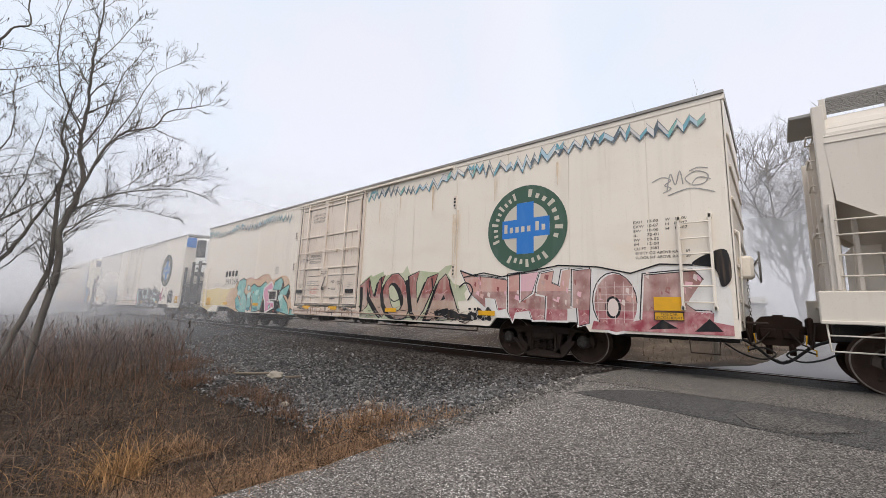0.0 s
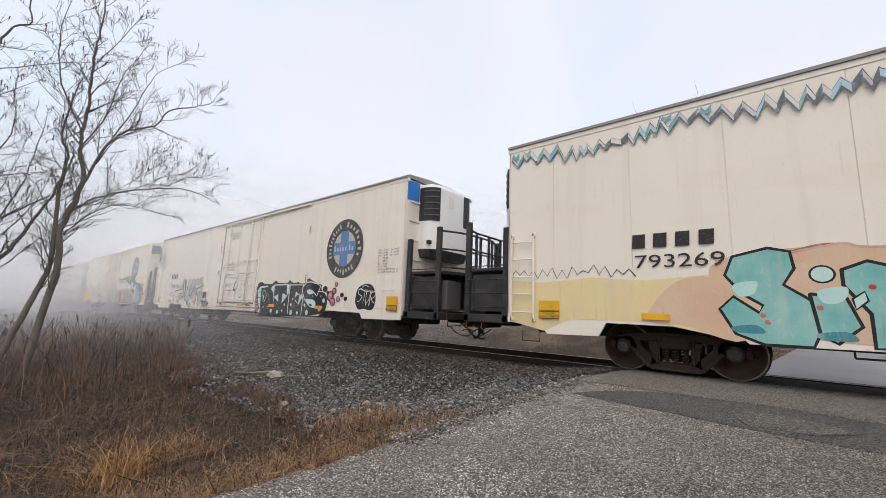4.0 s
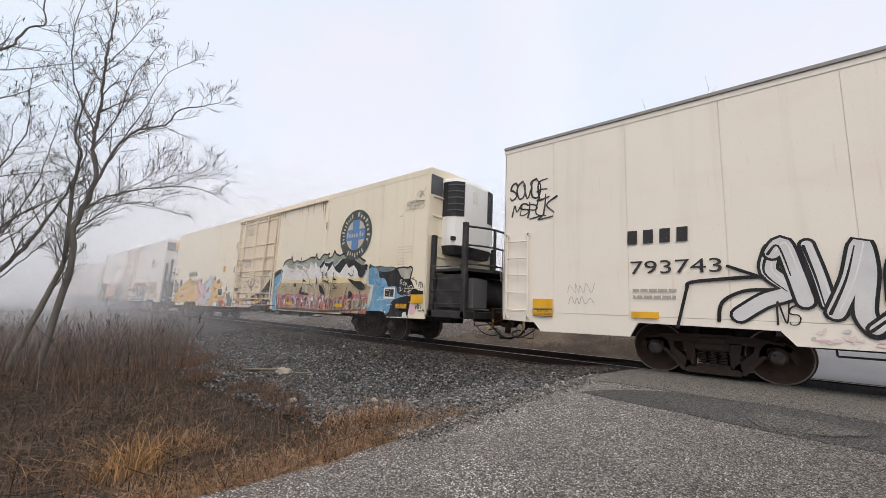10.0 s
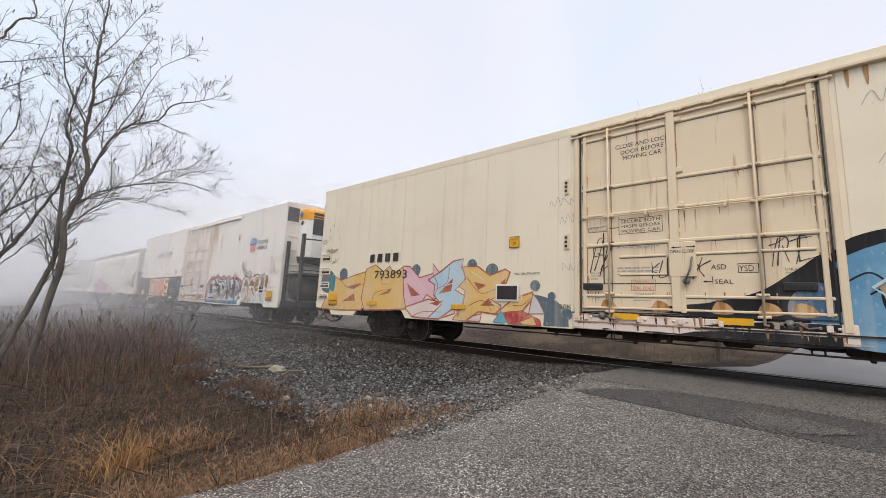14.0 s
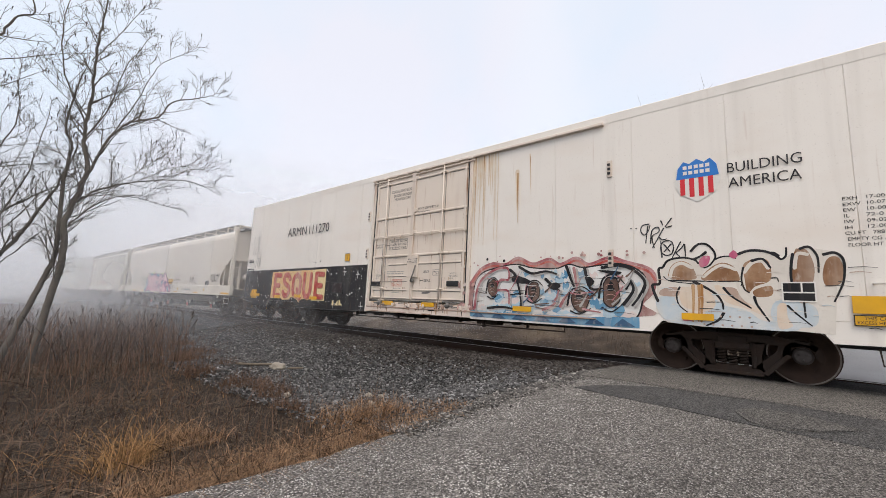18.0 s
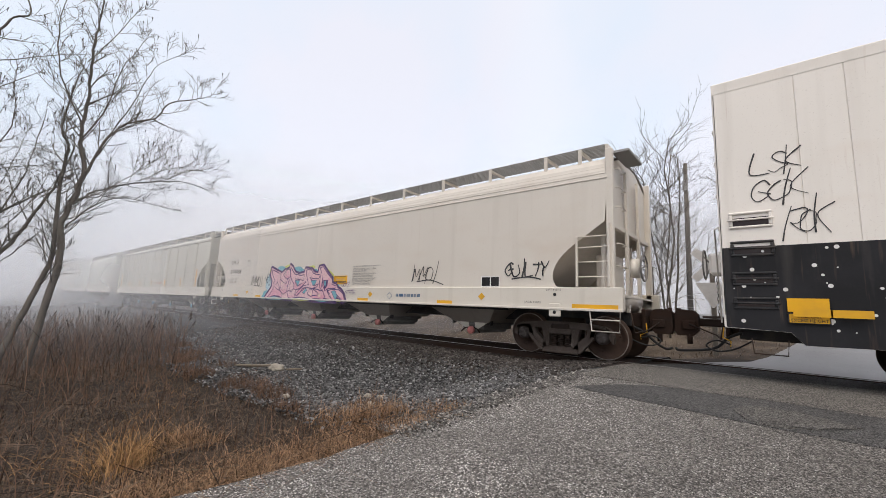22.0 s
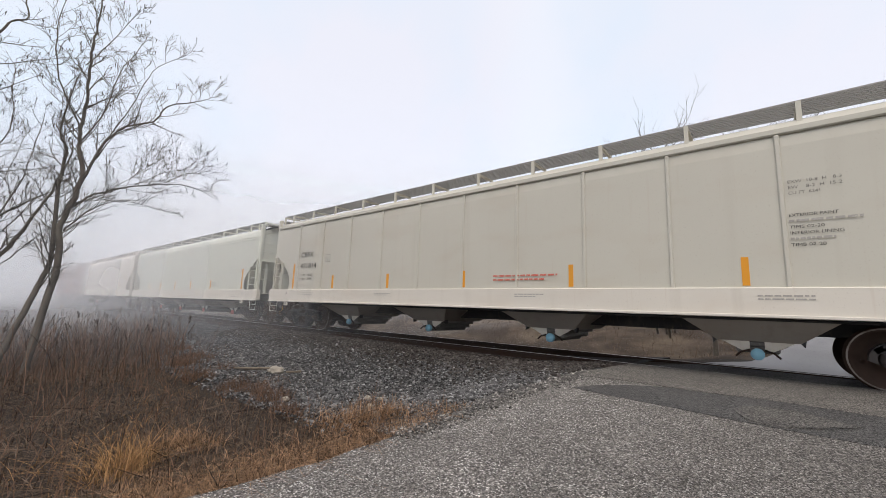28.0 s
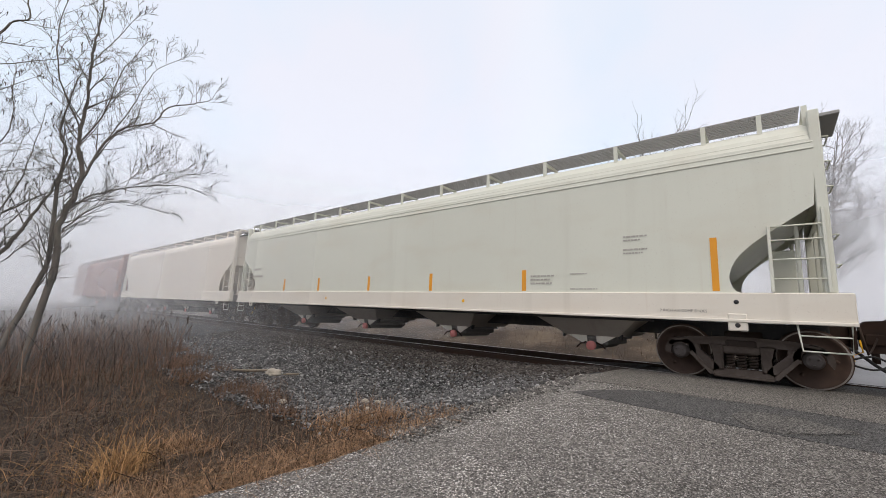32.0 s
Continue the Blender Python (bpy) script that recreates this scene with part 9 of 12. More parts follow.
a.piece("yellow", "brick", [(-13.9, 0.77), (-13.59, 0.9), (-13.5, 0.72), (-13.84, 0.72)], 0.016, 0.016)
a.piece("aqua", "slate", [(-14.59, 0.74), (-14.4, 1.0), (-14.22, 0.77), (-14.3, 0.72), (-14.54, 0.72)], 0.012, 0.012)
a.piece("silver", "brick", [(-13.59, 1.39), (-13.47, 1.27), (-13.32, 0.98), (-13.68, 0.96)], 0.02, 0.02)
a.blob("brick", [(-20.49, 1.06), (-19.88, 1.34), (-19.81, 1.11)], False)
a.blob("brick", [(-20.36, 1.54), (-19.53, 1.67), (-19.9, 1.47)], False)
a.blob("brick", [(-18.22, 1.36), (-18.69, 1.28), (-18.13, 1.51)], False)
a.blob("brick", [(-17.32, 1.28), (-16.97, 1.32), (-17.51, 1.66)], False)
a.blob("brick", [(-16.32, 1.36), (-15.89, 1.44), (-15.84, 1.78)], False)
a.blob("brick", [(-16.63, 1.11), (-16.12, 1.2), (-16.34, 1.05)], False)
a.blob("brick", [(-14.97, 1.1), (-14.74, 1.28), (-14.57, 1.1)], False)
a.blob("brick", [(-15.18, 1.67), (-14.82, 1.59), (-15.05, 1.47)], False)
a.blob("brick", [(-14.42, 1.64), (-14.28, 1.75), (-14.33, 1.41)], False)
a.blob("brick", [(-15.7, 0.98), (-15.51, 1.08), (-15.65, 0.76)], False)
a.line("brick", [(-19.03, 0.85), (-18.85, 1.35), (-18.13, 1.48)], 0.022, True, 0.5)
a.line("brick", [(-18.53, 1.97), (-18.6, 1.66), (-18.1, 1.63)], 0.022, True, 0.5)
a.line("brick", [(-16.53, 1.87), (-16.35, 1.58), (-16.47, 1.25)], 0.022, True, 0.5)
a.line("brick", [(-15.98, 2.04), (-16.05, 1.65), (-16.51, 1.45)], 0.022, True, 0.5)
a.line("brick", [(-15.39, 1.77), (-14.98, 1.4), (-14.54, 1.5)], 0.022, True, 0.5)
a.line("brick", [(-15.31, 1.09), (-14.92, 1.22), (-14.66, 0.99)], 0.022, True, 0.5)
a.line("brick", [(-17.24, 0.73), (-16.82, 0.88), (-16.18, 0.89)], 0.022, True, 0.5)
a.line("brick", [(-20.71, 1.85), (-20.15, 1.5), (-19.3, 1.67)], 0.022, True, 0.5)
a.line("brick", [(-14.07, 1.13), (-13.85, 1.14), (-13.64, 1.31)], 0.022, True, 0.5)
a.line("white", [(-20.86, 0.89), (-20.39, 0.86)], 0.018, False)
a.line("white", [(-17.02, 1.65), (-16.76, 1.45)], 0.018, False)
a.line("white", [(-16.07, 1.58), (-15.82, 1.65)], 0.018, False)
a.line("white", [(-15.26, 1.92), (-14.86, 1.7)], 0.018, False)
a.line("white", [(-21.21, 1.47), (-20.9, 1.68)], 0.018, False)
a.line("white", [(-14.66, 1.17), (-14.45, 1.12)], 0.018, False)
a.dot("slate", -13.54, 1.58, 0.12)
a.dot("slate", -13.15, 1.35, 0.09)
a.dot("slate", -13.43, 1.30, 0.06)
a.dot("slate", -12.81, 0.99, 0.11)
a.dot("slate", -13.31, 1.23, 0.06)
a.tag("OSF", -21.88, 3.06, 0.30, 0.12, 0.014, "ink", 0.1)
a.tag("MBKRAKS", -21.6, 2.72, 0.66, 0.12, 0.016, "ink", -0.1)
a.tag("XX", -21.17, 2.36, 0.24, 0.10, 0.014, "ink", 0.2)
a.tag("KYDOT", -21.80, 1.86, 0.42, 0.11, 0.014, "dull_rose", 0.2)
for x, z in ((-21.7, 3.9), (-21.5, 3.6), (-21.45, 3.3), (-21.1, 3.55), (-20.95, 3.3), (-21.3, 3.75)):
    a.line("ink", [(x, z), (x + 0.03, z - 0.10)], 0.016, False)
a.dot("dblue", -21.58, 1.52, 0.12)
a.blob("dteal", [(-21.24, 1.50), (-21.22, 1.80), (-21.09, 1.94), (-20.95, 1.90), (-20.98, 1.41)])
a.tag("AKA", -14.25, 1.25, 0.4, 0.2, 0.02, "white")
a.scrawl(-11.9, 1.5, 0.9, 0.4, 9, 0.02, "ink")
a.done("yellow, blue and white wildstyle graffiti")

a = Art(car3, SIDE - 0.026, 28)
a.blob("black", [(-11.4, 1.12), (-10.9, 1.22), (-10.3, 1.30), (-9.7, 1.48), (-9.25, 1.80), (-8.9, 2.0), (-8.9, 1.12)])
a.blob("dblue", [(-9.35, 1.12), (-9.3, 1.45), (-8.95, 1.6), (-8.9, 1.12)])
a.tag("KLNGSK", -11.2, 1.75, 0.8, 0.26, 0.022, "ink", 0.15)
a.tag("TRTE", -9.55, 1.95, 0.5, 0.30, 0.018, "ink", 0.1)
a.tag("FHZ", -12.3, 1.85, 0.30, 0.5, 0.022, "ink", 0.1)
for x in (-12.0, -9.6, -11.1, -10.2, -9.2):
    a.blob("ruststreak", [(x - 0.12, 1.12), (x - 0.06, 1.3), (x + 0.1, 1.26), (x + 0.16, 1.12)])
a.done("black overspray and tags on the door")
a = Art(car3, SIDE - 0.032, 29)
a.blob("black", [(-10.9, 0.722), (-10.6, 0.80), (-10.2, 0.838), (-8.82, 0.838), (-8.82, 0.722)], False)
a.blob("black", [(-10.5, 0.902), (-10.1, 0.97), (-9.5, 1.016), (-8.82, 1.016), (-8.82, 0.902)], False)
a.done("black overspray running over the threshold")
a = Art(car3, SIDE - 0.048, 30)
a.blob("black", [(-10.5, 0.858), (-10.5, 0.882), (-8.0, 0.882), (-8.0, 0.858)], False)
a.done("black overspray on the lower track")

D4 = (-11.40, -7.62)
car4 = reefer(-76.23, 20.04, "white_b", "door_a", "white refrigerator car with a black graffiti band at the rear", sight="black", tf=2.38, tr=3.30, lab=-0.95, dims=-0.95, roof="white", unit="amber", pockets=True, door=D4, rail_end=-4.29,
              seams=(-0.80, -2.27, -3.77, -5.34, -6.82, -12.10, -13.59, -15.14, -16.74, -18.40, -18.97))
door_words(car4, D4, True)
y = SIDE - 0.012
shield = [(-3.02, 3.62), (-2.92, 3.76), (-2.82, 3.70), (-2.71, 3.78), (-2.60, 3.70), (-2.50, 3.76), (-2.40, 3.62), (-2.36, 3.35), (-2.44, 3.15), (-2.71, 2.98), (-2.98, 3.15), (-3.06, 3.35)]
g = Geo()
g.flat(shield, y)
sh = part("shield", g, "label", car4, "striped red and white shield with blue top")
for k in range(4):
    g = Geo()
    x = -2.97 + k * 0.14
    g.flat([(x, 3.16 - 0.10 * (1 - abs(x + 0.05 + 2.71) / 0.35)), (x + 0.075, 3.16 - 0.10 * (1 - abs(x + 0.04 + 2.71) / 0.35)), (x + 0.075, 3.42), (x, 3.42)], y - 0.004)
    part("shield_stripe", g, "badge_r", sh)
g = Geo()
g.flat([(-3.03, 3.42), (-2.39, 3.42), (-2.42, 3.62), (-2.51, 3.74), (-2.60, 3.685), (-2.71, 3.76), (-2.82, 3.685), (-2.91, 3.74), (-3.0, 3.62)], y - 0.004)
part("shield_top", g, M["blue"], sh)
g = Geo()
for z in (3.49, 3.59):
    for k in range(5):
        x = -2.92 + k * 0.085
        g.flat([(x, z), (x + 0.06, z), (x + 0.06, z + 0.065), (x, z + 0.065)], y - 0.008)
part("shield_lettering", g, "label", sh)
side_words(car4, "BUILDING", -2.29, 3.42, 0.17, 0.94)
side_words(car4, "AMERICA", -2.27, 3.16, 0.17, 0.92)
write(car4, "ARMN", -16.68, 3.42, 0.34, "ink", SIDE - 0.024, 1.38)
write(car4, "111270", -15.22, 3.42, 0.34, "ink", SIDE - 0.024, 1.29)
plate_box(car4, -12.75, 2.30, 0.26, "ink", "yellow")
a = Art(car4, seed=31)
a.blob("black", [(-20.02, 0.838), (-20.02, 2.12), (-11.56, 2.16), (-11.56, 0.703), (-15.62, 0.673), (-15.79, 0.883), (-17.79, 0.903), (-17.94, 0.643), (-19.09, 0.623), (-19.24, 0.803)], False)
for k in range(150):
    a.dot("white", -19.9 + 8.3 * a.rg.random(), 0.80 + 1.3 * a.rg.random(), a.rg.choice((0.010, 0.014, 0.02, 0.03)))
for x, z in ((-13.0, 1.25), (-12.0, 1.85), (-11.75, 0.85), (-13.2, 0.88), (-12.7, 1.95)):
    a.line("white", [(x - 0.1, z), (x + 0.1, z)], 0.02, False)
    a.line("white", [(x, z - 0.12), (x, z + 0.12)], 0.02, False)
a.blob("peach", [(-17.57, 2.02), (-16.61, 2.04), (-14.58, 2.06), (-13.76, 2.08)] + [(-13.76, 0.96), (-14.54, 0.95), (-14.58, 1.06), (-14.78, 0.96), (-15.09, 1.0), (-15.24, 0.97), (-15.41, 0.85), (-15.53, 0.95), (-15.75, 1.02), (-15.96, 1.05), (-16.11, 0.95), (-16.61, 0.93), (-16.77, 1.01), (-17.57, 0.98)], False)
a.blob("cream", [(-14.58, 2.06), (-13.76, 2.08), (-13.76, 0.96), (-14.54, 0.95), (-14.58, 1.06)], False)
for ch, x0, x1 in zip("ESQUE", [-17.39, -16.71, -15.98, -15.21, -14.44], [-16.8, -16.06, -15.31, -14.62, -13.85]):
    st = a.strokes(ch, x0 + 0.08, 1.10, x1 - x0 - 0.16, 0.80, 0.0, 0.02)
    for s in st:
        a.line("brown", [(p + 0.025, r - 0.02) for p, r in s], 0.20, False)
    for s in st:
        a.line("red", s, 0.175, False)
a.blob("red", [(-15.45, 1.06), (-15.21, 1.06), (-15.37, 0.93)], False)
a.blob("black", [(-13.1, 1.28), (-13.1, 1.72), (-12.1, 1.72), (-12.1, 1.28)], False)
a.blob("cream", [(-13.28, 1.01), (-13.28, 0.83), (-13.22, 0.82), (-13.17, 0.89), (-13.2, 0.97)], False)
a.blob("cream", [(-13.13, 0.83), (-12.96, 1.0), (-12.94, 0.83)], False)
a.blob("cream", [(-12.9, 1.01), (-12.83, 1.01), (-12.8, 0.91), (-12.69, 0.84), (-12.9, 0.84)], False)
a.done("black starry graffiti band with peach and red letters")
for x in (-19.2, -18.8, -15.6):
    reflector(car4, x, 1.15, 0.42, 0.11, SIDE - 0.10)
a = Art(car4, seed=33)
a.tag("LSK", -19.55, 3.30, 0.62, 0.30, 0.022, "ink", 0.1)
a.tag("GOK", -19.6, 2.85, 0.66, 0.34, 0.022, "ink", 0.1)
a.tag("ROK", -19.2, 2.30, 0.55, 0.36, 0.022, "ink", 0.1)
a.dot("grey_ink", -14.9, 2.36, 0.03); a.dot("black", -14.5, 2.32, 0.025); a.dot("black", -14.2, 2.36, 0.03)
for pts in ([(-3.50, 2.66), (-3.61, 2.64), (-3.64, 2.54), (-3.58, 2.46), (-3.51, 2.54), (-3.48, 2.64)], [(-3.52, 2.62), (-3.56, 2.31)], [(-3.48, 2.30), (-3.45, 2.53), (-3.35, 2.59), (-3.34, 2.50), (-3.45, 2.42), (-3.42, 2.21)], [(-3.26, 2.56), (-3.34, 2.41), (-3.45, 2.21)], [(-3.34, 2.41), (-3.29, 2.35), (-3.22, 2.36)], [(-3.30, 2.03), (-3.31, 2.33)], [(-3.11, 2.19), (-3.14, 2.09), (-3.22, 2.06), (-3.29, 2.10), (-3.32, 2.20), (-3.28, 2.30), (-3.20, 2.33), (-3.13, 2.29), (-3.11, 2.19)], [(-3.26, 2.26), (-3.17, 2.13)], [(-3.15, 2.26), (-3.26, 2.13)], [(-3.00, 2.29), (-3.14, 2.01)], [(-3.08, 2.10), (-2.99, 2.18), (-2.95, 2.25)], [(-3.08, 2.10), (-3.02, 2.03)], [(-2.94, 2.24), (-2.93, 2.03)], [(-3.30, 2.70), (-3.27, 2.62)], [(-3.13, 2.73), (-3.23, 2.59)], [(-3.13, 2.59), (-3.21, 2.57)], [(-3.72, 2.60), (-3.71, 2.59)], [(-3.82, 2.60), (-3.80, 2.60)]):
    a.line("ink", pts, 0.024, True, 0.7)
for k in range(26):
    x = -7.72 + 0.9 * a.rg.random() ** 1.4
    a.line("pale_rust", [(x, 4.78), (x + 0.01, 4.0), (x, 4.78 - a.rg.uniform(0.5, 2.4))], a.rg.uniform(0.015, 0.05), False, 0.2)
for x, z, l, w in ((-7.25, 4.78, 1.3, 0.022), (-7.1, 4.78, 0.6, 0.018), (-6.28, 4.15, 0.9, 0.045), (-5.95, 4.5, 0.7, 0.016), (-7.5, 4.78, 1.7, 0.018)):
    a.line("pale_rust", [(x - 0.01, z + 0.05), (x, z - l * 0.6), (x + 0.02, z - l * 1.3)], w * 2.4, False, 0.2)
    a.line("ruststreak", [(x, z), (x + 0.01, z - l * 0.5), (x + 0.02, z - l)], w, False, 0.2)
a.done("thin black tags and rust runs")
a = Art(car4, seed=35)
CLOUD = [(-7.75, 1.0), (-7.60, 1.5), (-7.48, 1.66), (-7.26, 1.91), (-6.91, 2.04), (-6.55, 2.01), (-6.23, 2.15), (-5.86, 2.00), (-5.47, 2.09), (-5.22, 1.97), (-4.88, 2.09), (-4.61, 1.95), (-4.22, 2.07), (-3.91, 1.97), (-3.55, 1.85), (-3.42, 1.68), (-3.46, 1.38), (-3.63, 1.18), (-3.7, 0.95), (-7.5, 0.90)]
a.blob("dull_rose", CLOUD)
a.line("wine", CLOUD[1:-3], 0.05)
a.line("red", [(x, z - 0.06) for x, z in CLOUD[2:-4]], 0.045)
BODY = [(-7.40, 1.52), (-7.19, 1.80), (-6.71, 1.93), (-6.27, 1.98), (-5.86, 1.89), (-5.33, 1.86), (-5.03, 1.94), (-4.75, 1.87), (-4.35, 1.91), (-4.02, 1.92), (-3.73, 1.81), (-3.59, 1.63), (-3.63, 1.38), (-3.77, 0.93), (-4.21, 0.90), (-5.08, 0.88), (-5.79, 0.88), (-6.60, 0.88), (-7.19, 0.88), (-7.42, 0.95)]
a.line("black", BODY + BODY[:1], 0.06)
a.blob("white", BODY)
a.blob("blue", [(-7.55, 0.76), (-7.55, 0.92), (-6.12, 0.90), (-4.62, 0.90), (-3.70, 0.94), (-3.70, 0.74), (-5.08, 0.73)], False)
for k in range(150):
    x, z = -7.3 + 3.55 * a.rg.random(), 0.90 + 0.42 * a.rg.random() ** 1.5 if k % 3 else 1.25 + 0.5 * a.rg.random()
    l, h = a.rg.uniform(0.08, 0.30), a.rg.uniform(0.05, 0.16)
    if inside(x, z + h, BODY) and inside(x + l, z + h, BODY):
        a.blob(a.rg.choice(("sky", "blue", "blue", "sky", "white", "haze", "silver")), [(x, z), (x + l * 0.1, z + h), (x + l * 0.45, z + h * 0.7), (x + l * 0.7, z + h * 1.2), (x + l, z + h * 0.4), (x + l * 0.5, z - h * 0.3)], bool(k % 2), 3)
for k in range(7):
    x = -7.45 + k * 0.55
    a.blob("dblue", [(x, 0.76), (x + 0.16, 0.90), (x + 0.38, 0.76)], False)
# letter edges
EDGE = ([(-7.39, 0.95), (-7.33, 1.38), (-7.19, 1.66), (-6.84, 1.88), (-6.49, 1.91), (-6.46, 1.65), (-6.68, 1.64), (-6.77, 1.42), (-6.47, 1.39), (-6.43, 1.10)], [(-6.42, 1.87), (-6.27, 1.72), (-6.15, 1.30), (-6.12, 0.98)],
        [(-6.18, 1.93), (-5.87, 1.78), (-5.54, 1.82), (-5.30, 1.76)], [(-5.98, 1.59), (-5.99, 1.30), (-5.84, 1.16)], [(-5.54, 1.65), (-5.34, 1.47), (-5.23, 1.41)], [(-5.08, 1.91), (-4.98, 1.64), (-4.88, 1.41)], [(-4.92, 1.87), (-4.85, 1.47)],
        [(-4.70, 1.87), (-4.59, 1.47), (-4.36, 1.46)], [(-4.35, 1.87), (-4.03, 1.90), (-3.77, 1.80), (-3.59, 1.58), (-3.69, 1.32), (-3.81, 1.15)], [(-5.21, 1.09), (-5.09, 1.29), (-4.95, 1.41)], [(-3.96, 1.17), (-3.79, 1.43), (-3.85, 1.63)],
        [(-7.0, 0.98), (-6.6, 1.02), (-6.3, 0.98)], [(-5.6, 1.0), (-5.35, 1.12), (-5.25, 1.4)])
for k, pts in enumerate(EDGE):
    a.line("grey_ink", [(p + 0.05, q - 0.03) for p, q in pts], 0.06, True, 0.6)
    a.line("black" if k % 3 else "wine", pts, 0.065, True, 0.6)
for x, z, r, h in ((-6.88, 1.45, 0.12, 0.20), (-5.81, 1.38, 0.14, 0.20), (-4.80, 1.22, 0.17, 0.22), (-4.18, 1.38, 0.16, 0.29)):
    q = [(x + r * math.cos(t * 0.524) * a.rg.uniform(0.85, 1.1), z + h * math.sin(t * 0.524) * a.rg.uniform(0.85, 1.1)) for t in range(12)]
    a.blob("black", [(x + (p - x) * 1.12, z + (w - z) * 1.10) for p, w in q])
    a.blob("dark_brown", q)
    a.line("black", [(x - r * 1.5, z - 0.1), (x - r, z + h * 0.9), (x + r * 0.4, z + h * 1.2), (x + r * 1.5, z + h * 0.6)], 0.045, True, 0.4)
    a.line("black", [(x - r * 1.1, z - h), (x, z - h * 1.25), (x + r * 1.3, z - h * 0.7)], 0.035, True, 0.5)
    a.blob("black", [(x - r * 0.5, z + h * 0.2), (x - r * 0.1, z + h * 0.75), (x + r * 0.4, z + h * 0.4), (x + r * 0.1, z + h * 0.1)], True, 3)
    for k in range(4):
        w = z - h * 0.5 + k * h * 0.33
        a.line("rose" if k % 2 else "grey_ink", [(x - r * 0.6, w), (x, w + 0.02), (x + r * 0.5, w - 0.02)], 0.010, True, 0.4)
for pts in ([(-6.3, 1.75), (-5.9, 1.62), (-6.0, 1.55), (-6.35, 1.6)], [(-4.45, 1.82), (-4.1, 1.72), (-4.0, 1.78)], [(-5.5, 1.52), (-5.3, 1.58), (-5.2, 1.5), (-5.35, 1.42)], [(-4.7, 1.75), (-4.5, 1.6), (-4.62, 1.5)]):
    a.blob("black", pts, True, 3)
for k in range(46):
    x, z, l = -7.3 + 3.4 * a.rg.random(), 1.0 + 0.7 * a.rg.random(), a.rg.uniform(0.12, 0.34)
    t = a.rg.choice((0.15, -0.2, 0.9, 1.2, 1.6))
    pts = [(x, z), (x + l * 0.35, z + l * 0.35 * t), (x + l * (0.7 if t > 0.5 else 1), z + l * t * 0.8)]
    if all(inside(p, q, BODY) for p, q in pts):
        a.line(a.rg.choice(("black", "grey_ink", "dark_brown", "wine", "dblue")), pts, a.rg.uniform(0.012, 0.05), True, 0.4)
for k in range(26):
    x, z, l = -7.3 + 3.4 * a.rg.random(), 1.0 + 0.8 * a.rg.random(), a.rg.uniform(0.10, 0.45)
    a.line("white" if k % 2 else "ink", [(x, z), (x + l * 0.5, z + 0.01), (x + l, z - 0.01)], a.rg.uniform(0.008, 0.016), False, 0.5)
for k in range(34):
    x = -7.7 + 4.2 * a.rg.random()
    a.dot(a.rg.choice(("rose", "dull_rose", "black", "wine")), x, 2.04 + 0.16 * a.rg.random() - 0.10 * (x < -7.2), a.rg.uniform(0.010, 0.035))
for k in range(20):
    x, z = -7.95 + 0.5 * a.rg.random(), 0.85 + 0.7 * a.rg.random()
    a.blob(a.rg.choice(("rose", "dull_rose", "haze")), [(x, z), (x + 0.05, z + 0.06), (x + 0.11, z + 0.02), (x + 0.04, z - 0.03)], True, 3)
a.done("blue, white and red wildstyle graffiti")
a = Art(car4, seed=37)
a.blob("cream_white", [(-3.42, 1.11), (-3.38, 1.72), (-3.32, 1.89), (-3.21, 2.00), (-3.00, 2.02), (-2.81, 1.98), (-2.70, 1.83), (-2.51, 1.97), (-2.31, 2.00), (-2.15, 2.05), (-1.96, 2.07), (-1.75, 1.99), (-1.65, 1.93), (-1.44, 2.08), (-1.27, 2.07), (-1.04, 2.01), (-1.14, 0.83), (-1.54, 0.85), (-2.17, 0.84), (-2.75, 0.84), (-3.25, 0.88)], False)
for pts in ([(-3.39, 1.31), (-3.10, 1.31), (-3.02, 1.16), (-2.95, 1.05), (-2.74, 0.99), (-2.75, 0.86), (-3.24, 0.90), (-3.40, 1.11)], [(-2.55, 1.29), (-2.39, 1.19), (-2.13, 1.13), (-1.89, 0.97), (-1.52, 1.12), (-1.54, 0.86), (-2.17, 0.85), (-2.75, 0.86), (-2.68, 1.07)], [(-1.77, 1.28), (-1.51, 1.29), (-1.32, 1.20), (-1.34, 0.94), (-1.65, 0.92), (-1.83, 1.04)]):
    a.blob("pale_blue", pts, True, 4)
for pts in ([(-3.06, 1.46), (-2.90, 1.50), (-2.69, 1.50), (-2.55, 1.33), (-2.56, 1.15), (-2.80, 1.06), (-2.98, 1.11)], [(-2.54, 1.52), (-2.37, 1.48), (-2.19, 1.30), (-2.02, 1.20), (-1.88, 1.04), (-2.13, 1.16), (-2.39, 1.26)], [(-1.75, 1.21), (-1.65, 1.25), (-1.64, 1.05), (-1.59, 0.92), (-1.75, 0.88)]):
    a.blob("peach_pale", pts, True, 4)
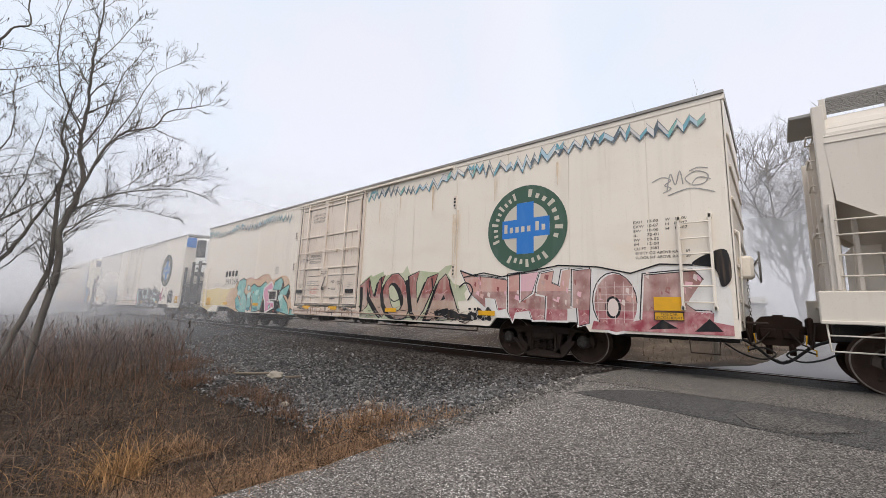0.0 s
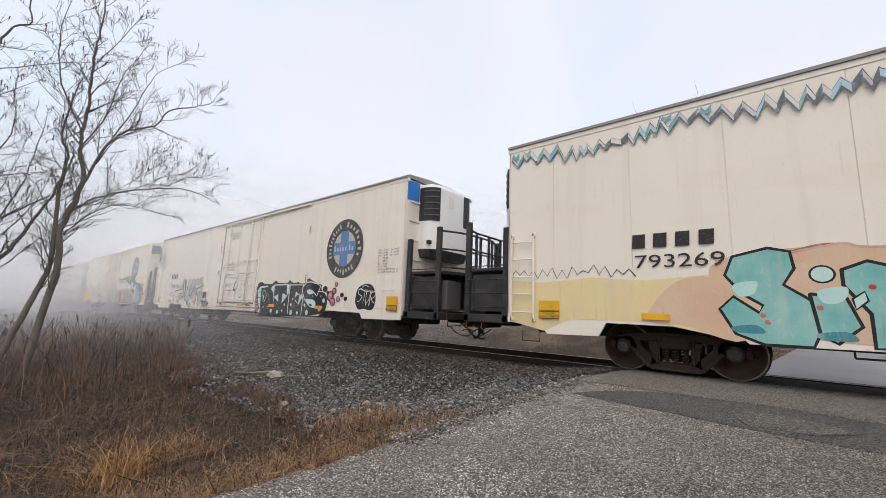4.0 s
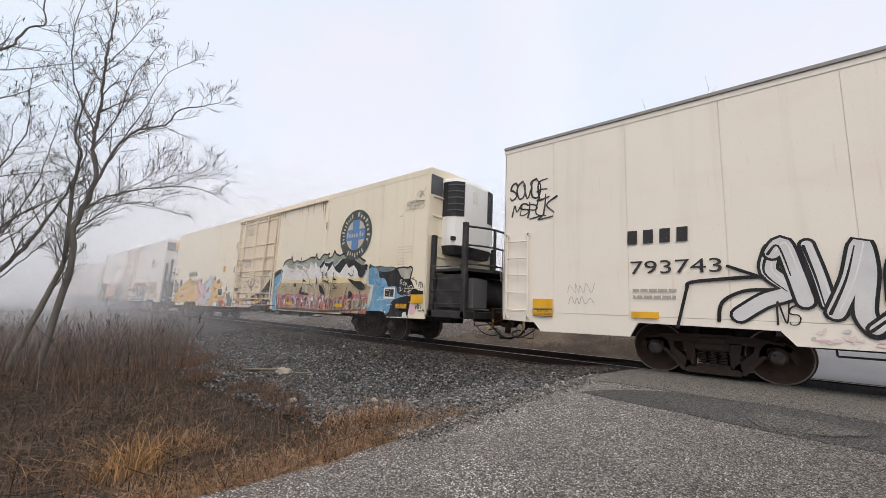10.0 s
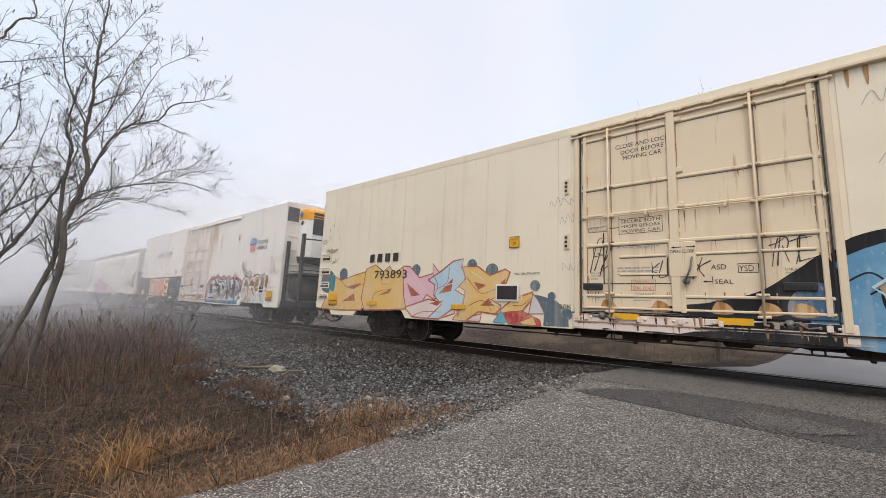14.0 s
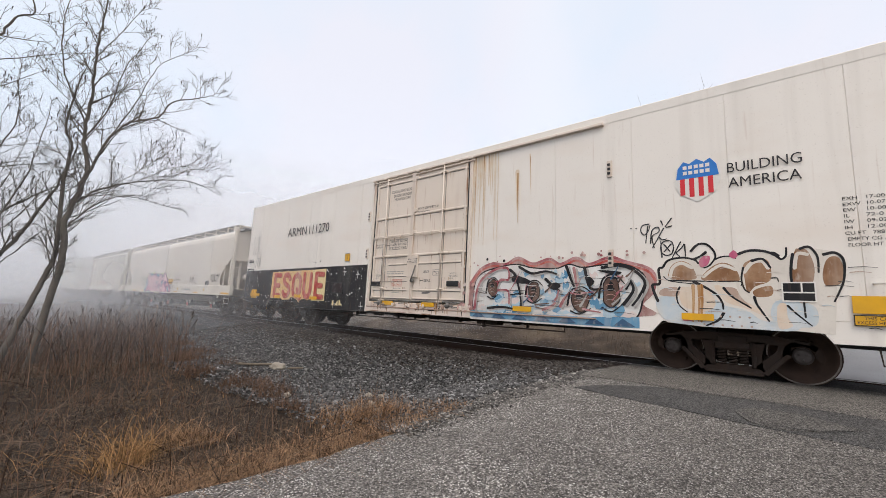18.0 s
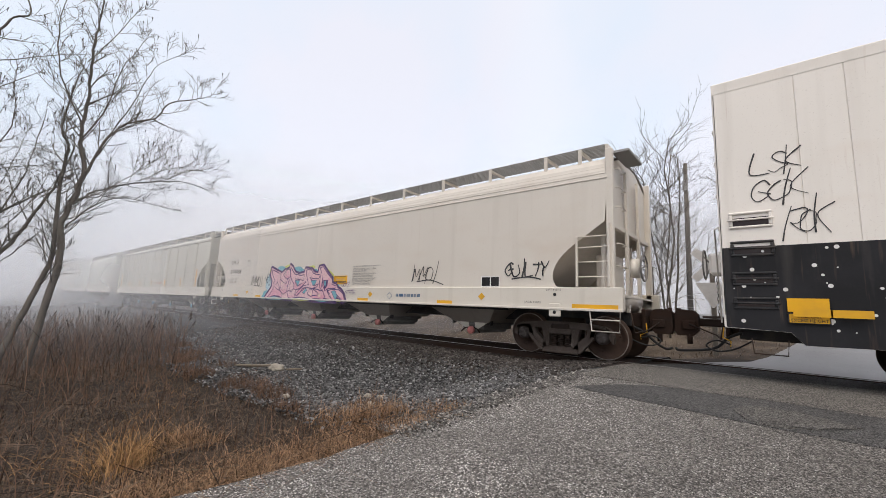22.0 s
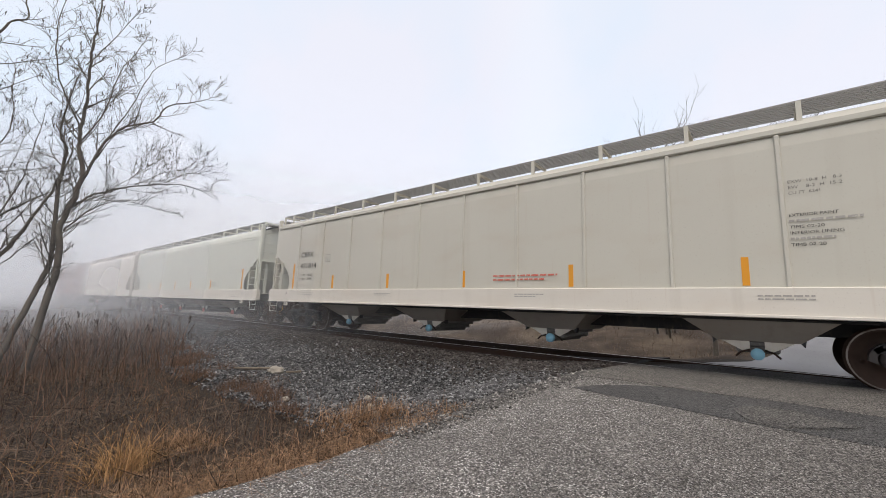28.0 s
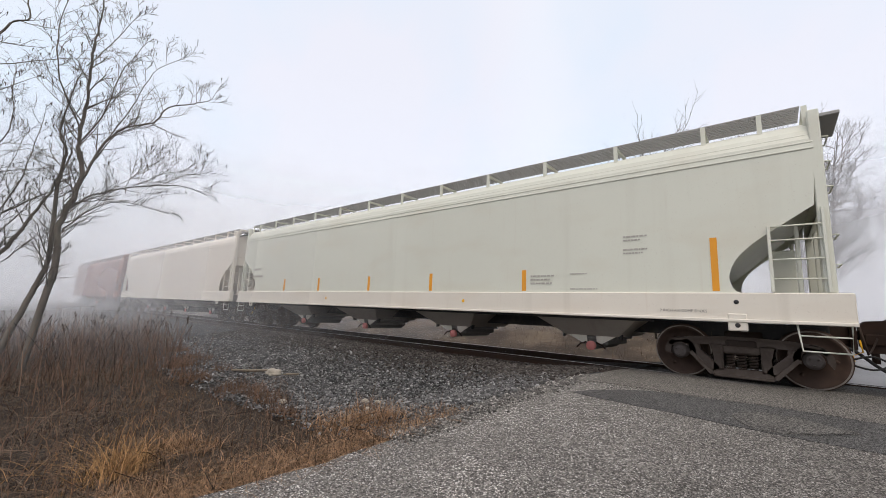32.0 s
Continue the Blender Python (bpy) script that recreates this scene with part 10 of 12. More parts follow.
for pts in ([(-3.21, 1.72), (-3.15, 1.88), (-3.00, 1.95), (-2.86, 1.88), (-2.79, 1.71), (-2.81, 1.63), (-3.08, 1.61), (-3.20, 1.66)], [(-2.72, 1.63), (-2.58, 1.82), (-2.42, 1.90), (-2.27, 1.84), (-2.20, 1.69), (-2.22, 1.59), (-2.48, 1.59)], [(-2.14, 1.85), (-2.02, 1.94), (-1.89, 1.95), (-1.81, 1.87), (-1.81, 1.61), (-2.00, 1.51), (-2.10, 1.41), (-2.13, 1.63)], [(-1.56, 1.59), (-1.51, 2.03), (-1.45, 2.08), (-1.36, 2.04), (-1.30, 1.79), (-1.36, 1.52)], [(-1.22, 1.69), (-1.16, 1.91), (-1.05, 1.94), (-1.00, 1.78), (-1.04, 1.56), (-1.19, 1.52)], [(-2.02, 1.45), (-1.81, 1.52), (-1.81, 1.37), (-2.00, 1.35)]):
    a.blob("brown", pts, True, 4)
for pts in ([(-3.35, 1.35), (-3.31, 1.46), (-3.08, 1.49), (-3.07, 1.34)], [(-2.41, 1.48), (-2.26, 1.48), (-2.19, 1.34), (-2.07, 1.18), (-2.27, 1.34)], [(-1.57, 1.39), (-1.39, 1.46), (-1.31, 1.33), (-1.47, 1.26)]):
    a.blob("sand_rose", pts, True, 4)
for pts, w in (([(-3.18, 1.68), (-3.13, 1.84), (-3.00, 1.91), (-2.85, 1.83)], 0.035), ([(-2.68, 1.67), (-2.55, 1.79), (-2.41, 1.86), (-2.24, 1.78)], 0.030), ([(-2.13, 1.74), (-2.03, 1.88), (-1.90, 1.91), (-1.83, 1.80)], 0.035), ([(-1.52, 1.79), (-1.48, 2.00), (-1.37, 1.99)], 0.030), ([(-3.10, 1.28), (-2.98, 1.13), (-2.74, 1.06)], 0.028)):
    a.line("cream_white", pts, w * 1.6)
for pts, w in (([(-3.39, 1.25), (-3.47, 1.52), (-3.35, 1.56), (-3.36, 1.81), (-3.29, 1.85), (-3.20, 1.97), (-2.98, 2.01), (-2.80, 1.96), (-2.75, 1.90)], 0.050), ([(-2.85, 2.12), (-2.74, 2.23), (-2.60, 2.21), (-2.50, 2.03), (-2.58, 1.87), (-2.67, 1.82)], 0.040), ([(-2.24, 2.01), (-2.07, 2.08), (-1.89, 2.07), (-1.75, 2.01), (-1.67, 1.93), (-1.61, 1.98), (-1.60, 2.10)], 0.045), ([(-2.51, 1.96), (-2.41, 2.00), (-2.29, 2.00), (-2.23, 1.96)], 0.030), ([(-3.04, 1.49), (-3.09, 1.36), (-3.06, 1.19), (-2.94, 1.07)], 0.032), ([(-2.83, 1.59), (-2.66, 1.49), (-2.51, 1.37), (-2.44, 1.24), (-2.43, 1.14)], 0.045), ([(-2.41, 1.48), (-2.30, 1.34), (-2.07, 1.17)], 0.040), ([(-2.02, 1.34), (-1.99, 1.22), (-1.86, 0.98)], 0.040), ([(-2.43, 1.07), (-2.51, 0.95), (-2.67, 0.86)], 0.045), ([(-3.18, 1.61), (-2.83, 1.60), (-2.48, 1.59), (-2.19, 1.59), (-2.18, 1.52)], 0.024), ([(-3.28, 1.68), (-3.18, 1.60), (-2.83, 1.55), (-2.71, 1.53)], 0.018), ([(-2.14, 1.81), (-2.17, 1.63), (-2.14, 1.47), (-2.08, 1.41)], 0.030), ([(-2.02, 1.92), (-1.89, 1.94), (-1.80, 1.80)], 0.045), ([(-1.80, 1.64), (-1.73, 1.64), (-1.72, 1.58)], 0.020), ([(-1.53, 2.00), (-1.56, 1.80), (-1.56, 1.56), (-1.46, 1.39), (-1.44, 1.06)], 0.040), ([(-1.44, 2.08), (-1.34, 2.10), (-1.26, 1.95), (-1.26, 1.72)], 0.040), ([(-1.19, 1.98), (-1.07, 2.00), (-0.99, 1.88), (-1.01, 1.59), (-1.12, 1.30)], 0.040), ([(-1.63, 1.22), (-1.55, 1.12), (-1.38, 0.94)], 0.030)):
    a.line("black", pts, w, True, 0.55)
a.blob("black", [(-2.85, 1.98), (-2.73, 2.03), (-2.64, 2.11), (-2.62, 2.07), (-2.69, 2.02), (-2.80, 1.96)], True, 3)
a.blob("black", [(-1.81, 2.04), (-1.75, 2.05), (-1.68, 1.99), (-1.72, 1.97), (-1.78, 2.00)], True, 3)
for pts in ([(-2.74, 1.93), (-2.67, 2.02), (-2.58, 2.01), (-2.61, 1.88), (-2.71, 1.83)], [(-3.00, 1.00), (-2.86, 1.03), (-2.85, 0.93), (-3.00, 0.92)], [(-2.32, 2.02), (-2.25, 2.10), (-2.20, 2.02), (-2.25, 1.96)]):
    a.blob("hotpink", pts, True, 3)
for x, w in ((-2.84, 0.05), (-2.76, 0.035), (-2.72, 0.06)):
    a.line("ruststreak", [(x, 1.52), (x, 1.25), (x - 0.02, 0.92)], w, False, 0.5)
for k in range(44):
    x, z, l = -3.4 + 2.6 * a.rg.random(), 0.88 + 1.0 * a.rg.random(), a.rg.uniform(0.08, 0.3)
    a.line(a.rg.choice(("cream_white", "cream_white", "pale_blue", "sand_rose", "ink")), [(x, z), (x + l * 0.5, z + 0.01), (x + l, z - 0.01)], a.rg.uniform(0.006, 0.016), False, 0.4)
for k in range(6):
    a.dot("sand_rose", -2.72 + 0.125 * k, 1.02, 0.016)
    a.dot("sand_rose", -2.70 + 0.125 * k, 0.88, 0.016)
a.blob("label", [(-1.69, 1.58), (-1.30, 1.58), (-1.30, 1.28), (-1.69, 1.28)], False)
for p, q, r, t in ((-1.67, 1.43, -1.47, 1.56), (-1.45, 1.43, -1.32, 1.56), (-1.67, 1.30, -1.32, 1.41)):
    a.blob("black", [(p, q), (r, q), (r, t), (p, t)], False)
a.done("cream and brown graffiti with black lines and pale blue haze")

car5 = hopper(-97.83, 19.58, "hop_a", "light grey covered hopper car with pink graffiti", tf=1.46, tr=1.55, dark="hop_dark")
yh = -1.575
write(car5, "CPCX", -17.70, 2.52, 0.19, "ink", yh - 0.008, 0.86, 0.012)
write(car5, "814486", -17.68, 2.08, 0.19, "ink", yh - 0.008, 1.16, 0.012)
write(car5, "LD LMT  220500", -17.66, 1.78, 0.075, "ink", yh - 0.008, 0.85, 0.006)
write(car5, "LT WT     65500", -17.66, 1.66, 0.075, "ink", yh - 0.008, 0.85, 0.006)
a = Art(car5, yh - 0.008, 41)
a.tag("IMMOI", -15.5, 1.58, 1.15, 0.36, 0.030, "ink", 0.1)
a.line("ink", [(-15.1, 1.52), (-14.7, 1.54), (-14.4, 1.46)], 0.026)
a.tag("IMMOI", -5.72, 1.68, 1.05, 0.38, 0.030, "ink", 0.1)
a.line("ink", [(-5.4, 1.62), (-4.9, 1.66), (-4.45, 1.54)], 0.026)
a.tag("GUILTY", -2.58, 1.74, 1.05, 0.26, 0.040, "ink", 0.05)
a.line("ink", [(-2.4, 1.66), (-2.0, 1.70), (-1.7, 1.65)], 0.03)
a.blob("white", [(-3.26, 1.40), (-3.26, 1.74), (-2.72, 1.74), (-2.72, 1.40)], False)
a.blob("black", [(-3.23, 1.50), (-3.23, 1.71), (-3.0, 1.71), (-3.0, 1.50)], False)
a.blob("black", [(-2.97, 1.50), (-2.97, 1.71), (-2.75, 1.71), (-2.75, 1.50)], False)
a.blob("black", [(-3.23, 1.43), (-3.23, 1.48), (-2.75, 1.48), (-2.75, 1.43)], False)
a.done("black marker tags")
a = Art(car5, -1.632, 43)
for c, pts in (("lime", [(-12.52, 2.29), (-12.18, 2.34), (-12.16, 2.23), (-12.47, 2.19)]), ("lime", [(-10.94, 2.20), (-10.52, 2.25), (-10.48, 2.15), (-10.90, 2.14)]), ("lime", [(-10.18, 2.21), (-10.03, 2.30), (-9.89, 2.22), (-10.13, 2.19)]), ("lime", [(-9.86, 2.20), (-9.58, 2.07), (-9.27, 1.90), (-9.31, 1.79), (-9.64, 1.99)]), ("lime", [(-13.73, 2.16), (-13.59, 2.24), (-13.54, 2.02), (-13.69, 1.97)]), ("aqua", [(-13.17, 2.12), (-12.98, 2.28), (-12.73, 2.30), (-12.45, 2.20), (-12.67, 2.03), (-12.87, 2.02)]), ("aqua", [(-11.88, 2.17), (-11.68, 2.23), (-11.38, 2.22), (-11.10, 2.05), (-11.14, 1.99), (-11.47, 1.97), (-11.73, 2.04)]), ("aqua", [(-10.50, 2.04), (-10.34, 2.11), (-10.20, 2.01), (-10.31, 1.94)]), ("aqua", [(-13.94, 1.16), (-13.72, 1.27), (-13.83, 1.06)]), ("aqua", [(-9.08, 1.52), (-8.93, 1.55), (-8.87, 1.42), (-9.01, 1.44)])):
    a.blob(c, pts, True, 4)
SIL = [(-13.56, 2.25), (-13.20, 2.14), (-12.74, 2.01), (-12.52, 2.11), (-12.18, 2.18), (-12.14, 2.33), (-11.91, 2.21), (-11.90, 2.16), (-11.73, 2.02), (-11.47, 1.95), (-11.10, 1.99), (-11.04, 2.15), (-10.60, 2.11), (-10.45, 1.99), (-10.20, 1.96), (-10.13, 2.19), (-9.89, 2.21), (-9.64, 1.99), (-9.32, 1.75), (-9.31, 1.60), (-9.09, 1.55), (-8.99, 1.44), (-8.80, 1.36), (-8.63, 1.22), (-8.52, 1.00), (-8.64, 0.98), (-8.92, 1.12), (-9.00, 1.18), (-9.01, 1.00), (-9.99, 0.99), (-10.43, 1.00), (-10.91, 1.04), (-11.68, 1.01), (-12.08, 1.01), (-12.60, 1.04), (-13.11, 1.10), (-13.83, 1.00), (-13.94, 1.04), (-13.72, 1.22), (-13.45, 1.46), (-13.43, 1.73), (-13.64, 1.97)]
a.blob("aqua", [(-14.28, 0.98), (-14.05, 1.29), (-13.77, 1.35), (-13.6, 1.0)], False)
a.blob("sky", [(-13.92, 1.4), (-13.87, 1.85), (-13.5, 1.98), (-13.4, 1.4)])
a.line("purple", SIL + SIL[:1], 0.17, False)
a.blob("lpink", SIL, False)
for c, pts in (("aqua", [(-13.83, 0.97), (-13.41, 1.09), (-13.02, 1.08), (-12.62, 1.02), (-12.66, 0.96)]), ("lime", [(-11.71, 1.01), (-11.48, 1.06), (-10.95, 1.04), (-10.64, 0.99), (-11.01, 0.96), (-11.63, 0.95)]), ("aqua", [(-10.3, 0.98), (-9.9, 1.05), (-9.4, 1.0), (-9.8, 0.95)])):
    a.line("purple", [(x, z + 0.02) for x, z in pts], 0.06)
    a.blob(c, pts, False)
SHAPES = ([(-13.50, 2.15), (-12.87, 1.98), (-12.83, 1.77), (-12.51, 1.61), (-12.32, 1.59), (-12.23, 1.78), (-12.11, 1.78), (-12.22, 1.50), (-12.27, 1.29), (-12.50, 1.20), (-12.73, 1.33), (-12.84, 1.50), (-13.02, 1.68), (-13.23, 1.50), (-13.01, 1.37), (-12.70, 1.28), (-12.57, 1.07), (-12.85, 1.13), (-13.22, 1.14), (-13.77, 1.03), (-13.49, 1.20), (-13.28, 1.41), (-13.34, 1.59), (-13.21, 1.73), (-13.44, 1.96)],
          [(-12.56, 1.94), (-12.37, 2.11), (-12.14, 2.14), (-12.06, 1.88), (-12.23, 1.82), (-12.42, 1.83)],
          [(-12.07, 2.19), (-11.95, 2.09), (-11.73, 1.93), (-11.30, 1.88), (-11.10, 1.91), (-11.12, 1.72), (-11.34, 1.76), (-11.72, 1.79), (-11.66, 1.62), (-11.51, 1.48), (-11.22, 1.58), (-10.94, 1.66), (-11.30, 1.44), (-11.59, 1.38), (-11.77, 1.42), (-11.72, 1.58), (-11.90, 1.71), (-12.02, 1.88)],
          [(-12.13, 1.33), (-11.90, 1.26), (-11.77, 1.38), (-11.59, 1.36), (-11.68, 1.08), (-11.90, 1.04), (-12.08, 1.09), (-12.17, 1.25)],
          [(-10.94, 2.08), (-10.63, 2.07), (-10.51, 1.95), (-10.24, 1.88), (-10.07, 1.90), (-10.12, 1.77), (-10.38, 1.78), (-10.71, 1.82), (-10.56, 1.69), (-10.49, 1.52), (-10.32, 1.50), (-10.11, 1.56), (-10.25, 1.47), (-10.53, 1.43), (-10.90, 1.48), (-11.14, 1.42), (-11.30, 1.27), (-11.47, 1.16), (-11.59, 1.16), (-11.38, 1.34), (-11.06, 1.50), (-10.71, 1.54), (-10.83, 1.73), (-10.90, 1.89)],
          [(-10.76, 1.24), (-10.61, 1.39), (-10.46, 1.35), (-10.49, 1.12), (-10.72, 1.21)],
          [(-10.06, 2.13), (-9.90, 2.16), (-9.64, 1.94), (-9.33, 1.72), (-9.32, 1.54), (-9.10, 1.50), (-9.10, 1.44), (-9.51, 1.43), (-9.69, 1.36), (-9.82, 1.50), (-9.86, 1.71), (-9.89, 1.89), (-9.93, 1.47), (-9.98, 1.40), (-10.04, 1.64), (-9.98, 2.00)],
          [(-10.39, 1.39), (-10.11, 1.36), (-9.98, 1.31), (-9.82, 1.35), (-9.78, 1.23), (-9.67, 1.14), (-9.77, 1.06), (-10.41, 1.08), (-10.45, 1.14), (-10.00, 1.18), (-10.15, 1.30)],
          [(-9.54, 1.33), (-9.27, 1.37), (-8.91, 1.36), (-8.68, 1.25), (-8.55, 1.03), (-8.62, 1.01), (-8.86, 1.15), (-9.00, 1.24), (-9.19, 1.31), (-9.33, 1.30), (-9.06, 1.10), (-9.05, 1.02), (-9.23, 1.06), (-9.37, 1.15), (-9.48, 1.27)])
for pts in SHAPES:
    a.line("purple", pts + [pts[0]], 0.072, False)
    a.blob("lpink", pts, False)
    lo, hi = min(q for p, q in pts), max(q for p, q in pts)
    for k in range(5):
        a.blob("hotpink_soft", below(pts, lo + (hi - lo) * (0.30 - 0.06 * k) + 0.03 * a.rg.random()), False)
    for k in range(9):
        x, z = a.rg.uniform(min(p for p, q in pts), max(p for p, q in pts)), a.rg.uniform(lo, hi)
        b = [(x, z), (x + 0.05, z + 0.06), (x + 0.14, z + 0.05), (x + 0.16, z - 0.02), (x + 0.06, z - 0.05)]
        if all(inside(p, q, pts) for p, q in b):
            a.blob(a.rg.choice(("pink_glow", "haze", "pink_glow", "hotpink_soft")), b, True, 4)
a.blob("purple", [(-9.84, 1.71), (-9.54, 1.70), (-9.57, 1.50), (-9.71, 1.38), (-9.80, 1.54)], False)
for c, pts in (("aqua", [(-9.76, 1.68), (-9.65, 1.68), (-9.69, 1.45), (-9.75, 1.55)]), ("aqua", [(-11.66, 1.71), (-11.34, 1.70), (-11.47, 1.51)]), ("aqua", [(-10.58, 1.69), (-10.24, 1.70), (-10.32, 1.57), (-10.46, 1.53)]), ("aqua", [(-11.10, 1.27), (-10.87, 1.43), (-10.83, 1.35), (-10.98, 1.23)]), ("aqua", [(-9.30, 1.32), (-9.10, 1.34), (-8.98, 1.18), (-9.05, 1.03), (-9.14, 1.14)]), ("lime", [(-11.72, 1.04), (-11.22, 1.07), (-10.91, 1.02), (-11.68, 0.96)]), ("lime", [(-9.02, 1.07), (-8.84, 1.06), (-8.74, 0.98), (-9.01, 0.99)])):
    a.line("purple", pts + [pts[0]], 0.035, False)
    a.blob(c, pts, False)
for pts in ([(-12.85, 1.95), (-12.80, 1.72), (-12.73, 1.46), (-12.54, 1.33)], [(-12.09, 2.14), (-12.03, 1.88), (-11.98, 1.67), (-12.08, 1.46), (-11.81, 1.24)], [(-10.43, 1.36), (-10.47, 1.10)], [(-10.90, 1.46), (-11.22, 1.29), (-11.47, 1.18)], [(-9.95, 1.40), (-9.79, 1.29), (-9.67, 1.14)], [(-9.56, 1.35), (-9.39, 1.23), (-9.31, 1.12)], [(-12.23, 1.78), (-12.15, 1.63), (-12.26, 1.46)]):
    a.line("purple", pts, 0.032, True, 0.5)
for pts in ([(-14.07, 1.82), (-13.99, 1.85), (-13.95, 1.70), (-13.90, 1.62)], [(-13.80, 1.88), (-13.93, 1.76), (-13.79, 1.62)], [(-13.86, 1.76), (-13.86, 1.95), (-13.75, 2.00), (-13.70, 1.90), (-13.82, 1.81), (-13.76, 1.62)], [(-13.68, 1.86), (-13.71, 1.75), (-13.62, 1.75), (-13.59, 1.83), (-13.60, 1.62), (-13.68, 1.53), (-13.75, 1.59)]):
    a.line("slate", pts, 0.034)
a.tag("GOTZ", -8.74, 1.48, 0.40, 0.12, 0.020, "purple", 0.1)
a.tag("STATE", -8.52, 1.24, 0.52, 0.11, 0.018, "purple", 0.1)
a.done("pink graffiti outlined in purple on teal and lime")
g = Geo()
g.box(-9.29, -8.57, -1.590, -1.574, 1.56, 1.85)
nl = part("notice_label", g, "yellow", car5, "yellow notice label with printed lines")
bars(nl, -9.22, 1.825, 0.58, 0.05, 1, "ink", -1.594, 6)
bars(nl, -9.16, 1.745, 0.46, 0.05, 1, "faded", -1.594, 7)
bars(nl, -9.26, 1.66, 0.66, 0.09, 1, "ink", -1.594, 9)
for i, s in enumerate(("", "APPLIED ARI-PARAGOULD 11-2014", "", "APPLIED ARI-PARAGOULD 11-2014", "CAUTION: DO NOT USE STEAM,", "BOILING WATER OR SHARP OBJECTS", "TO CLEAN. ENTER CAR WITH", "CLEAN SOFT SOLED SHOES.")):
    if s:
        write(car5, s, -8.29, 2.10 - 0.078 * i, 0.052, "ink", yh - 0.008, 0.0385 * len(s), 0.006)
    else:
        bars(car5, -8.29, 2.155 - 0.078 * i, 1.35 if i == 0 else 0.7, 0.08, 1, "faded", yh - 0.008, i + 3)
g = Geo()
for p, q in (((-0.11, 0), (0, 0.10)), ((0, 0.10), (0.11, 0)), ((0.11, 0), (0, -0.10)), ((0, -0.10), (-0.11, 0))):
    ribbon(g, [(-6.43 + p[0], 1.22 + p[1]), (-6.43 + q[0], 1.22 + q[1])], 0.012, -1.634)
part("maker_diamond", g, S["dblue"], car5)
write(car5, "LIFT HERE", -1.55, 1.40, 0.04, "faded", -1.632, 0.34)
write(car5, "JACK HERE", -2.05, 1.13, 0.045, "faded", -1.632, 0.40)
for x, w in ((-17.0, 0.5), (-14.8, 0.45), (-11.7, 0.5), (-7.9, 0.5), (-4.6, 0.5), (-0.98, 0.90)):
    reflector(car5, x, 1.13, w, 0.12, -1.627, "yellow")
bars(car5, -6.16, 1.28, 0.95, 0.18, 1, S["dblue"], -1.632, 8)
plate_box(car5, -15.95, 2.42, 0.24, y=yh - 0.008)
for x in (-15.6, -7.3, -3.2):
    g = Geo()
    g.flat([(x - 0.10, 1.25), (x, 1.34), (x + 0.10, 1.25), (x, 1.16)], -1.633)
    part("diamond_mark", g, "yellow", car5)

car6 = hopper(-118.25, 19.48, "hop_b", "pale grey ribbed covered hopper car with amber stripes", tf=1.58, tr=1.72, ribbed=True, beads=False, caps="cap_blue", stripes=((-1.70, 0.92), (-4.08, 0.46), (-6.96, 0.46), (-9.74, 0.42), (-12.55, 0.42), (-15.31, 0.44), (-17.85, 0.94)))
write(car6, "CBFX", -17.35, 2.66, 0.19, "ink", yh - 0.02, 0.80, 0.012)
write(car6, "471814", -17.35, 2.24, 0.19, "ink", yh - 0.02, 1.05, 0.012)
write(car6, "LD LMT  218700", -17.33, 1.96, 0.075, "ink", yh - 0.02, 0.80, 0.006)
write(car6, "LT WT    67300", -17.33, 1.82, 0.075, "ink", yh - 0.02, 0.80, 0.006)
for i, s in enumerate(("EXTERIOR PAINT", "", "TIMS 02-20", "INTERIOR LINING", "", "TIMB 02-20")):
    if s:
        write(car6, s, -3.45, 2.55 - 0.092 * i, 0.048, "ink", yh - 0.02, 0.050 * len(s) * 0.78, 0.003)
    else:
        bars(car6, -3.45, 2.595 - 0.092 * i, 0.80 if i == 1 else 0.5, 0.08, 1, "faded", yh - 0.02, i)
for i, s in enumerate(("EXW  10-8  H   8-3", "EW    8-2  H  15-2", "CU FT  6241")):
    write(car6, s, -3.43, 3.08 - 0.090 * i, 0.048, "faded", yh - 0.02, (0.60, 0.60, 0.36)[i], 0.003)
bars(car6, -8.80, 1.78, 1.6, 0.085, 1, "redtext", yh - 0.02, 12)
bars(car6, -8.80, 1.69, 1.3, 0.085, 1, "redtext", yh - 0.02, 13)
plate = Geo()
for p, q, r, t in ((0, 0, 0.26, 0.012), (0, 0.248, 0.26, 0.26), (0, 0, 0.012, 0.26), (0.248, 0, 0.26, 0.26)):
    plate.flat([(-15.74 + p, 2.42 + q), (-15.74 + r, 2.42 + q), (-15.74 + r, 2.42 + t), (-15.74 + p, 2.42 + t)], yh - 0.02)
part("plate_frame", plate, "ink", car6)
write(car6, "C", -15.65, 2.47, 0.10, "ink", yh - 0.02, 0.07)
write(car6, "EMPTY LOAD", -2.36, 1.28, 0.06, "faded", -1.632, 0.5)
write(car6, "NO ASL BLOCK", -2.36, 1.18, 0.06, "faded", -1.632, 0.55)
write(car6, "JACK HERE", -1.62, 1.22, 0.05, "faded", -1.632, 0.34)
write(car6, "PULL HERE", -1.1, 1.30, 0.05, "faded", -1.632, 0.32)
write(car6, "LIFT HERE", -1.1, 1.22, 0.05, "faded", -1.632, 0.32)
for x in (-17.0, -13.0, -8.2, -3.9):
    bars(car6, x, 1.35, 0.7, 0.10, 2, "faded", -1.632, int(-x))

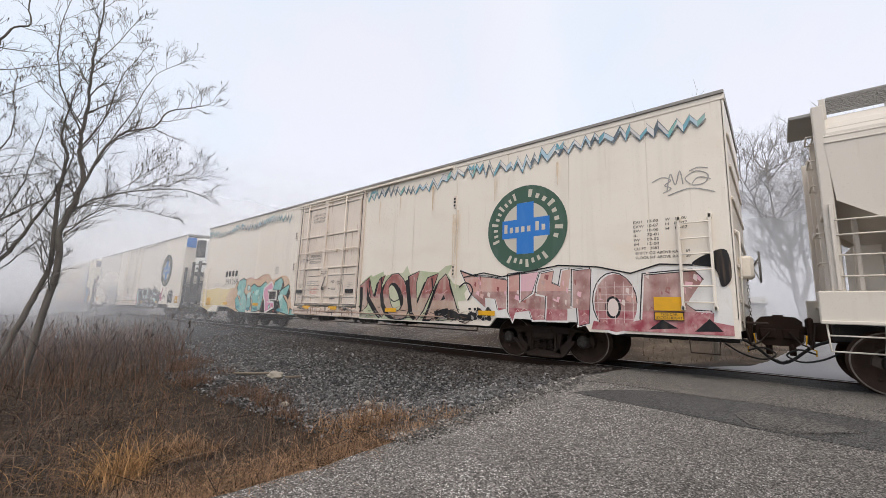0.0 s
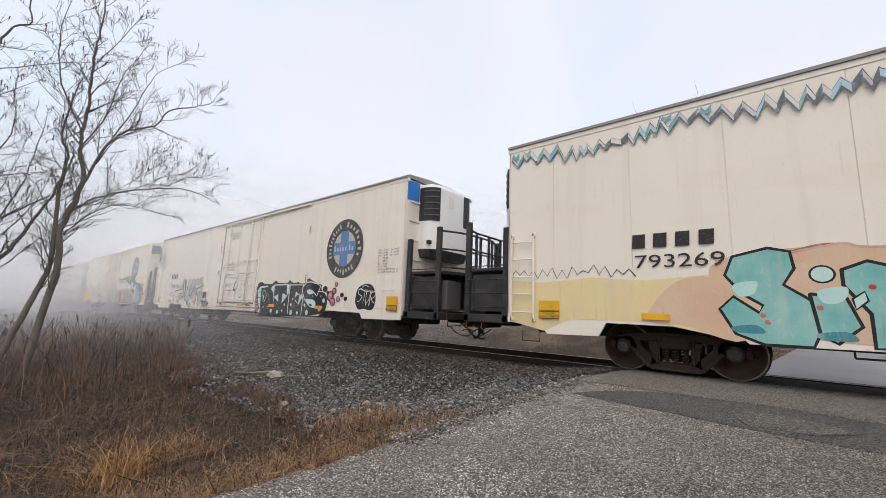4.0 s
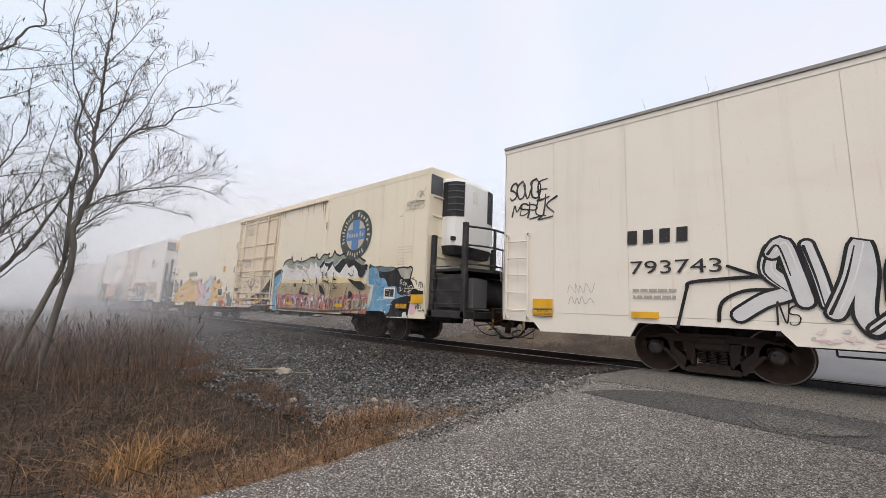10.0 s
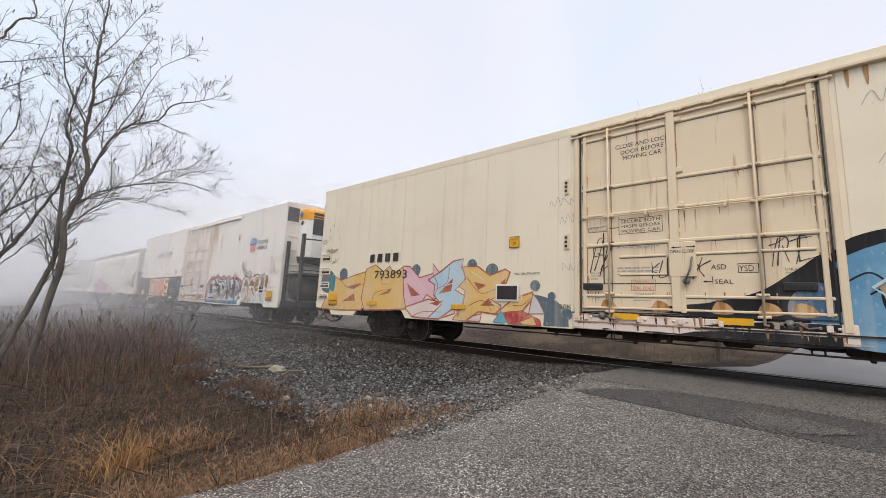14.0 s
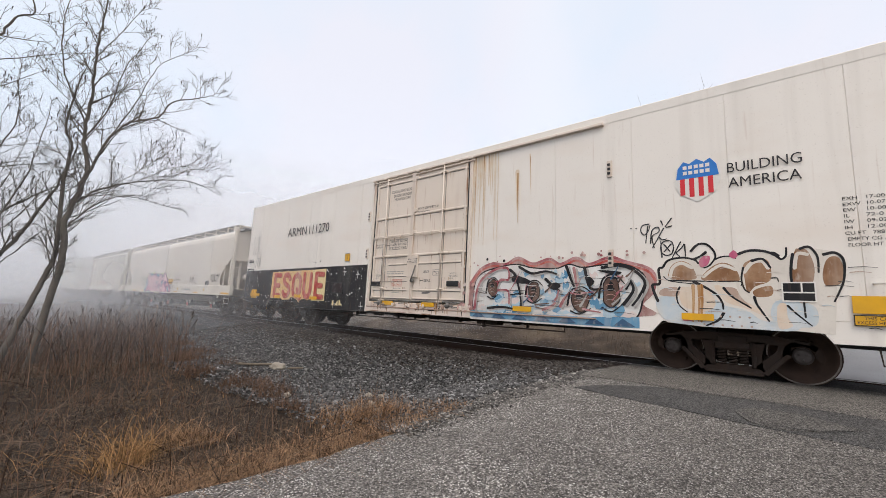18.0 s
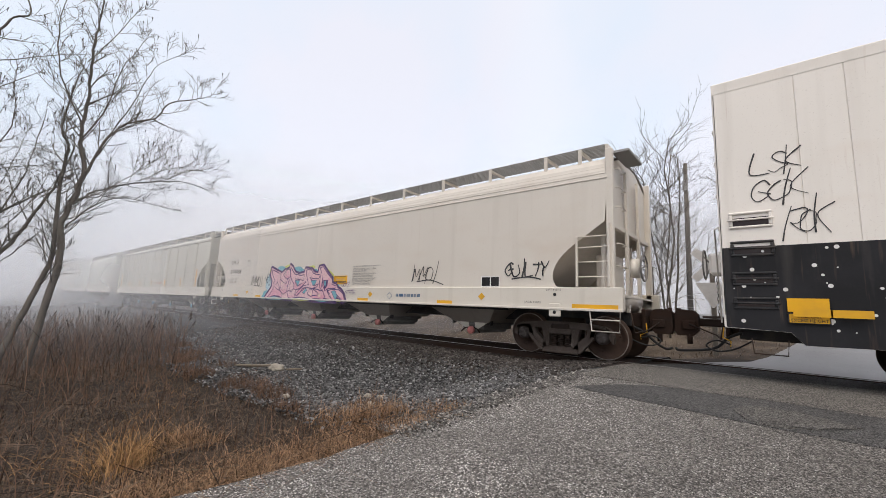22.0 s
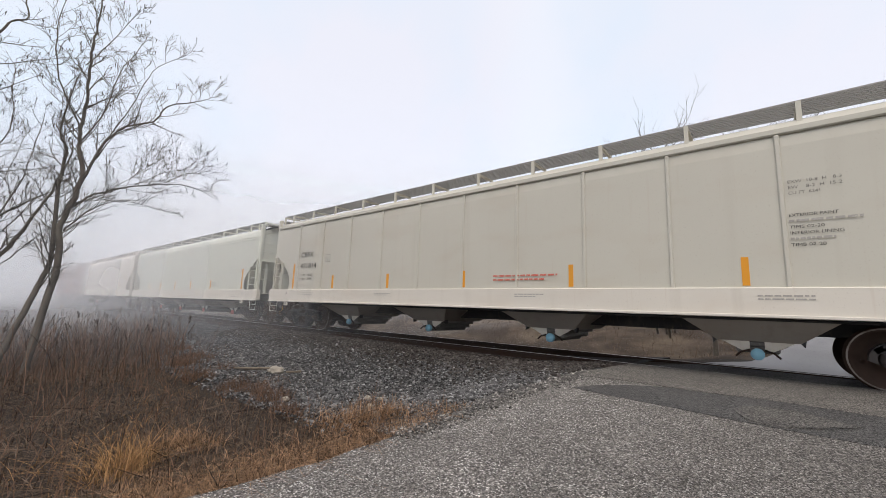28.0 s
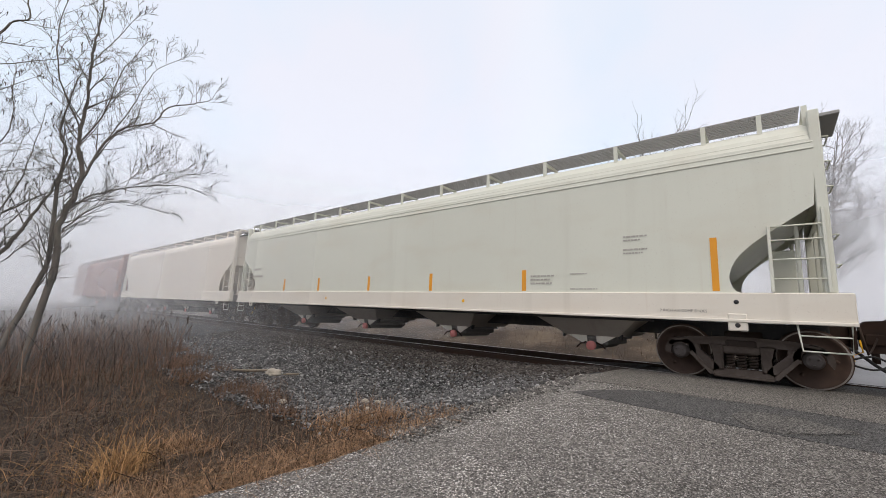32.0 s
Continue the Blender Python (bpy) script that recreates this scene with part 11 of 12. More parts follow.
car7 = hopper(-138.85, 19.40, "hop_c", wheel=False, label= "pale green-grey covered hopper car with amber stripes", tf=1.36, tr=1.60, dark="hop_dark", stripes=((-1.66, 0.90), (-5.21, 0.46), (-7.99, 0.46), (-10.54, 0.44), (-13.25, 0.44), (-15.58, 0.44)))
bars(car7, -18.2, 2.45, 0.7, 0.2, 1, "faded", yh - 0.008, 3)
bars(car7, -18.2, 2.15, 0.9, 0.2, 1, "faded", yh - 0.008, 4)
for x, z, w, h, r in ((-3.05, 2.55, 0.42, 0.14, 2), (-3.05, 2.30, 0.42, 0.14, 2), (-5.0, 1.84, 0.55, 0.24, 3), (-4.1, 1.86, 0.35, 0.05, 1), (-4.1, 1.55, 0.55, 0.05, 1)):
    bars(car7, x, z, w, h, r, "faded", yh - 0.008, int(z * 10))
write(car7, "2 INCH AIR COMP SHOES", -2.45, 1.14, 0.045, "faded", -1.632, 0.70)
for x in (-6.8, -12.6):
    g = Geo()
    g.flat([(x - 0.05, 1.25), (x, 1.30), (x + 0.05, 1.25), (x, 1.20)], -1.633)
    part("diamond_mark", g, "yellow", car7)

car8 = hopper(-159.10, 19.5, "hop_a", "light grey covered hopper car in the fog", simple=True, dark="hop_dark")
car9 = hopper(-179.65, 19.5, "red_car", "dull red covered hopper car in the fog", simple=True, dark="red_car")


# ---- gravel, dead grass and reeds ----
def veg_edge(x):
    """Where the gravel yard gives way to dead grass and reeds."""
    pts = ((-60, -2.6), (-26, -3.2), (-18.3, -4.1), (-12.3, -5.85), (-8.5, -6.55), (-5.4, -6.45), (-4.4, -6.05), (-3.4, -5.3), (-2, -5.0))
    for (a, p), (b, q) in zip(pts, pts[1:]):
        if a <= x <= b:
            return p + (q - p) * (x - a) / (b - a)
    return pts[0][1] if x < pts[0][0] else pts[-1][1]


def island(m, low, high, colour=None):
    """Let each separate piece of a joined mesh differ in tone."""
    nt = m.node_tree
    b = nt.nodes["Principled BSDF"]
    old = b.inputs["Base Color"].links[0].from_socket
    ge = nt.nodes.new("ShaderNodeNewGeometry")
    mr = nt.nodes.new("ShaderNodeMapRange")
    mr.inputs["To Min"].default_value, mr.inputs["To Max"].default_value = low, high
    nt.links.new(ge.outputs["Random Per Island"], mr.inputs["Value"])
    hs = nt.nodes.new("ShaderNodeHueSaturation")
    nt.links.new(mr.outputs[0], hs.inputs["Value"])
    nt.links.new(old, hs.inputs["Color"])
    out = hs.outputs[0]
    if colour:
        pw = nt.nodes.new("ShaderNodeMath")
        pw.operation = "POWER"
        pw.inputs[1].default_value = 10.0
        nt.links.new(ge.outputs["Random Per Island"], pw.inputs[0])
        mx = nt.nodes.new("ShaderNodeMix")
        mx.data_type = "RGBA"
        mx.inputs[7].default_value = (*colour, 1)
        nt.links.new(pw.outputs[0], mx.inputs[0])
        nt.links.new(out, mx.inputs[6])
        out = mx.outputs[2]
    nt.links.new(out, b.inputs["Base Color"])
    return m


M["gravel"] = chip_mat("dark_crushed_stone", (0.026, 0.026, 0.027), (0.09, 0.09, 0.09), 26, 0.5)
M["stone"] = island(mat("crushed_stone", (0.074, 0.072, 0.071), 0.7, vary=((14.0, (1, 1, 1), 0.4, 0.7, (0.060, 0.060, 0.062), 0.6),)), 0.30, 2.2, (0.34, 0.335, 0.325))
M["track_stone"] = island(mat("oil_dark_ballast", (0.054, 0.046, 0.041), 0.9, vary=((14.0, (1, 1, 1), 0.4, 0.7, (0.036, 0.032, 0.030), 0.6),)), 0.25, 1.7, (0.14, 0.13, 0.12))


def strip_sheet(name, x0, x1, nx, lo, hi, ny, lift, material, label):
    xs = [x0 + (x1 - x0) * i / nx for i in range(nx + 1)]
    vs, fs = [], []
    for i, x in enumerate(xs):
        a, b = lo(x), hi(x)
        for j in range(ny + 1):
            y = a + (b - a) * j / ny
            k = 0.10 * noise.noise(Vector((x * 0.9, y * 0.9, 2))) if 0 < j < ny else 0
            vs.append((x, y, ground_z(x, y) + lift - (0.09 if j in (0, ny) else 0) + 0.03 * k))
    n = ny + 1
    fs = [(i * n + j, (i + 1) * n + j, (i + 1) * n + j + 1, i * n + j + 1) for i in range(nx) for j in range(ny)]
    g = Geo()
    g.round = True
    g.add(vs, fs)
    return tagged(new(name, g.mesh(name, [material])), label, "gravel", kind="structure")


M["track_bed"] = chip_mat("dark_brown_track_bed", (0.020, 0.014, 0.012), (0.055, 0.042, 0.034), 26, 0.5)
strip_sheet("track_bed", -62, -2.35, 150, lambda x: -2.0 + 0.35 * noise.noise(Vector((x * 0.8, 0, 3))), lambda x: 2.9, 24, 0.052, M["track_bed"], "oily dark brown ballast of the track bed")
strip_sheet("gravel_yard", -62, -2.2, 150, lambda x: veg_edge(x) + 0.4 * noise.noise(Vector((x, 0, 0))), lambda x: 2.6, 40, 0.045, M["gravel"], "dark crushed stone yard and track bed")


def stones(name, count, place, size, label, seed, material="stone"):
    """Many angular stones in one mesh, each a squashed, cut icosahedron."""
    rng = np.random.default_rng(seed)
    t = (1 + 5 ** 0.5) / 2
    base = np.array([(-1, t, 0), (1, t, 0), (-1, -t, 0), (1, -t, 0), (0, -1, t), (0, 1, t), (0, -1, -t), (0, 1, -t), (t, 0, -1), (t, 0, 1), (-t, 0, -1), (-t, 0, 1)]) / 1.9
    tri = np.array([(0, 11, 5), (0, 5, 1), (0, 1, 7), (0, 7, 10), (0, 10, 11), (1, 5, 9), (5, 11, 4), (11, 10, 2), (10, 7, 6), (7, 1, 8), (3, 9, 4), (3, 4, 2), (3, 2, 6), (3, 6, 8), (3, 8, 9), (4, 9, 5), (2, 4, 11), (6, 2, 10), (8, 6, 7), (9, 8, 1)])
    vs, fs = [], []
    k = 0
    for x, y, z in place(rng, count):
        s = size * rng.lognormal(0, 0.35)
        v = base * (1 + rng.uniform(-0.28, 0.28, (12, 1))) * np.array([s * rng.uniform(0.8, 1.5), s * rng.uniform(0.7, 1.2), s * rng.uniform(0.45, 0.85)])
        a, b = rng.uniform(0, 6.28), rng.uniform(-0.5, 0.5)
        v = v @ np.array([(math.cos(b), 0, math.sin(b)), (0, 1, 0), (-math.sin(b), 0, math.cos(b))]).T @ np.array([(math.cos(a), -math.sin(a), 0), (math.sin(a), math.cos(a), 0), (0, 0, 1)]).T
        vs.append(v + np.array((x, y, z)))
        fs.append(tri + 12 * k)
        k += 1
    vs, fs = np.concatenate(vs), np.concatenate(fs)
    me = bpy.data.meshes.new(name)
    me.vertices.add(len(vs)); me.loops.add(len(fs) * 3); me.polygons.add(len(fs))
    me.vertices.foreach_set("co", vs.ravel())
    me.loops.foreach_set("vertex_index", fs.ravel())
    me.polygons.foreach_set("loop_start", np.arange(0, len(fs) * 3, 3))
    me.materials.append(M[material])
    me.update(calc_edges=True)
    return tagged(new(name, me), label, "gravel", kind="stuff")


def yard_places(rng, n, dark=False):
    out = []
    while len(out) < n:
        x = -2.2 - 15 * rng.random() ** 1.6
        y = rng.uniform(-6.6, -0.95)
        if y < veg_edge(x) + 0.05 + rng.normal(0, 0.42) or x > road_left(y) - 0.10 - abs(rng.normal(0, 0.16)):
            continue
        if y > -1.35 and rng.random() < 0.5:
            continue
        if (y > -2.9 + rng.normal(0, 0.45)) != dark:
            continue
        out.append((x, y, ground_z(x, y) + 0.055 + 0.012 * rng.random()))
    return out


stones("yard_stones", 34000, yard_places, 0.0158, "loose dark grey crushed stones with a few pale ones", 3)
stones("ballast_stones", 19000, lambda rng, n: yard_places(rng, n, True), 0.018, "oil-darkened crushed stone along the track", 4, "track_stone")


def edge_places(rng, n):
    out = []
    for _ in range(n):
        y = rng.uniform(-6.2, -2.2)
        x = road_left(y) + rng.normal(-0.14, 0.17)
        out.append((x, y, max(ground_z(x, y) + 0.04, road_z(y) + 0.004 if x > road_left(y) else -9) + 0.006))
    return out


M["grit"] = island(mat("pale_road_grit", (0.105, 0.100, 0.095), 0.9, vary=((20.0, (1, 1, 1), 0.4, 0.7, (0.12, 0.11, 0.10), 0.6),)), 0.35, 1.8, (0.5, 0.47, 0.43))
stones("edge_grit", 10000, edge_places, 0.0105, "fine pale grit along the road's broken edge", 5, "grit")

# the pale rock and the broken boards on the gravel
M["pale_rock"] = mat("pale_limestone", (0.33, 0.30, 0.25), 0.85, vary=((6.0, (1, 1, 1), 0.4, 0.7, (0.22, 0.19, 0.15), 0.7),), bump=(20, 0.5, 0.02))
M["old_wood"] = mat("weathered_board", (0.20, 0.165, 0.125), 0.9, vary=((9.0, (0.15, 1, 1), 0.4, 0.7, (0.11, 0.09, 0.07), 0.8),), bump=(30, 0.4, 0.01))


def rock(name, x, y, z, sx, sy, sz, seed, material, label):
    bm = bmesh.new()
    bmesh.ops.create_icosphere(bm, subdivisions=3, radius=1)
    for v in bm.verts:
        n = 1 + 0.28 * noise.noise(v.co * 1.6 + Vector((seed, 0, 0))) + 0.10 * noise.noise(v.co * 4 + Vector((seed, 3, 0)))
        v.co = Vector((v.co.x * sx, v.co.y * sy, max(v.co.z, -0.5) * sz)) * n
    me = bpy.data.meshes.new(name)
    bm.to_mesh(me)
    bm.free()
    me.materials.append(material)
    ob = tagged(new(name, me), label, "rock")
    ob.location = (x, y, z)
    return ob


rock("rock", -8.55, -4.93, ground_z(-8.55, -4.93) + 0.10, 0.21, 0.15, 0.10, 2, M["pale_rock"], "pale flat limestone lump lying on gravel")
for k, (x, y, l, a, w) in enumerate(((-9.02, -5.08, 0.62, 34, 0.05), (-9.25, -5.35, 0.45, 12, 0.045), (-8.15, -4.72, 0.28, 40, 0.03))):
    g = Geo()
    n = 7
    g.box(-l / 2, l / 2, -w, w, -0.018, 0.018, 0.006)
    g.box(-l / 2 - 0.05, -l / 2 + 0.02, -w * 0.4, w * 0.5, -0.012, 0.012, 0.004)
    ob = tagged(new("broken_board", g.mesh("broken_board", [M["old_wood"]])), "splintered grey board lying on gravel", "board", "boards on the gravel")
    ob.matrix_world = pose(x, y, ground_z(x, y) + 0.11, 3, -4, a)
for k, (x, y, s) in enumerate(((-5.35, -5.0, 0.05), (-5.1, -4.95, 0.04), (-6.1, -6.05, 0.05), (-4.7, -5.5, 0.045), (-4.45, -5.75, 0.04), (-4.15, -5.85, 0.06))):
    rock("stone", x, y, ground_z(x, y) + 0.085, s * 1.3, s, s * 0.8, k + 5, M["pale_rock"], "single pale stone among dark gravel")


def blades(name, count, place, label, material, height, width, lean, seed, droop=0.5, group="", segs=3):
    """Thin bent leaves of dead grass in one mesh."""
    rng = np.random.default_rng(seed)
    p = np.array(place(rng, count))
    n = len(p)
    h = height * rng.lognormal(0, 0.35, n)
    a = rng.uniform(0, 6.283, n)
    tip = lean * rng.gamma(2.0, 0.5, n)
    dx, dy = np.cos(a), np.sin(a)
    w = width * rng.uniform(0.6, 1.4, n)
    b = rng.uniform(0, 6.283, n)
    vs = np.zeros((n, (segs + 1) * 2, 3))
    for k in range(segs + 1):
        f = k / segs
        out = tip * f ** 1.6
        up = f * (1 - droop * f * np.minimum(tip, 1.2) * 0.6)
        c = p + np.stack([dx * out * h, dy * out * h, up * h], 1)
        ww = (w * (1 - 0.85 * f))[:, None] * np.stack([np.cos(b), np.sin(b), 0 * b], 1)
        vs[:, 2 * k], vs[:, 2 * k + 1] = c - ww, c + ww
    q = np.array([(2 * k, 2 * k + 1, 2 * k + 3, 2 * k + 2) for k in range(segs)])
    m = (segs + 1) * 2
    fs = (q[None] + (np.arange(n) * m)[:, None, None]).reshape(-1, 4)
    me = bpy.data.meshes.new(name)
    me.vertices.add(n * m); me.loops.add(len(fs) * 4); me.polygons.add(len(fs))
    me.vertices.foreach_set("co", vs.ravel())
    me.loops.foreach_set("vertex_index", fs.ravel())
    me.polygons.foreach_set("loop_start", np.arange(0, len(fs) * 4, 4))
    me.materials.append(material)
    me.update(calc_edges=True)
    return tagged(new(name, me), label, "grass", kind="stuff")


M["straw"] = island(mat("dead_grass_brown", (0.068, 0.048, 0.035), 0.9), 0.12, 2.9, (0.20, 0.15, 0.10))
M["gold"] = island(mat("dead_grass_gold", (0.31, 0.178, 0.078), 0.85), 0.35, 1.6)
M["rusty_grass"] = island(mat("dead_grass_russet", (0.195, 0.120, 0.070), 0.9), 0.12, 2.5)
M["reed"] = island(mat("reed_stalk", (0.115, 0.070, 0.047), 0.85), 0.2, 1.9)
M["plume"] = island(mat("reed_plume", (0.085, 0.062, 0.05), 0.95), 0.5, 1.4)


def brush_places(rng, n):
    out = []
    while len(out) < n:
        x = -3.2 - 17 * rng.random() ** 1.5
        y = rng.uniform(-11.5, -3.6)
        if y > veg_edge(x) + 0.25 - abs(rng.normal(0, 0.55)) or x > road_left(y) - 0.06 + 0.06 * rng.normal():
            continue
        out.append((x, y, ground_z(x, y) - 0.01))
    return out


blades("dead_grass_mat", 30000, brush_places, "matted brown dead grass and litter", M["straw"], 0.13, 0.0050, 2.2, 11, 1.3)
blades("fallen_leaves_of_grass", 9000, brush_places, "long fallen grass leaves lying tangled", M["straw"], 0.16, 0.0050, 2.4, 17, 1.6)
blades("dry_stems", 5200, brush_places, "thin upright dead stems among the grass", M["reed"], 0.27, 0.0042, 0.55, 12, 0.3)


def straggler_places(rng, n):
    out = []
    while len(out) < n:
        x = -4.6 - 9.6 * rng.random()
        y = veg_edge(x) - 0.15 + abs(rng.normal(0, 0.62))
        if noise.noise(Vector((x * 1.4, y * 1.4, 11))) < 0.05 + 0.12 * rng.random():
            continue
        out.append((x, y, ground_z(x, y) + 0.03))
    return out


blades("straggling_weeds", 4600, straggler_places, "dark dead weeds straggling onto the gravel", M["reed"], 0.17, 0.0040, 0.8, 18, 0.5)


def fallen_stalks(count, seed):
    """Broken stalks lying criss-cross on the mat."""
    rng = np.random.default_rng(seed)
    g = Geo()
    for x, y, z in brush_places(rng, count):
        a, l = rng.uniform(0, 6.283), rng.uniform(0.25, 0.8)
        tilt = rng.normal(0.10, 0.14)
        d = Vector((math.cos(a), math.sin(a), tilt)) * l
        p = Vector((x, y, z + rng.uniform(0.05, 0.14)))
        g.tube([p, p + d * 0.5 + Vector((0, 0, rng.normal(0, 0.03))), p + d], 0.0055, 3, False, 0.003)
    tagged(new("fallen_stalks", g.mesh("fallen_stalks", [M["straw"]])), "broken dead stalks lying on matted grass", "grass", kind="stuff")


fallen_stalks(330, 19)


def road_fringe(rng, n):
    out = []
    while len(out) < n:
        y = -8.6 + 3.6 * rng.random()
        x = road_left(y) - 0.02 - abs(rng.normal(0, 0.34))
        if y > veg_edge(x) + 0.55:
            continue
        out.append((x, y, ground_z(x, y)))
    return out


blades("verge_grass", 9000, road_fringe, "russet dead grass fringing the road", M["rusty_grass"], 0.10, 0.0045, 1.4, 14, 0.8)


def clumps(spots):
    def place(rng, n):
        out = []
        for _ in range(n):
            x, y, r = spots[rng.integers(len(spots))]
            x, y = x + rng.normal(0, r), y + rng.normal(0, r)
            out.append((x, y, ground_z(x, y)))
        return out
    return place


blades("golden_tussock", 520, clumps(((-4.95, -8.30, 0.10), (-4.92, -8.48, 0.12), (-5.10, -8.22, 0.10), (-4.80, -8.38, 0.10))), "golden dry grass tussock beside the road", M["gold"], 0.25, 0.0036, 1.1, 21)
blades("dark_tussock", 500, clumps(((-5.25, -7.82, 0.10), (-5.05, -7.65, 0.12))), "dark red-brown grass tussock", M["rusty_grass"], 0.15, 0.005, 0.9, 23)
blades("pale_tufts", 260, clumps(((-4.75, -8.75, 0.12), (-5.6, -8.8, 0.25), (-6.0, -8.2, 0.3), (-6.8, -7.6, 0.35), (-7.8, -7.2, 0.5), (-8.6, -6.4, 0.5))), "pale dry tufts among the mat", M["gold"], 0.13, 0.004, 1.6, 24)
blades("russet_tussock", 1200, clumps(((-4.25, -6.0, 0.16), (-4.45, -6.25, 0.18), (-4.05, -5.75, 0.12), (-4.15, -5.9, 0.12))), "russet dry grass tussock at the gravel's edge", M["rusty_grass"], 0.20, 0.0045, 0.8, 22)


def reed_places(rng, n):
    out = []
    while len(out) < n:
        x = -6.6 - 19 * rng.random()
        y = rng.uniform(-10.5, -3.4)
        keep = smoothstep(-6.6, -11.0, x) ** 2 * (0.45 + 0.9 * abs(noise.noise(Vector((x * 0.7, y * 0.7, 4)))))
        if y > veg_edge(x) + 0.35 + rng.normal(0, 0.25) or rng.random() > keep or (x > -8.5 and y < -7.5):
            continue
        out.append((x, y, ground_z(x, y)))
    return out


blades("reed_leaves", 2200, reed_places, "brown withered reed leaves", M["reed"], 0.58, 0.006, 0.5, 31, 0.5)


def reeds(count, seed):
    rng = np.random.default_rng(seed)
    s, pl = Geo(), Geo()
    for x, y, z in reed_places(rng, count):
        h = rng.uniform(0.30, 0.75) + 0.65 * rng.random() ** 2 + 0.12 * noise.noise(Vector((x * 0.9, y * 0.9, 7)))
        lx, ly = rng.normal(0.10, 0.26), rng.normal(0, 0.24)
        path = [Vector((x + lx * h * f ** 1.7, y + ly * h * f ** 1.7, z + h * f)) for f in (0, 0.4, 0.75, 1.0)]
        s.tube(path, 0.0075, 3, False, 0.0035)
        if rng.random() < 0.28:
            d = (path[-1] - path[-2]).normalized()
            for k in range(5):
                a = path[-1] - d * 0.03 * k
                e = a + Vector((rng.normal(0.03, 0.02), rng.normal(0, 0.02), rng.uniform(0.02, 0.08)))
                pl.tube([a, (a + e) / 2 + Vector((0.006, 0, 0.006)), e], 0.012, 3, False, 0.003)
    tagged(new("reeds", s.mesh("reeds", [M["reed"]])), "stand of thin brown reed stalks", "reeds", kind="stuff")
    tagged(new("reed_plumes", pl.mesh("reed_plumes", [M["plume"]])), "dark feathery reed plumes", "reeds", kind="stuff")


reeds(820, 41)

# far bank
M["bank"] = island(mat("bank_grass", (0.130, 0.094, 0.064), 0.9), 0.30, 1.8)


def bank_places(rng, n):
    out = []
    while len(out) < n:
        x, y = rng.uniform(-26, 0.8), rng.uniform(3.6, 13)
        if x > road_left(y) - 0.15:
            continue
        out.append((x, y, ground_z(x, y) - 0.01))
    return out


M["bank_soil"] = mat("tan_grass_litter", (0.050, 0.036, 0.026), 0.95, vary=((0.55, (1, 1, 1), 0.45, 0.62, (0.15, 0.115, 0.08), 0.9), (9.0, (1, 1, 1), 0.45, 0.75, (0.07, 0.05, 0.035), 0.7)), bump=(30, 0.6, 0.03))
strip_sheet("bank_litter", -62, 0.4, 120, lambda x: 3.2 + 0.4 * noise.noise(Vector((x * 0.7, 5, 3))), lambda x: 13.5, 20, 0.03, M["bank_soil"], "tan grass litter on the far bank")
blades("bank_grass", 15000, bank_places, "tan and russet dead grass on the far bank", M["bank"], 0.20, 0.006, 1.7, 51, 0.9)
blades("bank_brush", 2400, bank_places, "upright dead weeds on the far bank", M["bank"], 0.42, 0.005, 0.9, 53, 0.5)

# ---- bare trees ----
M["bark"] = mat("grey_brown_bark", (0.140, 0.122, 0.103), 0.9, vary=((5.0, (1, 1, 0.3), 0.4, 0.7, (0.045, 0.038, 0.032), 0.7), (1.2, (1, 1, 1), 0.5, 0.75, (0.10, 0.11, 0.07), 0.4)), bump=(25, 0.5, 0.015))
# bark of the far trees, paled: fog haze put into its colour
M["far_bark"] = mat("haze_paled_bark", (0.22, 0.20, 0.18), 0.9, vary=((5.0, (1, 1, 0.3), 0.4, 0.7, (0.15, 0.135, 0.12), 0.7),))
M["pod"] = mat("dry_seed_pods", (0.055, 0.042, 0.036), 0.9)


def twig(g, rg, p, d, length, r, depth, pods=None, bend=0.22, up=0.25):
    """A branch that wanders, thins and forks."""
    n = max(3, int(length / 0.16) if depth > 1 else 3)
    n = min(n, 7)
    bend = bend if depth > 1 else bend * 0.6
    path, q, v = [p], p.copy(), d.normalized()
    for i in range(n):
        v = (v + Vector((rg.gauss(0, bend), rg.gauss(0, bend), rg.gauss(up * 0.7, bend * 0.8))) * 0.35).normalized()
        q = q + v * length / n
        path.append(q.copy())
    g.tube(path, r, 5 if r > 0.012 else 3, False, r * 0.45)
    if depth <= 0:
        if pods is not None and rg.random() < 0.08:
            e = path[-1]
            pods.tube([e, e + Vector((rg.gauss(0, 0.01), rg.gauss(0, 0.01), -rg.uniform(0.06, 0.12)))], 0.013, 3, True, 0.005)
        return
    kids = rg.randint(3, 5) if depth > 1 else rg.randint(2, 4)
    for k in range(kids):
        f = 0.25 + 0.75 * (k + rg.random()) / kids
        i = min(int(f * n), n - 1)
        a = path[i].lerp(path[i + 1], f * n - i if f * n - i < 1 else 1)
        w = (path[i + 1] - path[i]).normalized()
        side = w.cross(Vector((rg.gauss(0, 1), rg.gauss(0, 1), rg.gauss(0, 1)))).normalized()
        ang = rg.uniform(0.40, 0.85)
        twig(g, rg, a, w * math.cos(ang) + side * math.sin(ang), length * rg.uniform(0.42, 0.68), max(r * 0.55, 0.0047), depth - 1, pods, bend, up)


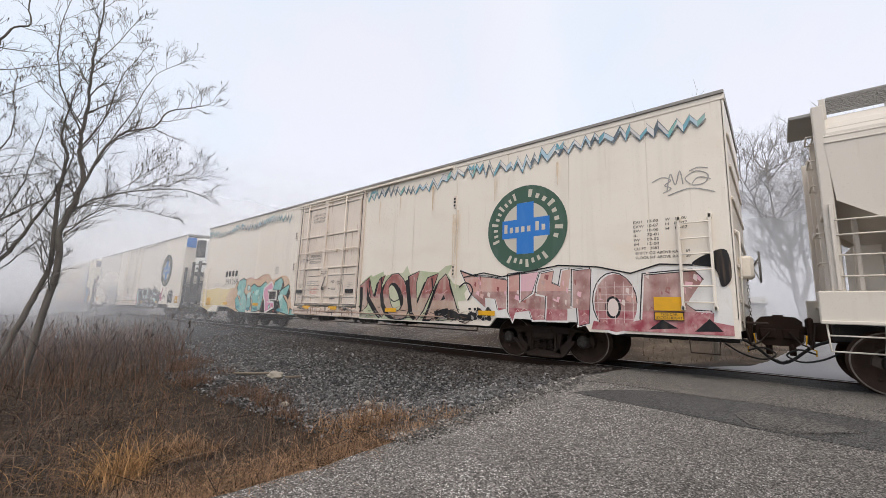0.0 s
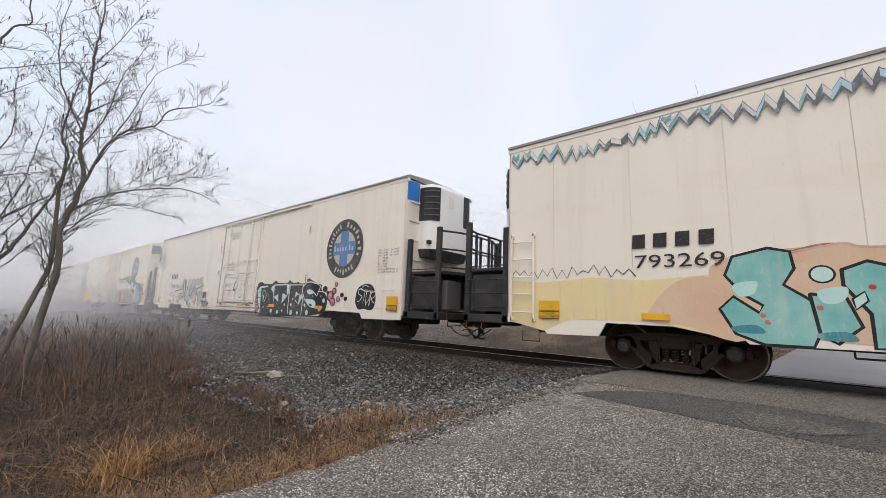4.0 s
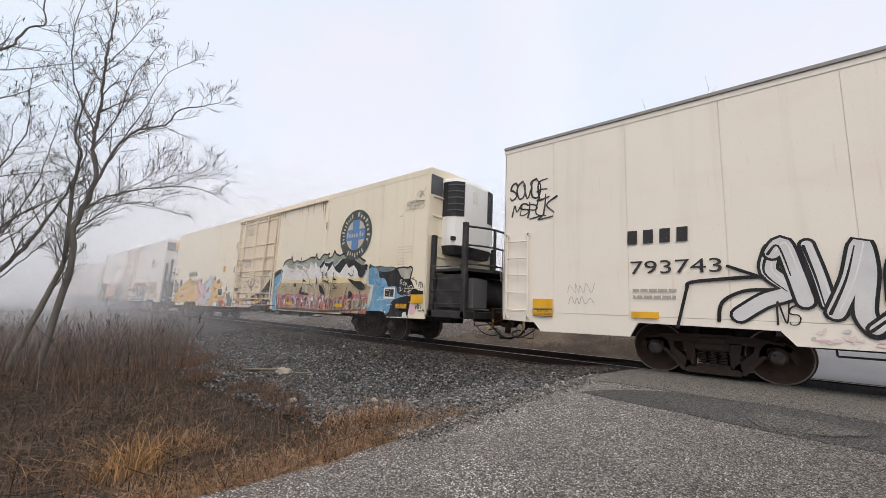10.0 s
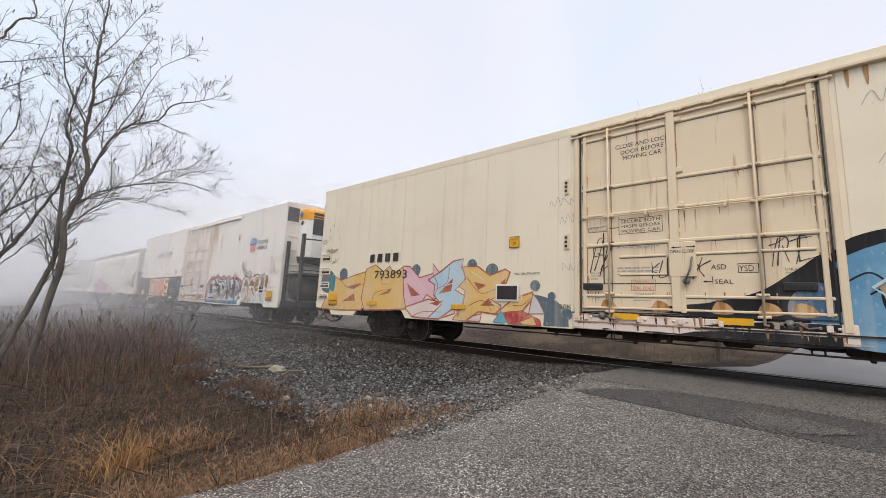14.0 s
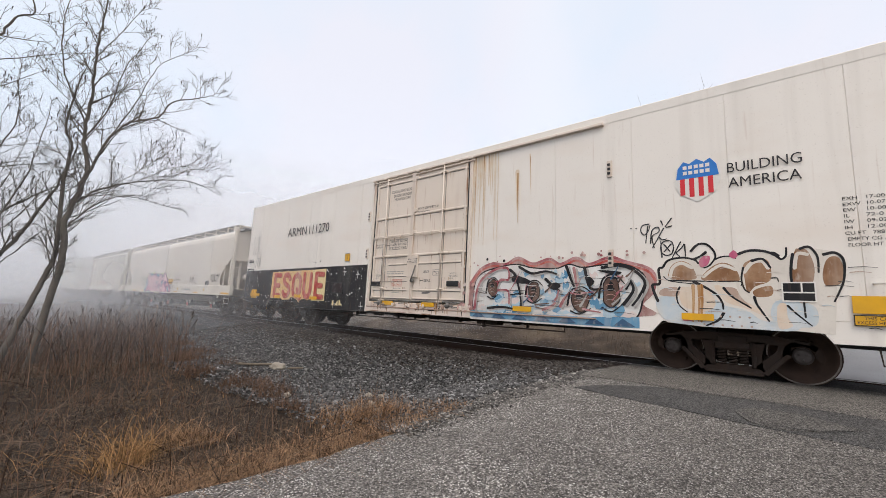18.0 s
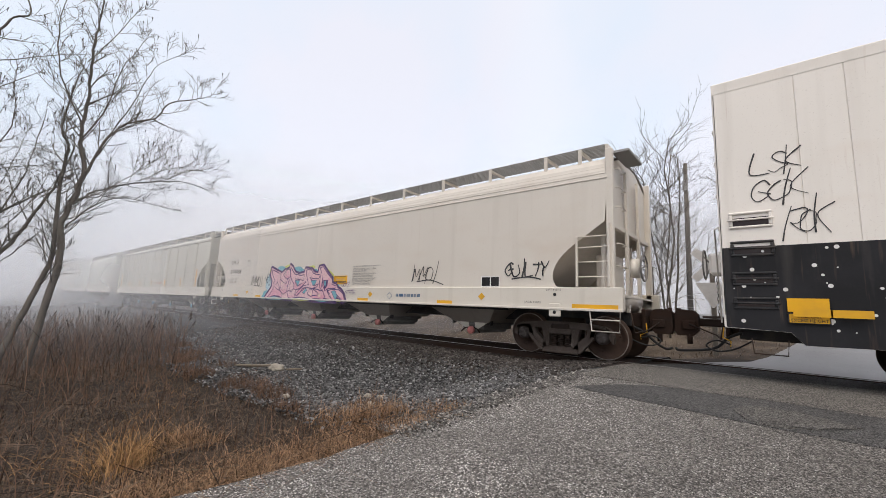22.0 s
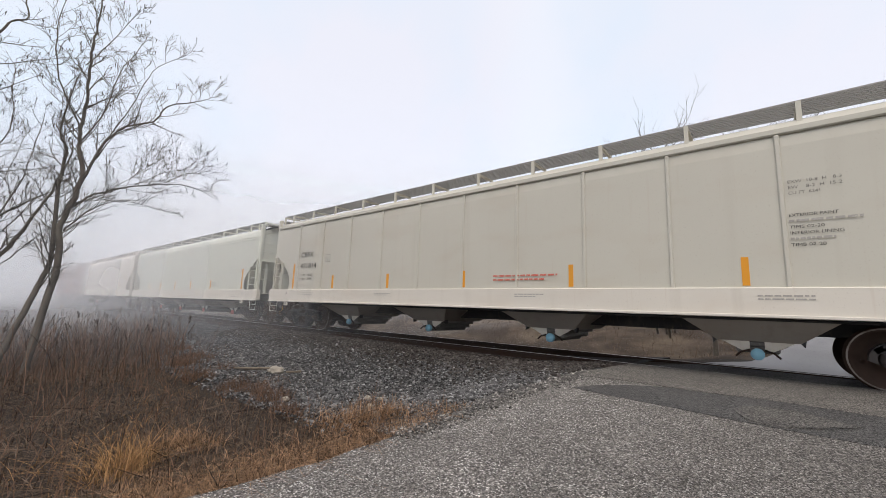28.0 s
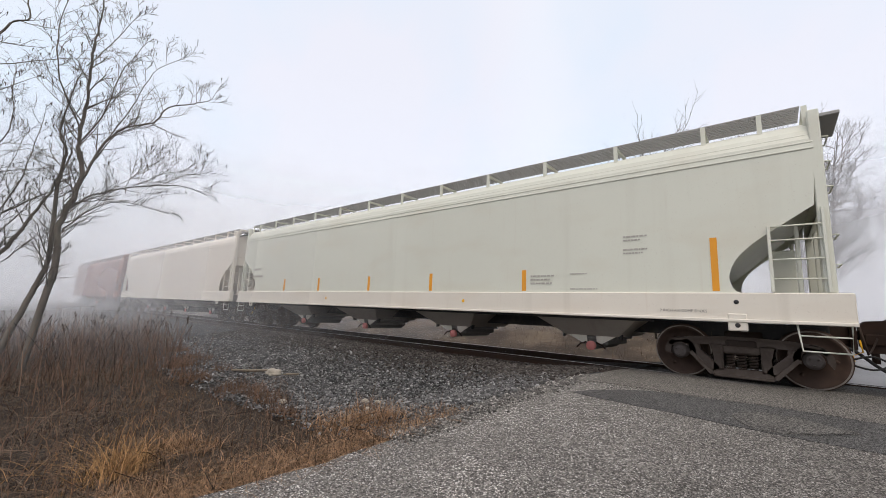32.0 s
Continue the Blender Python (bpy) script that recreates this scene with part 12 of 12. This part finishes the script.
def guided_tree(name, label, limbs, depth, seed, bark, kids_per_m=2.6, reach=0.95):
    """A tree whose trunk and main limbs follow given lines; the rest branches off by chance."""
    rg = random.Random(seed)
    tree = thing(name, label, "tree")
    tw, pods = Geo(), Geo()
    for k, (pts, r0, r1) in enumerate(limbs):
        a = [Vector(p) for p in pts]
        xs = smooth_path([(p.x, p.y) for p in a], 5)
        zs = smooth_path([(p.x + 1e-9 * i, p.z) for i, p in enumerate(a)], 5)
        path = [Vector((u[0], u[1], v[1])) + Vector((rg.gauss(0, 0.012), rg.gauss(0, 0.012), 0)) for u, v in zip(xs, zs)]
        g = Geo()
        g.tube(path, r0 * 0.74, 9 if r0 > 0.04 else 7, True, r1)
        part("trunk" if k < 2 else "limb", g, bark, tree)
        total = sum((path[i + 1] - path[i]).length for i in range(len(path) - 1))
        run = 0.0
        for i in range(1, len(path) - 1):
            seg = (path[i + 1] - path[i]).length
            run += seg
            if path[i].z < 0.7:
                continue
            for _ in range(int(seg * kids_per_m + rg.random())):
                w = (path[i + 1] - path[i]).normalized()
                side = w.cross(Vector((rg.gauss(0, 1), rg.gauss(0, 1), rg.gauss(0, 1)))).normalized()
                r = r0 + (r1 - r0) * i / len(path)
                twig(tw, rg, path[i].lerp(path[i + 1], rg.random()), w * 0.55 + side * 0.8 + Vector((0, 0, 0.25)), reach * rg.uniform(0.5, 1.25) * (1.1 - 0.45 * run / total), min(0.016, max(0.006, r * 0.4)), depth, pods)
        twig(tw, rg, path[-1], path[-1] - path[-2], reach * 0.24, max(r1, 0.004), depth, pods)
    t = part("twig_spray", tw, bark, tree)
    t["kind"] = "stuff"
    if pods.v:
        t = part("pod_spray", pods, "pod", tree, "few dry hanging pods")
        t["kind"] = "stuff"
    return tree


X = -12.5
def T(*yz, x=X, dx=0.0):
    return [(x + dx * i, y, z) for i, (y, z) in enumerate(yz)]


guided_tree("bare_tree", "leaning bare locust tree with thin twigs among reeds", (
    (T((-8.52, -0.85), (-8.46, -0.34), (-8.28, 1.81), (-8.36, 2.52), (-8.12, 3.68), (-8.26, 4.35), (-8.29, 4.91), (-8.30, 5.79), (-8.34, 6.83), (-8.33, 7.61), (-8.30, 8.9)), 0.105, 0.012),
    (T((-8.98, -0.85), (-8.80, -0.03), (-8.55, 0.95), (-8.39, 1.73), (-8.48, 3.24), (-8.45, 4.28), (-8.60, 4.65), (-8.60, 5.36), (-8.45, 6.4), x=X - 0.3, dx=0.03), 0.095, 0.008),
    (T((-8.12, 3.68), (-7.83, 4.72), (-7.49, 5.22), (-6.98, 5.55), (-6.74, 6.05), (-6.25, 6.35), (-5.98, 6.52), (-5.80, 6.66), dx=0.08), 0.042, 0.006),
    (T((-8.27, 2.95), (-7.82, 3.41), (-7.13, 3.81), (-6.13, 4.16), (-5.45, 4.16), (-5.15, 4.06), dx=-0.10), 0.034, 0.006),
    (T((-7.13, 3.81), (-6.5, 4.35), (-6.0, 4.62), (-5.6, 5.15), dx=-0.05), 0.014, 0.005),
    (T((-6.5, 4.04), (-6.0, 4.45), (-5.5, 4.55), (-5.2, 4.85), dx=0.08), 0.012, 0.005),
    (T((-7.6, 3.55), (-7.0, 4.25), (-6.6, 4.75), dx=0.06), 0.014, 0.005),
    (T((-8.29, 2.40), (-7.82, 3.05), (-7.30, 3.31), (-6.42, 3.21), dx=0.12), 0.026, 0.005),
    (T((-8.26, 4.6), (-7.9, 5.6), (-7.75, 6.7), (-7.3, 7.9), dx=-0.1), 0.028, 0.006),
    (T((-8.29, 4.9), (-8.8, 5.9), (-9.0, 7.0), (-8.9, 8.2), dx=0.1), 0.026, 0.005),
    (T((-7.9, 4.55), (-7.45, 5.8), (-7.15, 6.9), (-6.6, 7.6), dx=0.1), 0.020, 0.005),
    (T((-8.4, 6.5), (-8.0, 7.4), (-7.6, 8.4), dx=0.1), 0.018, 0.005),
), 2, 5, "bark", 4.8, 0.80)
guided_tree("bare_tree", "slim bare tree with many crossing branches among reeds", (
    (T((-10.1, -0.9), (-9.75, 0.6), (-9.15, 1.81), (-8.83, 2.56), (-8.50, 3.57), (-8.3, 4.6), x=X - 0.6), 0.085, 0.012),
    (T((-10.6, -0.9), (-10.0, 1.0), (-9.6, 2.2), (-8.9, 3.1), (-8.2, 3.7), x=X - 0.9), 0.06, 0.01),
    (T((-9.9, 1.3), (-9.3, 2.6), (-9.0, 3.9), (-8.9, 5.2), x=X - 0.5), 0.03, 0.006),
    (T((-10.2, 2.2), (-9.7, 3.6), (-9.4, 4.6), (-9.5, 5.8), x=X - 0.5), 0.03, 0.006),
    (T((-11.0, 2.0), (-10.2, 3.0), (-9.5, 3.5), (-8.8, 3.8), x=X - 0.2), 0.028, 0.006),
    (T((-10.6, 0.6), (-9.9, 2.0), (-9.4, 3.2), (-9.15, 4.6), x=X - 0.8), 0.024, 0.005),
    (T((-10.3, 0.8), (-9.5, 1.9), (-8.9, 2.9), (-8.6, 4.1), x=X - 0.4), 0.022, 0.005),
    (T((-10.9, 1.0), (-10.1, 2.3), (-9.7, 3.6), (-9.6, 4.9), x=X - 0.6), 0.022, 0.005),
    (T((-9.9, 0.4), (-9.1, 1.6), (-8.7, 2.2), (-8.05, 3.0), x=X - 0.7), 0.020, 0.005),
), 2, 8, "bark", 3.0, 0.85)
guided_tree("bare_tree", "bare tree whose outer branches reach into view", (
    (T((-11.9, -1.0), (-11.7, 2.5), (-11.3, 4.8), (-10.9, 7.5), (-10.5, 9.0), x=-11.5), 0.11, 0.02),
    (T((-11.3, 4.3), (-10.4, 5.3), (-9.89, 5.83), (-9.72, 6.33), (-9.49, 6.61), (-9.57, 7.13), (-9.50, 7.9), x=-11.5), 0.04, 0.008),
    (T((-11.35, 4.6), (-10.4, 5.1), (-9.83, 5.40), (-9.12, 5.90), (-8.48, 6.30), x=-11.6), 0.022, 0.005),
    (T((-11.3, 4.0), (-10.3, 4.4), (-9.7, 4.85), (-9.3, 5.3), x=-11.4), 0.022, 0.005),
), 2, 12, "bark", 2.1, 0.85)


def free_tree(name, label, x, y, h, stems, seed, bark, spread, depth=3, r=0.12, group=""):
    """A broad bare tree behind the train."""
    rg = random.Random(seed)
    tree = thing(name, label, "tree", group)
    z = ground_z(x, y) - 0.1
    tw = Geo()
    for s in range(stems):
        a = rg.uniform(0, 6.28)
        lean = rg.uniform(0.1, 0.35) * spread
        pts = [Vector((x + 0.15 * math.cos(a) * s, y + 0.15 * math.sin(a) * s, z))]
        for k in range(1, 7):
            f = k / 6
            pts.append(pts[0] + Vector((math.cos(a) * lean * h * f ** 1.3, math.sin(a) * lean * h * f ** 1.3, h * f * rg.uniform(0.95, 1.03))) + Vector((rg.gauss(0, 0.012 * h), rg.gauss(0, 0.012 * h), 0)))
        g = Geo()
        g.tube(pts, r, 8, True, 0.015)
        part("trunk", g, bark, tree)
        for i in range(1, 6):
            for _ in range(4):
                w = (pts[i + 1] - pts[i]).normalized()
                b = rg.uniform(0, 6.28)
                d = Vector((math.cos(b), math.sin(b), rg.uniform(0.35, 1.1))).normalized()
                twig(tw, rg, pts[i].lerp(pts[i + 1], rg.random()), d, h * spread * rg.uniform(0.22, 0.46) * (1.25 - 0.12 * i), r * (0.32 if r < 0.1 else 0.2), depth, None, 0.4, 0.3)
    t = part("branch_spray", tw, bark, tree)
    t["kind"] = "stuff"
    return tree


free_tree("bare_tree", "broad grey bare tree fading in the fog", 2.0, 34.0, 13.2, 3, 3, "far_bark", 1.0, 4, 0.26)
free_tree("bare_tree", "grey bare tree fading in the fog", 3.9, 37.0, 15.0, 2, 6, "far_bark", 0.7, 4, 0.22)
free_tree("bare_tree", "slender many-stemmed bare tree behind the track", -3.2, 7.6, 7.5, 5, 9, "bark", 0.68, 2, 0.042)
free_tree("bare_tree", "slender bare tree behind the track", -5.6, 9.4, 7.3, 3, 15, "bark", 0.5, 1, 0.045)
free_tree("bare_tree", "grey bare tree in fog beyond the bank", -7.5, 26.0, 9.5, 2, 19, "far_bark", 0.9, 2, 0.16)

# ---- crossing sign, pole, fence and shed beyond the track ----
M["galv"] = mat("weathered_galvanised_steel", (0.40, 0.385, 0.365), 0.6, 0.0, vary=((8.0, (1, 1, 0.3), 0.4, 0.7, (0.30, 0.28, 0.26), 0.6),))
M["pole_wood"] = mat("grey_pole_timber", (0.17, 0.15, 0.13), 0.9, vary=((10.0, (1, 1, 0.08), 0.4, 0.7, (0.10, 0.09, 0.08), 0.7),), bump=(30, 0.4, 0.01))
M["sign_back"] = mat("dull_aluminium_sign_back", (0.60, 0.58, 0.56), 0.55, 0.0, vary=((6.0, (1, 1, 1), 0.4, 0.7, (0.48, 0.46, 0.44), 0.6),))
sx, sy = -1.37, 4.21
sz = ground_z(sx, sy)
sign = thing("crossing_sign", "back of a crossbuck railway crossing sign on a post", "road sign")
g = Geo()
g.box(sx - 0.06, sx + 0.06, sy - 0.06, sy + 0.06, sz - 0.1, 2.80, 0.012)
part("post", g, "pole_wood", sign, "grey square timber post")
for a in (45, -45):
    c, s = math.cos(radians(a)), math.sin(radians(a))
    g = Geo()
    pts = [(sx + c * u - s * v, 2.49 + s * u + c * v) for u, v in ((-0.61, -0.115), (0.61, -0.115), (0.61, 0.115), (-0.61, 0.115))]
    g.slab(pts, sy - 0.075 - (0.012 if a > 0 else 0), sy - 0.065 - (0.012 if a > 0 else 0))
    part("blade", g, "sign_back", sign, "bare metal back of a blade")
g = Geo()
g.slab([(sx - 0.42, 1.97), (sx + 0.42, 1.97), (sx + 0.03, 1.25), (sx - 0.03, 1.25)], sy - 0.075, sy - 0.066)
part("yield_plate", g, "sign_back", sign, "triangular plate seen from behind")

pole = thing("utility_pole", "tall grey timber utility pole in the fog", "utility pole")
g = Geo()
pz = ground_z(-3.9, 18.0)
g.tube([(-3.9, 18.0, pz - 0.2), (-3.86, 18.0, 5.5), (-3.82, 18.0, 10.4)], 0.16, 12, True, 0.11)
part("shaft", g, "pole_wood", pole)
g = Geo()
g.box(-3.98, -3.70, 17.8, 17.92, 8.6, 9.3, 0.03)
part("transformer_bracket", g, "galv", pole)

fence = thing("chain_link_fence", "pale chain-link fence on the far bank", "fence")
for k in range(9):
    x = -8.2 + k * 0.85
    g = Geo()
    z = ground_z(x, 14.0)
    g.tube([(x, 14.0, z - 0.1), (x, 14.0, z + 1.5)], 0.03, 6)
    part("post", g, "galv", fence)
g = Geo()
for z in (0.1, 0.5, 0.9, 1.3, 1.48):
    g.tube([(-8.2 + 0.85 * k, 14.0, ground_z(-8.2 + 0.85 * k, 14.0) + z) for k in range(9)], 0.010, 4)
part("wire", g, "galv", fence)

M["shed_wall"] = mat("pale_shed_siding", (0.55, 0.55, 0.55), 0.7, vary=((3.0, (1, 1, 0.2), 0.4, 0.7, (0.45, 0.45, 0.45), 0.6),))
shed = thing("shed", "low pale metal shed fading in the fog", "shed")
shz = ground_z(-2.0, 31.0)
g = Geo()
g.box(-4.2, -0.6, 30.0, 33.0, shz - 0.2, shz + 1.5)
part("wall", g, "shed_wall", shed)
for k in range(12):
    g = Geo()
    x = -4.15 + k * 0.31
    g.box(x, x + 0.05, 29.97, 30.0, shz, shz + 1.5)
    part("siding_rib", g, "shed_wall", shed)
g = Geo()
g.sweep([(29.8, shz + 1.45), (31.5, shz + 2.0), (33.2, shz + 1.45), (33.2, shz + 1.52), (31.5, shz + 2.08), (29.8, shz + 1.52)], -4.4, -0.4)
part("roof", g, "galv", shed)


# ---- fog banks: thin curtains of drifting mist, one behind another ----
def fog_mat(name, density, low, high, thin):
    """Soft white mist, patchy, thinning upwards; thin: it also thins out over the road."""
    m = bpy.data.materials.new(name)
    m.use_nodes = True
    nt = m.node_tree
    nt.nodes.clear()
    out = nt.nodes.new("ShaderNodeOutputMaterial")
    tr = nt.nodes.new("ShaderNodeBsdfTransparent")
    df = nt.nodes.new("ShaderNodeBsdfDiffuse")
    df.inputs[0].default_value = (0.555, 0.56, 0.575, 1)
    tl = nt.nodes.new("ShaderNodeBsdfTranslucent")
    tl.inputs[0].default_value = (0.555, 0.56, 0.575, 1)
    ad = nt.nodes.new("ShaderNodeAddShader")
    nt.links.new(df.outputs[0], ad.inputs[0])
    nt.links.new(tl.outputs[0], ad.inputs[1])
    mx = nt.nodes.new("ShaderNodeMixShader")
    nt.links.new(tr.outputs[0], mx.inputs[1])
    nt.links.new(ad.outputs[0], mx.inputs[2])
    ge = nt.nodes.new("ShaderNodeNewGeometry")
    sp = nt.nodes.new("ShaderNodeSeparateXYZ")
    nt.links.new(ge.outputs["Position"], sp.inputs[0])
    mr = nt.nodes.new("ShaderNodeMapRange")
    mr.interpolation_type = "SMOOTHSTEP"
    mr.inputs["From Min"].default_value, mr.inputs["From Max"].default_value = low, high
    mr.inputs["To Min"].default_value, mr.inputs["To Max"].default_value = density, 0.0
    nt.links.new(sp.outputs["Z"], mr.inputs["Value"])
    nz = nt.nodes.new("ShaderNodeTexNoise")
    nz.inputs["Scale"].default_value, nz.inputs["Detail"].default_value = 0.09, 3
    nt.links.new(ge.outputs["Position"], nz.inputs["Vector"])
    m2 = nt.nodes.new("ShaderNodeMapRange")
    m2.inputs["From Min"].default_value, m2.inputs["From Max"].default_value = 0.3, 0.7
    m2.inputs["To Min"].default_value, m2.inputs["To Max"].default_value = 0.75, 1.2
    nt.links.new(nz.outputs[0], m2.inputs["Value"])
    mu = nt.nodes.new("ShaderNodeMath")
    mu.operation, mu.use_clamp = "MULTIPLY", True
    nt.links.new(mr.outputs[0], mu.inputs[0])
    nt.links.new(m2.outputs[0], mu.inputs[1])
    last = mu
    if not thin:
        # banked up beyond the crossing
        m3 = nt.nodes.new("ShaderNodeMapRange")
        m3.interpolation_type = "SMOOTHSTEP"
        m3.inputs["From Min"].default_value, m3.inputs["From Max"].default_value = -9.0, 0.0
        m3.inputs["To Min"].default_value, m3.inputs["To Max"].default_value = 1.0, 2.1
        nt.links.new(sp.outputs["X"], m3.inputs["Value"])
        last = nt.nodes.new("ShaderNodeMath")
        last.operation, last.use_clamp = "MULTIPLY", True
        nt.links.new(mu.outputs[0], last.inputs[0])
        nt.links.new(m3.outputs[0], last.inputs[1])
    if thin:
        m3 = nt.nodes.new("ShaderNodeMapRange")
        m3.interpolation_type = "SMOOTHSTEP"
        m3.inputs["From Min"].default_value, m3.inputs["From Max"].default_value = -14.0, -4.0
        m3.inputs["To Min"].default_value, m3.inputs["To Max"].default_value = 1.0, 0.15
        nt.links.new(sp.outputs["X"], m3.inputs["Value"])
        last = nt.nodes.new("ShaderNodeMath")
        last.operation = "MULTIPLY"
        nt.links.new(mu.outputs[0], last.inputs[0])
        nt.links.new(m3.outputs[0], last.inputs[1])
    nt.links.new(last.outputs[0], mx.inputs[0])
    nt.links.new(mx.outputs[0], out.inputs[0])
    return m


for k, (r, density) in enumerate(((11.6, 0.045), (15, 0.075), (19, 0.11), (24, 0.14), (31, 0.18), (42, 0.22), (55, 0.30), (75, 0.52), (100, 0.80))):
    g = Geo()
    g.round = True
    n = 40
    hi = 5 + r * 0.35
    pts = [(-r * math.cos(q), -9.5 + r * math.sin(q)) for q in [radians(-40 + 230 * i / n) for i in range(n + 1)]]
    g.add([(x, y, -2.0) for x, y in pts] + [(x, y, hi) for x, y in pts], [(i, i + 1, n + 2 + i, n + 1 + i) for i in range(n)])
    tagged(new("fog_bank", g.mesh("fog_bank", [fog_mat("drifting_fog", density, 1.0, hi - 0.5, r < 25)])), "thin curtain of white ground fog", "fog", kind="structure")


def metres(t):
    """How far the train has run by t seconds: straight lines between the known times, eased."""
    ts, ss = [a for a, b in RUN], [b for a, b in RUN]
    i = min(max(int(t), 0), len(ts) - 2)
    v = lambda k: (ss[min(k + 1, len(ss) - 1)] - ss[max(k - 1, 0)]) / (ts[min(k + 1, len(ts) - 1)] - ts[max(k - 1, 0)])
    u = t - ts[i]
    a, b, p, q = ss[i], ss[i + 1], v(i), v(i + 1)
    return (2 * u ** 3 - 3 * u ** 2 + 1) * a + (u ** 3 - 2 * u ** 2 + u) * p + (3 * u ** 2 - 2 * u ** 3) * b + (u ** 3 - u ** 2) * q


def motions():
    """The train rolls past; every wheelset turns with it."""
    steps = [i * 4 / 30 for i in range(241)]
    for car, x0, wheelsets in TRAIN:
        walk(car, [(float(t), pose(x0 + metres(t), 0, 0)) for t in range(33)])
        for ob, wx in wheelsets:
            walk(ob, [(t, pose(wx, 0, WHEEL_R, 0, math.degrees(metres(t) / WHEEL_R) % 360, 0)) for t in steps])


motions()
